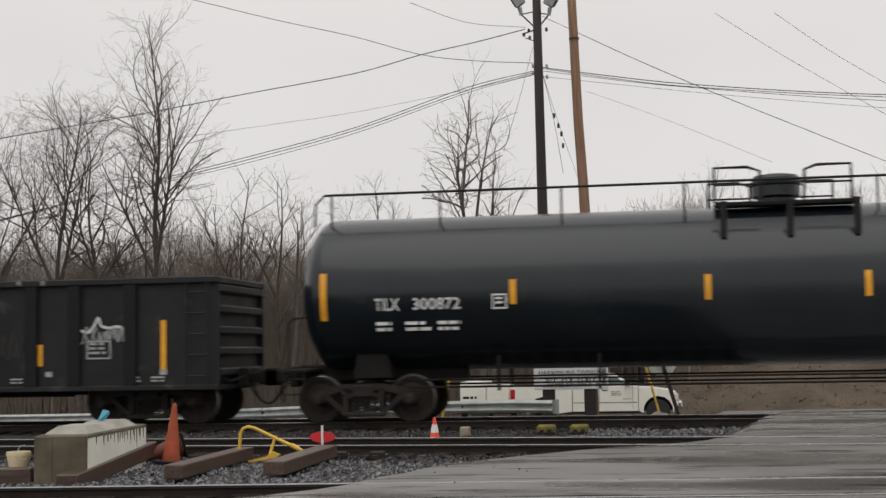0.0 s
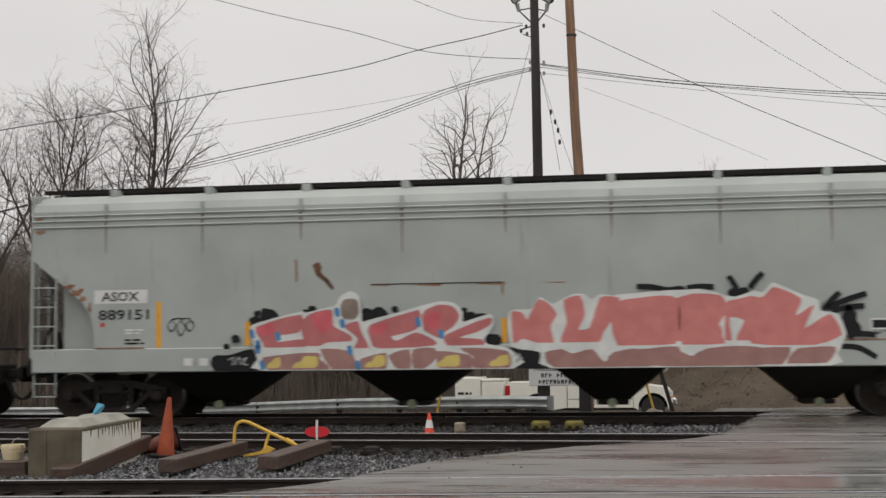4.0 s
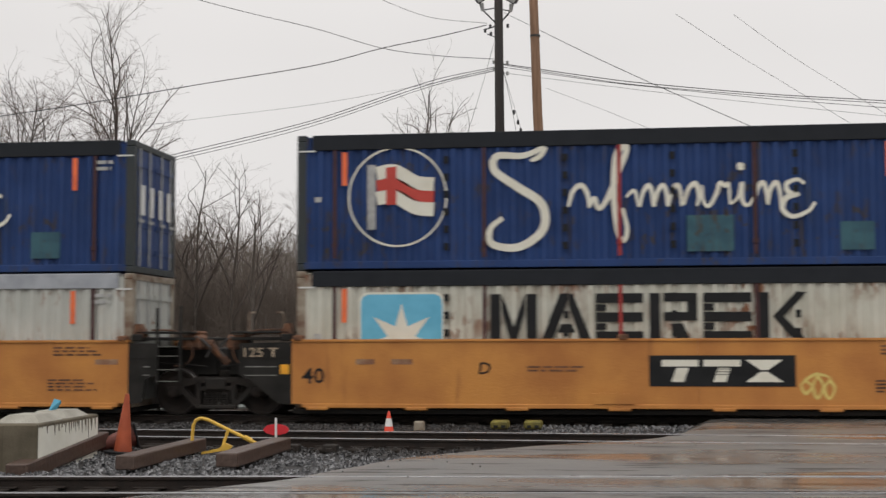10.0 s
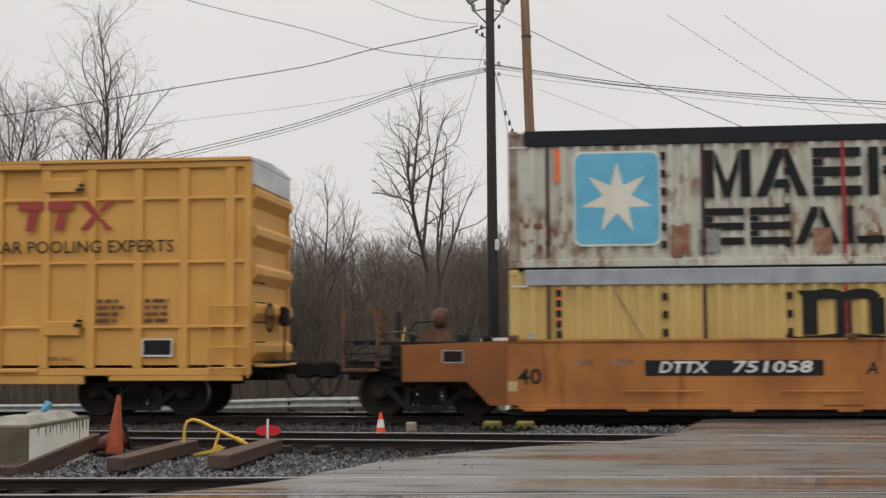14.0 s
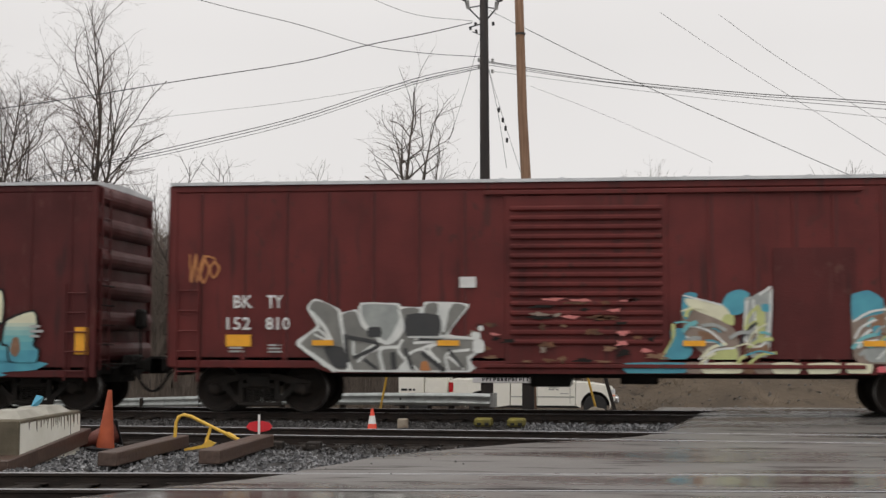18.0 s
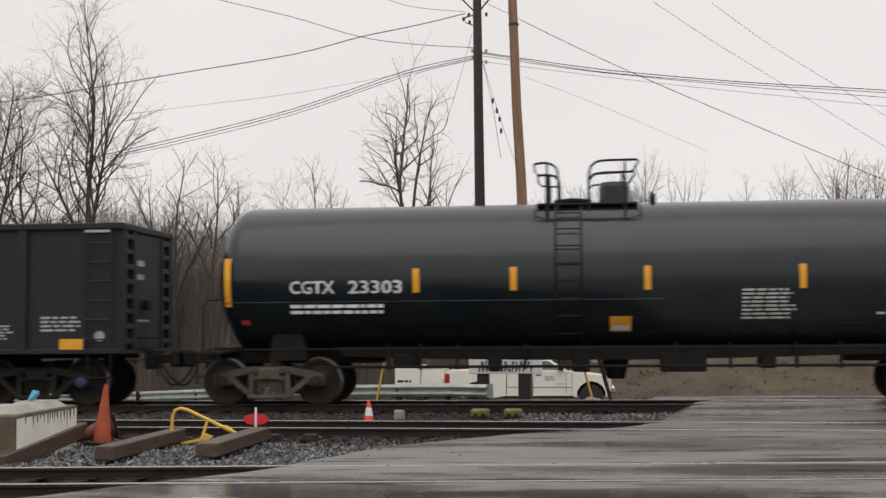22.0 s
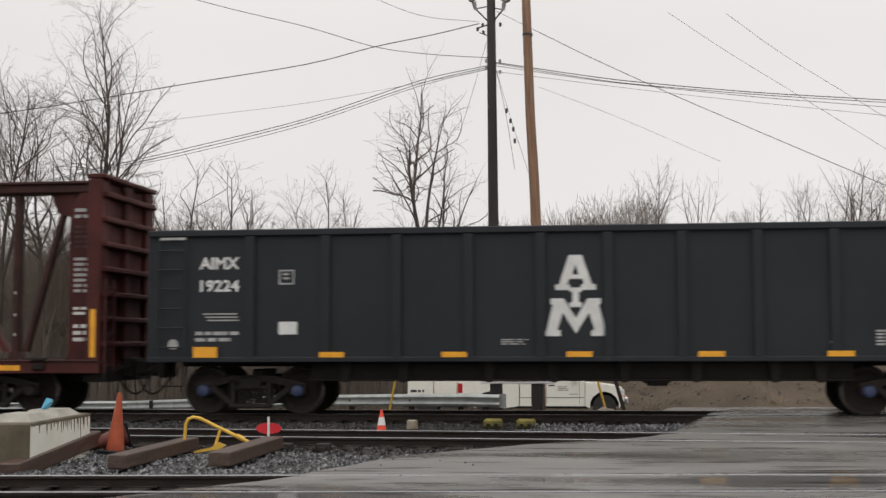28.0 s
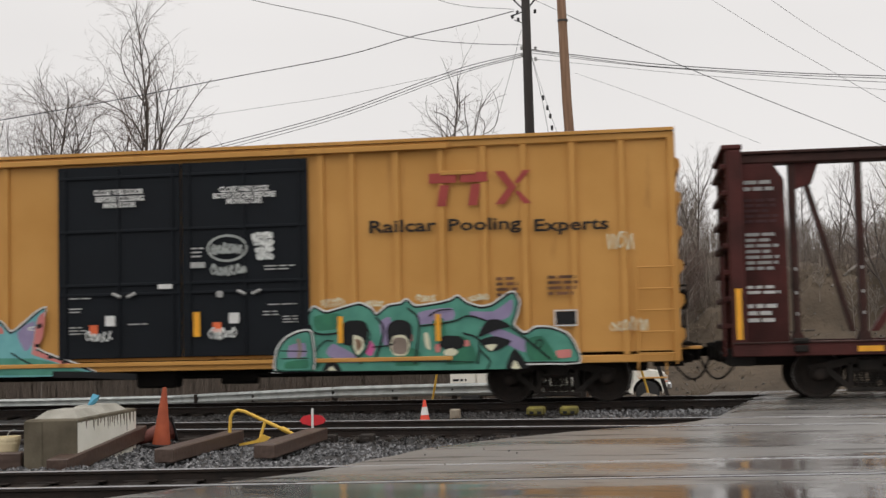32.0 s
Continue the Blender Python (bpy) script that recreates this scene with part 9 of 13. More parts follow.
paint(rb, "cyan", [(5.41, 2.24), (5.55, 2.34), (5.76, 2.29), (5.88, 2.39), (5.93, 2.3), (5.79, 2.17), (5.41, 2.09)], bf - 0.008 - 0.0250)
paint(rb, "cream", [(5.25, 2.13), (5.38, 2.2), (5.47, 2.09), (5.31, 1.86), (5.24, 1.93)], bf - 0.008 - 0.0257)
paint(rb, "white", [(5.7, 2.13), (5.87, 1.8), (5.53, 1.8)], bf - 0.008 - 0.0264)
paint(rb, "umber", [(4.88, 1.76), (5.13, 1.86), (5.09, 1.57), (4.88, 1.4)], bf - 0.008 - 0.0271)
paint(rb, "lime", [(4.99, 1.3), (5.2, 1.55), (5.32, 1.67), (5.36, 1.36), (5.05, 1.24)], bf - 0.008 - 0.0278)
paint(rb, "cyan", [(4.92, 1.62), (5.05, 1.65), (5.07, 1.47), (4.94, 1.49)], bf - 0.008 - 0.0285)
paint(rb, "grey", [(4.78, 1.2), (5.2, 1.31), (5.72, 1.15), (5.88, 1), (4.88, 1)], bf - 0.008 - 0.0292)
paint(rb, "cyan", [(6.09, 1.86), (6.19, 2.03), (6.35, 1.98), (6.56, 2.13), (6.69, 2.03), (6.87, 1.96), (7.04, 1.72), (7.18, 1.56), (7.34, 1.67), (7.44, 1.57), (7.39, 1.42), (7, 1.5), (6.77, 1.82), (6.19, 1.84), (6.12, 1.57), (6, 1.34), (6.04, 1.7)], bf - 0.008 - 0.0299)
paint(rb, "cyan", blob(6.31, 2.13, 0.06, 0.1, 38, 0.06), bf - 0.008 - 0.0306)
paint(rb, "cyan", blob(7.3, 1.64, 0.07, 0.08, 39, 0.06), bf - 0.008 - 0.0313)
paint(rb, "grey", [(6.77, 1.61), (6.98, 1.47), (6.99, 1.12), (6.77, 1.12)], bf - 0.008 - 0.0320)
paint(rb, "lime", [(6.1, 1.05), (6.35, 1.14), (6.57, 1), (6.54, 0.87), (6.1, 0.87)], bf - 0.008 - 0.0327)
paint(rb, "pink", [(4.99, 0.92), (5.16, 0.92), (5.15, 0.82), (5, 0.82)], bf - 0.008 - 0.0334)
paint(rb, "grey", [(5.16, 0.95), (5.93, 0.95), (5.93, 0.88), (5.2, 0.83)], bf - 0.008 - 0.0341)
stroke(rb, "white", [(4.59, 1.72), (4.88, 1.89), (5.22, 1.95)], 0.04, bf - 0.008 - 0.0348)
stroke(rb, "white", [(4.61, 1.42), (4.73, 1.62), (4.99, 1.76)], 0.04, bf - 0.008 - 0.0355)
stroke(rb, "white", [(5.35, 2.07), (5.47, 2.21), (5.83, 2.19), (6, 1.97), (6.1, 1.76)], 0.035, bf - 0.008 - 0.0362)
stroke(rb, "white", [(4.62, 1.34), (5.01, 1.4)], 0.03, bf - 0.008 - 0.0369)
stroke(rb, "white", [(6.77, 1.63), (7.08, 1.56), (7.29, 1.41)], 0.04, bf - 0.008 - 0.0376)
stroke(rb, "white", [(6.79, 1.47), (6.96, 1.31), (7, 1.11)], 0.05, bf - 0.008 - 0.0383)
stroke(rb, "white", [(5.36, 0.97), (5.64, 1.16), (5.95, 1.03)], 0.04, bf - 0.008 - 0.0390)
stroke(rb, "white", [(4.99, 1.05), (5.25, 1.26), (5.72, 1.13)], 0.04, bf - 0.008 - 0.0397)
stroke(rb, "white", [(6.04, 1.31), (6.35, 1.42), (6.66, 1.41)], 0.03, bf - 0.008 - 0.0404)
stroke(rb, "white", [(7.08, 1.1), (7.49, 1.14)], 0.04, bf - 0.008 - 0.0411)
swirl = random.Random(77)
for k in range(64):
    x = swirl.choice((swirl.uniform(1.55, 3.1), swirl.uniform(4.75, 6.25), swirl.uniform(4.75, 6.25), swirl.uniform(6.0, 7.2)))
    z = swirl.uniform(1.0, 1.95 - 0.5 * (x > 6.3))
    a, ln = swirl.uniform(-0.6, 1.2), swirl.uniform(0.08, 0.26)
    keys = [(x + ln * s * math.cos(a) - 0.25 * ln * (1 - s * s) * math.sin(a), max(0.9, z + ln * s * math.sin(a) + 0.25 * ln * (1 - s * s) * math.cos(a))) for s in (-1, 0, 1)]
    stroke(rb, ("white", "slate", "cyan", "umber", "cream", "grey", "lime", "aqua")[swirl.randrange(8)], keys, swirl.uniform(0.025, 0.075), bf - 0.036 - 0.0001 * k)
for x0, x1 in ((-5.2, -4.8), (-2.85, -2.45), (1.6, 2.0), (4.75, 5.15)):
    panel(rb, x0, x1, 1.28, 1.38, M_REFLECT, bf - 0.064, "reflective_strip")
outline_box(rb, 5.55, 5.97, 1.27, 1.58, 0.03, M_WHITE, bf - 0.066)
panel(rb, 5.58, 5.94, 1.30, 1.55, M_BLACKP, bf - 0.066, "dark_plate")
panel(rb, 5.60, 5.80, 1.60, 1.74, M_GREENTAG, bf - 0.066, "green_label")
panel(rb, 6.35, 6.95, 1.15, 1.85, M_RED2, bf - 0.060, "repaint_patch")
bars(rb, 6.42, 6.9, 1.4, 1.78, 4, M_DULLWHITE, bf - 0.066, seed=155)
panel(rb, 6.42, 6.85, 1.17, 1.30, M_REFLECT, bf - 0.066, "reflective_strip")
tag_scrawl(rb, -7.6, -7.0, 2.45, 3.0, bf - 0.002, SPRAY["orange"], 31, 0.04)
for k in range(14):
    x, z = peel.uniform(-1.1, 0.8), peel.uniform(1.75, 2.15)
    part("peeled_paint", Mesh().flat(blob(x, z, peel.uniform(0.06, 0.22), 0.03, 760 + k, 0.5, 14), -1.681), (SPRAY["salmon"], M_RUSTY, M_UNDER)[k % 3], rb)
for s in (-1, 1):
    ladder(rb, s * 7.60, -1.64, 0.6, 2.5, 0.42, 5, M_RED1)
    ladder(rb, s * 8.02, -1.25, 0.9, 4.3, 0.42, 9, M_RED1, "end_ladder", "y")

# maroon boxcar with a flat plug door
B2, B2H = -34.47, 7.82
rb2 = boxcar("dark maroon boxcar with a plug door and a turquoise mural", B2, B2H, 0.66, 4.45, 1.60, M_RED2, [-7.3, -6.3, -5.4, -4.4, -3.4, -2.4, 2.0, 2.9, 3.7, 4.6, 5.5, 6.5, 7.3], 0.05, M_RED2, None, M_ROOF, (-6.35, 6.34), 1.72, 6, "red boxcars", 0.022)
dr = part("door", Mesh().box(-1.62, 1.50, -1.61, -1.55, 0.98, 4.05, 0.015), M_RED2, rb2, "maroon plug door with lock bars")
for z in (1.05, 1.50, 2.23, 2.82, 3.42, 3.95):
    part("door_rib", Mesh().box(-1.52, 1.40, -1.645, -1.61, z - 0.035, z + 0.035, 0.012), M_RED2, dr)
for x in (-0.75, 0.0, 0.75):
    part("lock_bar", Mesh().tube((x, -1.66, 1.05), (x, -1.66, 2.2), 0.02), M_RED2, dr)
part("door_track", Mesh().box(-4.5, 4.8, -1.66, -1.58, 4.08, 4.16, 0.01).box(-1.68, 1.80, -1.66, -1.58, 0.90, 0.97, 0.01), M_RED2, rb2)
sign("BK", -6.88, 2.06, 0.22, M_WHITE, rb2, bf, 0.32, 0, 0.015)
sign("TY", -6.10, 2.06, 0.22, M_WHITE, rb2, bf, 0.30, 0, 0.015)
sign("151", -6.90, 1.63, 0.22, M_WHITE, rb2, bf, 0.42, 0, 0.015)
panel(rb2, -6.18, -5.68, 1.58, 1.92, M_RED1, bf, "repaint_patch")
sign("118", -6.15, 1.63, 0.22, M_WHITE, rb2, bf - 0.006, 0.44, 0, 0.015)
paint(rb2, "orange", [(-5.24, 2.07), (-5.15, 2.32), (-4.72, 2.29), (-4.49, 2.33), (-4.3, 2.25), (-4.14, 2.32), (-3.6, 2.32), (-3.53, 2.16), (-3.29, 2.24), (-3.02, 2.22), (-2.6, 2.18), (-2.08, 2.28), (-1.77, 2.21), (-1.73, 2.02), (-1.98, 1.87), (-5.15, 1.89)], bf - 0.0040)
paint(rb2, "orange", [(-6.55, 1.31), (-6.12, 1.44), (-6.01, 0.89), (-6.33, 0.73), (-6.44, 1)], bf - 0.0049)
paint(rb2, "pink", [(-5.19, 1.98), (-4.94, 2.15), (-4.4, 2.21), (-4.19, 2.17), (-3.76, 2.16), (-3.45, 2.12), (-3.02, 2.11), (-2.6, 2.15), (-2.48, 2.21), (-2.29, 2.15), (-2.08, 2.17), (-1.85, 2.02), (-1.77, 1.86), (-2.19, 1.71), (-5.15, 1.83)], bf - 0.0058)
paint(rb2, "lime", [(-5.15, 1.99), (-4.83, 2.13), (-4.3, 2.2), (-3.87, 2.15), (-3.39, 2.11), (-2.71, 2.15), (-2.45, 2.17), (-2.08, 2.15), (-1.81, 1.92), (-1.67, 1.55), (-1.57, 1.29), (-1.59, 0.92), (-1.78, 0.78), (-3.66, 1.72), (-4.72, 1.81)], bf - 0.0067)
paint(rb2, "pink", [(-6.16, 1.4), (-5.9, 1.46), (-5.66, 1.56), (-5.58, 1.5), (-5.79, 1.35), (-6.12, 1.31)], bf - 0.0076)
paint(rb2, "lime", [(-6.14, 1.34), (-5.69, 1.5), (-5.52, 1.41), (-5.63, 0.89), (-5.47, 0.68), (-6.44, 0.68), (-6.33, 0.89), (-6.03, 1.1)], bf - 0.0085)
paint(rb2, "black", [(-5.49, 1.82), (-5.39, 2.03), (-5.15, 1.94), (-4.67, 1.86), (-4.3, 2.01), (-4.03, 1.98), (-3.76, 1.98), (-3.5, 1.93), (-3.32, 1.9), (-2.97, 2.03), (-2.66, 2.02), (-2.4, 1.87), (-1.77, 1.71), (-2, 1.4), (-1.67, 0.88), (-1.66, 0.68), (-5.58, 0.68), (-5.74, 0.89), (-5.77, 1.26), (-5.6, 1.52), (-5.43, 1.68)], bf - 0.0094)
paint(rb2, "white", [(-5.46, 1.84), (-5.36, 1.98), (-5.15, 1.91), (-4.68, 1.82), (-4.72, 1.73), (-4.94, 1.62), (-4.81, 1.41), (-4.72, 0.99), (-4.83, 0.68), (-5.5, 0.68), (-5.69, 0.89), (-5.72, 1.23), (-5.56, 1.5), (-5.39, 1.66)], bf - 0.0103)
paint(rb2, "white", [(-4.63, 1.77), (-4.46, 1.91), (-4.21, 1.95), (-4.1, 1.88), (-4.17, 1.72), (-4.08, 1.49), (-4.34, 1.47), (-4.36, 1.7)], bf - 0.0112)
paint(rb2, "white", [(-3.22, 1.8), (-2.97, 1.98), (-2.66, 1.96), (-2.45, 1.87), (-2.42, 1.5), (-2.77, 1.4), (-2.87, 1.56), (-3.08, 1.7)], bf - 0.0121)
paint(rb2, "ash", [(-2.4, 1.84), (-1.83, 1.73), (-1.86, 1.54), (-2.38, 1.55)], bf - 0.0130)
paint(rb2, "white", [(-3.85, 1.87), (-3.66, 1.88), (-3.43, 1.8), (-3.76, 1.8)], bf - 0.0139)
paint(rb2, "magenta", [(-4.85, 1.62), (-4.42, 1.68), (-4.4, 1.31), (-4.3, 1.41), (-4.14, 1.41), (-4.06, 1.2), (-4.1, 0.68), (-4.7, 0.68), (-4.64, 1.1), (-4.72, 1.41)], bf - 0.0148)
paint(rb2, "magenta", [(-4.15, 1.85), (-3.76, 1.77), (-3.43, 1.7), (-3.64, 1.56), (-3.61, 1.3), (-3.36, 1.2), (-3.35, 0.68), (-4.14, 0.68), (-4.08, 1.18), (-4, 1.24), (-4.08, 1.51)], bf - 0.0157)
paint(rb2, "magenta", [(-3.53, 1.35), (-3.34, 1.43), (-3.11, 1.35), (-2.92, 1.03), (-2.74, 1.05), (-2.69, 1.36), (-2.29, 1.44), (-2.11, 1.38), (-1.86, 0.99), (-1.74, 0.68), (-3.29, 0.68), (-3.28, 1.09)], bf - 0.0166)
paint(rb2, "black", [(-5.28, 1.31), (-5.15, 1.54), (-5.02, 1.6), (-4.79, 1.45), (-4.72, 1.31), (-5.04, 1.27), (-5.11, 1.08)], bf - 0.0175)
paint(rb2, "white", [(-5.06, 1.52), (-4.94, 1.62), (-4.81, 1.45), (-4.89, 1.29), (-5.11, 1.33)], bf - 0.0184)
paint(rb2, "black", [(-3.6, 1.51), (-3.43, 1.68), (-3.15, 1.7), (-2.96, 1.56), (-2.8, 1.19), (-2.82, 1.03), (-2.94, 1.03), (-3.11, 1.3), (-3.29, 1.47), (-3.49, 1.38), (-3.58, 1.26)], bf - 0.0193)
paint(rb2, "white", [(-3.47, 1.55), (-3.34, 1.63), (-3.2, 1.61), (-3.22, 1.53), (-3.43, 1.49)], bf - 0.0202)
paint(rb2, "white", [(-3.05, 1.53), (-2.94, 1.51), (-2.88, 1.3), (-2.96, 1.28)], bf - 0.0211)
paint(rb2, "black", [(-4.14, 1.41), (-4, 1.37), (-3.98, 1.16), (-4.08, 1.18)], bf - 0.0220)
paint(rb2, "grey", [(-4.09, 1.32), (-4.03, 1.32), (-4.02, 1.22), (-4.07, 1.22)], bf - 0.0229)
stroke(rb2, "black", [(-4.4, 1.67), (-4.38, 1.41), (-4.4, 1.15)], 0.04, bf - 0.0238)
stroke(rb2, "black", [(-3.31, 1.09), (-3.3, 0.83), (-3.32, 0.68)], 0.06, bf - 0.0247)
stroke(rb2, "black", [(-4.14, 1.41), (-4.3, 1.45), (-4.36, 1.43)], 0.03, bf - 0.0256)
stroke(rb2, "black", [(-4.7, 0.68), (-4.66, 1.04), (-4.74, 1.41)], 0.03, bf - 0.0265)
stroke(rb2, "black", [(-4.21, 0.68), (-4.17, 0.76)], 0.04, bf - 0.0274)
stroke(rb2, "black", [(-6.35, 0.73), (-6.11, 0.89), (-5.92, 0.89)], 0.03, bf - 0.0283)
stroke(rb2, "umber", [(-6.12, 1.12), (-5.99, 1.02), (-5.9, 0.73)], 0.04, bf - 0.0292)
stroke(rb2, "grey", [(-5.66, 1.04), (-5.15, 1.06), (-4.72, 1.03)], 0.05, bf - 0.0301)
worn = random.Random(29)
for k in range(110):
    x = -1.60 + 1.5 * worn.random() ** 1.9
    z = worn.uniform(0.98, 2.05 - 0.25 * (x + 1.6))
    r = worn.uniform(0.03, 0.13) * (1.15 - 0.45 * (x + 1.6))
    spray(rb2, blob(x, z, r, r * worn.uniform(0.3, 0.8), 900 + k, 0.6, 14), ("lime", "lime", "umber", "taupe", "orange", "ash", "lime", "umber")[k % 8], -1.664 - 0.0001 * k, "worn_spray_paint")
for k in range(40):
    spray(rb2, blob(worn.uniform(-0.4, 1.3), worn.uniform(1.1, 2.1), worn.uniform(0.02, 0.09), worn.uniform(0.008, 0.03), 1100 + k, 0.6, 12), ("taupe", "umber", "ash")[k % 3], -1.664, "worn_spray_paint")
paint(rb2, "cyan", [(2.18, 1.01), (6.7, 0.97), (6.65, 0.81), (5.97, 0.75), (5.95, 0.68), (2.21, 0.68), (2.12, 0.86)], bf - 0.0040)
faded(rb2, [(2.1, 2.07), (2.18, 2.26), (2.66, 2.3), (3.06, 2.29), (3.02, 1.66), (2.98, 1.5), (2.94, 1.33), (2.42, 1.35), (2.41, 0.96), (1.85, 0.96), (1.82, 1.29), (2, 1.61), (2.45, 1.61), (2.19, 1.72), (2.44, 2.07)], bf - 0.0051)
faded(rb2, [(3.23, 2.18), (3.48, 2.18), (3.54, 1.71), (3.29, 1.66), (3.24, 1.39), (3.52, 1.61), (3.8, 1.39), (3.64, 0.96), (2.75, 0.96), (2.76, 1.16), (3.02, 1.29), (3.05, 1.61)], bf - 0.0084)
faded(rb2, [(3.73, 2.25), (4.32, 2.26), (4.23, 1.82), (4.09, 1.5), (4.14, 0.97), (3.58, 0.96), (3.5, 1.29), (3.6, 1.61), (3.64, 1.93), (3.95, 2.02), (3.66, 2.02)], bf - 0.0117)
faded(rb2, [(4.43, 2.21), (4.7, 2.2), (4.84, 1.92), (5.17, 1.6), (5.23, 1.28), (5.18, 0.97), (4.19, 0.97), (4.13, 1.29), (4.29, 1.45), (4.46, 1.55), (4.49, 1.82)], bf - 0.0150)
faded(rb2, [(5.02, 2.17), (5.08, 2.31), (5.49, 2.33), (5.95, 2.31), (5.96, 1.71), (5.66, 1.81), (5.58, 1.9), (5.67, 1.39), (6.05, 1.28), (6.16, 0.97), (5.46, 0.97), (5.2, 1.18), (5.15, 1.82), (5.25, 2.13)], bf - 0.0183)
faded(rb2, [(6.08, 1.74), (6.59, 1.91), (6.66, 1.65), (6.59, 1.28), (6.7, 1.18), (6.65, 0.95), (6.16, 0.97), (6.11, 1.28), (6, 1.31)], bf - 0.0216)
paint(rb2, "black", [(2.67, 1.82), (2.99, 1.64), (2.98, 1.48), (2.79, 1.64)], bf - 0.0249)
paint(rb2, "black", [(2.4, 1.33), (2.91, 1.31), (2.73, 0.88), (2.43, 0.96)], bf - 0.0260)
paint(rb2, "salmon", blob(2.58, 1.05, 0.13, 0.1, 21, 0.06), bf - 0.0271)
paint(rb2, "black", [(3.27, 1.63), (3.54, 1.69), (3.49, 1.55), (3.26, 1.37)], bf - 0.0282)
paint(rb2, "salmon", [(4.2, 1.82), (4.4, 1.86), (4.48, 1.57), (4.29, 1.51), (4.17, 1.56)], bf - 0.0293)
paint(rb2, "salmon", [(4.13, 1.42), (4.23, 1.31), (4.36, 1.03), (4.22, 1.02)], bf - 0.0304)
paint(rb2, "salmon", [(4.96, 1.26), (5.16, 1.18), (5.24, 0.97), (5.1, 0.9), (4.98, 1.11)], bf - 0.0315)
paint(rb2, "umber", [(6.2, 1.41), (6.31, 1.43), (6.35, 1.2), (6.26, 1.05), (6.15, 1.16)], bf - 0.0326)
stroke(rb2, "black", [(3.01, 1.29), (3.15, 1.13), (3.23, 0.96), (3.28, 0.68)], 0.04, bf - 0.0337)
stroke(rb2, "black", [(3.8, 1.34), (3.86, 0.97), (4.03, 0.68)], 0.035, bf - 0.0348)
stroke(rb2, "black", [(5.18, 1.13), (5.29, 0.91), (5.24, 0.68)], 0.05, bf - 0.0359)
stroke(rb2, "black", [(2.13, 0.95), (3.86, 0.97), (5.4, 0.95)], 0.012, bf - 0.0370)
stroke(rb2, "grey", [(1.85, 0.99), (2.97, 0.95), (4.3, 0.94)], 0.02, bf - 0.0381)
panel(rb2, -2.38, -2.08, 2.82, 3.03, M_WHITE, bf, "white_card")
panel(rb2, -0.42, 0.20, 2.50, 2.53, M_DULLWHITE, -1.652, "white_line")
for x0, x1, z, yy2 in ((-0.40, 0.08, 1.46, -1.652), (-0.55, -0.05, 0.72, bf), (4.6, 5.0, 0.72, bf - 0.03)):
    panel(rb2, x0, x1, z, z + 0.11, M_REFLECT, yy2, "reflective_strip")
panel(rb2, 7.42, 7.68, 1.10, 1.62, M_REFLECT, bf, "reflective_strip")
panel(rb2, 5.50, 5.78, 1.76, 1.90, M_GREENTAG, bf - 0.05, "green_label")
outline_box(rb2, 5.42, 5.92, 1.36, 1.64, 0.025, M_DULLWHITE, bf - 0.05)
for x in (-6.4, -4.5, -2.7, 5.25):
    panel(rb2, x - 0.045, x + 0.045, 1.15, 1.55, M_REFLECT, bf - 0.045, "reflective_strip")
bars(rb2, 6.55, 6.85, 1.38, 1.66, 3, M_DULLWHITE, bf - 0.05, seed=161)
for k in range(3):
    tag_scrawl(rb2, -0.9 + 0.8 * k, -0.4 + 0.8 * k, 1.75, 2.05, -1.666, SPRAY["taupe"], 33 + k, 0.012)
tag_scrawl(rb2, -0.35, 0.3, 1.22, 1.36, -1.677, SPRAY["grey"], 37, 0.02)
for s in (-1, 1):
    ladder(rb2, s * 7.45, -1.64, 0.6, 2.45, 0.42, 5, M_RED2)
    ladder(rb2, s * 7.87, -1.25, 0.8, 4.3, 0.42, 9, M_RED2, "end_ladder", "y")

# second yellow boxcar with deep side posts
Y2, Y2H = -146.30, 9.37
y2_posts = [-9.0, -8.1, -7.2, -6.3, -5.4, -4.5, -3.6, 2.75, 3.35, 4.2, 5.05, 5.85, 6.6, 7.5, 8.4]
ye = boxcar("mustard yellow boxcar with black doors and a green mural", Y2, Y2H, 0.74, 5.04, yw, M_MUSTARD, y2_posts, 0.11, M_DOORBLACK, None, M_ROOF, (-7.1, 7.1), 1.80, 6, "yellow boxcars", 0.075, M_MUSTARD)
black_doors(ye, -2.50, 2.50, 1.0, 4.72, -yw + 0.03)
part("door_track", Mesh().box(-5.0, 5.2, -yw - 0.04, -yw + 0.02, 0.84, 0.92, 0.01).box(-5.2, 5.2, -yw - 0.06, -yw + 0.02, 4.78, 4.88, 0.01), M_MUSTARD, ye)
for text, x, z, w in (("CLOSE THIS DOOR", -1.74, 4.15, 1.01), ("BEFORE CLOSING", -1.70, 4.02, 0.98), ("MAIN DOOR", -1.54, 3.90, 0.66), ("CLOSE AND LOCK", 0.79, 4.12, 0.98), ("BOTH DOORS BEFORE", 0.67, 4.00, 1.22), ("MOVING CAR", 0.93, 3.89, 0.70)):
    sign(text, x, z, 0.11, M_WHITE, ye, yd, w, 0, 0.035)
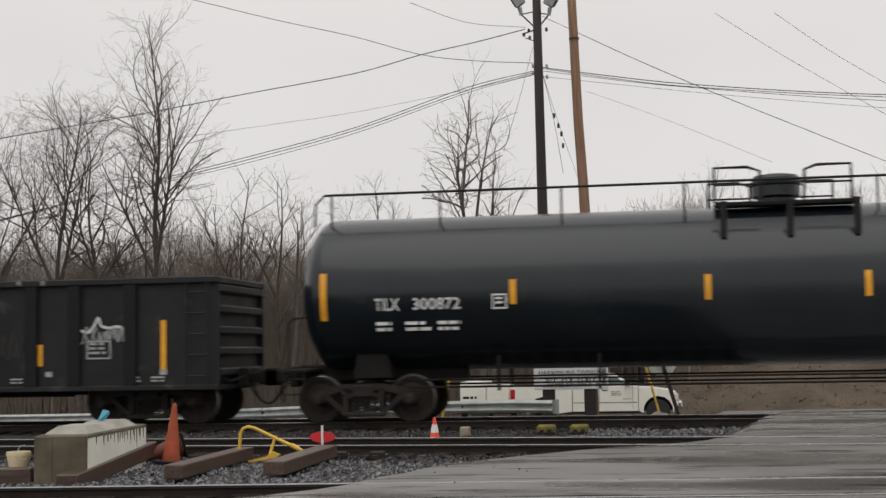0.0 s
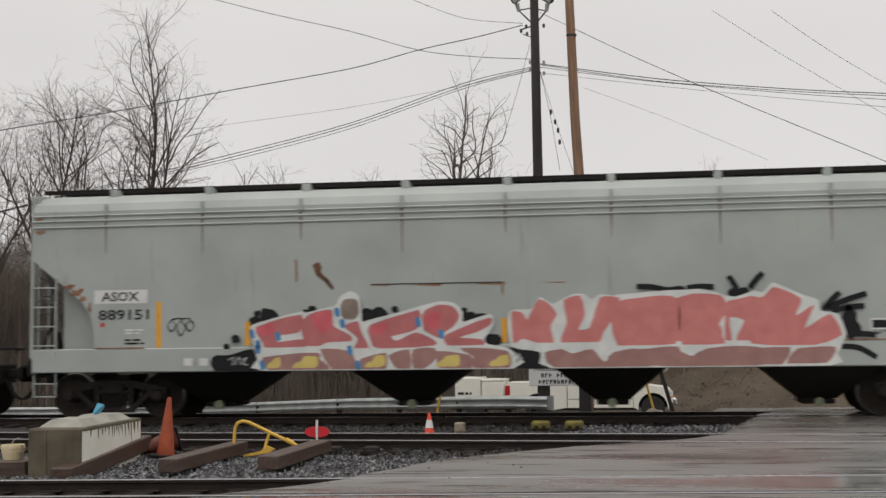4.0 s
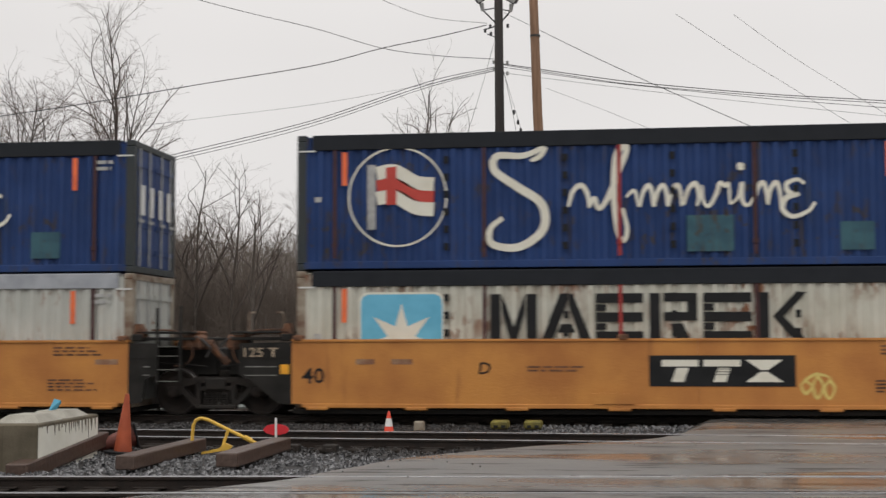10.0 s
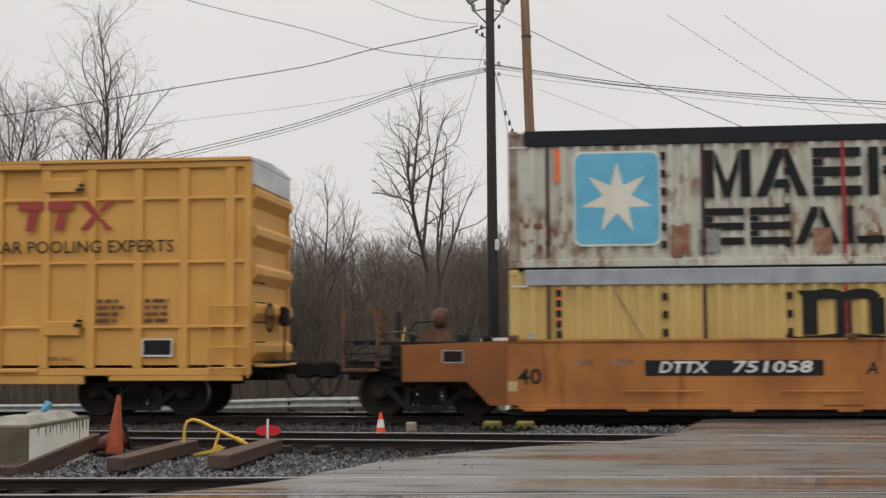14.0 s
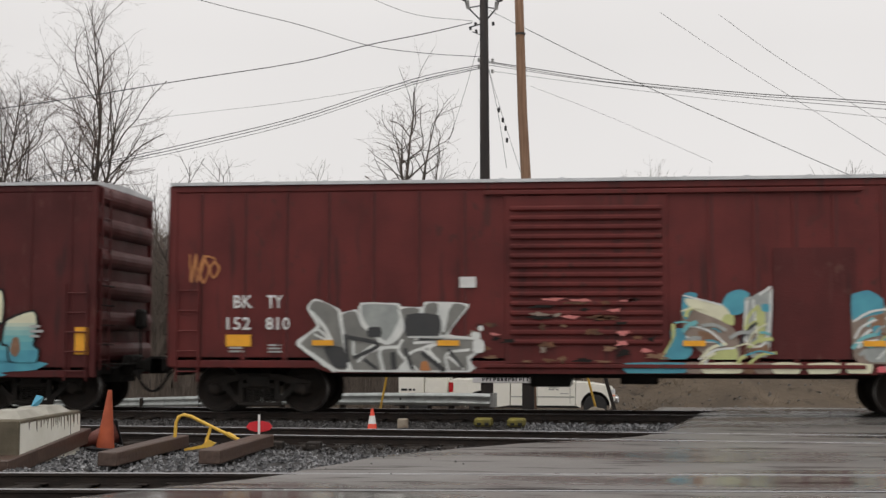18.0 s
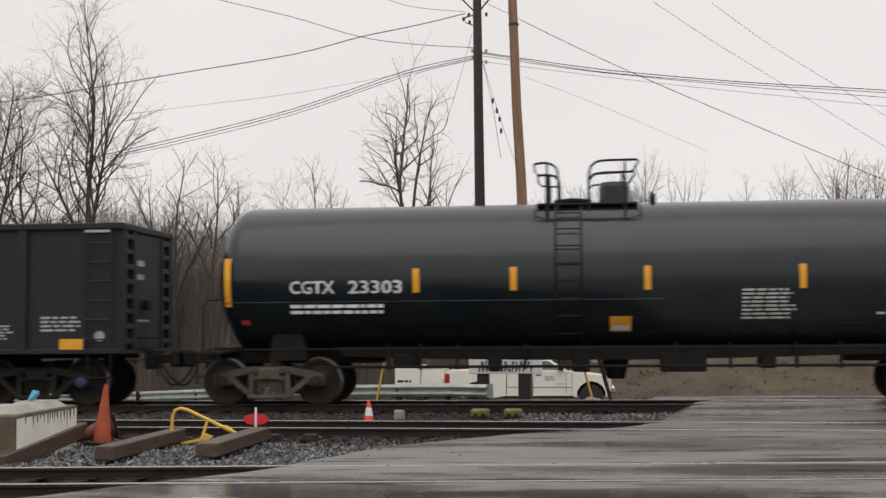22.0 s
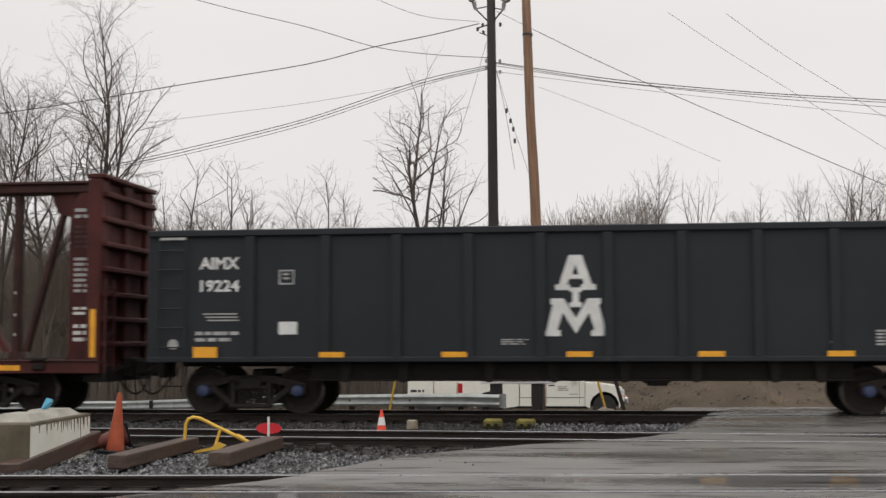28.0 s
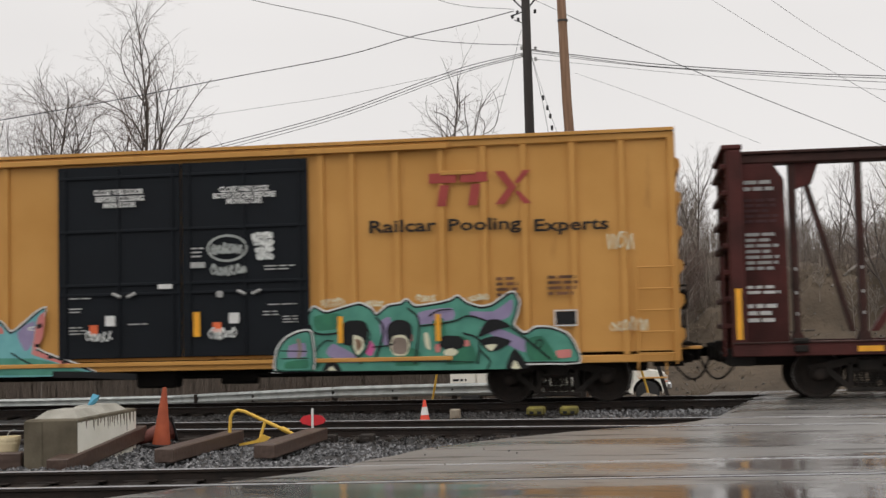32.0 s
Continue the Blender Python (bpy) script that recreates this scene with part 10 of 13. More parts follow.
for k, (a, b, z0, z1, r) in enumerate(((0.22, 0.50, 2.85, 3.08, 3), (1.66, 2.3, 2.58, 2.70, 2), (-2.25, -1.55, 2.12, 2.18, 1), (-2.25, -1.9, 1.86, 1.98, 2), (-2.25, -1.9, 1.44, 1.62, 3), (1.72, 2.3, 1.92, 1.97, 1), (1.62, 1.95, 1.72, 1.84, 2), (2.0, 2.32, 1.58, 1.74, 3), (-1.05, -0.6, 1.60, 1.66, 1))):
    bars(ye, a, b, z0, z1, r, M_DULLWHITE, yd, fill=0.42, seed=175 + k)
panel(ye, 0.20, 0.49, 2.69, 2.80, M_DULLWHITE, yd, "white_card")
ring = [(0.93 + 0.38 * math.cos(a), 3.05 + 0.24 * math.sin(a)) for a in np.linspace(0.3, 6.5, 40)]
ribbon(ye, ring, 0.045, SPRAY["grey"], yd - 0.002)
tag_scrawl(ye, 0.62, 1.24, 2.95, 3.16, yd - 0.004, SPRAY["grey"], 41, 0.035)
tag_scrawl(ye, 0.60, 1.22, 2.92, 3.12, yd - 0.005, SPRAY["grey"], 46, 0.03)
for k in range(4):
    tag_scrawl(ye, 1.42 + 0.03 * k, 1.84, 3.20 - 0.13 * k, 3.34 - 0.13 * k, yd - 0.004, SPRAY["white"], 42 + 7 * k, 0.03)
tag_scrawl(ye, 0.60, 1.30, 2.52, 2.76, yd - 0.004, SPRAY["grey"], 43, 0.04)
part("white_seal", Mesh().flat(blob(0.77, 2.18, 0.07, 0.065, 5, 0.04), yd - 0.002), M_DULLWHITE, ye)
for x in (-1.42, 1.05):
    panel(ye, x - 0.10, x + 0.10, 1.62, 1.82, M_WHITE, yd, "white_card")
    panel(ye, x - 0.42, x - 0.25, 1.45, 1.65, M_ORSTRIP, yd, "orange_label")
    tag_scrawl(ye, x - 0.5, x + 0.05, 1.32, 1.55, yd - 0.006, SPRAY["white"], 44 + int(x), 0.025)
panel(ye, 0.25, 0.38, 1.38, 1.85, M_REFLECT, yd, "reflective_strip")
panel(ye, -0.45, -0.17, 2.31, 2.40, M_WHITE, yd, "white_card")
for x in (-1.28, 1.20):
    for j in range(2):
        part("door_lock", Mesh().tube((x - 0.08 + 0.30 * j, yd - 0.02, 2.17 + 0.07 * (1 - j)), (x + 0.08 + 0.30 * j, yd - 0.02, 2.24 - 0.07 * (1 - j)), 0.032), M_DULLWHITE, ye)
red_brand(ye, 4.80, 3.70, 1.85, 0.62, yf)
sign("Railcar", 3.68, 3.24, 0.24, M_BLACKP, ye, yf, 1.28, 0, 0.022)
sign("Pooling", 5.18, 3.16, 0.30, M_BLACKP, ye, yf, 1.36, 0, 0.022)
sign("Experts", 6.78, 3.10, 0.30, M_BLACKP, ye, yf, 1.36, 0, 0.022)
rimmed(ye, "mint", [(1.87, 0.76), (1.9, 1.08), (2.05, 1.28), (2.3, 1.39), (2.51, 1.38), (2.48, 1.68), (2.59, 1.86), (2.8, 1.75), (3.07, 1.8), (3.45, 1.9), (3.66, 1.8), (3.78, 1.68), (4.02, 1.84), (4.26, 1.88), (4.36, 1.95), (4.52, 1.82), (4.95, 1.86), (5.22, 1.93), (5.32, 1.99), (5.48, 1.86), (5.74, 1.77), (5.97, 1.81), (6.22, 1.98), (6.35, 2.03), (6.42, 1.88), (6.37, 1.67), (6.31, 1.46), (6.54, 1.27), (6.77, 1.37), (7.04, 1.36), (7.29, 1.26), (7.42, 1.08), (7.49, 0.78), (6.47, 0.79), (6.38, 0.66), (5.61, 0.66), (1.96, 0.69)], yf - 0.0040)
paint(ye, "green", [(2.59, 1.72), (3.07, 1.75), (3.11, 1.49), (2.63, 1.44)], yf - 0.0058)
paint(ye, "lilac", [(4.59, 1.74), (5.21, 1.81), (5.23, 1.59), (4.63, 1.51)], yf - 0.0064)
paint(ye, "lilac", [(5.55, 1.73), (5.97, 1.72), (6.32, 1.94), (6.35, 1.78), (6.26, 1.61), (5.94, 1.52), (5.59, 1.63)], yf - 0.0070)
paint(ye, "lilac", [(2.93, 1.2), (3.27, 1.03), (3.48, 0.83), (3.05, 0.84), (2.81, 1.02)], yf - 0.0076)
paint(ye, "lilac", [(3.84, 1.56), (4.04, 1.66), (4.11, 1.26), (3.92, 1.14)], yf - 0.0082)
paint(ye, "lilac", [(5.73, 1.43), (6.15, 1.38), (6.56, 1.18), (6.78, 0.92), (6.43, 1), (6.04, 1.22)], yf - 0.0088)
paint(ye, "green", [(5.2, 1.28), (5.51, 1.23), (5.67, 0.81), (5.08, 0.76)], yf - 0.0094)
paint(ye, "green", [(6.56, 1.18), (6.87, 1.24), (7.12, 0.88), (7.17, 0.8), (6.63, 0.81)], yf - 0.0100)
paint(ye, "green", [(2.07, 0.88), (2.75, 0.93), (2.61, 0.72), (2.02, 0.73)], yf - 0.0106)
paint(ye, "green", [(4.35, 1.1), (4.61, 0.99), (4.57, 0.75), (4.12, 0.76)], yf - 0.0112)
paint(ye, "green", [(4.84, 1.56), (5.05, 1.61), (5.09, 1.24), (4.88, 1.2)], yf - 0.0118)
paint(ye, "lilac", [(2.1, 1.18), (2.46, 1.21), (2.47, 1), (2.07, 0.99)], yf - 0.0124)
paint(ye, "magenta", [(3.65, 1.25), (3.75, 1.11), (3.68, 0.95), (3.57, 1)], yf - 0.0130)
paint(ye, "salmon", [(7.12, 0.97), (7.38, 1), (7.38, 0.86), (7.15, 0.84)], yf - 0.0136)
paint(ye, "salmon", blob(4.42, 1.28, 0.05, 0.08, 17, 0.06), yf - 0.0142)
paint(ye, "salmon", blob(4.93, 1.07, 0.05, 0.08, 18, 0.06), yf - 0.0148)
paint(ye, "salmon", blob(5.47, 1.15, 0.06, 0.06, 19, 0.06), yf - 0.0154)
paint(ye, "black", blob(3.36, 1.38, 0.27, 0.24, 20, 0.06), yf - 0.0160)
paint(ye, "cream", [(3.34, 1.34), (3.51, 1.29), (3.54, 1.11), (3.42, 0.96), (3.34, 1.11)], yf - 0.0166)
paint(ye, "umber", [(3.38, 1.26), (3.49, 1.23), (3.49, 1.12), (3.41, 1.04)], yf - 0.0172)
paint(ye, "black", blob(4.22, 1.31, 0.24, 0.3, 23, 0.06), yf - 0.0178)
paint(ye, "cream", blob(4.22, 1.13, 0.18, 0.19, 24, 0.06), yf - 0.0184)
paint(ye, "taupe", blob(4.22, 1.12, 0.15, 0.16, 25, 0.06), yf - 0.0190)
paint(ye, "black", blob(5.2, 1.16, 0.24, 0.13, 26, 0.06), yf - 0.0196)
paint(ye, "cream", [(5.05, 1.01), (5.19, 1.06), (5.31, 1), (5.25, 0.92), (5.06, 0.93)], yf - 0.0202)
paint(ye, "cream", [(4.68, 1.35), (4.76, 1.35), (4.8, 1.04), (4.7, 1.12)], yf - 0.0208)
paint(ye, "black", [(2.74, 0.69), (2.92, 0.95), (3.11, 0.68)], yf - 0.0214)
paint(ye, "cream", [(2.83, 0.7), (2.92, 0.78), (3, 0.69)], yf - 0.0220)
paint(ye, "black", [(6.19, 0.66), (6.36, 1.04), (6.61, 0.67)], yf - 0.0226)
paint(ye, "cream", [(6.29, 0.66), (6.36, 0.82), (6.46, 0.66)], yf - 0.0232)
paint(ye, "black", [(5.72, 1.2), (6, 1.26), (6.31, 1.17), (6.08, 1.01), (5.87, 0.99)], yf - 0.0238)
paint(ye, "cream", [(5.81, 1.1), (6.04, 1.11), (5.93, 0.99)], yf - 0.0244)
paint(ye, "black", [(5.86, 1.55), (6.09, 1.57), (6.3, 1.45), (6.04, 1.38), (5.68, 1.25)], yf - 0.0250)
stroke(ye, "black", [(2.51, 1.56), (2.58, 1.42), (2.79, 1.37), (3.12, 1.41), (3.3, 1.53)], 0.035, yf - 0.0256)
stroke(ye, "black", [(3.06, 1.37), (3.27, 1.17), (3.48, 0.8)], 0.03, yf - 0.0262)
stroke(ye, "black", [(3.78, 1.67), (3.92, 1.42), (3.74, 0.85)], 0.04, yf - 0.0268)
stroke(ye, "black", [(3.5, 1.57), (3.65, 1.38), (3.6, 1.11), (3.44, 0.92)], 0.03, yf - 0.0274)
stroke(ye, "black", [(4.38, 1.83), (4.59, 1.56), (4.5, 0.78)], 0.035, yf - 0.0280)
stroke(ye, "black", [(4.62, 1.48), (5.21, 1.55), (5.53, 1.65), (5.96, 1.51)], 0.03, yf - 0.0286)
stroke(ye, "black", [(5.41, 1.34), (5.7, 1.2), (5.67, 0.76)], 0.035, yf - 0.0292)
stroke(ye, "black", [(5.72, 1.02), (5.9, 0.81), (5.84, 0.66)], 0.03, yf - 0.0298)
stroke(ye, "black", [(6.25, 1.45), (6.54, 1.23), (7.02, 0.82)], 0.03, yf - 0.0304)
stroke(ye, "black", [(6.72, 1.05), (6.79, 1.18), (6.87, 1.14), (6.82, 1.03), (6.74, 1.06)], 0.022, yf - 0.0310)
stroke(ye, "black", [(1.92, 1.07), (2.46, 1.06)], 0.02, yf - 0.0316)
stroke(ye, "black", [(1.96, 0.95), (2.49, 0.94)], 0.02, yf - 0.0322)
stroke(ye, "black", [(2.58, 1.03), (2.79, 1.24), (2.95, 1.24)], 0.025, yf - 0.0328)
stroke(ye, "black", [(2.02, 0.88), (3.05, 0.87), (5.61, 0.8)], 0.018, yf - 0.0334)
stroke(ye, "black", [(3.7, 1.11), (4.03, 1.14), (4.13, 1.21)], 0.025, yf - 0.0340)
stroke(ye, "black", [(4.78, 1.66), (4.95, 1.76), (5.21, 1.78)], 0.025, yf - 0.0346)
rimmed(ye, "aqua", [(-5.5, 1.52), (-4.42, 1.67), (-3.95, 1.77), (-3.71, 1.73), (-3.5, 1.52), (-3.25, 1.64), (-2.92, 1.91), (-2.79, 1.98), (-2.92, 1.58), (-3.01, 1.22), (-2.55, 1.01), (-1.97, 0.8), (-1.86, 0.68), (-5.5, 0.74)], yf - 0.0040)
paint(ye, "lilac", [(-3.36, 1.54), (-2.99, 1.77), (-3.05, 1.29), (-3.2, 1.18)], yf - 0.0058)
paint(ye, "salmon", [(-2.94, 1.79), (-2.78, 1.94), (-2.83, 1.44), (-2.97, 1.2), (-3.04, 1.22)], yf - 0.0064)
paint(ye, "salmon", [(-3.01, 1.2), (-2.55, 1.01), (-2.09, 0.87), (-2.11, 0.83), (-3.01, 1.09)], yf - 0.0070)
paint(ye, "salmon", [(-4.42, 1.62), (-3.95, 1.73), (-3.71, 1.69), (-3.64, 1.54), (-4.19, 1.44)], yf - 0.0076)
paint(ye, "mint", [(-5.5, 1.03), (-3.01, 1.03), (-2.09, 0.79), (-1.97, 0.7), (-5.5, 0.76)], yf - 0.0082)
stroke(ye, "black", [(-2.95, 1.64), (-2.84, 1.68)], 0.08, yf - 0.0088)
stroke(ye, "black", [(-2.99, 1.29), (-2.9, 1.28)], 0.06, yf - 0.0094)
stroke(ye, "black", [(-2.72, 1.04), (-2.6, 1.06)], 0.05, yf - 0.0100)
stroke(ye, "black", [(-3.48, 1.15), (-3.19, 0.98), (-2.9, 0.85)], 0.03, yf - 0.0106)
stroke(ye, "black", [(-4.9, 1.46), (-4.42, 1.23), (-4.19, 0.78)], 0.04, yf - 0.0112)
stroke(ye, "black", [(-5.38, 1.25), (-4.78, 1.01)], 0.03, yf - 0.0118)
stroke(ye, "black", [(-2.43, 0.94), (-2.3, 0.97)], 0.05, yf - 0.0124)
stroke(ye, "white", [(-3.13, 1.63), (-2.99, 1.65), (-3.13, 1.6), (-2.99, 1.58)], 0.02, yf - 0.0130)
ribbon(ye, curve([(-2.6, 0.72), (-1.9, 0.70), (-0.9, 0.64)], 14), 0.12, SPRAY["black"], yf - 0.06)
rimmed(ye, "mint", [(1.89, 0.73), (1.92, 1.08), (2.07, 1.28), (2.32, 1.39), (2.52, 1.38), (2.54, 0.71)], yd - 0.010)
paint(ye, "lilac", [(2.12, 1.18), (2.42, 1.21), (2.44, 0.96), (2.09, 0.95)], yd - 0.0125)
paint(ye, "green", [(2.07, 0.88), (2.47, 0.9), (2.47, 0.74), (2.03, 0.75)], yd - 0.0125)
stroke(ye, "black", [(1.94, 1.08), (2.47, 1.06)], 0.02, yd - 0.0135)
stroke(ye, "black", [(1.96, 0.93), (2.48, 0.93)], 0.02, yd - 0.0135)
stroke(ye, "taupe", [(2.29, 1.3), (2.33, 1.11), (2.29, 0.92)], 0.07, yd - 0.0135)
for x0, x1, z0, z1 in ((2.72, 3.20, 1.86, 2.06), (3.57, 3.93, 1.86, 2.0), (4.54, 4.92, 1.93, 2.08), (5.52, 5.90, 1.92, 2.05)):
    tag_scrawl(ye, x0, x1, z0, z1, yf - 0.002, SPRAY["cream"], 51 + int(x0), 0.018)
tag_scrawl(ye, 8.1, 8.6, 2.75, 3.15, yf - 0.002, SPRAY["cream"], 61, 0.02)
tag_scrawl(ye, 8.1, 8.8, 1.30, 1.55, yf - 0.002, SPRAY["cream"], 62, 0.018)
for x in (3.1, 4.95):
    panel(ye, x - 0.05, x + 0.05, 1.20, 1.70, M_REFLECT, yf - 0.04, "reflective_strip")
for k, (a, b) in enumerate(((6.05, 6.5), (7.0, 7.6))):
    bars(ye, a, b, 1.95, 2.35, 4, M_RUSTY, yf, seed=181 + k)
outline_box(ye, 7.10, 7.52, 1.42, 1.72, 0.025, M_WHITE, yf - 0.01)
panel(ye, 7.13, 7.49, 1.45, 1.69, M_BLACKP, yf - 0.01, "dark_plate")
part("hatch_box", Mesh().box(5.05, 5.7, -yw - 0.02, -yw + 0.03, 4.28, 4.36, 0.01), M_MUSTARD, ye)
for s in (-1, 1):
    ladder(ye, s * 8.95, -1.66, 0.70, 2.65, 0.68, 5, M_MUSTARD)
    part("end_platform", Mesh().box(s * 9.37, s * 9.75, -1.3, 1.3, 0.95, 1.0, 0.01), M_MUSTARD, ye)
part("step_iron", Mesh().pipe([(8.6, -1.55, 0.74), (8.6, -1.55, 0.45), (9.1, -1.55, 0.45), (9.1, -1.55, 0.74)], 0.02), M_MUSTARD, ye)


# ---- centre-beam flat car ----
C1, C1H = -124.42, 11.60
cb = mover("centerbeam_flatcar", "empty brown centre-beam flat car with an open truss", "flat car", C1)
for s in (-1, 1):
    part("side_sill", Mesh().box(-C1H, C1H, s * 1.38, s * 1.50, 0.79, 1.03, 0.015), M_CBEAM, cb)
    part("sill_lip", Mesh().box(-C1H, C1H, s * 1.36, s * 1.53, 1.02, 1.05, 0.008), M_CBEAMDARK, cb)
part("deck", Mesh().box(-C1H, C1H, -1.375, 1.375, 0.95, 1.02), M_CBEAM, cb)
part("centre_sill", Mesh().box(-C1H + 0.3, C1H - 0.3, -0.4, 0.4, 0.60, 0.94, 0.02), M_UNDER, cb)
part("top_chord", Mesh().box(-C1H, C1H, -0.22, 0.22, 4.42, 4.62, 0.03).box(-C1H, C1H, -0.28, 0.28, 4.60, 4.66, 0.015), M_CBEAMDARK, cb)
c_posts = [0.10 + 1.222 * (k - 8.5) for k in range(18)]
for i, x in enumerate(c_posts):
    part("truss_post", Mesh().box(x - 0.06, x + 0.06, -0.13, 0.13, 1.02, 4.42, 0.015), M_CBEAMDARK, cb)
    for z in (1.55, 1.95, 2.4):
        part("rivet_plate", Mesh().box(x - 0.022, x + 0.022, -0.137, -0.13, z - 0.03, z + 0.03), M_DULLWHITE, cb)
    part("post_foot", Mesh().slab([(x - 0.13, 1.021), (x + 0.13, 1.021), (x + 0.08, 1.20), (x - 0.08, 1.20)], -0.16, 0.16), M_CBEAMDARK, cb)
BRACES = [(c_posts[i], c_posts[i + 2]) for i in (1, 3, 5, 7)] + [(c_posts[i + 2], c_posts[i]) for i in (8, 10, 12, 14)] + [(c_posts[1], c_posts[0]), (c_posts[16], c_posts[17])]
for k, (lo, hi) in enumerate(BRACES):
    sgn = 1 if hi > lo else -1
    d = 0.045 if k > 7 else 0.072
    y = 0.02 if k in (3, 4) else 0.0
    part("diagonal_brace", Mesh().slab([(lo + sgn * 0.2 - d, 1.2), (lo + sgn * 0.2 + d, 1.2), (hi - sgn * 0.2 + d, 4.25), (hi - sgn * 0.2 - d, 4.25)], -0.10 + y, 0.10 + y), M_CBEAMDARK if k > 7 else M_CBEAM, cb)
    part("gusset", Mesh().slab([(hi, 4.42), (hi - sgn * 0.50, 4.42), (hi - sgn * 0.36, 4.02), (hi, 3.92)], -0.112 - y, 0.112 + y), M_CBEAM, cb)
for s in (-1, 1):
    for y0, y1 in ((-1.5, -1.05), (1.05, 1.5), (-0.15, 0.15)):
        part("bulkhead_post", Mesh().box(s * (C1H - 0.28), s * C1H, y0, y1, 1.02, 4.55, 0.03), M_CBEAM, cb)
    part("bulkhead_sheet", Mesh().box(s * (C1H - 0.14), s * (C1H - 0.10), -1.48, 1.48, 1.02, 4.5), M_CBEAM, cb)
    for z in np.linspace(1.3, 4.2, 7):
        part("bulkhead_rib", Mesh().box(s * (C1H - 0.10), s * (C1H + 0.10), -1.42, 1.42, z, z + 0.10, 0.02), M_CBEAM, cb)
    part("bulkhead_cap", Mesh().box(s * (C1H - 0.3), s * (C1H + 0.08), -1.5, 1.5, 4.551, 4.64, 0.02), M_CBEAM, cb)
    wing = [(s * C1H - s * 0.281, 1.02), (s * C1H - s * 1.15, 1.02), (s * C1H - s * 1.15, 4.1), (s * C1H - s * 0.95, 4.42), (s * C1H - s * 0.281, 4.42)]
    part("bulkhead_wing", Mesh().slab(wing, -0.24, -0.20), M_CBEAM, cb)
    for k, (z0, z1, r, m) in enumerate(((3.85, 4.1, 2, M_DULLWHITE), (3.25, 3.75, 5, M_STRAP), (2.35, 3.1, 7, M_DULLWHITE), (1.9, 2.1, 2, M_WHITE), (1.35, 1.75, 3, M_WHITE))):
        x0, x1 = sorted((s * C1H - s * 0.40, s * C1H - s * 1.05))
        bars(cb, x0, x1, z0, z1, r, m, -0.246, seed=191 + k)
    panel(cb, s * (C1H - 0.14) - 0.055, s * (C1H - 0.14) + 0.055, 1.10, 2.02, M_REFLECT, -1.502, "reflective_strip")
    coupler(cb, s * (C1H + 0.05), s)
    part("end_sill", Mesh().box(s * (C1H - 0.4), s * (C1H + 0.05), -1.3, 1.3, 0.62, 0.94, 0.02), M_UNDER, cb)
    bogie(cb, C1, s * 9.15, 1.80)
    ladder(cb, s * (C1H + 0.12), -1.3, 0.8, 2.6, 0.45, 6, M_CBEAM, "end_ladder", "y")
for x in np.linspace(-10.4, 10.4, 13):
    part("winch", Mesh().box(x - 0.12, x + 0.12, -1.58, -1.50, 0.86, 0.98, 0.02).tube((x - 0.14, -1.53, 1.06), (x + 0.14, -1.53, 1.06), 0.05), M_UNDER, cb)
for x, w in ((-9.2, 0.22), (-4.70, 0.22), (0.17, 0.22), (3.55, 0.22), (7.6, 0.3), (9.8, 0.22)):
    panel(cb, x - w, x + w, 0.85, 0.95, M_REFLECT, -1.501, "reflective_strip")
outline_box(cb, 4.72, 5.22, 0.72, 1.04, 0.03, M_WHITE, -1.502)
panel(cb, 4.75, 5.19, 0.75, 1.01, M_UNDER, -1.502, "dark_plate")
bars(cb, -3.6, -2.7, 0.86, 0.96, 2, M_STRAP, -1.502, seed=197)
bars(cb, -1.6, -0.8, 0.86, 0.96, 2, M_STRAP, -1.502, seed=198)
sign("NS", -7.75, 0.82, 0.17, M_DULLWHITE, cb, -1.504, 0.30, 0, 0.01)
for x, ch in ((-6.85, "12"), (-6.45, "0"), (-6.0, "2"), (-5.6, "14")):
    sign(ch, x, 0.82, 0.17, M_DULLWHITE, cb, -1.504, 0.24 if len(ch) > 1 else 0.12, 0, 0.01)
part("truss_rod", Mesh().pipe([(-8.0, -0.9, 0.72), (-3.0, -0.9, 0.40), (3.0, -0.9, 0.40), (8.0, -0.9, 0.72)], 0.02).pipe([(-6, -1.2, 0.70), (6, -1.2, 0.70)], 0.02), M_UNDER, cb)
for x in (-5.2, -2.6, 0.0, 2.6, 5.2):
    part("rod_strut", Mesh().box(x - 0.06, x + 0.06, -0.95, -0.8, 0.40, 0.80, 0.01), M_UNDER, cb)
part("brake_tank", Mesh().tube((0.4, -0.75, 0.62), (1.2, -0.75, 0.62), 0.17, n=14), M_UNDER, cb)
part("valve_box", Mesh().box(-1.0, -0.3, -1.1, -0.6, 0.48, 0.80, 0.05), M_UNDER, cb)


# ---- tracks' clutter ----
M_CONC = mat("concrete", (0.135, 0.113, 0.077), (0.068, 0.057, 0.038), 0.8, scale=2.6, bump=0.2, fine=35, stain=(0.085, 0.08, 0.062), streak=1, amount=0.6)
M_CONCWHITE = mat("whitewash", (0.80, 0.79, 0.71), (0.70, 0.69, 0.60), 0.7, scale=2, bump=0.3, stain=(0.22, 0.21, 0.18), streak=1, amount=0.35)
M_CONEOR = mat("cone_orange", (0.42, 0.085, 0.03), (0.30, 0.06, 0.025), 0.6, scale=5, bump=0.2, stain=(0.12, 0.04, 0.025), amount=0.5)
M_CONEDIRTY = mat("cone_dirty", (0.17, 0.045, 0.03), (0.10, 0.032, 0.025), 0.6, scale=5, bump=0.2)
M_CONERED = mat("cone_bright", (0.80, 0.08, 0.04), (0.70, 0.07, 0.035), 0.5, scale=5, bump=0.05)
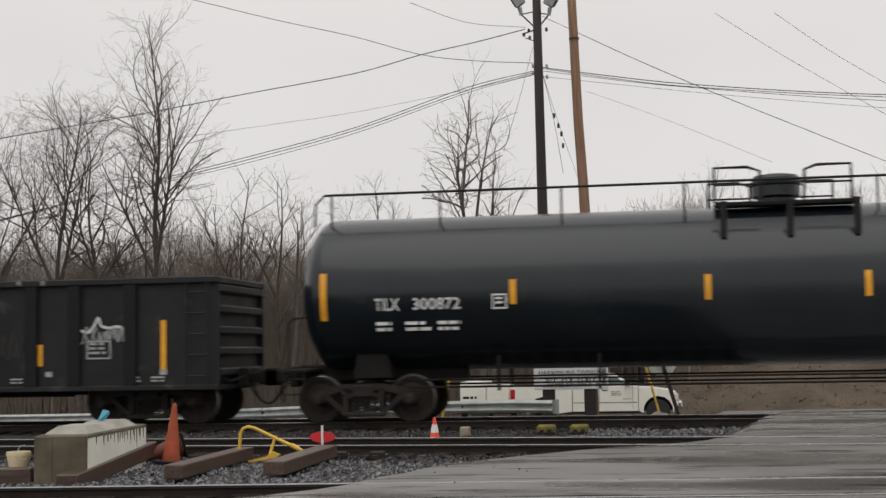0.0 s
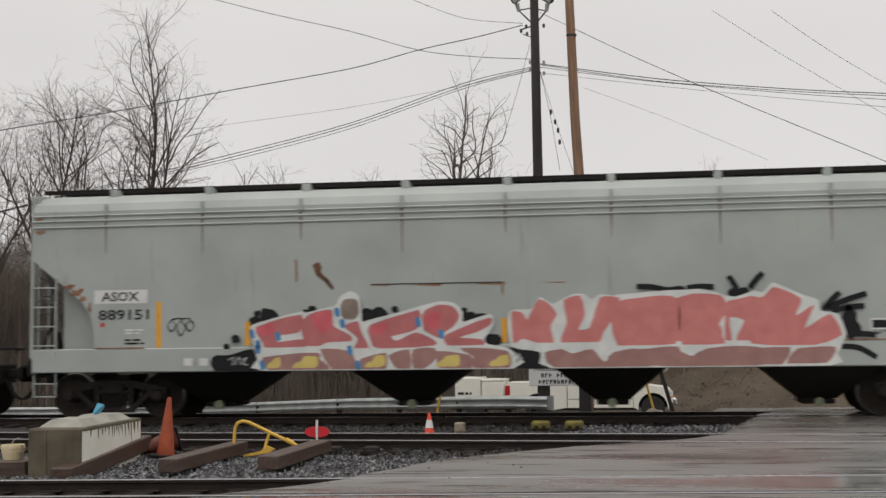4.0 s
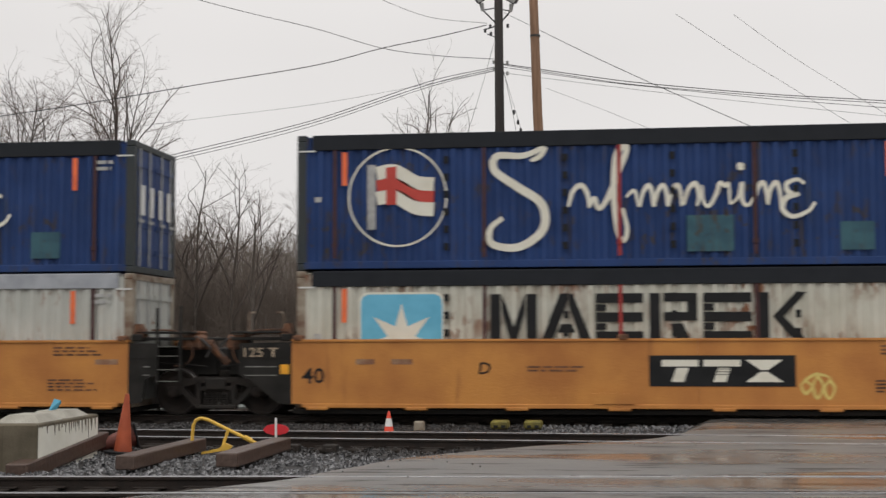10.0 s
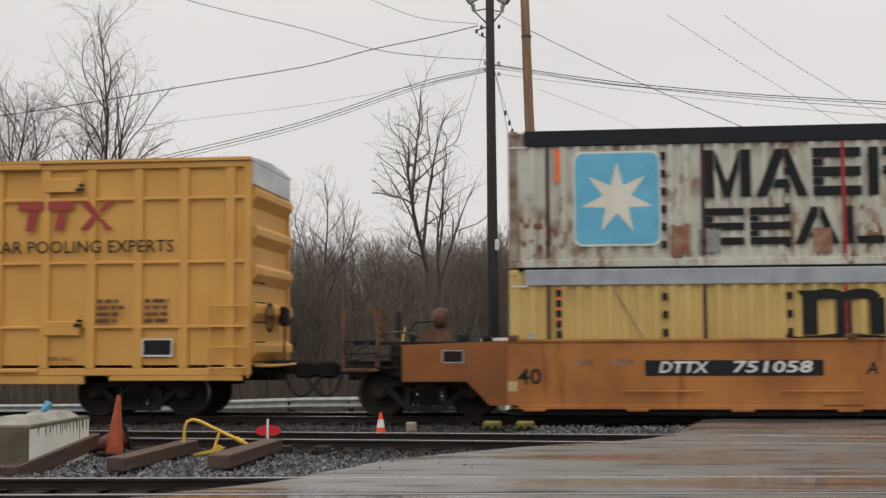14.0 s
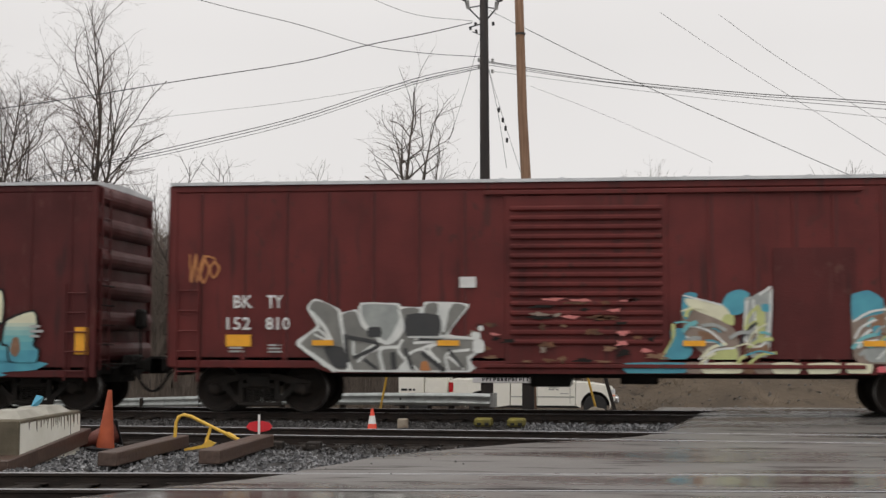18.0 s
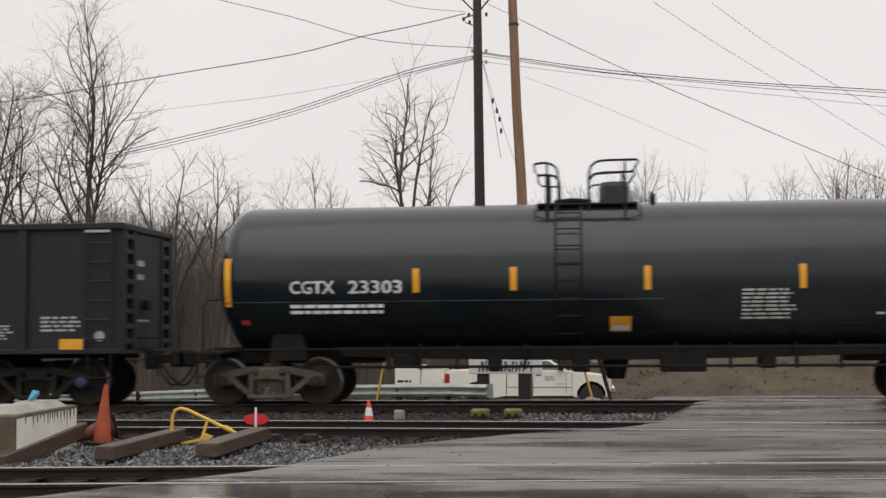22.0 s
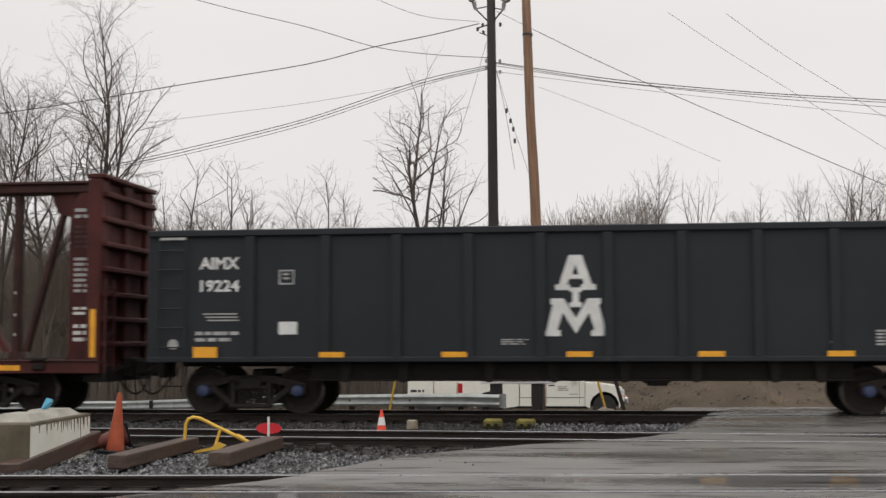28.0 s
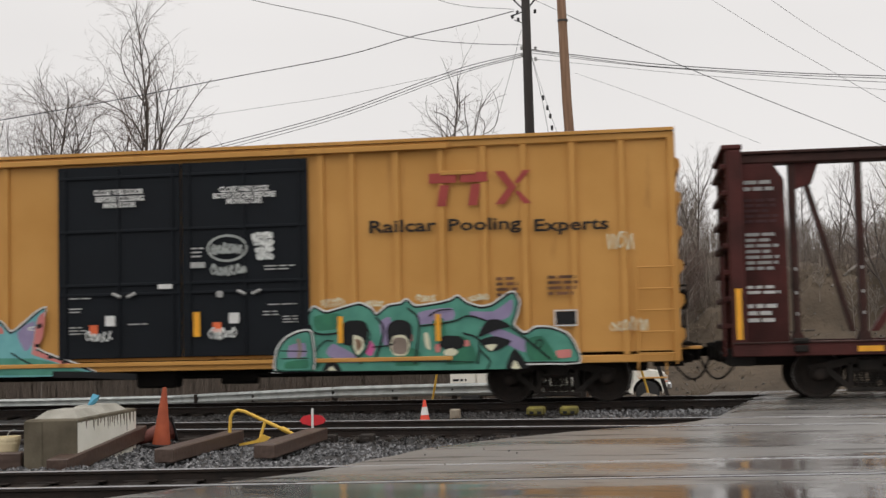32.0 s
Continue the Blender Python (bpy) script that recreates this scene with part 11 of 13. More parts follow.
M_YELLOWPIPE = mat("yellow_pipe", (0.72, 0.45, 0.06), (0.58, 0.35, 0.05), 0.45, scale=6, bump=0.1, stain=(0.25, 0.13, 0.05), amount=0.3)
M_FLAGRED = mat("flag_red", (0.62, 0.02, 0.03), (0.55, 0.018, 0.028), 0.4, scale=4, bump=0.02)
M_PLASTIC = mat("bucket_plastic", (0.72, 0.62, 0.40), (0.64, 0.54, 0.34), 0.5, scale=4, bump=0.05)
M_BLUEBAG = mat("blue_paper", (0.12, 0.42, 0.60), (0.10, 0.36, 0.52), 0.6, scale=5)
M_GALV = mat("galvanised", (0.40, 0.42, 0.41), (0.30, 0.32, 0.31), 0.4, 0.5, scale=3, bump=0.1)
M_TRUCKW = mat("truck_white", (0.84, 0.82, 0.74), (0.80, 0.78, 0.70), 0.22, scale=1.5, bump=0.0, stain=(0.45, 0.44, 0.42), amount=0.15)
M_CARGLASS = mat("tinted_car_glass", (0.035, 0.055, 0.050), (0.05, 0.07, 0.065), 0.06, scale=1, bump=0.0, rough2=0.08)
M_LENS = mat("lamp_lens", (0.62, 0.64, 0.64), (0.5, 0.5, 0.5), 0.12, bump=0)
M_TYRE = mat("tyre", (0.02, 0.02, 0.02), (0.035, 0.034, 0.033), 0.8, scale=6, bump=0.2)
M_CHROME = mat("chrome", (0.6, 0.6, 0.6), (0.5, 0.5, 0.5), 0.2, 1.0, bump=0)
M_TAIL = mat("tail_lamp", (0.45, 0.01, 0.015), (0.40, 0.01, 0.015), 0.25, bump=0)
M_POLEDARK = mat("pole_dark", (0.020, 0.017, 0.016), (0.040, 0.033, 0.029), 0.7, scale=4, bump=0.5, stretch=(3, 3, 0.3))
M_POLEBROWN = mat("pole_brown", (0.30, 0.180, 0.112), (0.20, 0.115, 0.070), 0.75, scale=4, bump=0.5, stretch=(4, 4, 0.25), stain=(0.33, 0.24, 0.16), streak=1, amount=0.45)
M_WIRE = mat("wire", (0.03, 0.03, 0.032), (0.05, 0.05, 0.05), 0.6, bump=0)
M_LAMPGREY = mat("lamp_housing", (0.10, 0.10, 0.105), (0.07, 0.07, 0.075), 0.5, 0.3)
M_SIGNWHITE = mat("sign_white", (0.78, 0.78, 0.78), (0.72, 0.72, 0.72), 0.4, scale=2, bump=0.0)
M_SIGNBACK = mat("sign_back", (0.56, 0.55, 0.50), (0.46, 0.45, 0.41), 0.5, scale=3, bump=0.1)
M_ROCK = mat("boulder", (0.26, 0.225, 0.18), (0.18, 0.155, 0.125), 0.9, scale=3, bump=0.8, fine=14)
M_SWITCHYEL = mat("switch_yellow", (0.20, 0.165, 0.02), (0.09, 0.078, 0.02), 0.6, scale=6, bump=0.2, stain=(0.08, 0.07, 0.04), amount=0.55)

M_CONCPALE = mat("concrete_pale", (0.36, 0.345, 0.30), (0.27, 0.26, 0.22), 0.8, scale=3, bump=0.4, fine=35)

# concrete block with lugs on top
blk = thing("concrete_block", "grey concrete block with a whitewashed, dripping side", "concrete block", pose(-7.10, 15.0, -0.20, 0, 0, 4))
part("block", Mesh().box(-0.32, 0.32, 0.0, 2.32, 0.0, 0.62, 0.02), M_CONC, blk)
part("whitewash_coat", Mesh().box(0.318, 0.326, 0.05, 2.29, 0.03, 0.60), M_CONCWHITE, blk, "white paint running down the side")
drip_rnd = random.Random(4)
part("top_stain", Mesh().box(0.3265, 0.3285, 0.04, 2.30, 0.575, 0.605), M_CONC, blk)
part("corner_rib", Mesh().box(-0.325, -0.10, -0.012, 0.0, 0.02, 0.60, 0.005), M_CONC, blk)
for k in range(24):
    y = 0.10 + 2.12 * k / 24 + drip_rnd.uniform(-0.04, 0.04)
    part("bare_streak", Mesh().slab([(0, 0.605), (0.05, 0.605), (0.04, 0.605 - drip_rnd.uniform(0.05, 0.22) * (0.35 + 0.9 * k / 24) * (0.6 + 0.5 * (k % 3))), (0.01, 0.60 - drip_rnd.uniform(0.03, 0.22) * (0.35 + 0.8 * k / 24))], -0.002, 0.002), M_CONC, blk, m=pose(0.327, y, 0, 0, 0, 90))
for y in (0.62, 1.62):
    lug = Mesh()
    lug.add([(-0.28, y - 0.42, 0.62), (0.28, y - 0.42, 0.62), (0.28, y + 0.42, 0.62), (-0.28, y + 0.42, 0.62), (-0.17, y - 0.28, 0.71), (0.17, y - 0.28, 0.71), (0.17, y + 0.28, 0.71), (-0.17, y + 0.28, 0.71)],
            [[0, 1, 5, 4], [1, 2, 6, 5], [2, 3, 7, 6], [3, 0, 4, 7], [4, 5, 6, 7], [0, 3, 2, 1]])
    part("lug", lug, M_CONCPALE, blk)
bag = Mesh().add([(0, 0, 0), (0.10, 0.03, 0.02), (0.18, -0.02, 0.14), (0.07, 0.02, 0.16), (0.03, 0.08, 0.08), (0.14, 0.08, 0.10)], [[0, 1, 2, 3], [0, 4, 5, 1], [3, 2, 5, 4], [1, 5, 2], [0, 3, 4]])
part("drink_carton", bag, M_BLUEBAG, m=pose(-7.27, 16.45, 0.50))
tagged(bpy.data.objects["drink_carton"], "crumpled light blue paper carton on the concrete block", "litter")


def timber(x, y, z, length, turn, w=0.24, h=0.17, tilt=0.0):
    ob = part("timber", Mesh().box(-w / 2, w / 2, 0, length, 0, h, 0.012), M_TIMBER, m=pose(x, y, z, tilt, 0, turn))
    return tagged(ob, "loose brown wooden railway tie lying on the ballast", "timber", "loose timbers")


timber(-6.84, 14.62, -0.22, 3.0, 3.5, 0.26, 0.20, 3.4)
timber(-5.70, 15.08, -0.12, 2.85, 0.2)
timber(-4.55, 15.40, -0.11, 2.65, -0.2, 0.27)
timber(-8.35, 14.95, -0.18, 0.85, -75, 0.24, 0.20)
timber(-8.1, 15.35, -0.20, 1.2, -82, 0.20, 0.15)

# bucket
bkt = thing("bucket", "cream plastic bucket with a thin wire handle", "bucket", pose(-7.80, 15.32, -0.03) @ Matrix.Scale(1.16, 4))
part("pail", Mesh().lathe([(0.09, 0), (0.115, 0.12), (0.12, 0.12), (0.12, 0.14), (0.122, 0.16), (0.128, 0.16), (0.128, 0.185), (0.125, 0.185), (0.125, 0.20), (0.11, 0.20), (0.09, 0.03)], 24), M_PLASTIC, bkt, smooth=False)
part("handle", Mesh().pipe([(-0.02, 0, 0.20), (0.01, 0, 0.25), (0.07, 0, 0.27)], 0.006), M_DULLWHITE, bkt)

# cones
c1 = thing("traffic_cone", "tall faded orange traffic cone standing upright", "traffic cone", pose(-6.63, 17.45, -0.13, 0, 4, 0))
part("cone", Mesh().lathe([(0.125, 0.03), (0.030, 0.80), (0.025, 0.82), (0.01, 0.82)], 20), M_CONEOR, c1)
part("base", Mesh().box(-0.19, 0.19, -0.19, 0.19, 0, 0.035, 0.01), M_BLACKP, c1)
c2 = thing("traffic_cone", "dirty dark orange traffic cone lying on its side", "traffic cone", pose(-6.60, 17.80, 0.10, 0, -106, 38))
part("cone", Mesh().lathe([(0.16, 0.03), (0.04, 0.62), (0.03, 0.64), (0.01, 0.64)], 20), M_CONEDIRTY, c2)
part("base", Mesh().box(-0.18, 0.18, -0.18, 0.18, 0, 0.03, 0.01), M_BLACKP, c2)
c3 = thing("traffic_cone", "small red and white traffic cone beside the rail", "traffic cone", pose(-3.54, 21.2, -0.10))
part("cone", Mesh().lathe([(0.085, 0.02), (0.020, 0.36), (0.01, 0.365)], 20), M_CONERED, c3)
part("white_collar", Mesh().lathe([(0.068, 0.12), (0.0435, 0.25), (0.041, 0.25), (0.064, 0.12)], 20), M_WHITE, c3)
part("base", Mesh().box(-0.10, 0.10, -0.10, 0.10, 0, 0.025, 0.008), M_CONERED, c3)

# bent yellow pipe frame
yf_ob = thing("pipe_frame", "bent yellow steel pipe frame tipped over on the ties", "metal frame", pose(0, 17.5, 0))
part("bent_pipe", Mesh().pipe([(-5.66, 0, 0.02), (-5.645, 0, 0.25), (-5.61, 0, 0.325), (-5.54, 0, 0.355), (-5.44, 0, 0.335), (-5.16, 0, 0.205), (-4.74, 0, 0.01)], 0.024, 8), M_YELLOWPIPE, yf_ob)
part("brace", Mesh().pipe([(-5.15, 0, 0.20), (-5.20, -0.02, 0.03), (-5.22, -0.05, -0.08)], 0.022, 8), M_YELLOWPIPE, yf_ob)
part("foot_plate", Mesh().slab([(-5.50, -0.13), (-5.12, -0.07), (-5.06, -0.02), (-5.16, 0.02), (-5.26, -0.05), (-5.50, -0.10)], -0.08, -0.04), M_YELLOWPIPE, yf_ob)
part("pipe_collar", Mesh().tube((-4.92, 0, 0.10), (-4.82, 0, 0.05), 0.034, n=10), M_YELLOWPIPE, yf_ob)

# red target on a switch stand
tg = thing("switch_target", "red oval switch target with a white post", "switch target", pose(-4.86, 19.0, -0.14))
part("target_blade", Mesh().slab([(-0.20, 0.24), (-0.15, 0.30), (-0.05, 0.325), (0.05, 0.325), (0.15, 0.30), (0.20, 0.24), (0.15, 0.19), (0.05, 0.165), (-0.05, 0.165), (-0.15, 0.19)], -0.008, 0.008), M_FLAGRED, tg)
part("post", Mesh().box(-0.016, 0.016, -0.03, -0.009, 0.0, 0.42), M_WHITE, tg)
part("foot", Mesh().box(-0.10, 0.10, -0.08, 0.08, -0.04, 0.05, 0.01), M_BOGIE, tg)
for x, lb in ((-1.86, "grimy yellow switch machine cover between the rails"), (-1.28, "grimy yellow switch machine cover between the rails")):
    sw = thing("switch_cover", lb, "switch machine", pose(x, 23.0, -0.17), "switch covers")
    part("cover", Mesh().box(-0.16, 0.16, -0.18, 0.18, 0.05, 0.19, 0.03), M_SWITCHYEL, sw)
    for a in (-0.10, 0.03):
        part("slot", Mesh().box(a, a + 0.07, -0.19, -0.17, 0.07, 0.12), M_BLACKP, sw)
    part("base", Mesh().box(-0.14, 0.14, -0.16, 0.16, 0.0, 0.05), M_BOGIE, sw)
mk = thing("track_marker", "small weathered pale wooden marker block by the track", "marker", pose(-3.22, 22.5, -0.17))
part("marker_block", Mesh().box(-0.09, 0.09, -0.07, 0.07, 0, 0.20, 0.02), M_CPOST, mk)
for x in (-4.45, -3.9):
    ch = part("rail_chair", Mesh().box(-0.10, 0.10, -0.12, 0.12, 0, 0.11, 0.015).box(-0.05, 0.05, -0.16, -0.12, 0.0, 0.07, 0.01), M_BOGIE, m=pose(x, 18.35, -0.17))
    tagged(ch, "dark steel rail brace bolted beside the siding rail", "rail brace", "rail braces")

# ---- beyond the track ----
gr = thing("guard_rail", "galvanised steel guard rail with a rounded end", "guard rail")
beam = Mesh()
gprof = [(0.0, 0.155), (-0.05, 0.12), (-0.08, 0.085), (-0.05, 0.05), (0.0, 0.02), (0.0, -0.02), (-0.05, -0.05), (-0.08, -0.085), (-0.05, -0.12), (0.0, -0.155)]
gpts = [(-2.42, 31.9, -0.07), (-3.3, 32.3, -0.07), (-5.6, 34.0, -0.15), (-8.3, 36.0, -0.26), (-12.5, 39.5, -0.52), (-16.3, 44.0, -0.80), (-21.6, 44.5, -0.86), (-34.0, 46.0, -0.95)]
gv = [(x, y + a, z + b) for x, y, z in gpts for a, b in gprof]
beam.add(gv, [[k * 10 + i, k * 10 + i + 1, (k + 1) * 10 + i + 1, (k + 1) * 10 + i] for k in range(len(gpts) - 1) for i in range(9)])
part("w_beam", beam, M_GALV, gr)
endc = Mesh()
ev = [(-2.42 + 0.16 * math.sin(a), 31.9 + 0.10 * (1 - math.cos(a)), -0.07 + b) for a in np.linspace(0, 2.6, 7) for b in (0.17, -0.17)]
endc.add(ev, [[2 * k, 2 * k + 2, 2 * k + 3, 2 * k + 1] for k in range(6)])
part("rounded_end", endc, M_GALV, gr)
for k in range(9):
    u = k / 8 * (len(gpts) - 2)
    i = int(u)
    fr = u - i
    p = [gpts[i][j] * (1 - fr) + gpts[min(i + 1, len(gpts) - 1)][j] * fr for j in range(3)]
    part("rail_post", Mesh().box(p[0] - 0.35 - 0.07, p[0] - 0.35 + 0.07, p[1] + 0.28, p[1] + 0.46, p[2] - 1.1, p[2] + 0.12, 0.01), M_TIE, gr)

def letter_bars(t, x0, x1, z, h, n, seed):
    """A line of writing as slim plain bars."""
    rnd = random.Random(seed)
    p = (x1 - x0) / n
    me = Mesh()
    for k in range(n):
        if rnd.random() > 0.12:
            me.box(x0 + k * p, x0 + k * p + p * 0.30, -0.036, -0.031, z, z + h)
            me.box(x0 + k * p + p * 0.38, x0 + k * p + p * 0.70, -0.036, -0.031, z + h * rnd.choice((0.0, 0.35, 0.7)), z + h * rnd.choice((0.75, 1.0)))
    part("small_print", me, M_BLACKP, t)


# company sign on two square posts
sg = thing("company_sign", "white company sign with black emblem on dark posts", "sign", pose(-2.02, 33.0, -0.62))
part("sign_board", Mesh().box(-0.93, 0.93, -0.03, 0.0, 0.93, 2.14, 0.015), M_SIGNWHITE, sg)
for k in range(5):
    part("emblem_bar", Mesh().slab([(-0.76 + 0.03 * k, 2.06 - 0.085 * k), (-0.30, 2.06 - 0.085 * k), (-0.32, 2.02 - 0.085 * k), (-0.775 + 0.03 * k, 2.02 - 0.085 * k)], -0.036, -0.031), M_BLACKP, sg)
part("emblem_block", Mesh().slab([(-0.04, 1.62), (0.02, 2.06), (0.18, 2.06), (0.30, 1.80), (0.36, 2.06), (0.46, 2.06), (0.40, 1.62), (0.26, 1.62), (0.12, 1.86), (0.08, 1.62)], -0.036, -0.031), M_BLACKP, sg)
for z in (1.64, 1.80, 1.96):
    part("emblem_block", Mesh().slab([(0.46, z), (0.80, z), (0.82, z + 0.10), (0.48, z + 0.10)], -0.036, -0.031), M_BLACKP, sg)
letter_bars(sg, -0.78, 0.82, 1.47, 0.10, 15, 401)
sign("HARRISBURG DIVISION", -0.80, 1.30, 0.10, M_BLACKP, sg, -0.033, 1.60, 0, 0.01)
letter_bars(sg, -0.62, 0.66, 1.14, 0.10, 13, 402)
letter_bars(sg, -0.68, 0.72, 0.98, 0.10, 15, 403)
for x in (-0.57, 0.47):
    part("sign_post", Mesh().box(x - 0.15, x + 0.15, 0.001, 0.28, -0.3, 1.9, 0.02), M_POLEDARK, sg)

# crossbuck seen from behind, leaning, with the back of an octagonal sign
xb = thing("crossbuck", "leaning crossing sign seen from behind with an octagonal plate", "crossing sign", pose(0.67, 31.5, -0.60, 0, -15.5, 0))
part("post", Mesh().box(-0.045, 0.045, -0.05, 0.05, -0.2, 2.75, 0.01), M_POLEDARK, xb)
for a in (38, -48):
    part("blade", Mesh().box(-0.62, 0.62, 0.055, 0.075, -0.11, 0.11, 0.005), M_SIGNBACK, xb, m=pose(0, 0, 2.36, 0, a, 0))
part("octagon_plate", Mesh().slab([(0.36 * math.cos(radians(22.5 + 45 * k)), 1.62 + 0.36 * math.sin(radians(22.5 + 45 * k))) for k in range(8)], 0.055, 0.065), M_SIGNBACK, xb)
for z in (2.2, 2.5):
    part("bracket", Mesh().box(-0.10, 0.10, 0.03, 0.056, z - 0.02, z + 0.02), M_GALV, xb)
for x0, z0, x1, z1 in ((0.24, -0.62, -0.43, 1.98), (-5.05, -0.60, -4.58, 1.78)):
    gm = part("guy_marker", Mesh().tube((x0, 31.0, z0), (x1, 31.0, z1), 0.028, n=8), M_YELLOWPIPE)
    tagged(gm, "slanting yellow plastic guy wire guard", "guy guard", "guy guards")
rk = Mesh().lathe([(0.26, -0.1), (0.33, 0.08), (0.27, 0.22), (0.13, 0.30), (0.02, 0.31)], 11)
rk.v = [np.array([[x * (1 + 0.25 * noise.noise((x * 4, y * 4, z * 4))), y * (1 + 0.25 * noise.noise((x * 4, y * 4, 9 + z))), z * (1 + 0.3 * noise.noise((x * 5, y * 5, 2)))] for x, y, z in rk.v[0]])]
tagged(part("boulder", rk, M_ROCK, m=pose(0.17, 31.0, -0.50)), "weathered tan boulder beside the road", "rock")

# pickup truck
def arch(cx, r, n=9):
    """Upper half of a wheel opening, from its front edge back to its rear edge."""
    return [(cx + r * math.cos(v), 0.42 + r * math.sin(v)) for v in np.linspace(-0.15, math.pi + 0.15, n)]


def body_shell(outline, half, inset=0.0, z_in=1.25, z_top=1.90):
    """A side outline made solid across the car, drawn in towards the roof."""
    n = len(outline)
    area = sum(outline[i][0] * outline[(i + 1) % n][1] - outline[(i + 1) % n][0] * outline[i][1] for i in range(n))
    if area < 0:
        outline = outline[::-1]
    wide = lambda z: half - inset * max(0.0, (z - z_in) / (z_top - z_in))
    v = [(x, -wide(z), z) for x, z in outline] + [(x, wide(z), z) for x, z in outline]
    return Mesh().add(v, [list(range(n)), list(range(n, 2 * n))[::-1]] + [[i, n + i, n + (i + 1) % n, (i + 1) % n] for i in range(n)])


pk = thing("pickup_truck", "white extended-cab pickup truck parked behind the track", "pickup truck", pose(-1.96, 46.0, -1.26))
part("bed_body", body_shell([(-2.86, 0.50), (-2.88, 0.80), (-2.86, 1.26), (-2.80, 1.29), (-0.78, 1.30), (-0.78, 0.42)] + arch(-1.80, 0.50)[::1] + [(-2.40, 0.46)], 0.97), M_TRUCKW, pk)
part("cab_body", body_shell([(-0.75, 0.42), (-0.75, 1.28), (1.42, 1.24), (1.46, 1.20), (1.46, 0.42)], 0.97), M_TRUCKW, pk)
part("cab_roof", body_shell([(-0.74, 1.285), (-0.64, 1.62), (-0.52, 1.67), (0.10, 1.69), (0.62, 1.67), (0.76, 1.63), (1.38, 1.245)], 0.955, 0.20, 1.25, 1.69), M_TRUCKW, pk)
part("front_body", body_shell([(1.48, 0.42), (1.48, 1.21), (1.90, 1.19), (2.50, 1.10), (2.74, 1.02), (2.80, 0.90), (2.80, 0.62), (2.70, 0.50)] + arch(2.13, 0.50) + [], 0.965), M_TRUCKW, pk)
for w_ in ([(-0.58, 1.33), (0.06, 1.32), (0.06, 1.60), (-0.50, 1.60)], [(0.14, 1.32), (1.14, 1.29), (0.76, 1.56), (0.66, 1.61), (0.14, 1.61)]):
    glass_mesh = Mesh().add([(x, -0.962 + 0.20 * (z - 1.25) / 0.44 - 0.004, z) for x, z in w_], [list(range(4 if len(w_) == 4 else 5))])
    part("side_window", glass_mesh, M_CARGLASS, pk)
part("windscreen", Mesh().add([(1.37, -0.86, 1.27), (1.37, 0.86, 1.27), (0.80, 0.76, 1.62), (0.80, -0.76, 1.62)], [[0, 1, 2, 3]]), M_CARGLASS, pk)
for x in (-1.80, 2.13):
    for y in (-0.82, 0.82):
        wh = part("wheel", Mesh().lathe([(0.22, -0.12), (0.36, -0.12), (0.40, -0.08), (0.40, 0.08), (0.36, 0.12), (0.22, 0.12)], 24, Matrix.Rotation(radians(90), 4, "X")), M_TYRE, pk, m=pose(x, y, 0.40))
        part("rim", Mesh().lathe([(0.05, -0.125), (0.18, -0.115), (0.22, -0.10), (0.22, 0.10), (0.05, 0.11)], 18, Matrix.Rotation(radians(90), 4, "X")), M_GALV, wh)
    part("wheel_well", Mesh().box(x - 0.52, x + 0.52, -0.70, 0.70, 0.42, 0.95), M_BLACKP, pk)
part("front_bumper", Mesh().box(2.72, 2.94, -0.95, 0.95, 0.50, 0.74, 0.05), M_CHROME, pk)
part("rear_bumper", Mesh().box(-3.04, -2.89, -0.92, 0.92, 0.48, 0.68, 0.04), M_CHROME, pk)
part("headlight", Mesh().box(2.58, 2.81, -0.972, -0.86, 0.80, 1.00, 0.03), M_LENS, pk)
part("turn_signal", Mesh().box(2.66, 2.815, -0.974, -0.88, 0.755, 0.795, 0.01), M_ORSTRIP, pk)
part("tail_light", Mesh().box(-2.89, -2.72, -0.982, -0.90, 0.86, 1.20, 0.02), M_TAIL, pk)
part("mirror", Mesh().box(1.02, 1.20, -1.18, -0.98, 1.27, 1.45, 0.04), M_BLACKP, pk)
for x in (-0.26, 0.16, 1.28):
    part("door_seam", Mesh().box(x - 0.007, x + 0.007, -0.975, -0.968, 0.50, 1.26), M_PATCHGREY, pk)
part("door_handle", Mesh().box(0.24, 0.44, -0.99, -0.97, 1.11, 1.15, 0.008), M_BLACKP, pk)
part("sill_strip", Mesh().box(-1.25, 1.58, -0.93, 0.93, 0.34, 0.418), M_BLACKP, pk)
part("side_moulding", Mesh().box(-0.74, 1.44, -0.978, -0.971, 0.70, 0.73), M_PATCHGREY, pk)
bars(pk, 0.55, 0.95, 0.92, 1.10, 3, M_PATCHGREY, -0.971, seed=311)
bars(pk, 0.95, 1.35, 0.80, 0.84, 1, M_PATCHGREY, -0.971, seed=313)
tl = thing("box_trailer", "low white box trailer parked behind the pickup", "trailer", pose(-5.95, 46.3, -1.22))
part("box", Mesh().box(-0.70, 0.20, -0.95, 0.95, 0.45, 1.42, 0.03), M_TRUCKW, tl)
part("tool_chest", Mesh().box(0.22, 1.02, -0.93, 0.93, 0.50, 1.30, 0.04), M_TRUCKW, tl)
part("chest_lid", Mesh().box(0.21, 1.03, -0.94, 0.94, 1.305, 1.36, 0.015), M_TRUCKW, tl)
part("tail_shelf", Mesh().box(-0.68, 0.18, -0.97, -0.951, 0.60, 0.64), M_BLACKP, tl)
bars(tl, -0.6, 0.0, 0.78, 0.92, 1, M_BLACKP, -0.952, seed=312)
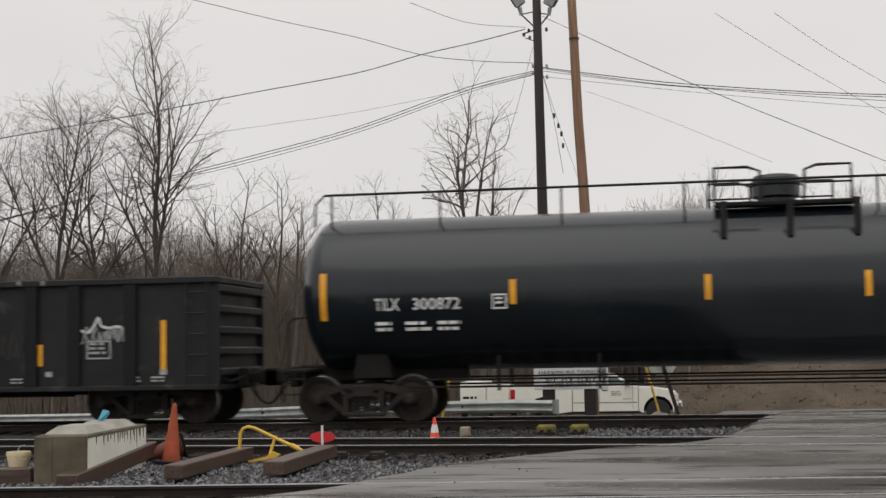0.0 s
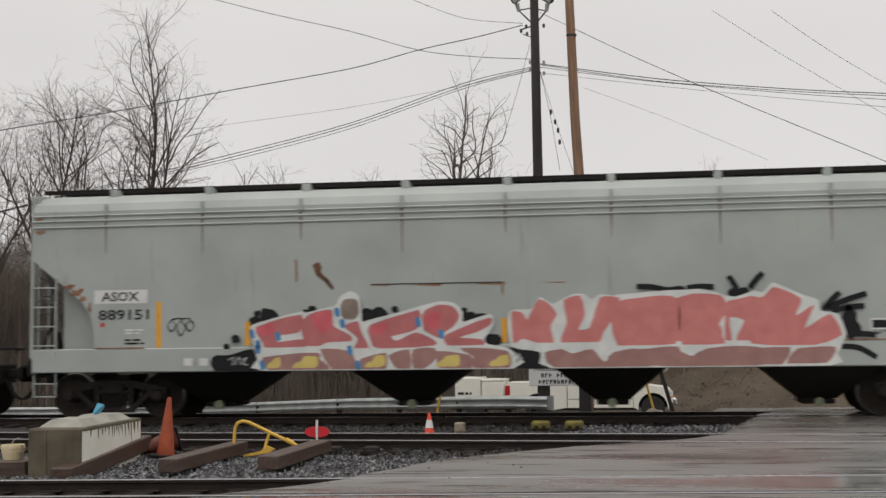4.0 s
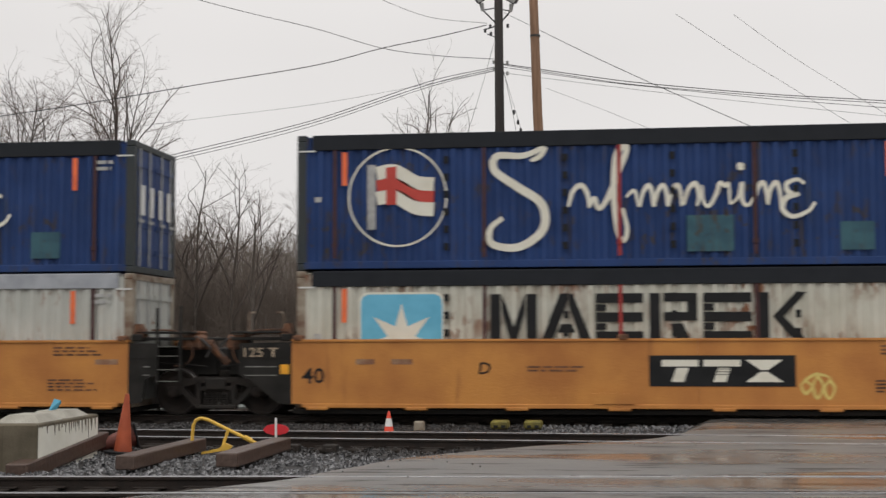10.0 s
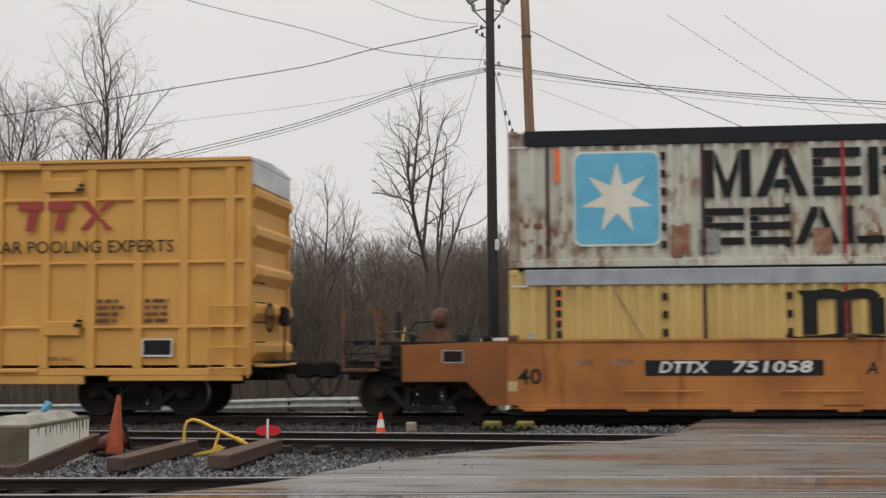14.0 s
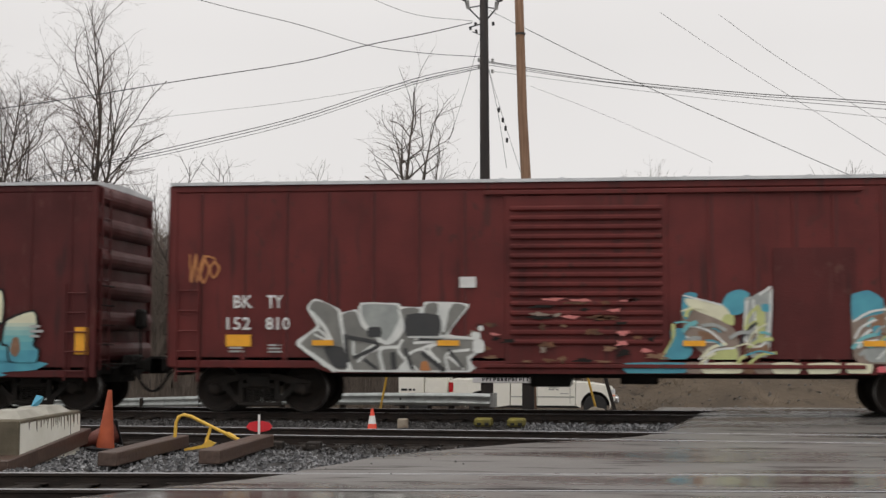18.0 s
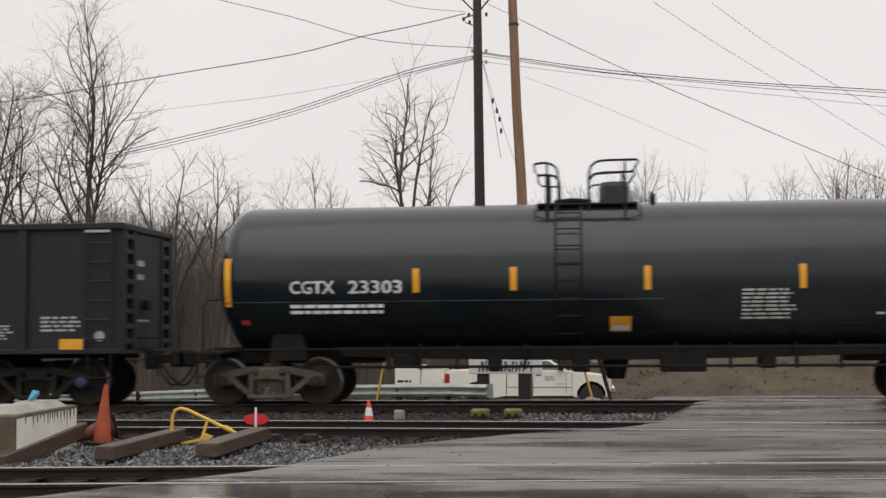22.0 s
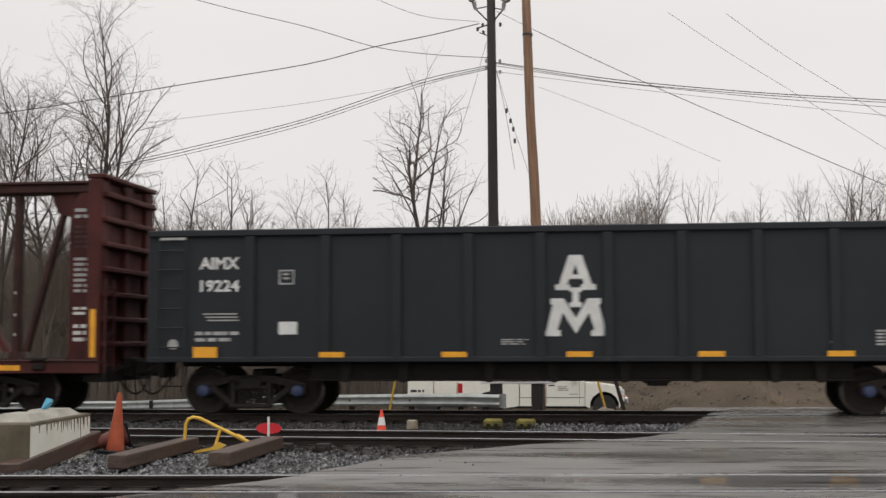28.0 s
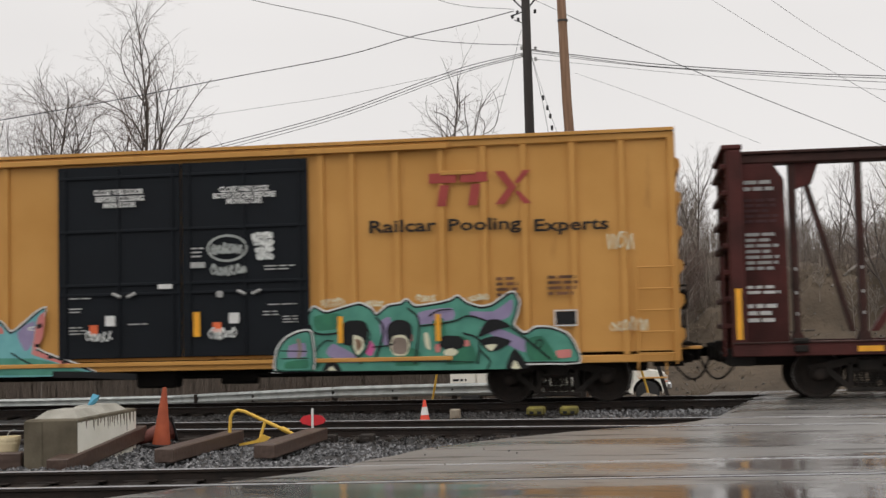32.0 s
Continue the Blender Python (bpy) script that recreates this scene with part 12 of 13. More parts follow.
part("wheel", Mesh().lathe([(0.15, -0.1), (0.33, -0.1), (0.35, 0), (0.33, 0.1), (0.15, 0.1)], 20, Matrix.Rotation(radians(90), 4, "X")), M_TYRE, tl, m=pose(0, -0.86, 0.35))
part("chassis", Mesh().box(-0.9, 1.4, -0.6, 0.6, 0.30, 0.449), M_BLACKP, tl)

# ---- poles and wires ----
def pole_shaft(rows, n=14):
    """A slightly crooked tapering shaft in one piece: rows of x, z, radius."""
    v = [(x + r * math.cos(2 * math.pi * i / n), r * math.sin(2 * math.pi * i / n), z) for x, z, r in rows for i in range(n)]
    f = [[k * n + i, k * n + (i + 1) % n, (k + 1) * n + (i + 1) % n, (k + 1) * n + i] for k in range(len(rows) - 1) for i in range(n)]
    f += [list(range(n))[::-1], [(len(rows) - 1) * n + i for i in range(n)]]
    return Mesh().add(v, f)


pl = thing("utility_pole", "dark wooden utility pole with flood lamps", "utility pole", pose(-3.0, 38.0, 0))
part("shaft", pole_shaft(((0.02, -1.2, 0.165), (-0.02, 4.0, 0.155), (-0.04, 8.0, 0.138), (-0.06, 12.6, 0.12))), M_POLEDARK, pl, smooth=True)
part("meter_box", Mesh().box(0.06, 0.18, -0.24, -0.14, 4.08, 4.40, 0.02), M_WHITE, pl)
for s, x, z in ((-1, -0.62, 11.65), (1, 0.40, 11.60)):
    lp = part("flood_lamp", Mesh().box(-0.17, 0.17, -0.16, 0.16, -0.20, 0.20, 0.04), M_LAMPGREY, pl, m=pose(x, -0.1, z, 20, s * 32, 0))
    part("lamp_glass", Mesh().box(-0.14, 0.14, -0.172, -0.161, -0.16, 0.16), M_DULLWHITE, lp)
    part("lamp_socket", Mesh().tube((x + 0.06 * -s, -0.05, z - 0.22), (x - 0.10 * s, 0, z - 0.45), 0.07, 0.05, 10), M_DULLWHITE, pl)
    part("lamp_arm", Mesh().pipe([(x - 0.10 * s, 0, z - 0.42), (-0.06, 0, 10.75)], 0.024).pipe([(x - 0.1 * s, 0, z - 0.42), (-0.06, 0, z - 0.35)], 0.018), M_WIRE, pl)
for x, z in ((-0.30, 10.72), (-0.45, 10.60), (-0.28, 10.50), (0.22, 10.72), (-0.2, 9.65), (0.2, 9.62), (-0.2, 9.45), (0.2, 9.3)):
    part("insulator", Mesh().lathe([(0.02, -0.06), (0.05, -0.03), (0.03, 0), (0.05, 0.03), (0.02, 0.06)], 10, Matrix.Translation((x, -0.05, z))), M_DULLWHITE if z < 10 else M_WIRE, pl)
part("hardware_arm", Mesh().pipe([(-0.50, -0.05, 10.62), (-0.05, -0.05, 10.75)], 0.02).pipe([(-0.4, -0.05, 10.5), (-0.05, -0.05, 10.35)], 0.015), M_WIRE, pl)
pb = thing("utility_pole", "weathered brown wooden utility pole without fittings", "utility pole", pose(-1.70, 38.0, 0))
part("shaft", pole_shaft(((0.0, -1.2, 0.17), (-0.05, 4.0, 0.155), (-0.12, 6.0, 0.148), (-0.22, 8.0, 0.14), (-0.29, 10.5, 0.132), (-0.36, 13.0, 0.125))), M_POLEBROWN, pb, smooth=True)
part("band", Mesh().lathe([(0.15, -0.03), (0.155, 0.03)], 12, Matrix.Translation((-0.28, 0, 10.4))), M_WIRE, pb)

WIRES = [
    ("drop_cable", 0.020, [(-19.49, 8.30), (-15.78, 8.74), (-12.16, 9.24), (-8.63, 9.71), (-6.55, 10.18), (-4.84, 10.48), (-3.41, 10.78)]),
    ("span_wire", 0.014, [(-13.94, 12.37), (-11.07, 11.51), (-8.62, 10.85), (-6.55, 10.18), (-4.85, 9.90), (-3.18, 9.75)]),
    ("cable", 0.016, [(-14.33, 6.83), (-12.18, 7.27), (-8.66, 8.05), (-5.21, 9.11), (-3.18, 9.51)]),
    ("cable", 0.016, [(-14.33, 6.76), (-12.18, 7.18), (-8.66, 7.97), (-5.21, 9.02), (-3.18, 9.46)]),
    ("cable", 0.012, [(-14.33, 6.69), (-12.18, 7.09), (-8.66, 7.88), (-5.21, 8.95), (-3.18, 9.40)]),
    ("thin_wire", 0.007, [(-12.53, 8.15), (-8.65, 8.53), (-5.21, 9.05), (-3.18, 9.41)]),
    ("cable", 0.018, [(-2.93, 9.60), (-0.22, 9.12), (1.40, 8.88), (4.57, 8.51), (7.66, 8.24)]),
    ("cable", 0.014, [(-2.93, 9.57), (-0.22, 9.05), (1.39, 8.81), (4.56, 8.45), (7.66, 8.17)]),
    ("cable", 0.012, [(-2.93, 9.50), (-0.22, 9.02), (1.39, 8.79), (4.56, 8.38), (7.65, 8.05)]),
    ("thin_wire", 0.008, [(-2.94, 9.33), (1.39, 8.66), (4.56, 8.22), (7.64, 7.82)]),
    ("service_drop", 0.014, [(-1.78, 10.54), (-0.20, 9.70), (1.87, 8.67), (4.53, 7.42), (7.87, 5.87)]),
    ("service_drop", 0.010, [(-2.90, 11.14), (-1.78, 10.54)]),
    ("thin_wire", 0.008, [(2.10, 10.94), (3.82, 9.70), (5.36, 8.67), (7.62, 7.16)]),
    ("thin_wire", 0.008, [(3.77, 10.85), (5.39, 9.58), (7.65, 8.05)]),
    ("guy_wire", 0.008, [(-3.20, 10.22), (-3.62, 8.73), (-4.13, 7.15)]),
    ("guy_wire", 0.010, [(-2.95, 9.54), (-2.63, 8.01), (-2.39, 6.42)]),
    ("guy_wire", 0.008, [(-2.95, 9.50), (-2.47, 7.84), (-1.93, 6.15)]),
    ("thin_wire", 0.006, [(-1.67, 8.84), (0.56, 7.91), (3.56, 6.52)]),
    ("lamp_wire", 0.010, [(-6.87, 11.79), (-5.17, 11.09), (-3.40, 10.83)]),
]
for nm, r, pts in WIRES:
    pts = [np.array(q, float) for q in pts]
    if pts[-1][0] > 7:
        pts.append(pts[-1] + (pts[-1] - pts[-2]) * 2.2)
    if pts[0][0] < -12:
        pts.insert(0, pts[0] + (pts[0] - pts[1]) * 3.0)
    line = curve(pts, 30)
    w_ob = part("overhead_wire", Mesh().pipe([(x, 38.0, z) for x, z in line], r * 0.72, 5), M_WIRE)
    tagged(w_ob, "thin dark overhead wire strung from the utility poles", "wire", "overhead wires")
for x, z in ((-2.62, 8.15), (-2.50, 7.85), (-2.42, 7.60), (-2.38, 7.25)):
    tagged(part("strain_insulator", Mesh().lathe([(0.02, -0.075), (0.038, -0.05), (0.038, 0.05), (0.02, 0.075)], 8, Matrix.Translation((x, 38.0, z))), M_WIRE), "small dark strain insulator on a guy wire", "insulator", "strain insulators")


# ---- trees ----
M_BARK = mat("bark", (0.075, 0.062, 0.052), (0.11, 0.092, 0.078), 0.9, scale=3, bump=0.6, stretch=(4, 4, 0.6))
M_TWIG = mat("twigs", (0.125, 0.095, 0.082), (0.17, 0.128, 0.110), 0.9, scale=1.2, bump=0.0)
M_TWIGRED = mat("twigs_reddish", (0.145, 0.106, 0.088), (0.195, 0.143, 0.119), 0.9, scale=0.8, bump=0.0)
M_WOODS = mat("woodland", (0.122, 0.098, 0.081), (0.178, 0.145, 0.120), 0.95, scale=0.25, bump=0.0)
# Lighter woodland: distance haze put into the colour; also used for pale logs.
M_WOODPALE_HAZE = mat("woodland_pale_haze", (0.27, 0.24, 0.215), (0.19, 0.17, 0.15), 0.95, scale=0.3, bump=0.0)


def tubes(seg, sides):
    """Tapered tubes for rows of p, q, r, r2, as arrays."""
    s = np.asarray(seg, float)
    p, q, r, r2 = s[:, 0:3], s[:, 3:6], s[:, 6], s[:, 7]
    d = q - p
    d /= np.linalg.norm(d, axis=1)[:, None] + 1e-9
    ref = np.where(np.abs(d[:, 2:3]) < 0.9, np.array([[0, 0, 1.0]]), np.array([[1.0, 0, 0]]))
    a = np.cross(d, ref)
    a /= np.linalg.norm(a, axis=1)[:, None] + 1e-9
    b = np.cross(d, a)
    n = len(s)
    v = np.zeros((n, 2 * sides, 3))
    for k in range(sides):
        c, sn = math.cos(2 * math.pi * k / sides), math.sin(2 * math.pi * k / sides)
        v[:, k] = p + (a * c + b * sn) * r[:, None]
        v[:, sides + k] = q + (a * c + b * sn) * r2[:, None]
    base = (np.arange(n) * 2 * sides)[:, None]
    f = np.concatenate([base + np.array([[k, (k + 1) % sides, sides + (k + 1) % sides, sides + k]]) for k in range(sides)])
    return v.reshape(-1, 3), f


def mesh_from(name, v, f, material, smooth=True):
    me = bpy.data.meshes.new(name)
    me.vertices.add(len(v))
    me.vertices.foreach_set("co", v.ravel())
    me.loops.add(len(f) * 4)
    me.loops.foreach_set("vertex_index", f.ravel().astype(np.int32))
    me.polygons.add(len(f))
    me.polygons.foreach_set("loop_start", np.arange(0, len(f) * 4, 4, dtype=np.int32))
    me.update(calc_edges=True)
    me.materials.append(material)
    if smooth:
        me.shade_smooth()
    return me


def grow(seed, height, trunk_r, wide=2.0, clear=0.35, forks=(), twig=4, lean=0.0, dense=1.0, crook=1.0, coarse=1.0, rise=0.5, spread=1.0, stout=1.0):
    """Limbs of a bare tree inside a rounded crown: rows of p, q, r, r2 and level.
    Forks: (share of the height, sideways lean, share of the length)."""
    rnd = random.Random(seed)
    out = []
    low = height * clear * 0.75
    mid, half = (height + low) / 2, (height - low) / 2
    bumps = [(rnd.uniform(0.6, 1.0), rnd.uniform(0, 6.28), rnd.uniform(0, 6.28)) for _ in range(4)]

    def outside(p):
        """How far past the uneven rounded crown a point lies, 1 at its edge."""
        u = (p.z - mid) / half
        az = math.atan2(p.y, p.x - lean * p.z)
        edge = 1 + 0.10 * sum(a * math.sin(k * az + 2.6 * u + f) for k, (a, f, _) in enumerate(bumps, 1)) + 0.06 * math.sin(9 * u + bumps[0][2])
        side = math.hypot(p.x - lean * p.z, p.y) / wide
        return (side ** 2.6 + abs(u * (1 if u > 0 else 0.8)) ** 2.6) ** (1 / 2.6) / edge

    gap = (0.42, 0.27, 0.21, 0.18, 0.18)
    wander = (0.05, 0.17, 0.22, 0.26, 0.2)

    def limb(p, d, length, r, level, start, line=None):
        steps = max(2, int(length / (gap[level] * coarse)))
        step = length / steps
        aim_d = d.copy()
        drift = Vector((rnd.uniform(-1, 1), rnd.uniform(-1, 1), 0)) * wander[level] * 0.5 * crook
        az = rnd.uniform(0, 6.28)
        for i in range(steps):
            if rnd.random() < 0.35:
                drift = Vector((rnd.uniform(-1, 1), rnd.uniform(-1, 1), rnd.uniform(-0.6, 0.7))) * wander[level] * crook
            lift = Vector((0, 0, (0.02, 0.085, 0.05, 0.02, 0.0)[level] * rise * 2))
            d = (d + drift + lift).normalized()
            if level == 0:
                d = (d + (aim_d - d) * 0.18).normalized()
            q = p + d * step
            if line is not None:
                line.append(q)
            t = (i + 1) / steps
            taper = 0.86 if level == 0 else 0.72
            f0, f1 = 1 - taper * i / steps, 1 - taper * t
            out.append((*p, *q, max(0.0036, r * f0), max(0.0028, r * f1), level))
            if level and outside(q) > rnd.uniform(0.93, 1.12):
                return
            if level < twig and t > start:
                chance = (0.75, 0.86, 0.86, 0.7)[level] * dense
                for _ in range(2 if level == 0 else 1):
                    if rnd.random() < chance:
                        az += 2.4 + rnd.uniform(-0.8, 0.8)
                        side = Vector((math.cos(az), math.sin(az), rnd.uniform(-0.25, 0.25)))
                        side = (side - d * side.dot(d)).normalized()
                        ang = rnd.uniform(0.55, 1.0) if level else rnd.uniform(0.60, 1.0) * (1.1 - 0.3 * t) * spread
                        nd = (d * math.cos(ang) + side * math.sin(ang)).normalized()
                        if level == 0:
                            ln = wide * rnd.uniform(0.8, 1.9) * (1.2 - 0.55 * t)
                        else:
                            ln = min(length * rnd.uniform(0.30, 0.62), (9, 2.6, 1.3, 0.6)[level]) * (1.1 - 0.35 * t)
                        if ln > 0.14:
                            limb(q, nd, ln, min(r * f1 * 0.66, (0.0095 * ln + 0.0038) * stout), level + 1, 0.12)
            p = q

    line = []
    limb(Vector((0, 0, -0.3)), Vector((lean, 0, 1)).normalized(), height * 0.93, trunk_r, 0, clear, line)
    for at, side, share in forks:
        p0 = line[int(at * (len(line) - 1))]
        limb(p0, Vector((side, rnd.uniform(-0.35, 0.35), 1)).normalized(), height * share, trunk_r * (1 - 0.7 * at) * 0.80, 0, 0.18)
    return np.array(out)


def tree(label, x, y, seed, height, r, twig_mat=None, **kw):
    seg = grow(seed, height, r, **kw)
    z = ground_z(x, y)
    t = thing("bare_tree", label, "tree", pose(x, y, z), "bare trees")
    thick = seg[seg[:, 8] <= 1]
    thin = seg[seg[:, 8] > 1]
    v, f = tubes(thick, 6)
    part("trunk", mesh_from("trunk", v, f, M_BARK), None, t)
    v, f = tubes(thin, 3)
    part("crown", mesh_from("crown", v, f, twig_mat or M_TWIG), None, t)
    return len(seg)


TREES = [
    ("tall straight bare tree with a broad fine crown", -19.95, 52, 211, 17.4, 0.160, dict(forks=((0.42, 0.34, 0.40), (0.36, -0.5, 0.34)), wide=3.1, dense=0.66, lean=-0.035, clear=0.44, crook=0.9, rise=0.26, spread=0.72)),
    ("bare tree with a forked trunk and a rounded fine crown", -25.0, 52, 12, 14.2, 0.15, dict(forks=((0.40, -0.5, 0.46), (0.42, 0.38, 0.44)), wide=3.2, lean=0.01, clear=0.50, crook=1.2, dense=0.78, rise=0.3)),
    ("bare tree with two rising limbs and a twiggy crown", -22.9, 52.5, 11, 13.3, 0.115, dict(forks=((0.46, 0.5, 0.38), (0.50, -0.45, 0.36)), wide=2.8, clear=0.46, crook=1.4, dense=0.74, rise=0.3)),
    ("bare tree with a slanting trunk", -26.4, 51, 14, 11.4, 0.13, dict(forks=((0.45, -0.6, 0.4),), wide=2.6, lean=-0.12, clear=0.42, dense=0.7)),
    ("bare tree with a dense crown of reddish buds and twigs", -21.9, 54, 52, 10.2, 0.12, dict(forks=((0.4, 0.4, 0.45), (0.45, -0.4, 0.4)), wide=2.0, clear=0.45, crook=1.2, dense=0.54)),
    ("slim bare tree with few rising limbs", -17.2, 52, 15, 10.9, 0.11, dict(forks=((0.40, 0.40, 0.50), (0.5, -0.4, 0.40)), wide=1.9, lean=-0.03, clear=0.45, dense=0.72, crook=2.2, twig=4, stout=1.3)),
    ("bare tree with crooked limbs leaning out", -15.3, 52, 16, 10.4, 0.12, dict(forks=((0.40, 0.5, 0.50), (0.5, -0.35, 0.34)), wide=2.0, lean=0.05, clear=0.45, dense=0.75, crook=1.6, twig=4)),
    ("stumpy dark bare tree with a broken top", -14.0, 50, 17, 8.6, 0.16, dict(forks=((0.45, 0.35, 0.35),), wide=1.4, clear=0.5, dense=0.6, crook=1.4, twig=3)),
    ("small pale bare tree with a rounded crown", -11.9, 56, 18, 10.6, 0.11, dict(forks=((0.42, 0.4, 0.48), (0.45, -0.35, 0.44)), wide=1.9, lean=-0.02, clear=0.48, dense=0.9, crook=1.3)),
    ("gnarled dark bare tree with crooked sparse branches", -6.30, 47.5, 236, 13.4, 0.15, dict(forks=((0.44, -0.30, 0.40), (0.50, 0.16, 0.40), (0.60, -0.2, 0.30)), wide=2.1, lean=-0.02, dense=0.58, crook=2.6, clear=0.48, twig=4, rise=0.3, stout=1.12, spread=0.9)),
    ("gnarled dark bare tree leaning over, sparse branches", -5.85, 47.3, 249, 10.6, 0.12, dict(forks=((0.52, 0.25, 0.40), (0.6, 0.02, 0.34)), wide=1.6, lean=0.09, dense=0.60, crook=2.6, clear=0.46, twig=4, rise=0.3, stout=1.12)),
    ("slim pale bare tree with an open crown", 5.3, 70, 23, 6.4, 0.07, dict(forks=((0.35, 0.3, 0.6), (0.35, -0.25, 0.6)), wide=1.5, clear=0.3, dense=0.55, crook=0.7, rise=0.9)),
    ("slim pale bare tree with rising twigs", 2.9, 66, 24, 7.4, 0.08, dict(forks=((0.3, -0.3, 0.5),), wide=1.5, clear=0.35, crook=0.7, rise=0.9)),
    ("slim pale bare tree on the bank", 8.6, 70, 25, 5.6, 0.06, dict(wide=1.2, clear=0.35, crook=0.7, rise=0.9)),
    ("slim pale bare tree on the bank", 10.3, 70, 28, 5.9, 0.06, dict(forks=((0.3, 0.25, 0.6),), wide=1.4, clear=0.35, crook=0.7, rise=0.9)),
    ("broad bare tree with a reddish twiggy crown", 9.6, 52, 26, 6.8, 0.09, dict(forks=((0.05, 0.40, 0.85), (0.08, -0.40, 0.85), (0.1, 0.1, 0.9)), wide=2.1, clear=0.22, dense=0.74)),
    ("broad bare tree with reddish twigs on the bank", 11.8, 52, 27, 6.8, 0.09, dict(forks=((0.05, 0.40, 0.85), (0.08, -0.35, 0.85), (0.1, -0.1, 0.9)), wide=2.1, clear=0.22, dense=0.74)),
    ("bare tree with a wide crown of fine twigs", -28.4, 53, 41, 13.6, 0.15, dict(forks=((0.42, -0.4, 0.45), (0.45, 0.35, 0.42)), wide=3.0, clear=0.48, dense=0.7)),
    ("bare tree with a wide crown of fine twigs", -18.5, 55, 42, 10.2, 0.11, dict(forks=((0.45, 0.4, 0.45),), wide=2.0, clear=0.45, dense=0.6)),
    ("thin bare sapling among the brush", -9.2, 50, 34, 6.6, 0.05, dict(forks=((0.35, -0.3, 0.5),), wide=1.2, clear=0.35, crook=1.5)),
    ("thin bare sapling among the brush", -10.4, 54, 36, 8.2, 0.07, dict(forks=((0.3, 0.3, 0.6),), wide=1.4, clear=0.4, crook=1.5)),
    ("thin bare sapling among the brush", -19.0, 50, 35, 7.2, 0.06, dict(forks=((0.3, 0.3, 0.6),), wide=1.2, clear=0.4, crook=1.4)),
]
for k, (lb, x, y, sd, h, r, kw) in enumerate(TREES):
    tree(lb, x, y, sd, h, r, M_TWIGRED if "red" in lb else None, **kw)

# far woods: many saplings and trees as one mass
kinds = [grow(100 + k, 6.5, 0.055, wide=1.25, forks=((0.3, 0.3, 0.6), (0.4, -0.3, 0.5)) if k % 2 else (), twig=2, clear=0.30, coarse=1.3, crook=1.3) for k in range(8)]
bushes = [grow(140 + k, 6.5, 0.05, wide=1.5, forks=((0.05, 0.25, 0.9), (0.08, -0.3, 0.85), (0.1, 0.05, 0.9)), twig=2, clear=0.25, coarse=1.1, rise=0.8) for k in range(4)]
wr = np.random.RandomState(5)


def scatter(shapes, x, y, s, slim=1.0):
    g = shapes[wr.randint(len(shapes))]
    a = wr.uniform(0, 6.28)
    c, sn = math.cos(a), math.sin(a)
    m = np.array([[c * slim, -sn * slim, 0], [sn * slim, c * slim, 0], [0, 0, 1]]) * s
    off = np.array([x, y, ground_z(x, y)])
    thick = max(0.75, y / 65)
    return np.column_stack([g[:, 0:3] @ m.T + off, g[:, 3:6] @ m.T + off, np.maximum(0.0075 * thick, g[:, 6] * s), np.maximum(0.006 * thick, g[:, 7] * s)])


all_seg, pale_seg, red_seg = [], [], []
for k in range(1500):
    y = 51 + 75 * wr.rand() ** 1.5
    x = wr.uniform(-0.56, 0.42) * y
    s = wr.uniform(0.7, 1.15)
    if x > 0.045 * y:
        s *= 0.32 if y < 60 else 0.41
    elif x > -0.06 * y:
        s *= 1.0
    elif x > -0.24 * y:
        s *= 0.80
    else:
        s *= 0.84 if wr.rand() < 0.9 else 1.1
    if x > 0.02 * y and wr.rand() < 0.4:
        continue
    # far and right-hand trees take the hazed, paler colour more often
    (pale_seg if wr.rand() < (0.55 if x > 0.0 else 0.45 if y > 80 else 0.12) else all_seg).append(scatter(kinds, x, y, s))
for k in range(84):
    x = wr.uniform(-6.6, 2.6)
    y = wr.uniform(54, 61)
    top = 1.17 - 0.10 * max(0, x + 0.5)
    red_seg.append(scatter(bushes, x, y, top * wr.uniform(0.75, 1.0) - 0.3 * (ground_z(x, y) > 0), 0.8))
for k in range(70):
    y = wr.uniform(51, 60)
    all_seg.append(scatter(bushes, wr.uniform(-0.56, -0.22) * y, y, wr.uniform(0.55, 0.95), 0.85))
for segs, m, lb in ((all_seg, M_WOODS, "dense bare brown woodland behind the railway"), (pale_seg, M_WOODPALE_HAZE, "pale bare trunks scattered through the brown woodland, haze put into their colour"), (red_seg, M_TWIGRED, "thicket of bare bushes with reddish brown twigs")):
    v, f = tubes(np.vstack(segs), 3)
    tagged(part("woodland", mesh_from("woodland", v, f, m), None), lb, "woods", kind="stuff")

# fine twig crowns among the woods
tw = np.random.RandomState(12)
rows = []
for k in range(330):
    y = tw.uniform(51.5, 66)
    x = tw.uniform(-0.56, -0.035) * y
    if x > -0.25 * y and tw.rand() < 0.5:
        continue
    h = tw.uniform(6.5, 10.5) * 0.70
    g0 = ground_z(x, y)
    m = 230
    f = tw.uniform(0.15, 1.0, m) ** 0.8
    rad = 1.5 * np.sqrt(np.clip(1.05 - f, 0.05, 1)) * tw.uniform(0.1, 1, m)
    az = tw.uniform(0, 6.28, m)
    p = np.column_stack([x + rad * np.cos(az), y + rad * np.sin(az), g0 + h * f])
    d = np.column_stack([np.cos(az) * 0.5, np.sin(az) * 0.5, np.full(m, 0.8)]) + tw.normal(0, 0.4, (m, 3))
    q = p + d * tw.uniform(0.25, 0.75, (m, 1))
    rows.append(np.column_stack([p, q, tw.uniform(0.006, 0.012, m), np.full(m, 0.004)]))
v, f = tubes(np.vstack(rows), 3)
tagged(part("twigs", mesh_from("twigs", v, f, M_WOODS), None), "fine brown twigs filling the bare woodland", "woods", kind="stuff")

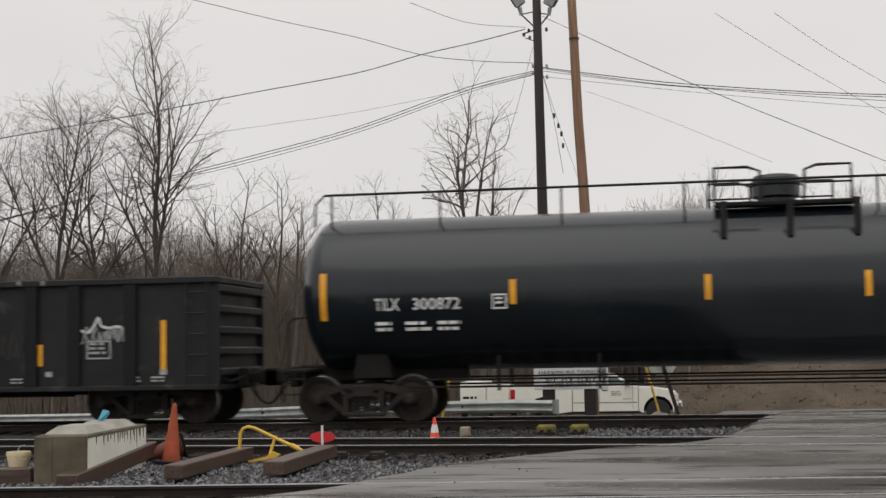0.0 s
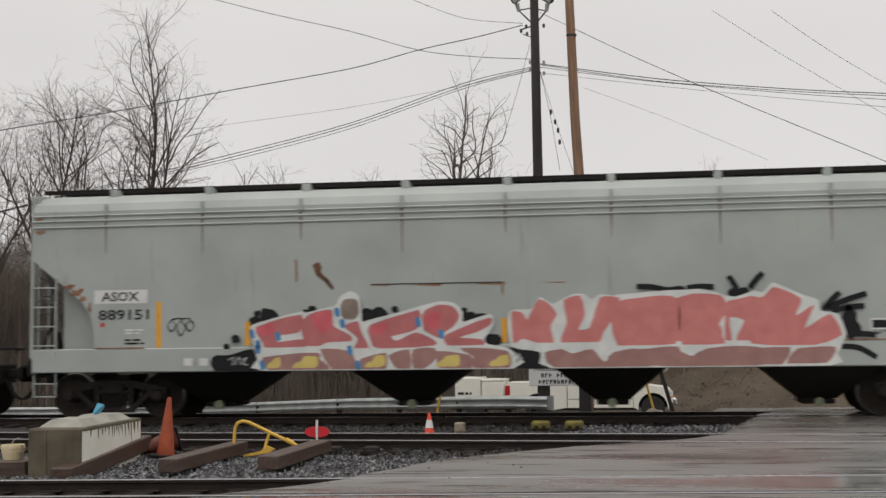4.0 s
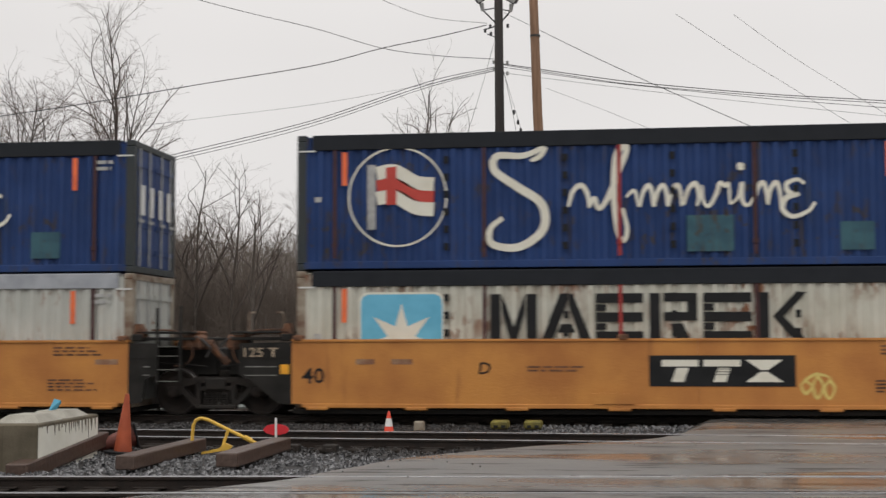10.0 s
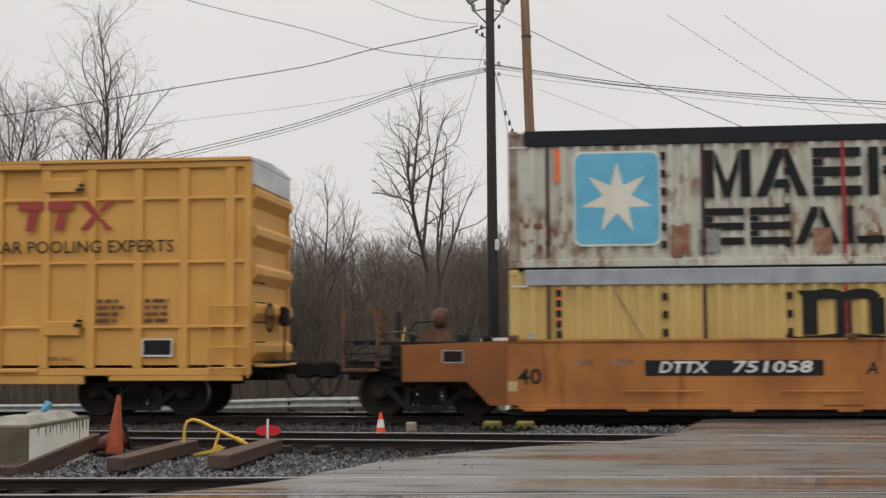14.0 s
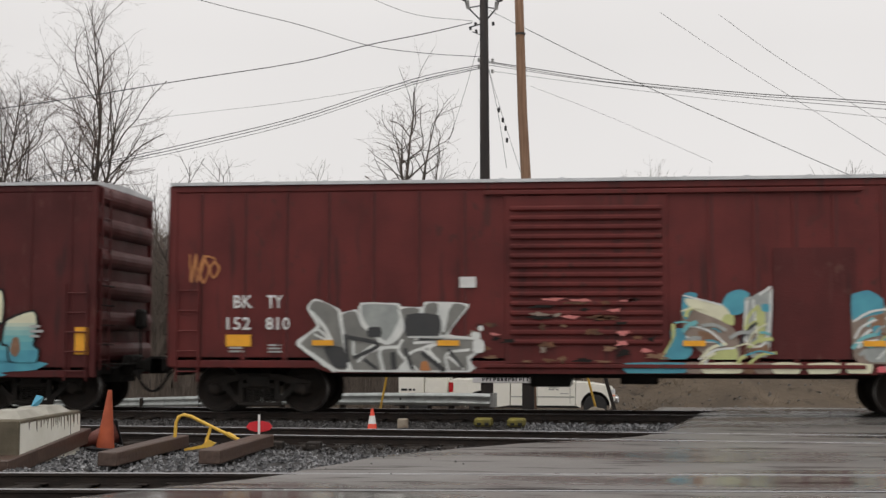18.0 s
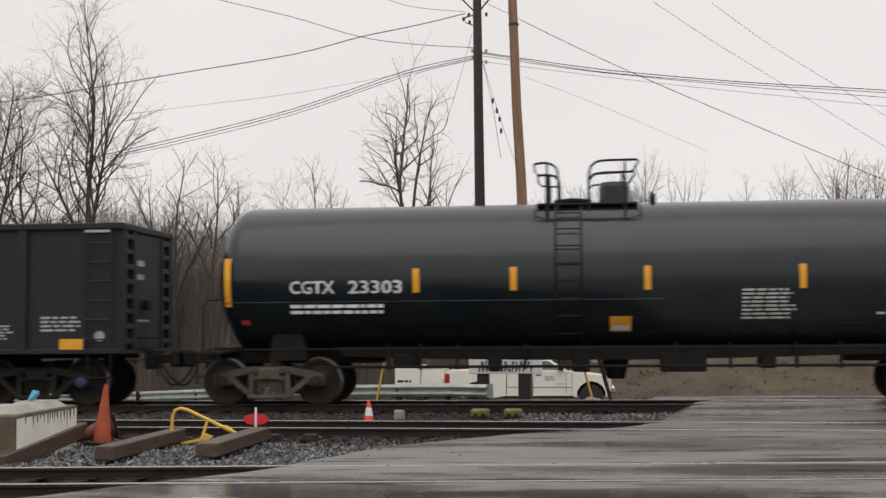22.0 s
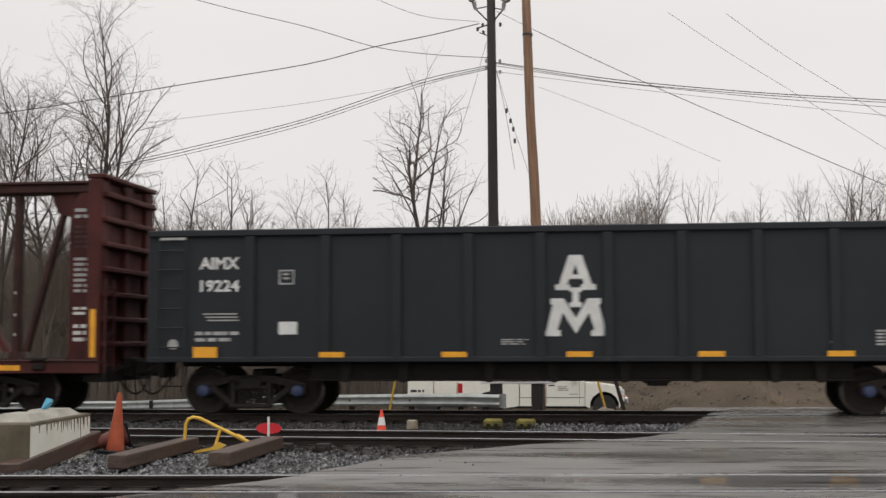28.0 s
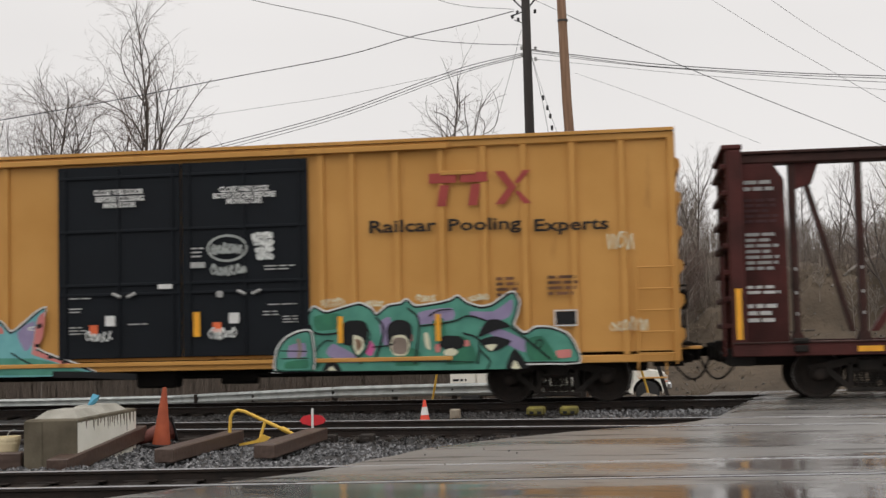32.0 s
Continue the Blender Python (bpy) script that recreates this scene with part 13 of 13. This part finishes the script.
# rounded crowns of the distant trees along the skyline, haze painted in as paleness
rows = []
for k in range(230):
    y = tw.uniform(75, 120)
    x = tw.uniform(-0.56, 0.45) * y
    if x > 0.04 * y and tw.rand() < 0.6:
        continue
    g0 = ground_z(x, y)
    top = 1.38 + y * ((0.064 if x > 0.04 * y else 0.088) + 0.022 * math.sin(x * 0.13) + tw.uniform(-0.02, 0.016)) - g0
    wide = tw.uniform(1.6, 2.6)
    m = 170
    a = tw.uniform(0, 6.28, m)
    rr = np.sqrt(tw.uniform(0, 1, m))
    f = tw.uniform(0, 1, m)
    zc = g0 + top * (0.62 + 0.38 * (f * 2 - 1) * np.sqrt(1 - 0.8 * rr ** 2))
    p = np.column_stack([x + wide * rr * np.cos(a), y + wide * rr * np.sin(a), zc])
    d = np.column_stack([np.cos(a) * 0.6 * rr, np.sin(a) * 0.6 * rr, np.full(m, 0.7)]) + tw.normal(0, 0.35, (m, 3))
    q = p + d * tw.uniform(0.4, 0.9, (m, 1))
    rows.append(np.column_stack([p, q, np.full(m, 0.013), np.full(m, 0.008)]))
    rows.append(np.array([[x, y, g0, x + tw.uniform(-0.3, 0.3), y, g0 + top * 0.9, 0.09, 0.02]]))
v, f = tubes(np.vstack(rows), 3)
tagged(part("treetops", mesh_from("treetops", v, f, M_WOODPALE_HAZE), None), "rounded bare treetops along the skyline, paled by haze in their colour", "woods", kind="stuff")

# brush and dead stalks at the foot of the woods
br = np.random.RandomState(8)
n = 17000
by_ = 48.5 + 62 * br.rand(n) ** 1.9
bx_ = br.uniform(-0.56, 0.42, n) * (by_ + 10)
hz = br.uniform(0.6, 3.2, n) * np.where(bx_ > -2.5, np.where(by_ < 53, 0.04, 0.6), 1.0)
bz = np.array([ground_z(a, b) for a, b in zip(bx_, by_)])
keep = ~((bx_ > -2.5) & (by_ < 53))
bx_, by_, hz, bz = bx_[keep], by_[keep], hz[keep], bz[keep]
n = len(bx_)
seg = np.column_stack([bx_, by_, bz - 0.1, bx_ + br.normal(0, 0.22, n) * hz, by_ + br.normal(0, 0.2, n), bz + hz, br.uniform(0.008, 0.018, n) * by_ / 50, 0.005 * by_ / 50])
v, f = tubes(seg, 3)
tagged(part("brush", mesh_from("brush", v, f, M_WOODS), None), "tangled bare brush and dead stalks at the wood's edge", "brush", kind="stuff")

# ballast stones near the camera
sr = np.random.RandomState(3)
ns = 13000
sx = sr.uniform(-9.5, 2.2, ns)
sy = sr.uniform(13.4, 24.2, ns)
keep = np.array([x < edge_x(y) + 0.15 for x, y in zip(sx, sy)]) & ~((np.abs(sy - (T2_Y - 0.75 + T2_SLOPE * sx)) < 0.55))
sx, sy = sx[keep], sy[keep]
base = np.array([(1, 0, -0.5), (-0.5, 0.87, -0.4), (-0.5, -0.87, -0.5), (0.55, 0.45, 0.6), (-0.6, 0.2, 0.5), (0.1, -0.7, 0.45)])
V = []
for x, y in zip(sx, sy):
    s = sr.uniform(0.022, 0.045)
    a = sr.uniform(0, 6.28)
    c, sn = math.cos(a), math.sin(a)
    t = sr.uniform(-0.6, 0.6)
    p = base * sr.uniform(0.6, 1.2, (6, 3)) * s
    p = p @ np.array([[1, 0, 0], [0, math.cos(t), -math.sin(t)], [0, math.sin(t), math.cos(t)]]) @ np.array([[c, -sn, 0], [sn, c, 0], [0, 0, 1]])
    V.append(p + np.array([x, y, -0.155 + 0.02 * sr.rand() + 0.035 * noise.noise((x * 1.7, y * 1.7, 0))]))
nst = len(V)
V = np.vstack(V)
me = bpy.data.meshes.new("ballast_stones")
tri = np.concatenate([np.arange(nst)[:, None] * 6 + np.array([q]) for q in ([0, 1, 4], [0, 4, 3], [1, 2, 5], [1, 5, 4], [2, 0, 3], [2, 3, 5], [3, 4, 5])])
me.from_pydata(V.tolist(), [], tri.tolist())


def stone_material(name, dark, pale):
    m = bpy.data.materials.new(name)
    m.use_nodes = True
    nn, ll = m.node_tree.nodes, m.node_tree.links
    b = nn["Principled BSDF"]
    g = nn.new("ShaderNodeNewGeometry")
    r = nn.new("ShaderNodeValToRGB")
    r.color_ramp.elements[0].color = (*dark, 1)
    r.color_ramp.elements[1].color = (*pale, 1)
    ll.new(g.outputs["Random Per Island"], r.inputs["Fac"])
    ll.new(r.outputs["Color"], b.inputs["Base Color"])
    b.inputs["Roughness"].default_value = 0.45
    return m


me.materials.append(stone_material("loose_stone", (0.045, 0.046, 0.05), (0.27, 0.27, 0.275)))
me.materials.append(stone_material("oily_stone", (0.018, 0.017, 0.017), (0.085, 0.08, 0.078)))
for poly in me.polygons:
    c = poly.center
    bright = c.y < 17.6 + 0.3 * noise.noise((c.x, c.y, 0)) or (c.x > -1.4 and 20.6 < c.y < 24.2)
    poly.material_index = 0 if bright else 1
tagged(part("ballast_stones", me, None), "loose wet grey crushed stone between the tracks", "gravel", kind="stuff")

# clods and stones on the bare bank, sticks and logs above it
cr_ = np.random.RandomState(21)
nc = 5200
cy_ = 40 + 15 * cr_.rand(nc) ** 0.8
cx_ = cr_.uniform(-3, 16, nc)
V = []
for x, y in zip(cx_, cy_):
    s = 0.014 + 0.08 * cr_.rand() ** 6
    q = base * cr_.uniform(0.6, 1.25, (6, 3)) * s
    a = cr_.uniform(0, 6.28)
    q = q @ np.array([[math.cos(a), -math.sin(a), 0], [math.sin(a), math.cos(a), 0], [0, 0, 1]])
    V.append(q + np.array([x, y, ground_z(x, y) + 0.2 * s]))
me = bpy.data.meshes.new("clods")
tri = np.concatenate([np.arange(nc)[:, None] * 6 + np.array([q]) for q in ([0, 1, 4], [0, 4, 3], [1, 2, 5], [1, 5, 4], [2, 0, 3], [2, 3, 5], [3, 4, 5])])
me.from_pydata(np.vstack(V).tolist(), [], tri.tolist())
me.materials.append(stone_material("clod", (0.055, 0.046, 0.038), (0.15, 0.135, 0.115)))
tagged(part("clods", me, None), "loose clods and stones on the bare earth bank", "rubble", kind="stuff")
# dry twigs and dead grass lying about the bank
dg = np.random.RandomState(61)
rows = []
for k in range(95):
    x, y = dg.uniform(0.5, 15), 44.5 + 9.5 * dg.rand() ** 0.8
    if k % 3 == 0:
        y = dg.uniform(52.6, 54.5)
    m = dg.randint(10, 34)
    a = dg.uniform(0, 6.28, m)
    ln = dg.uniform(0.12, 0.55, m) * dg.uniform(0.6, 1.5)
    g0 = ground_z(x, y)
    p = np.column_stack([x + dg.normal(0, 0.22, m), y + dg.normal(0, 0.15, m), np.full(m, g0 - 0.03)])
    q = p + np.column_stack([np.cos(a) * ln, np.sin(a) * ln * 0.6, ln * dg.uniform(0.15, 1.0, m)])
    rows.append(np.column_stack([p, q, dg.uniform(0.006, 0.012, m), np.full(m, 0.004)]))
v, f = tubes(np.vstack(rows), 3)
tagged(part("dead_brush", mesh_from("dead_brush", v, f, mat("dead_grass", (0.19, 0.15, 0.105), (0.13, 0.10, 0.072), 0.9, scale=0.6, bump=0.0)), None), "dry twigs and dead grass on the earth bank", "brush", kind="stuff")
for k, (x, y, ln, turn, tilt) in enumerate(((7.4, 52.5, 2.6, 40, 28), (7.9, 52.8, 2.2, 35, 24), (3.6, 51.2, 1.8, -60, 6), (5.2, 50.6, 1.4, 20, 4), (9.8, 51.0, 2.0, -25, 8))):
    lg = part("fallen_log", Mesh().pipe([(0, 0, 0), (ln * 0.5, 0.05, 0.04), (ln, 0, 0)], 0.05 if k < 2 else 0.035, 7), M_WOODPALE_HAZE if k < 2 else M_BARK, m=pose(x, y, ground_z(x, y) + 0.05, 0, -tilt, turn))
    tagged(lg, "fallen bare branch lying on the earth bank", "fallen branch", "fallen branches")

# grit and small stones swept onto the wet road
gr_ = np.random.RandomState(31)
V = []
ng = 80
for k in range(ng):
    y = gr_.uniform(11.5, 24)
    x = edge_x(y) + 0.4 + gr_.exponential(2.5)
    s = 0.006 + 0.016 * gr_.rand() ** 2
    V.append(base * gr_.uniform(0.6, 1.2, (6, 3)) * s + np.array([x, y, 0.004 + s * 0.3]))
me = bpy.data.meshes.new("road_grit")
tri = np.concatenate([np.arange(ng)[:, None] * 6 + np.array([q]) for q in ([0, 1, 4], [0, 4, 3], [1, 2, 5], [1, 5, 4], [2, 0, 3], [2, 3, 5], [3, 4, 5])])
me.from_pydata(np.vstack(V).tolist(), [], tri.tolist())
me.materials.append(stone_material("grit", (0.02, 0.02, 0.02), (0.10, 0.095, 0.09)))
tagged(part("road_grit", me, None), "dark grit scattered on the wet asphalt", "grit", kind="stuff")


# ---- the train runs ----
def motions():
    seconds = [k for k in range(0, 33)]
    for t, at in MOVERS:
        z = t["base"] if "base" in t else 0.0
        walk(t, [(s, pose(at + gone(s), TRACK_Y, z)) for s in seconds])
        if "base" in t:
            del t["base"]
    step = 70.0
    for w, rest, at in SPINNERS:
        near = [k / 30 for k in range(0, 961) if abs(at + gone(k / 30)) < 13]
        if not near:
            continue
        rows, last = [], None
        for k in range(0, 961, 2):
            s = k / 30
            if s < near[0] or s > near[-1] + 0.05:
                continue
            a = math.degrees((gone(s) - gone(near[0])) / R_WHEEL)
            rows.append((s, rest @ pose(0, 0, 0, 0, a, 0)))
        first, end = rows[0], rows[-1]
        if first[0] > 0.05:
            rows.insert(0, (0, first[1]))
        if end[0] < 31.95:
            rows.append((32, end[1]))
        walk(w, rows)


motions()
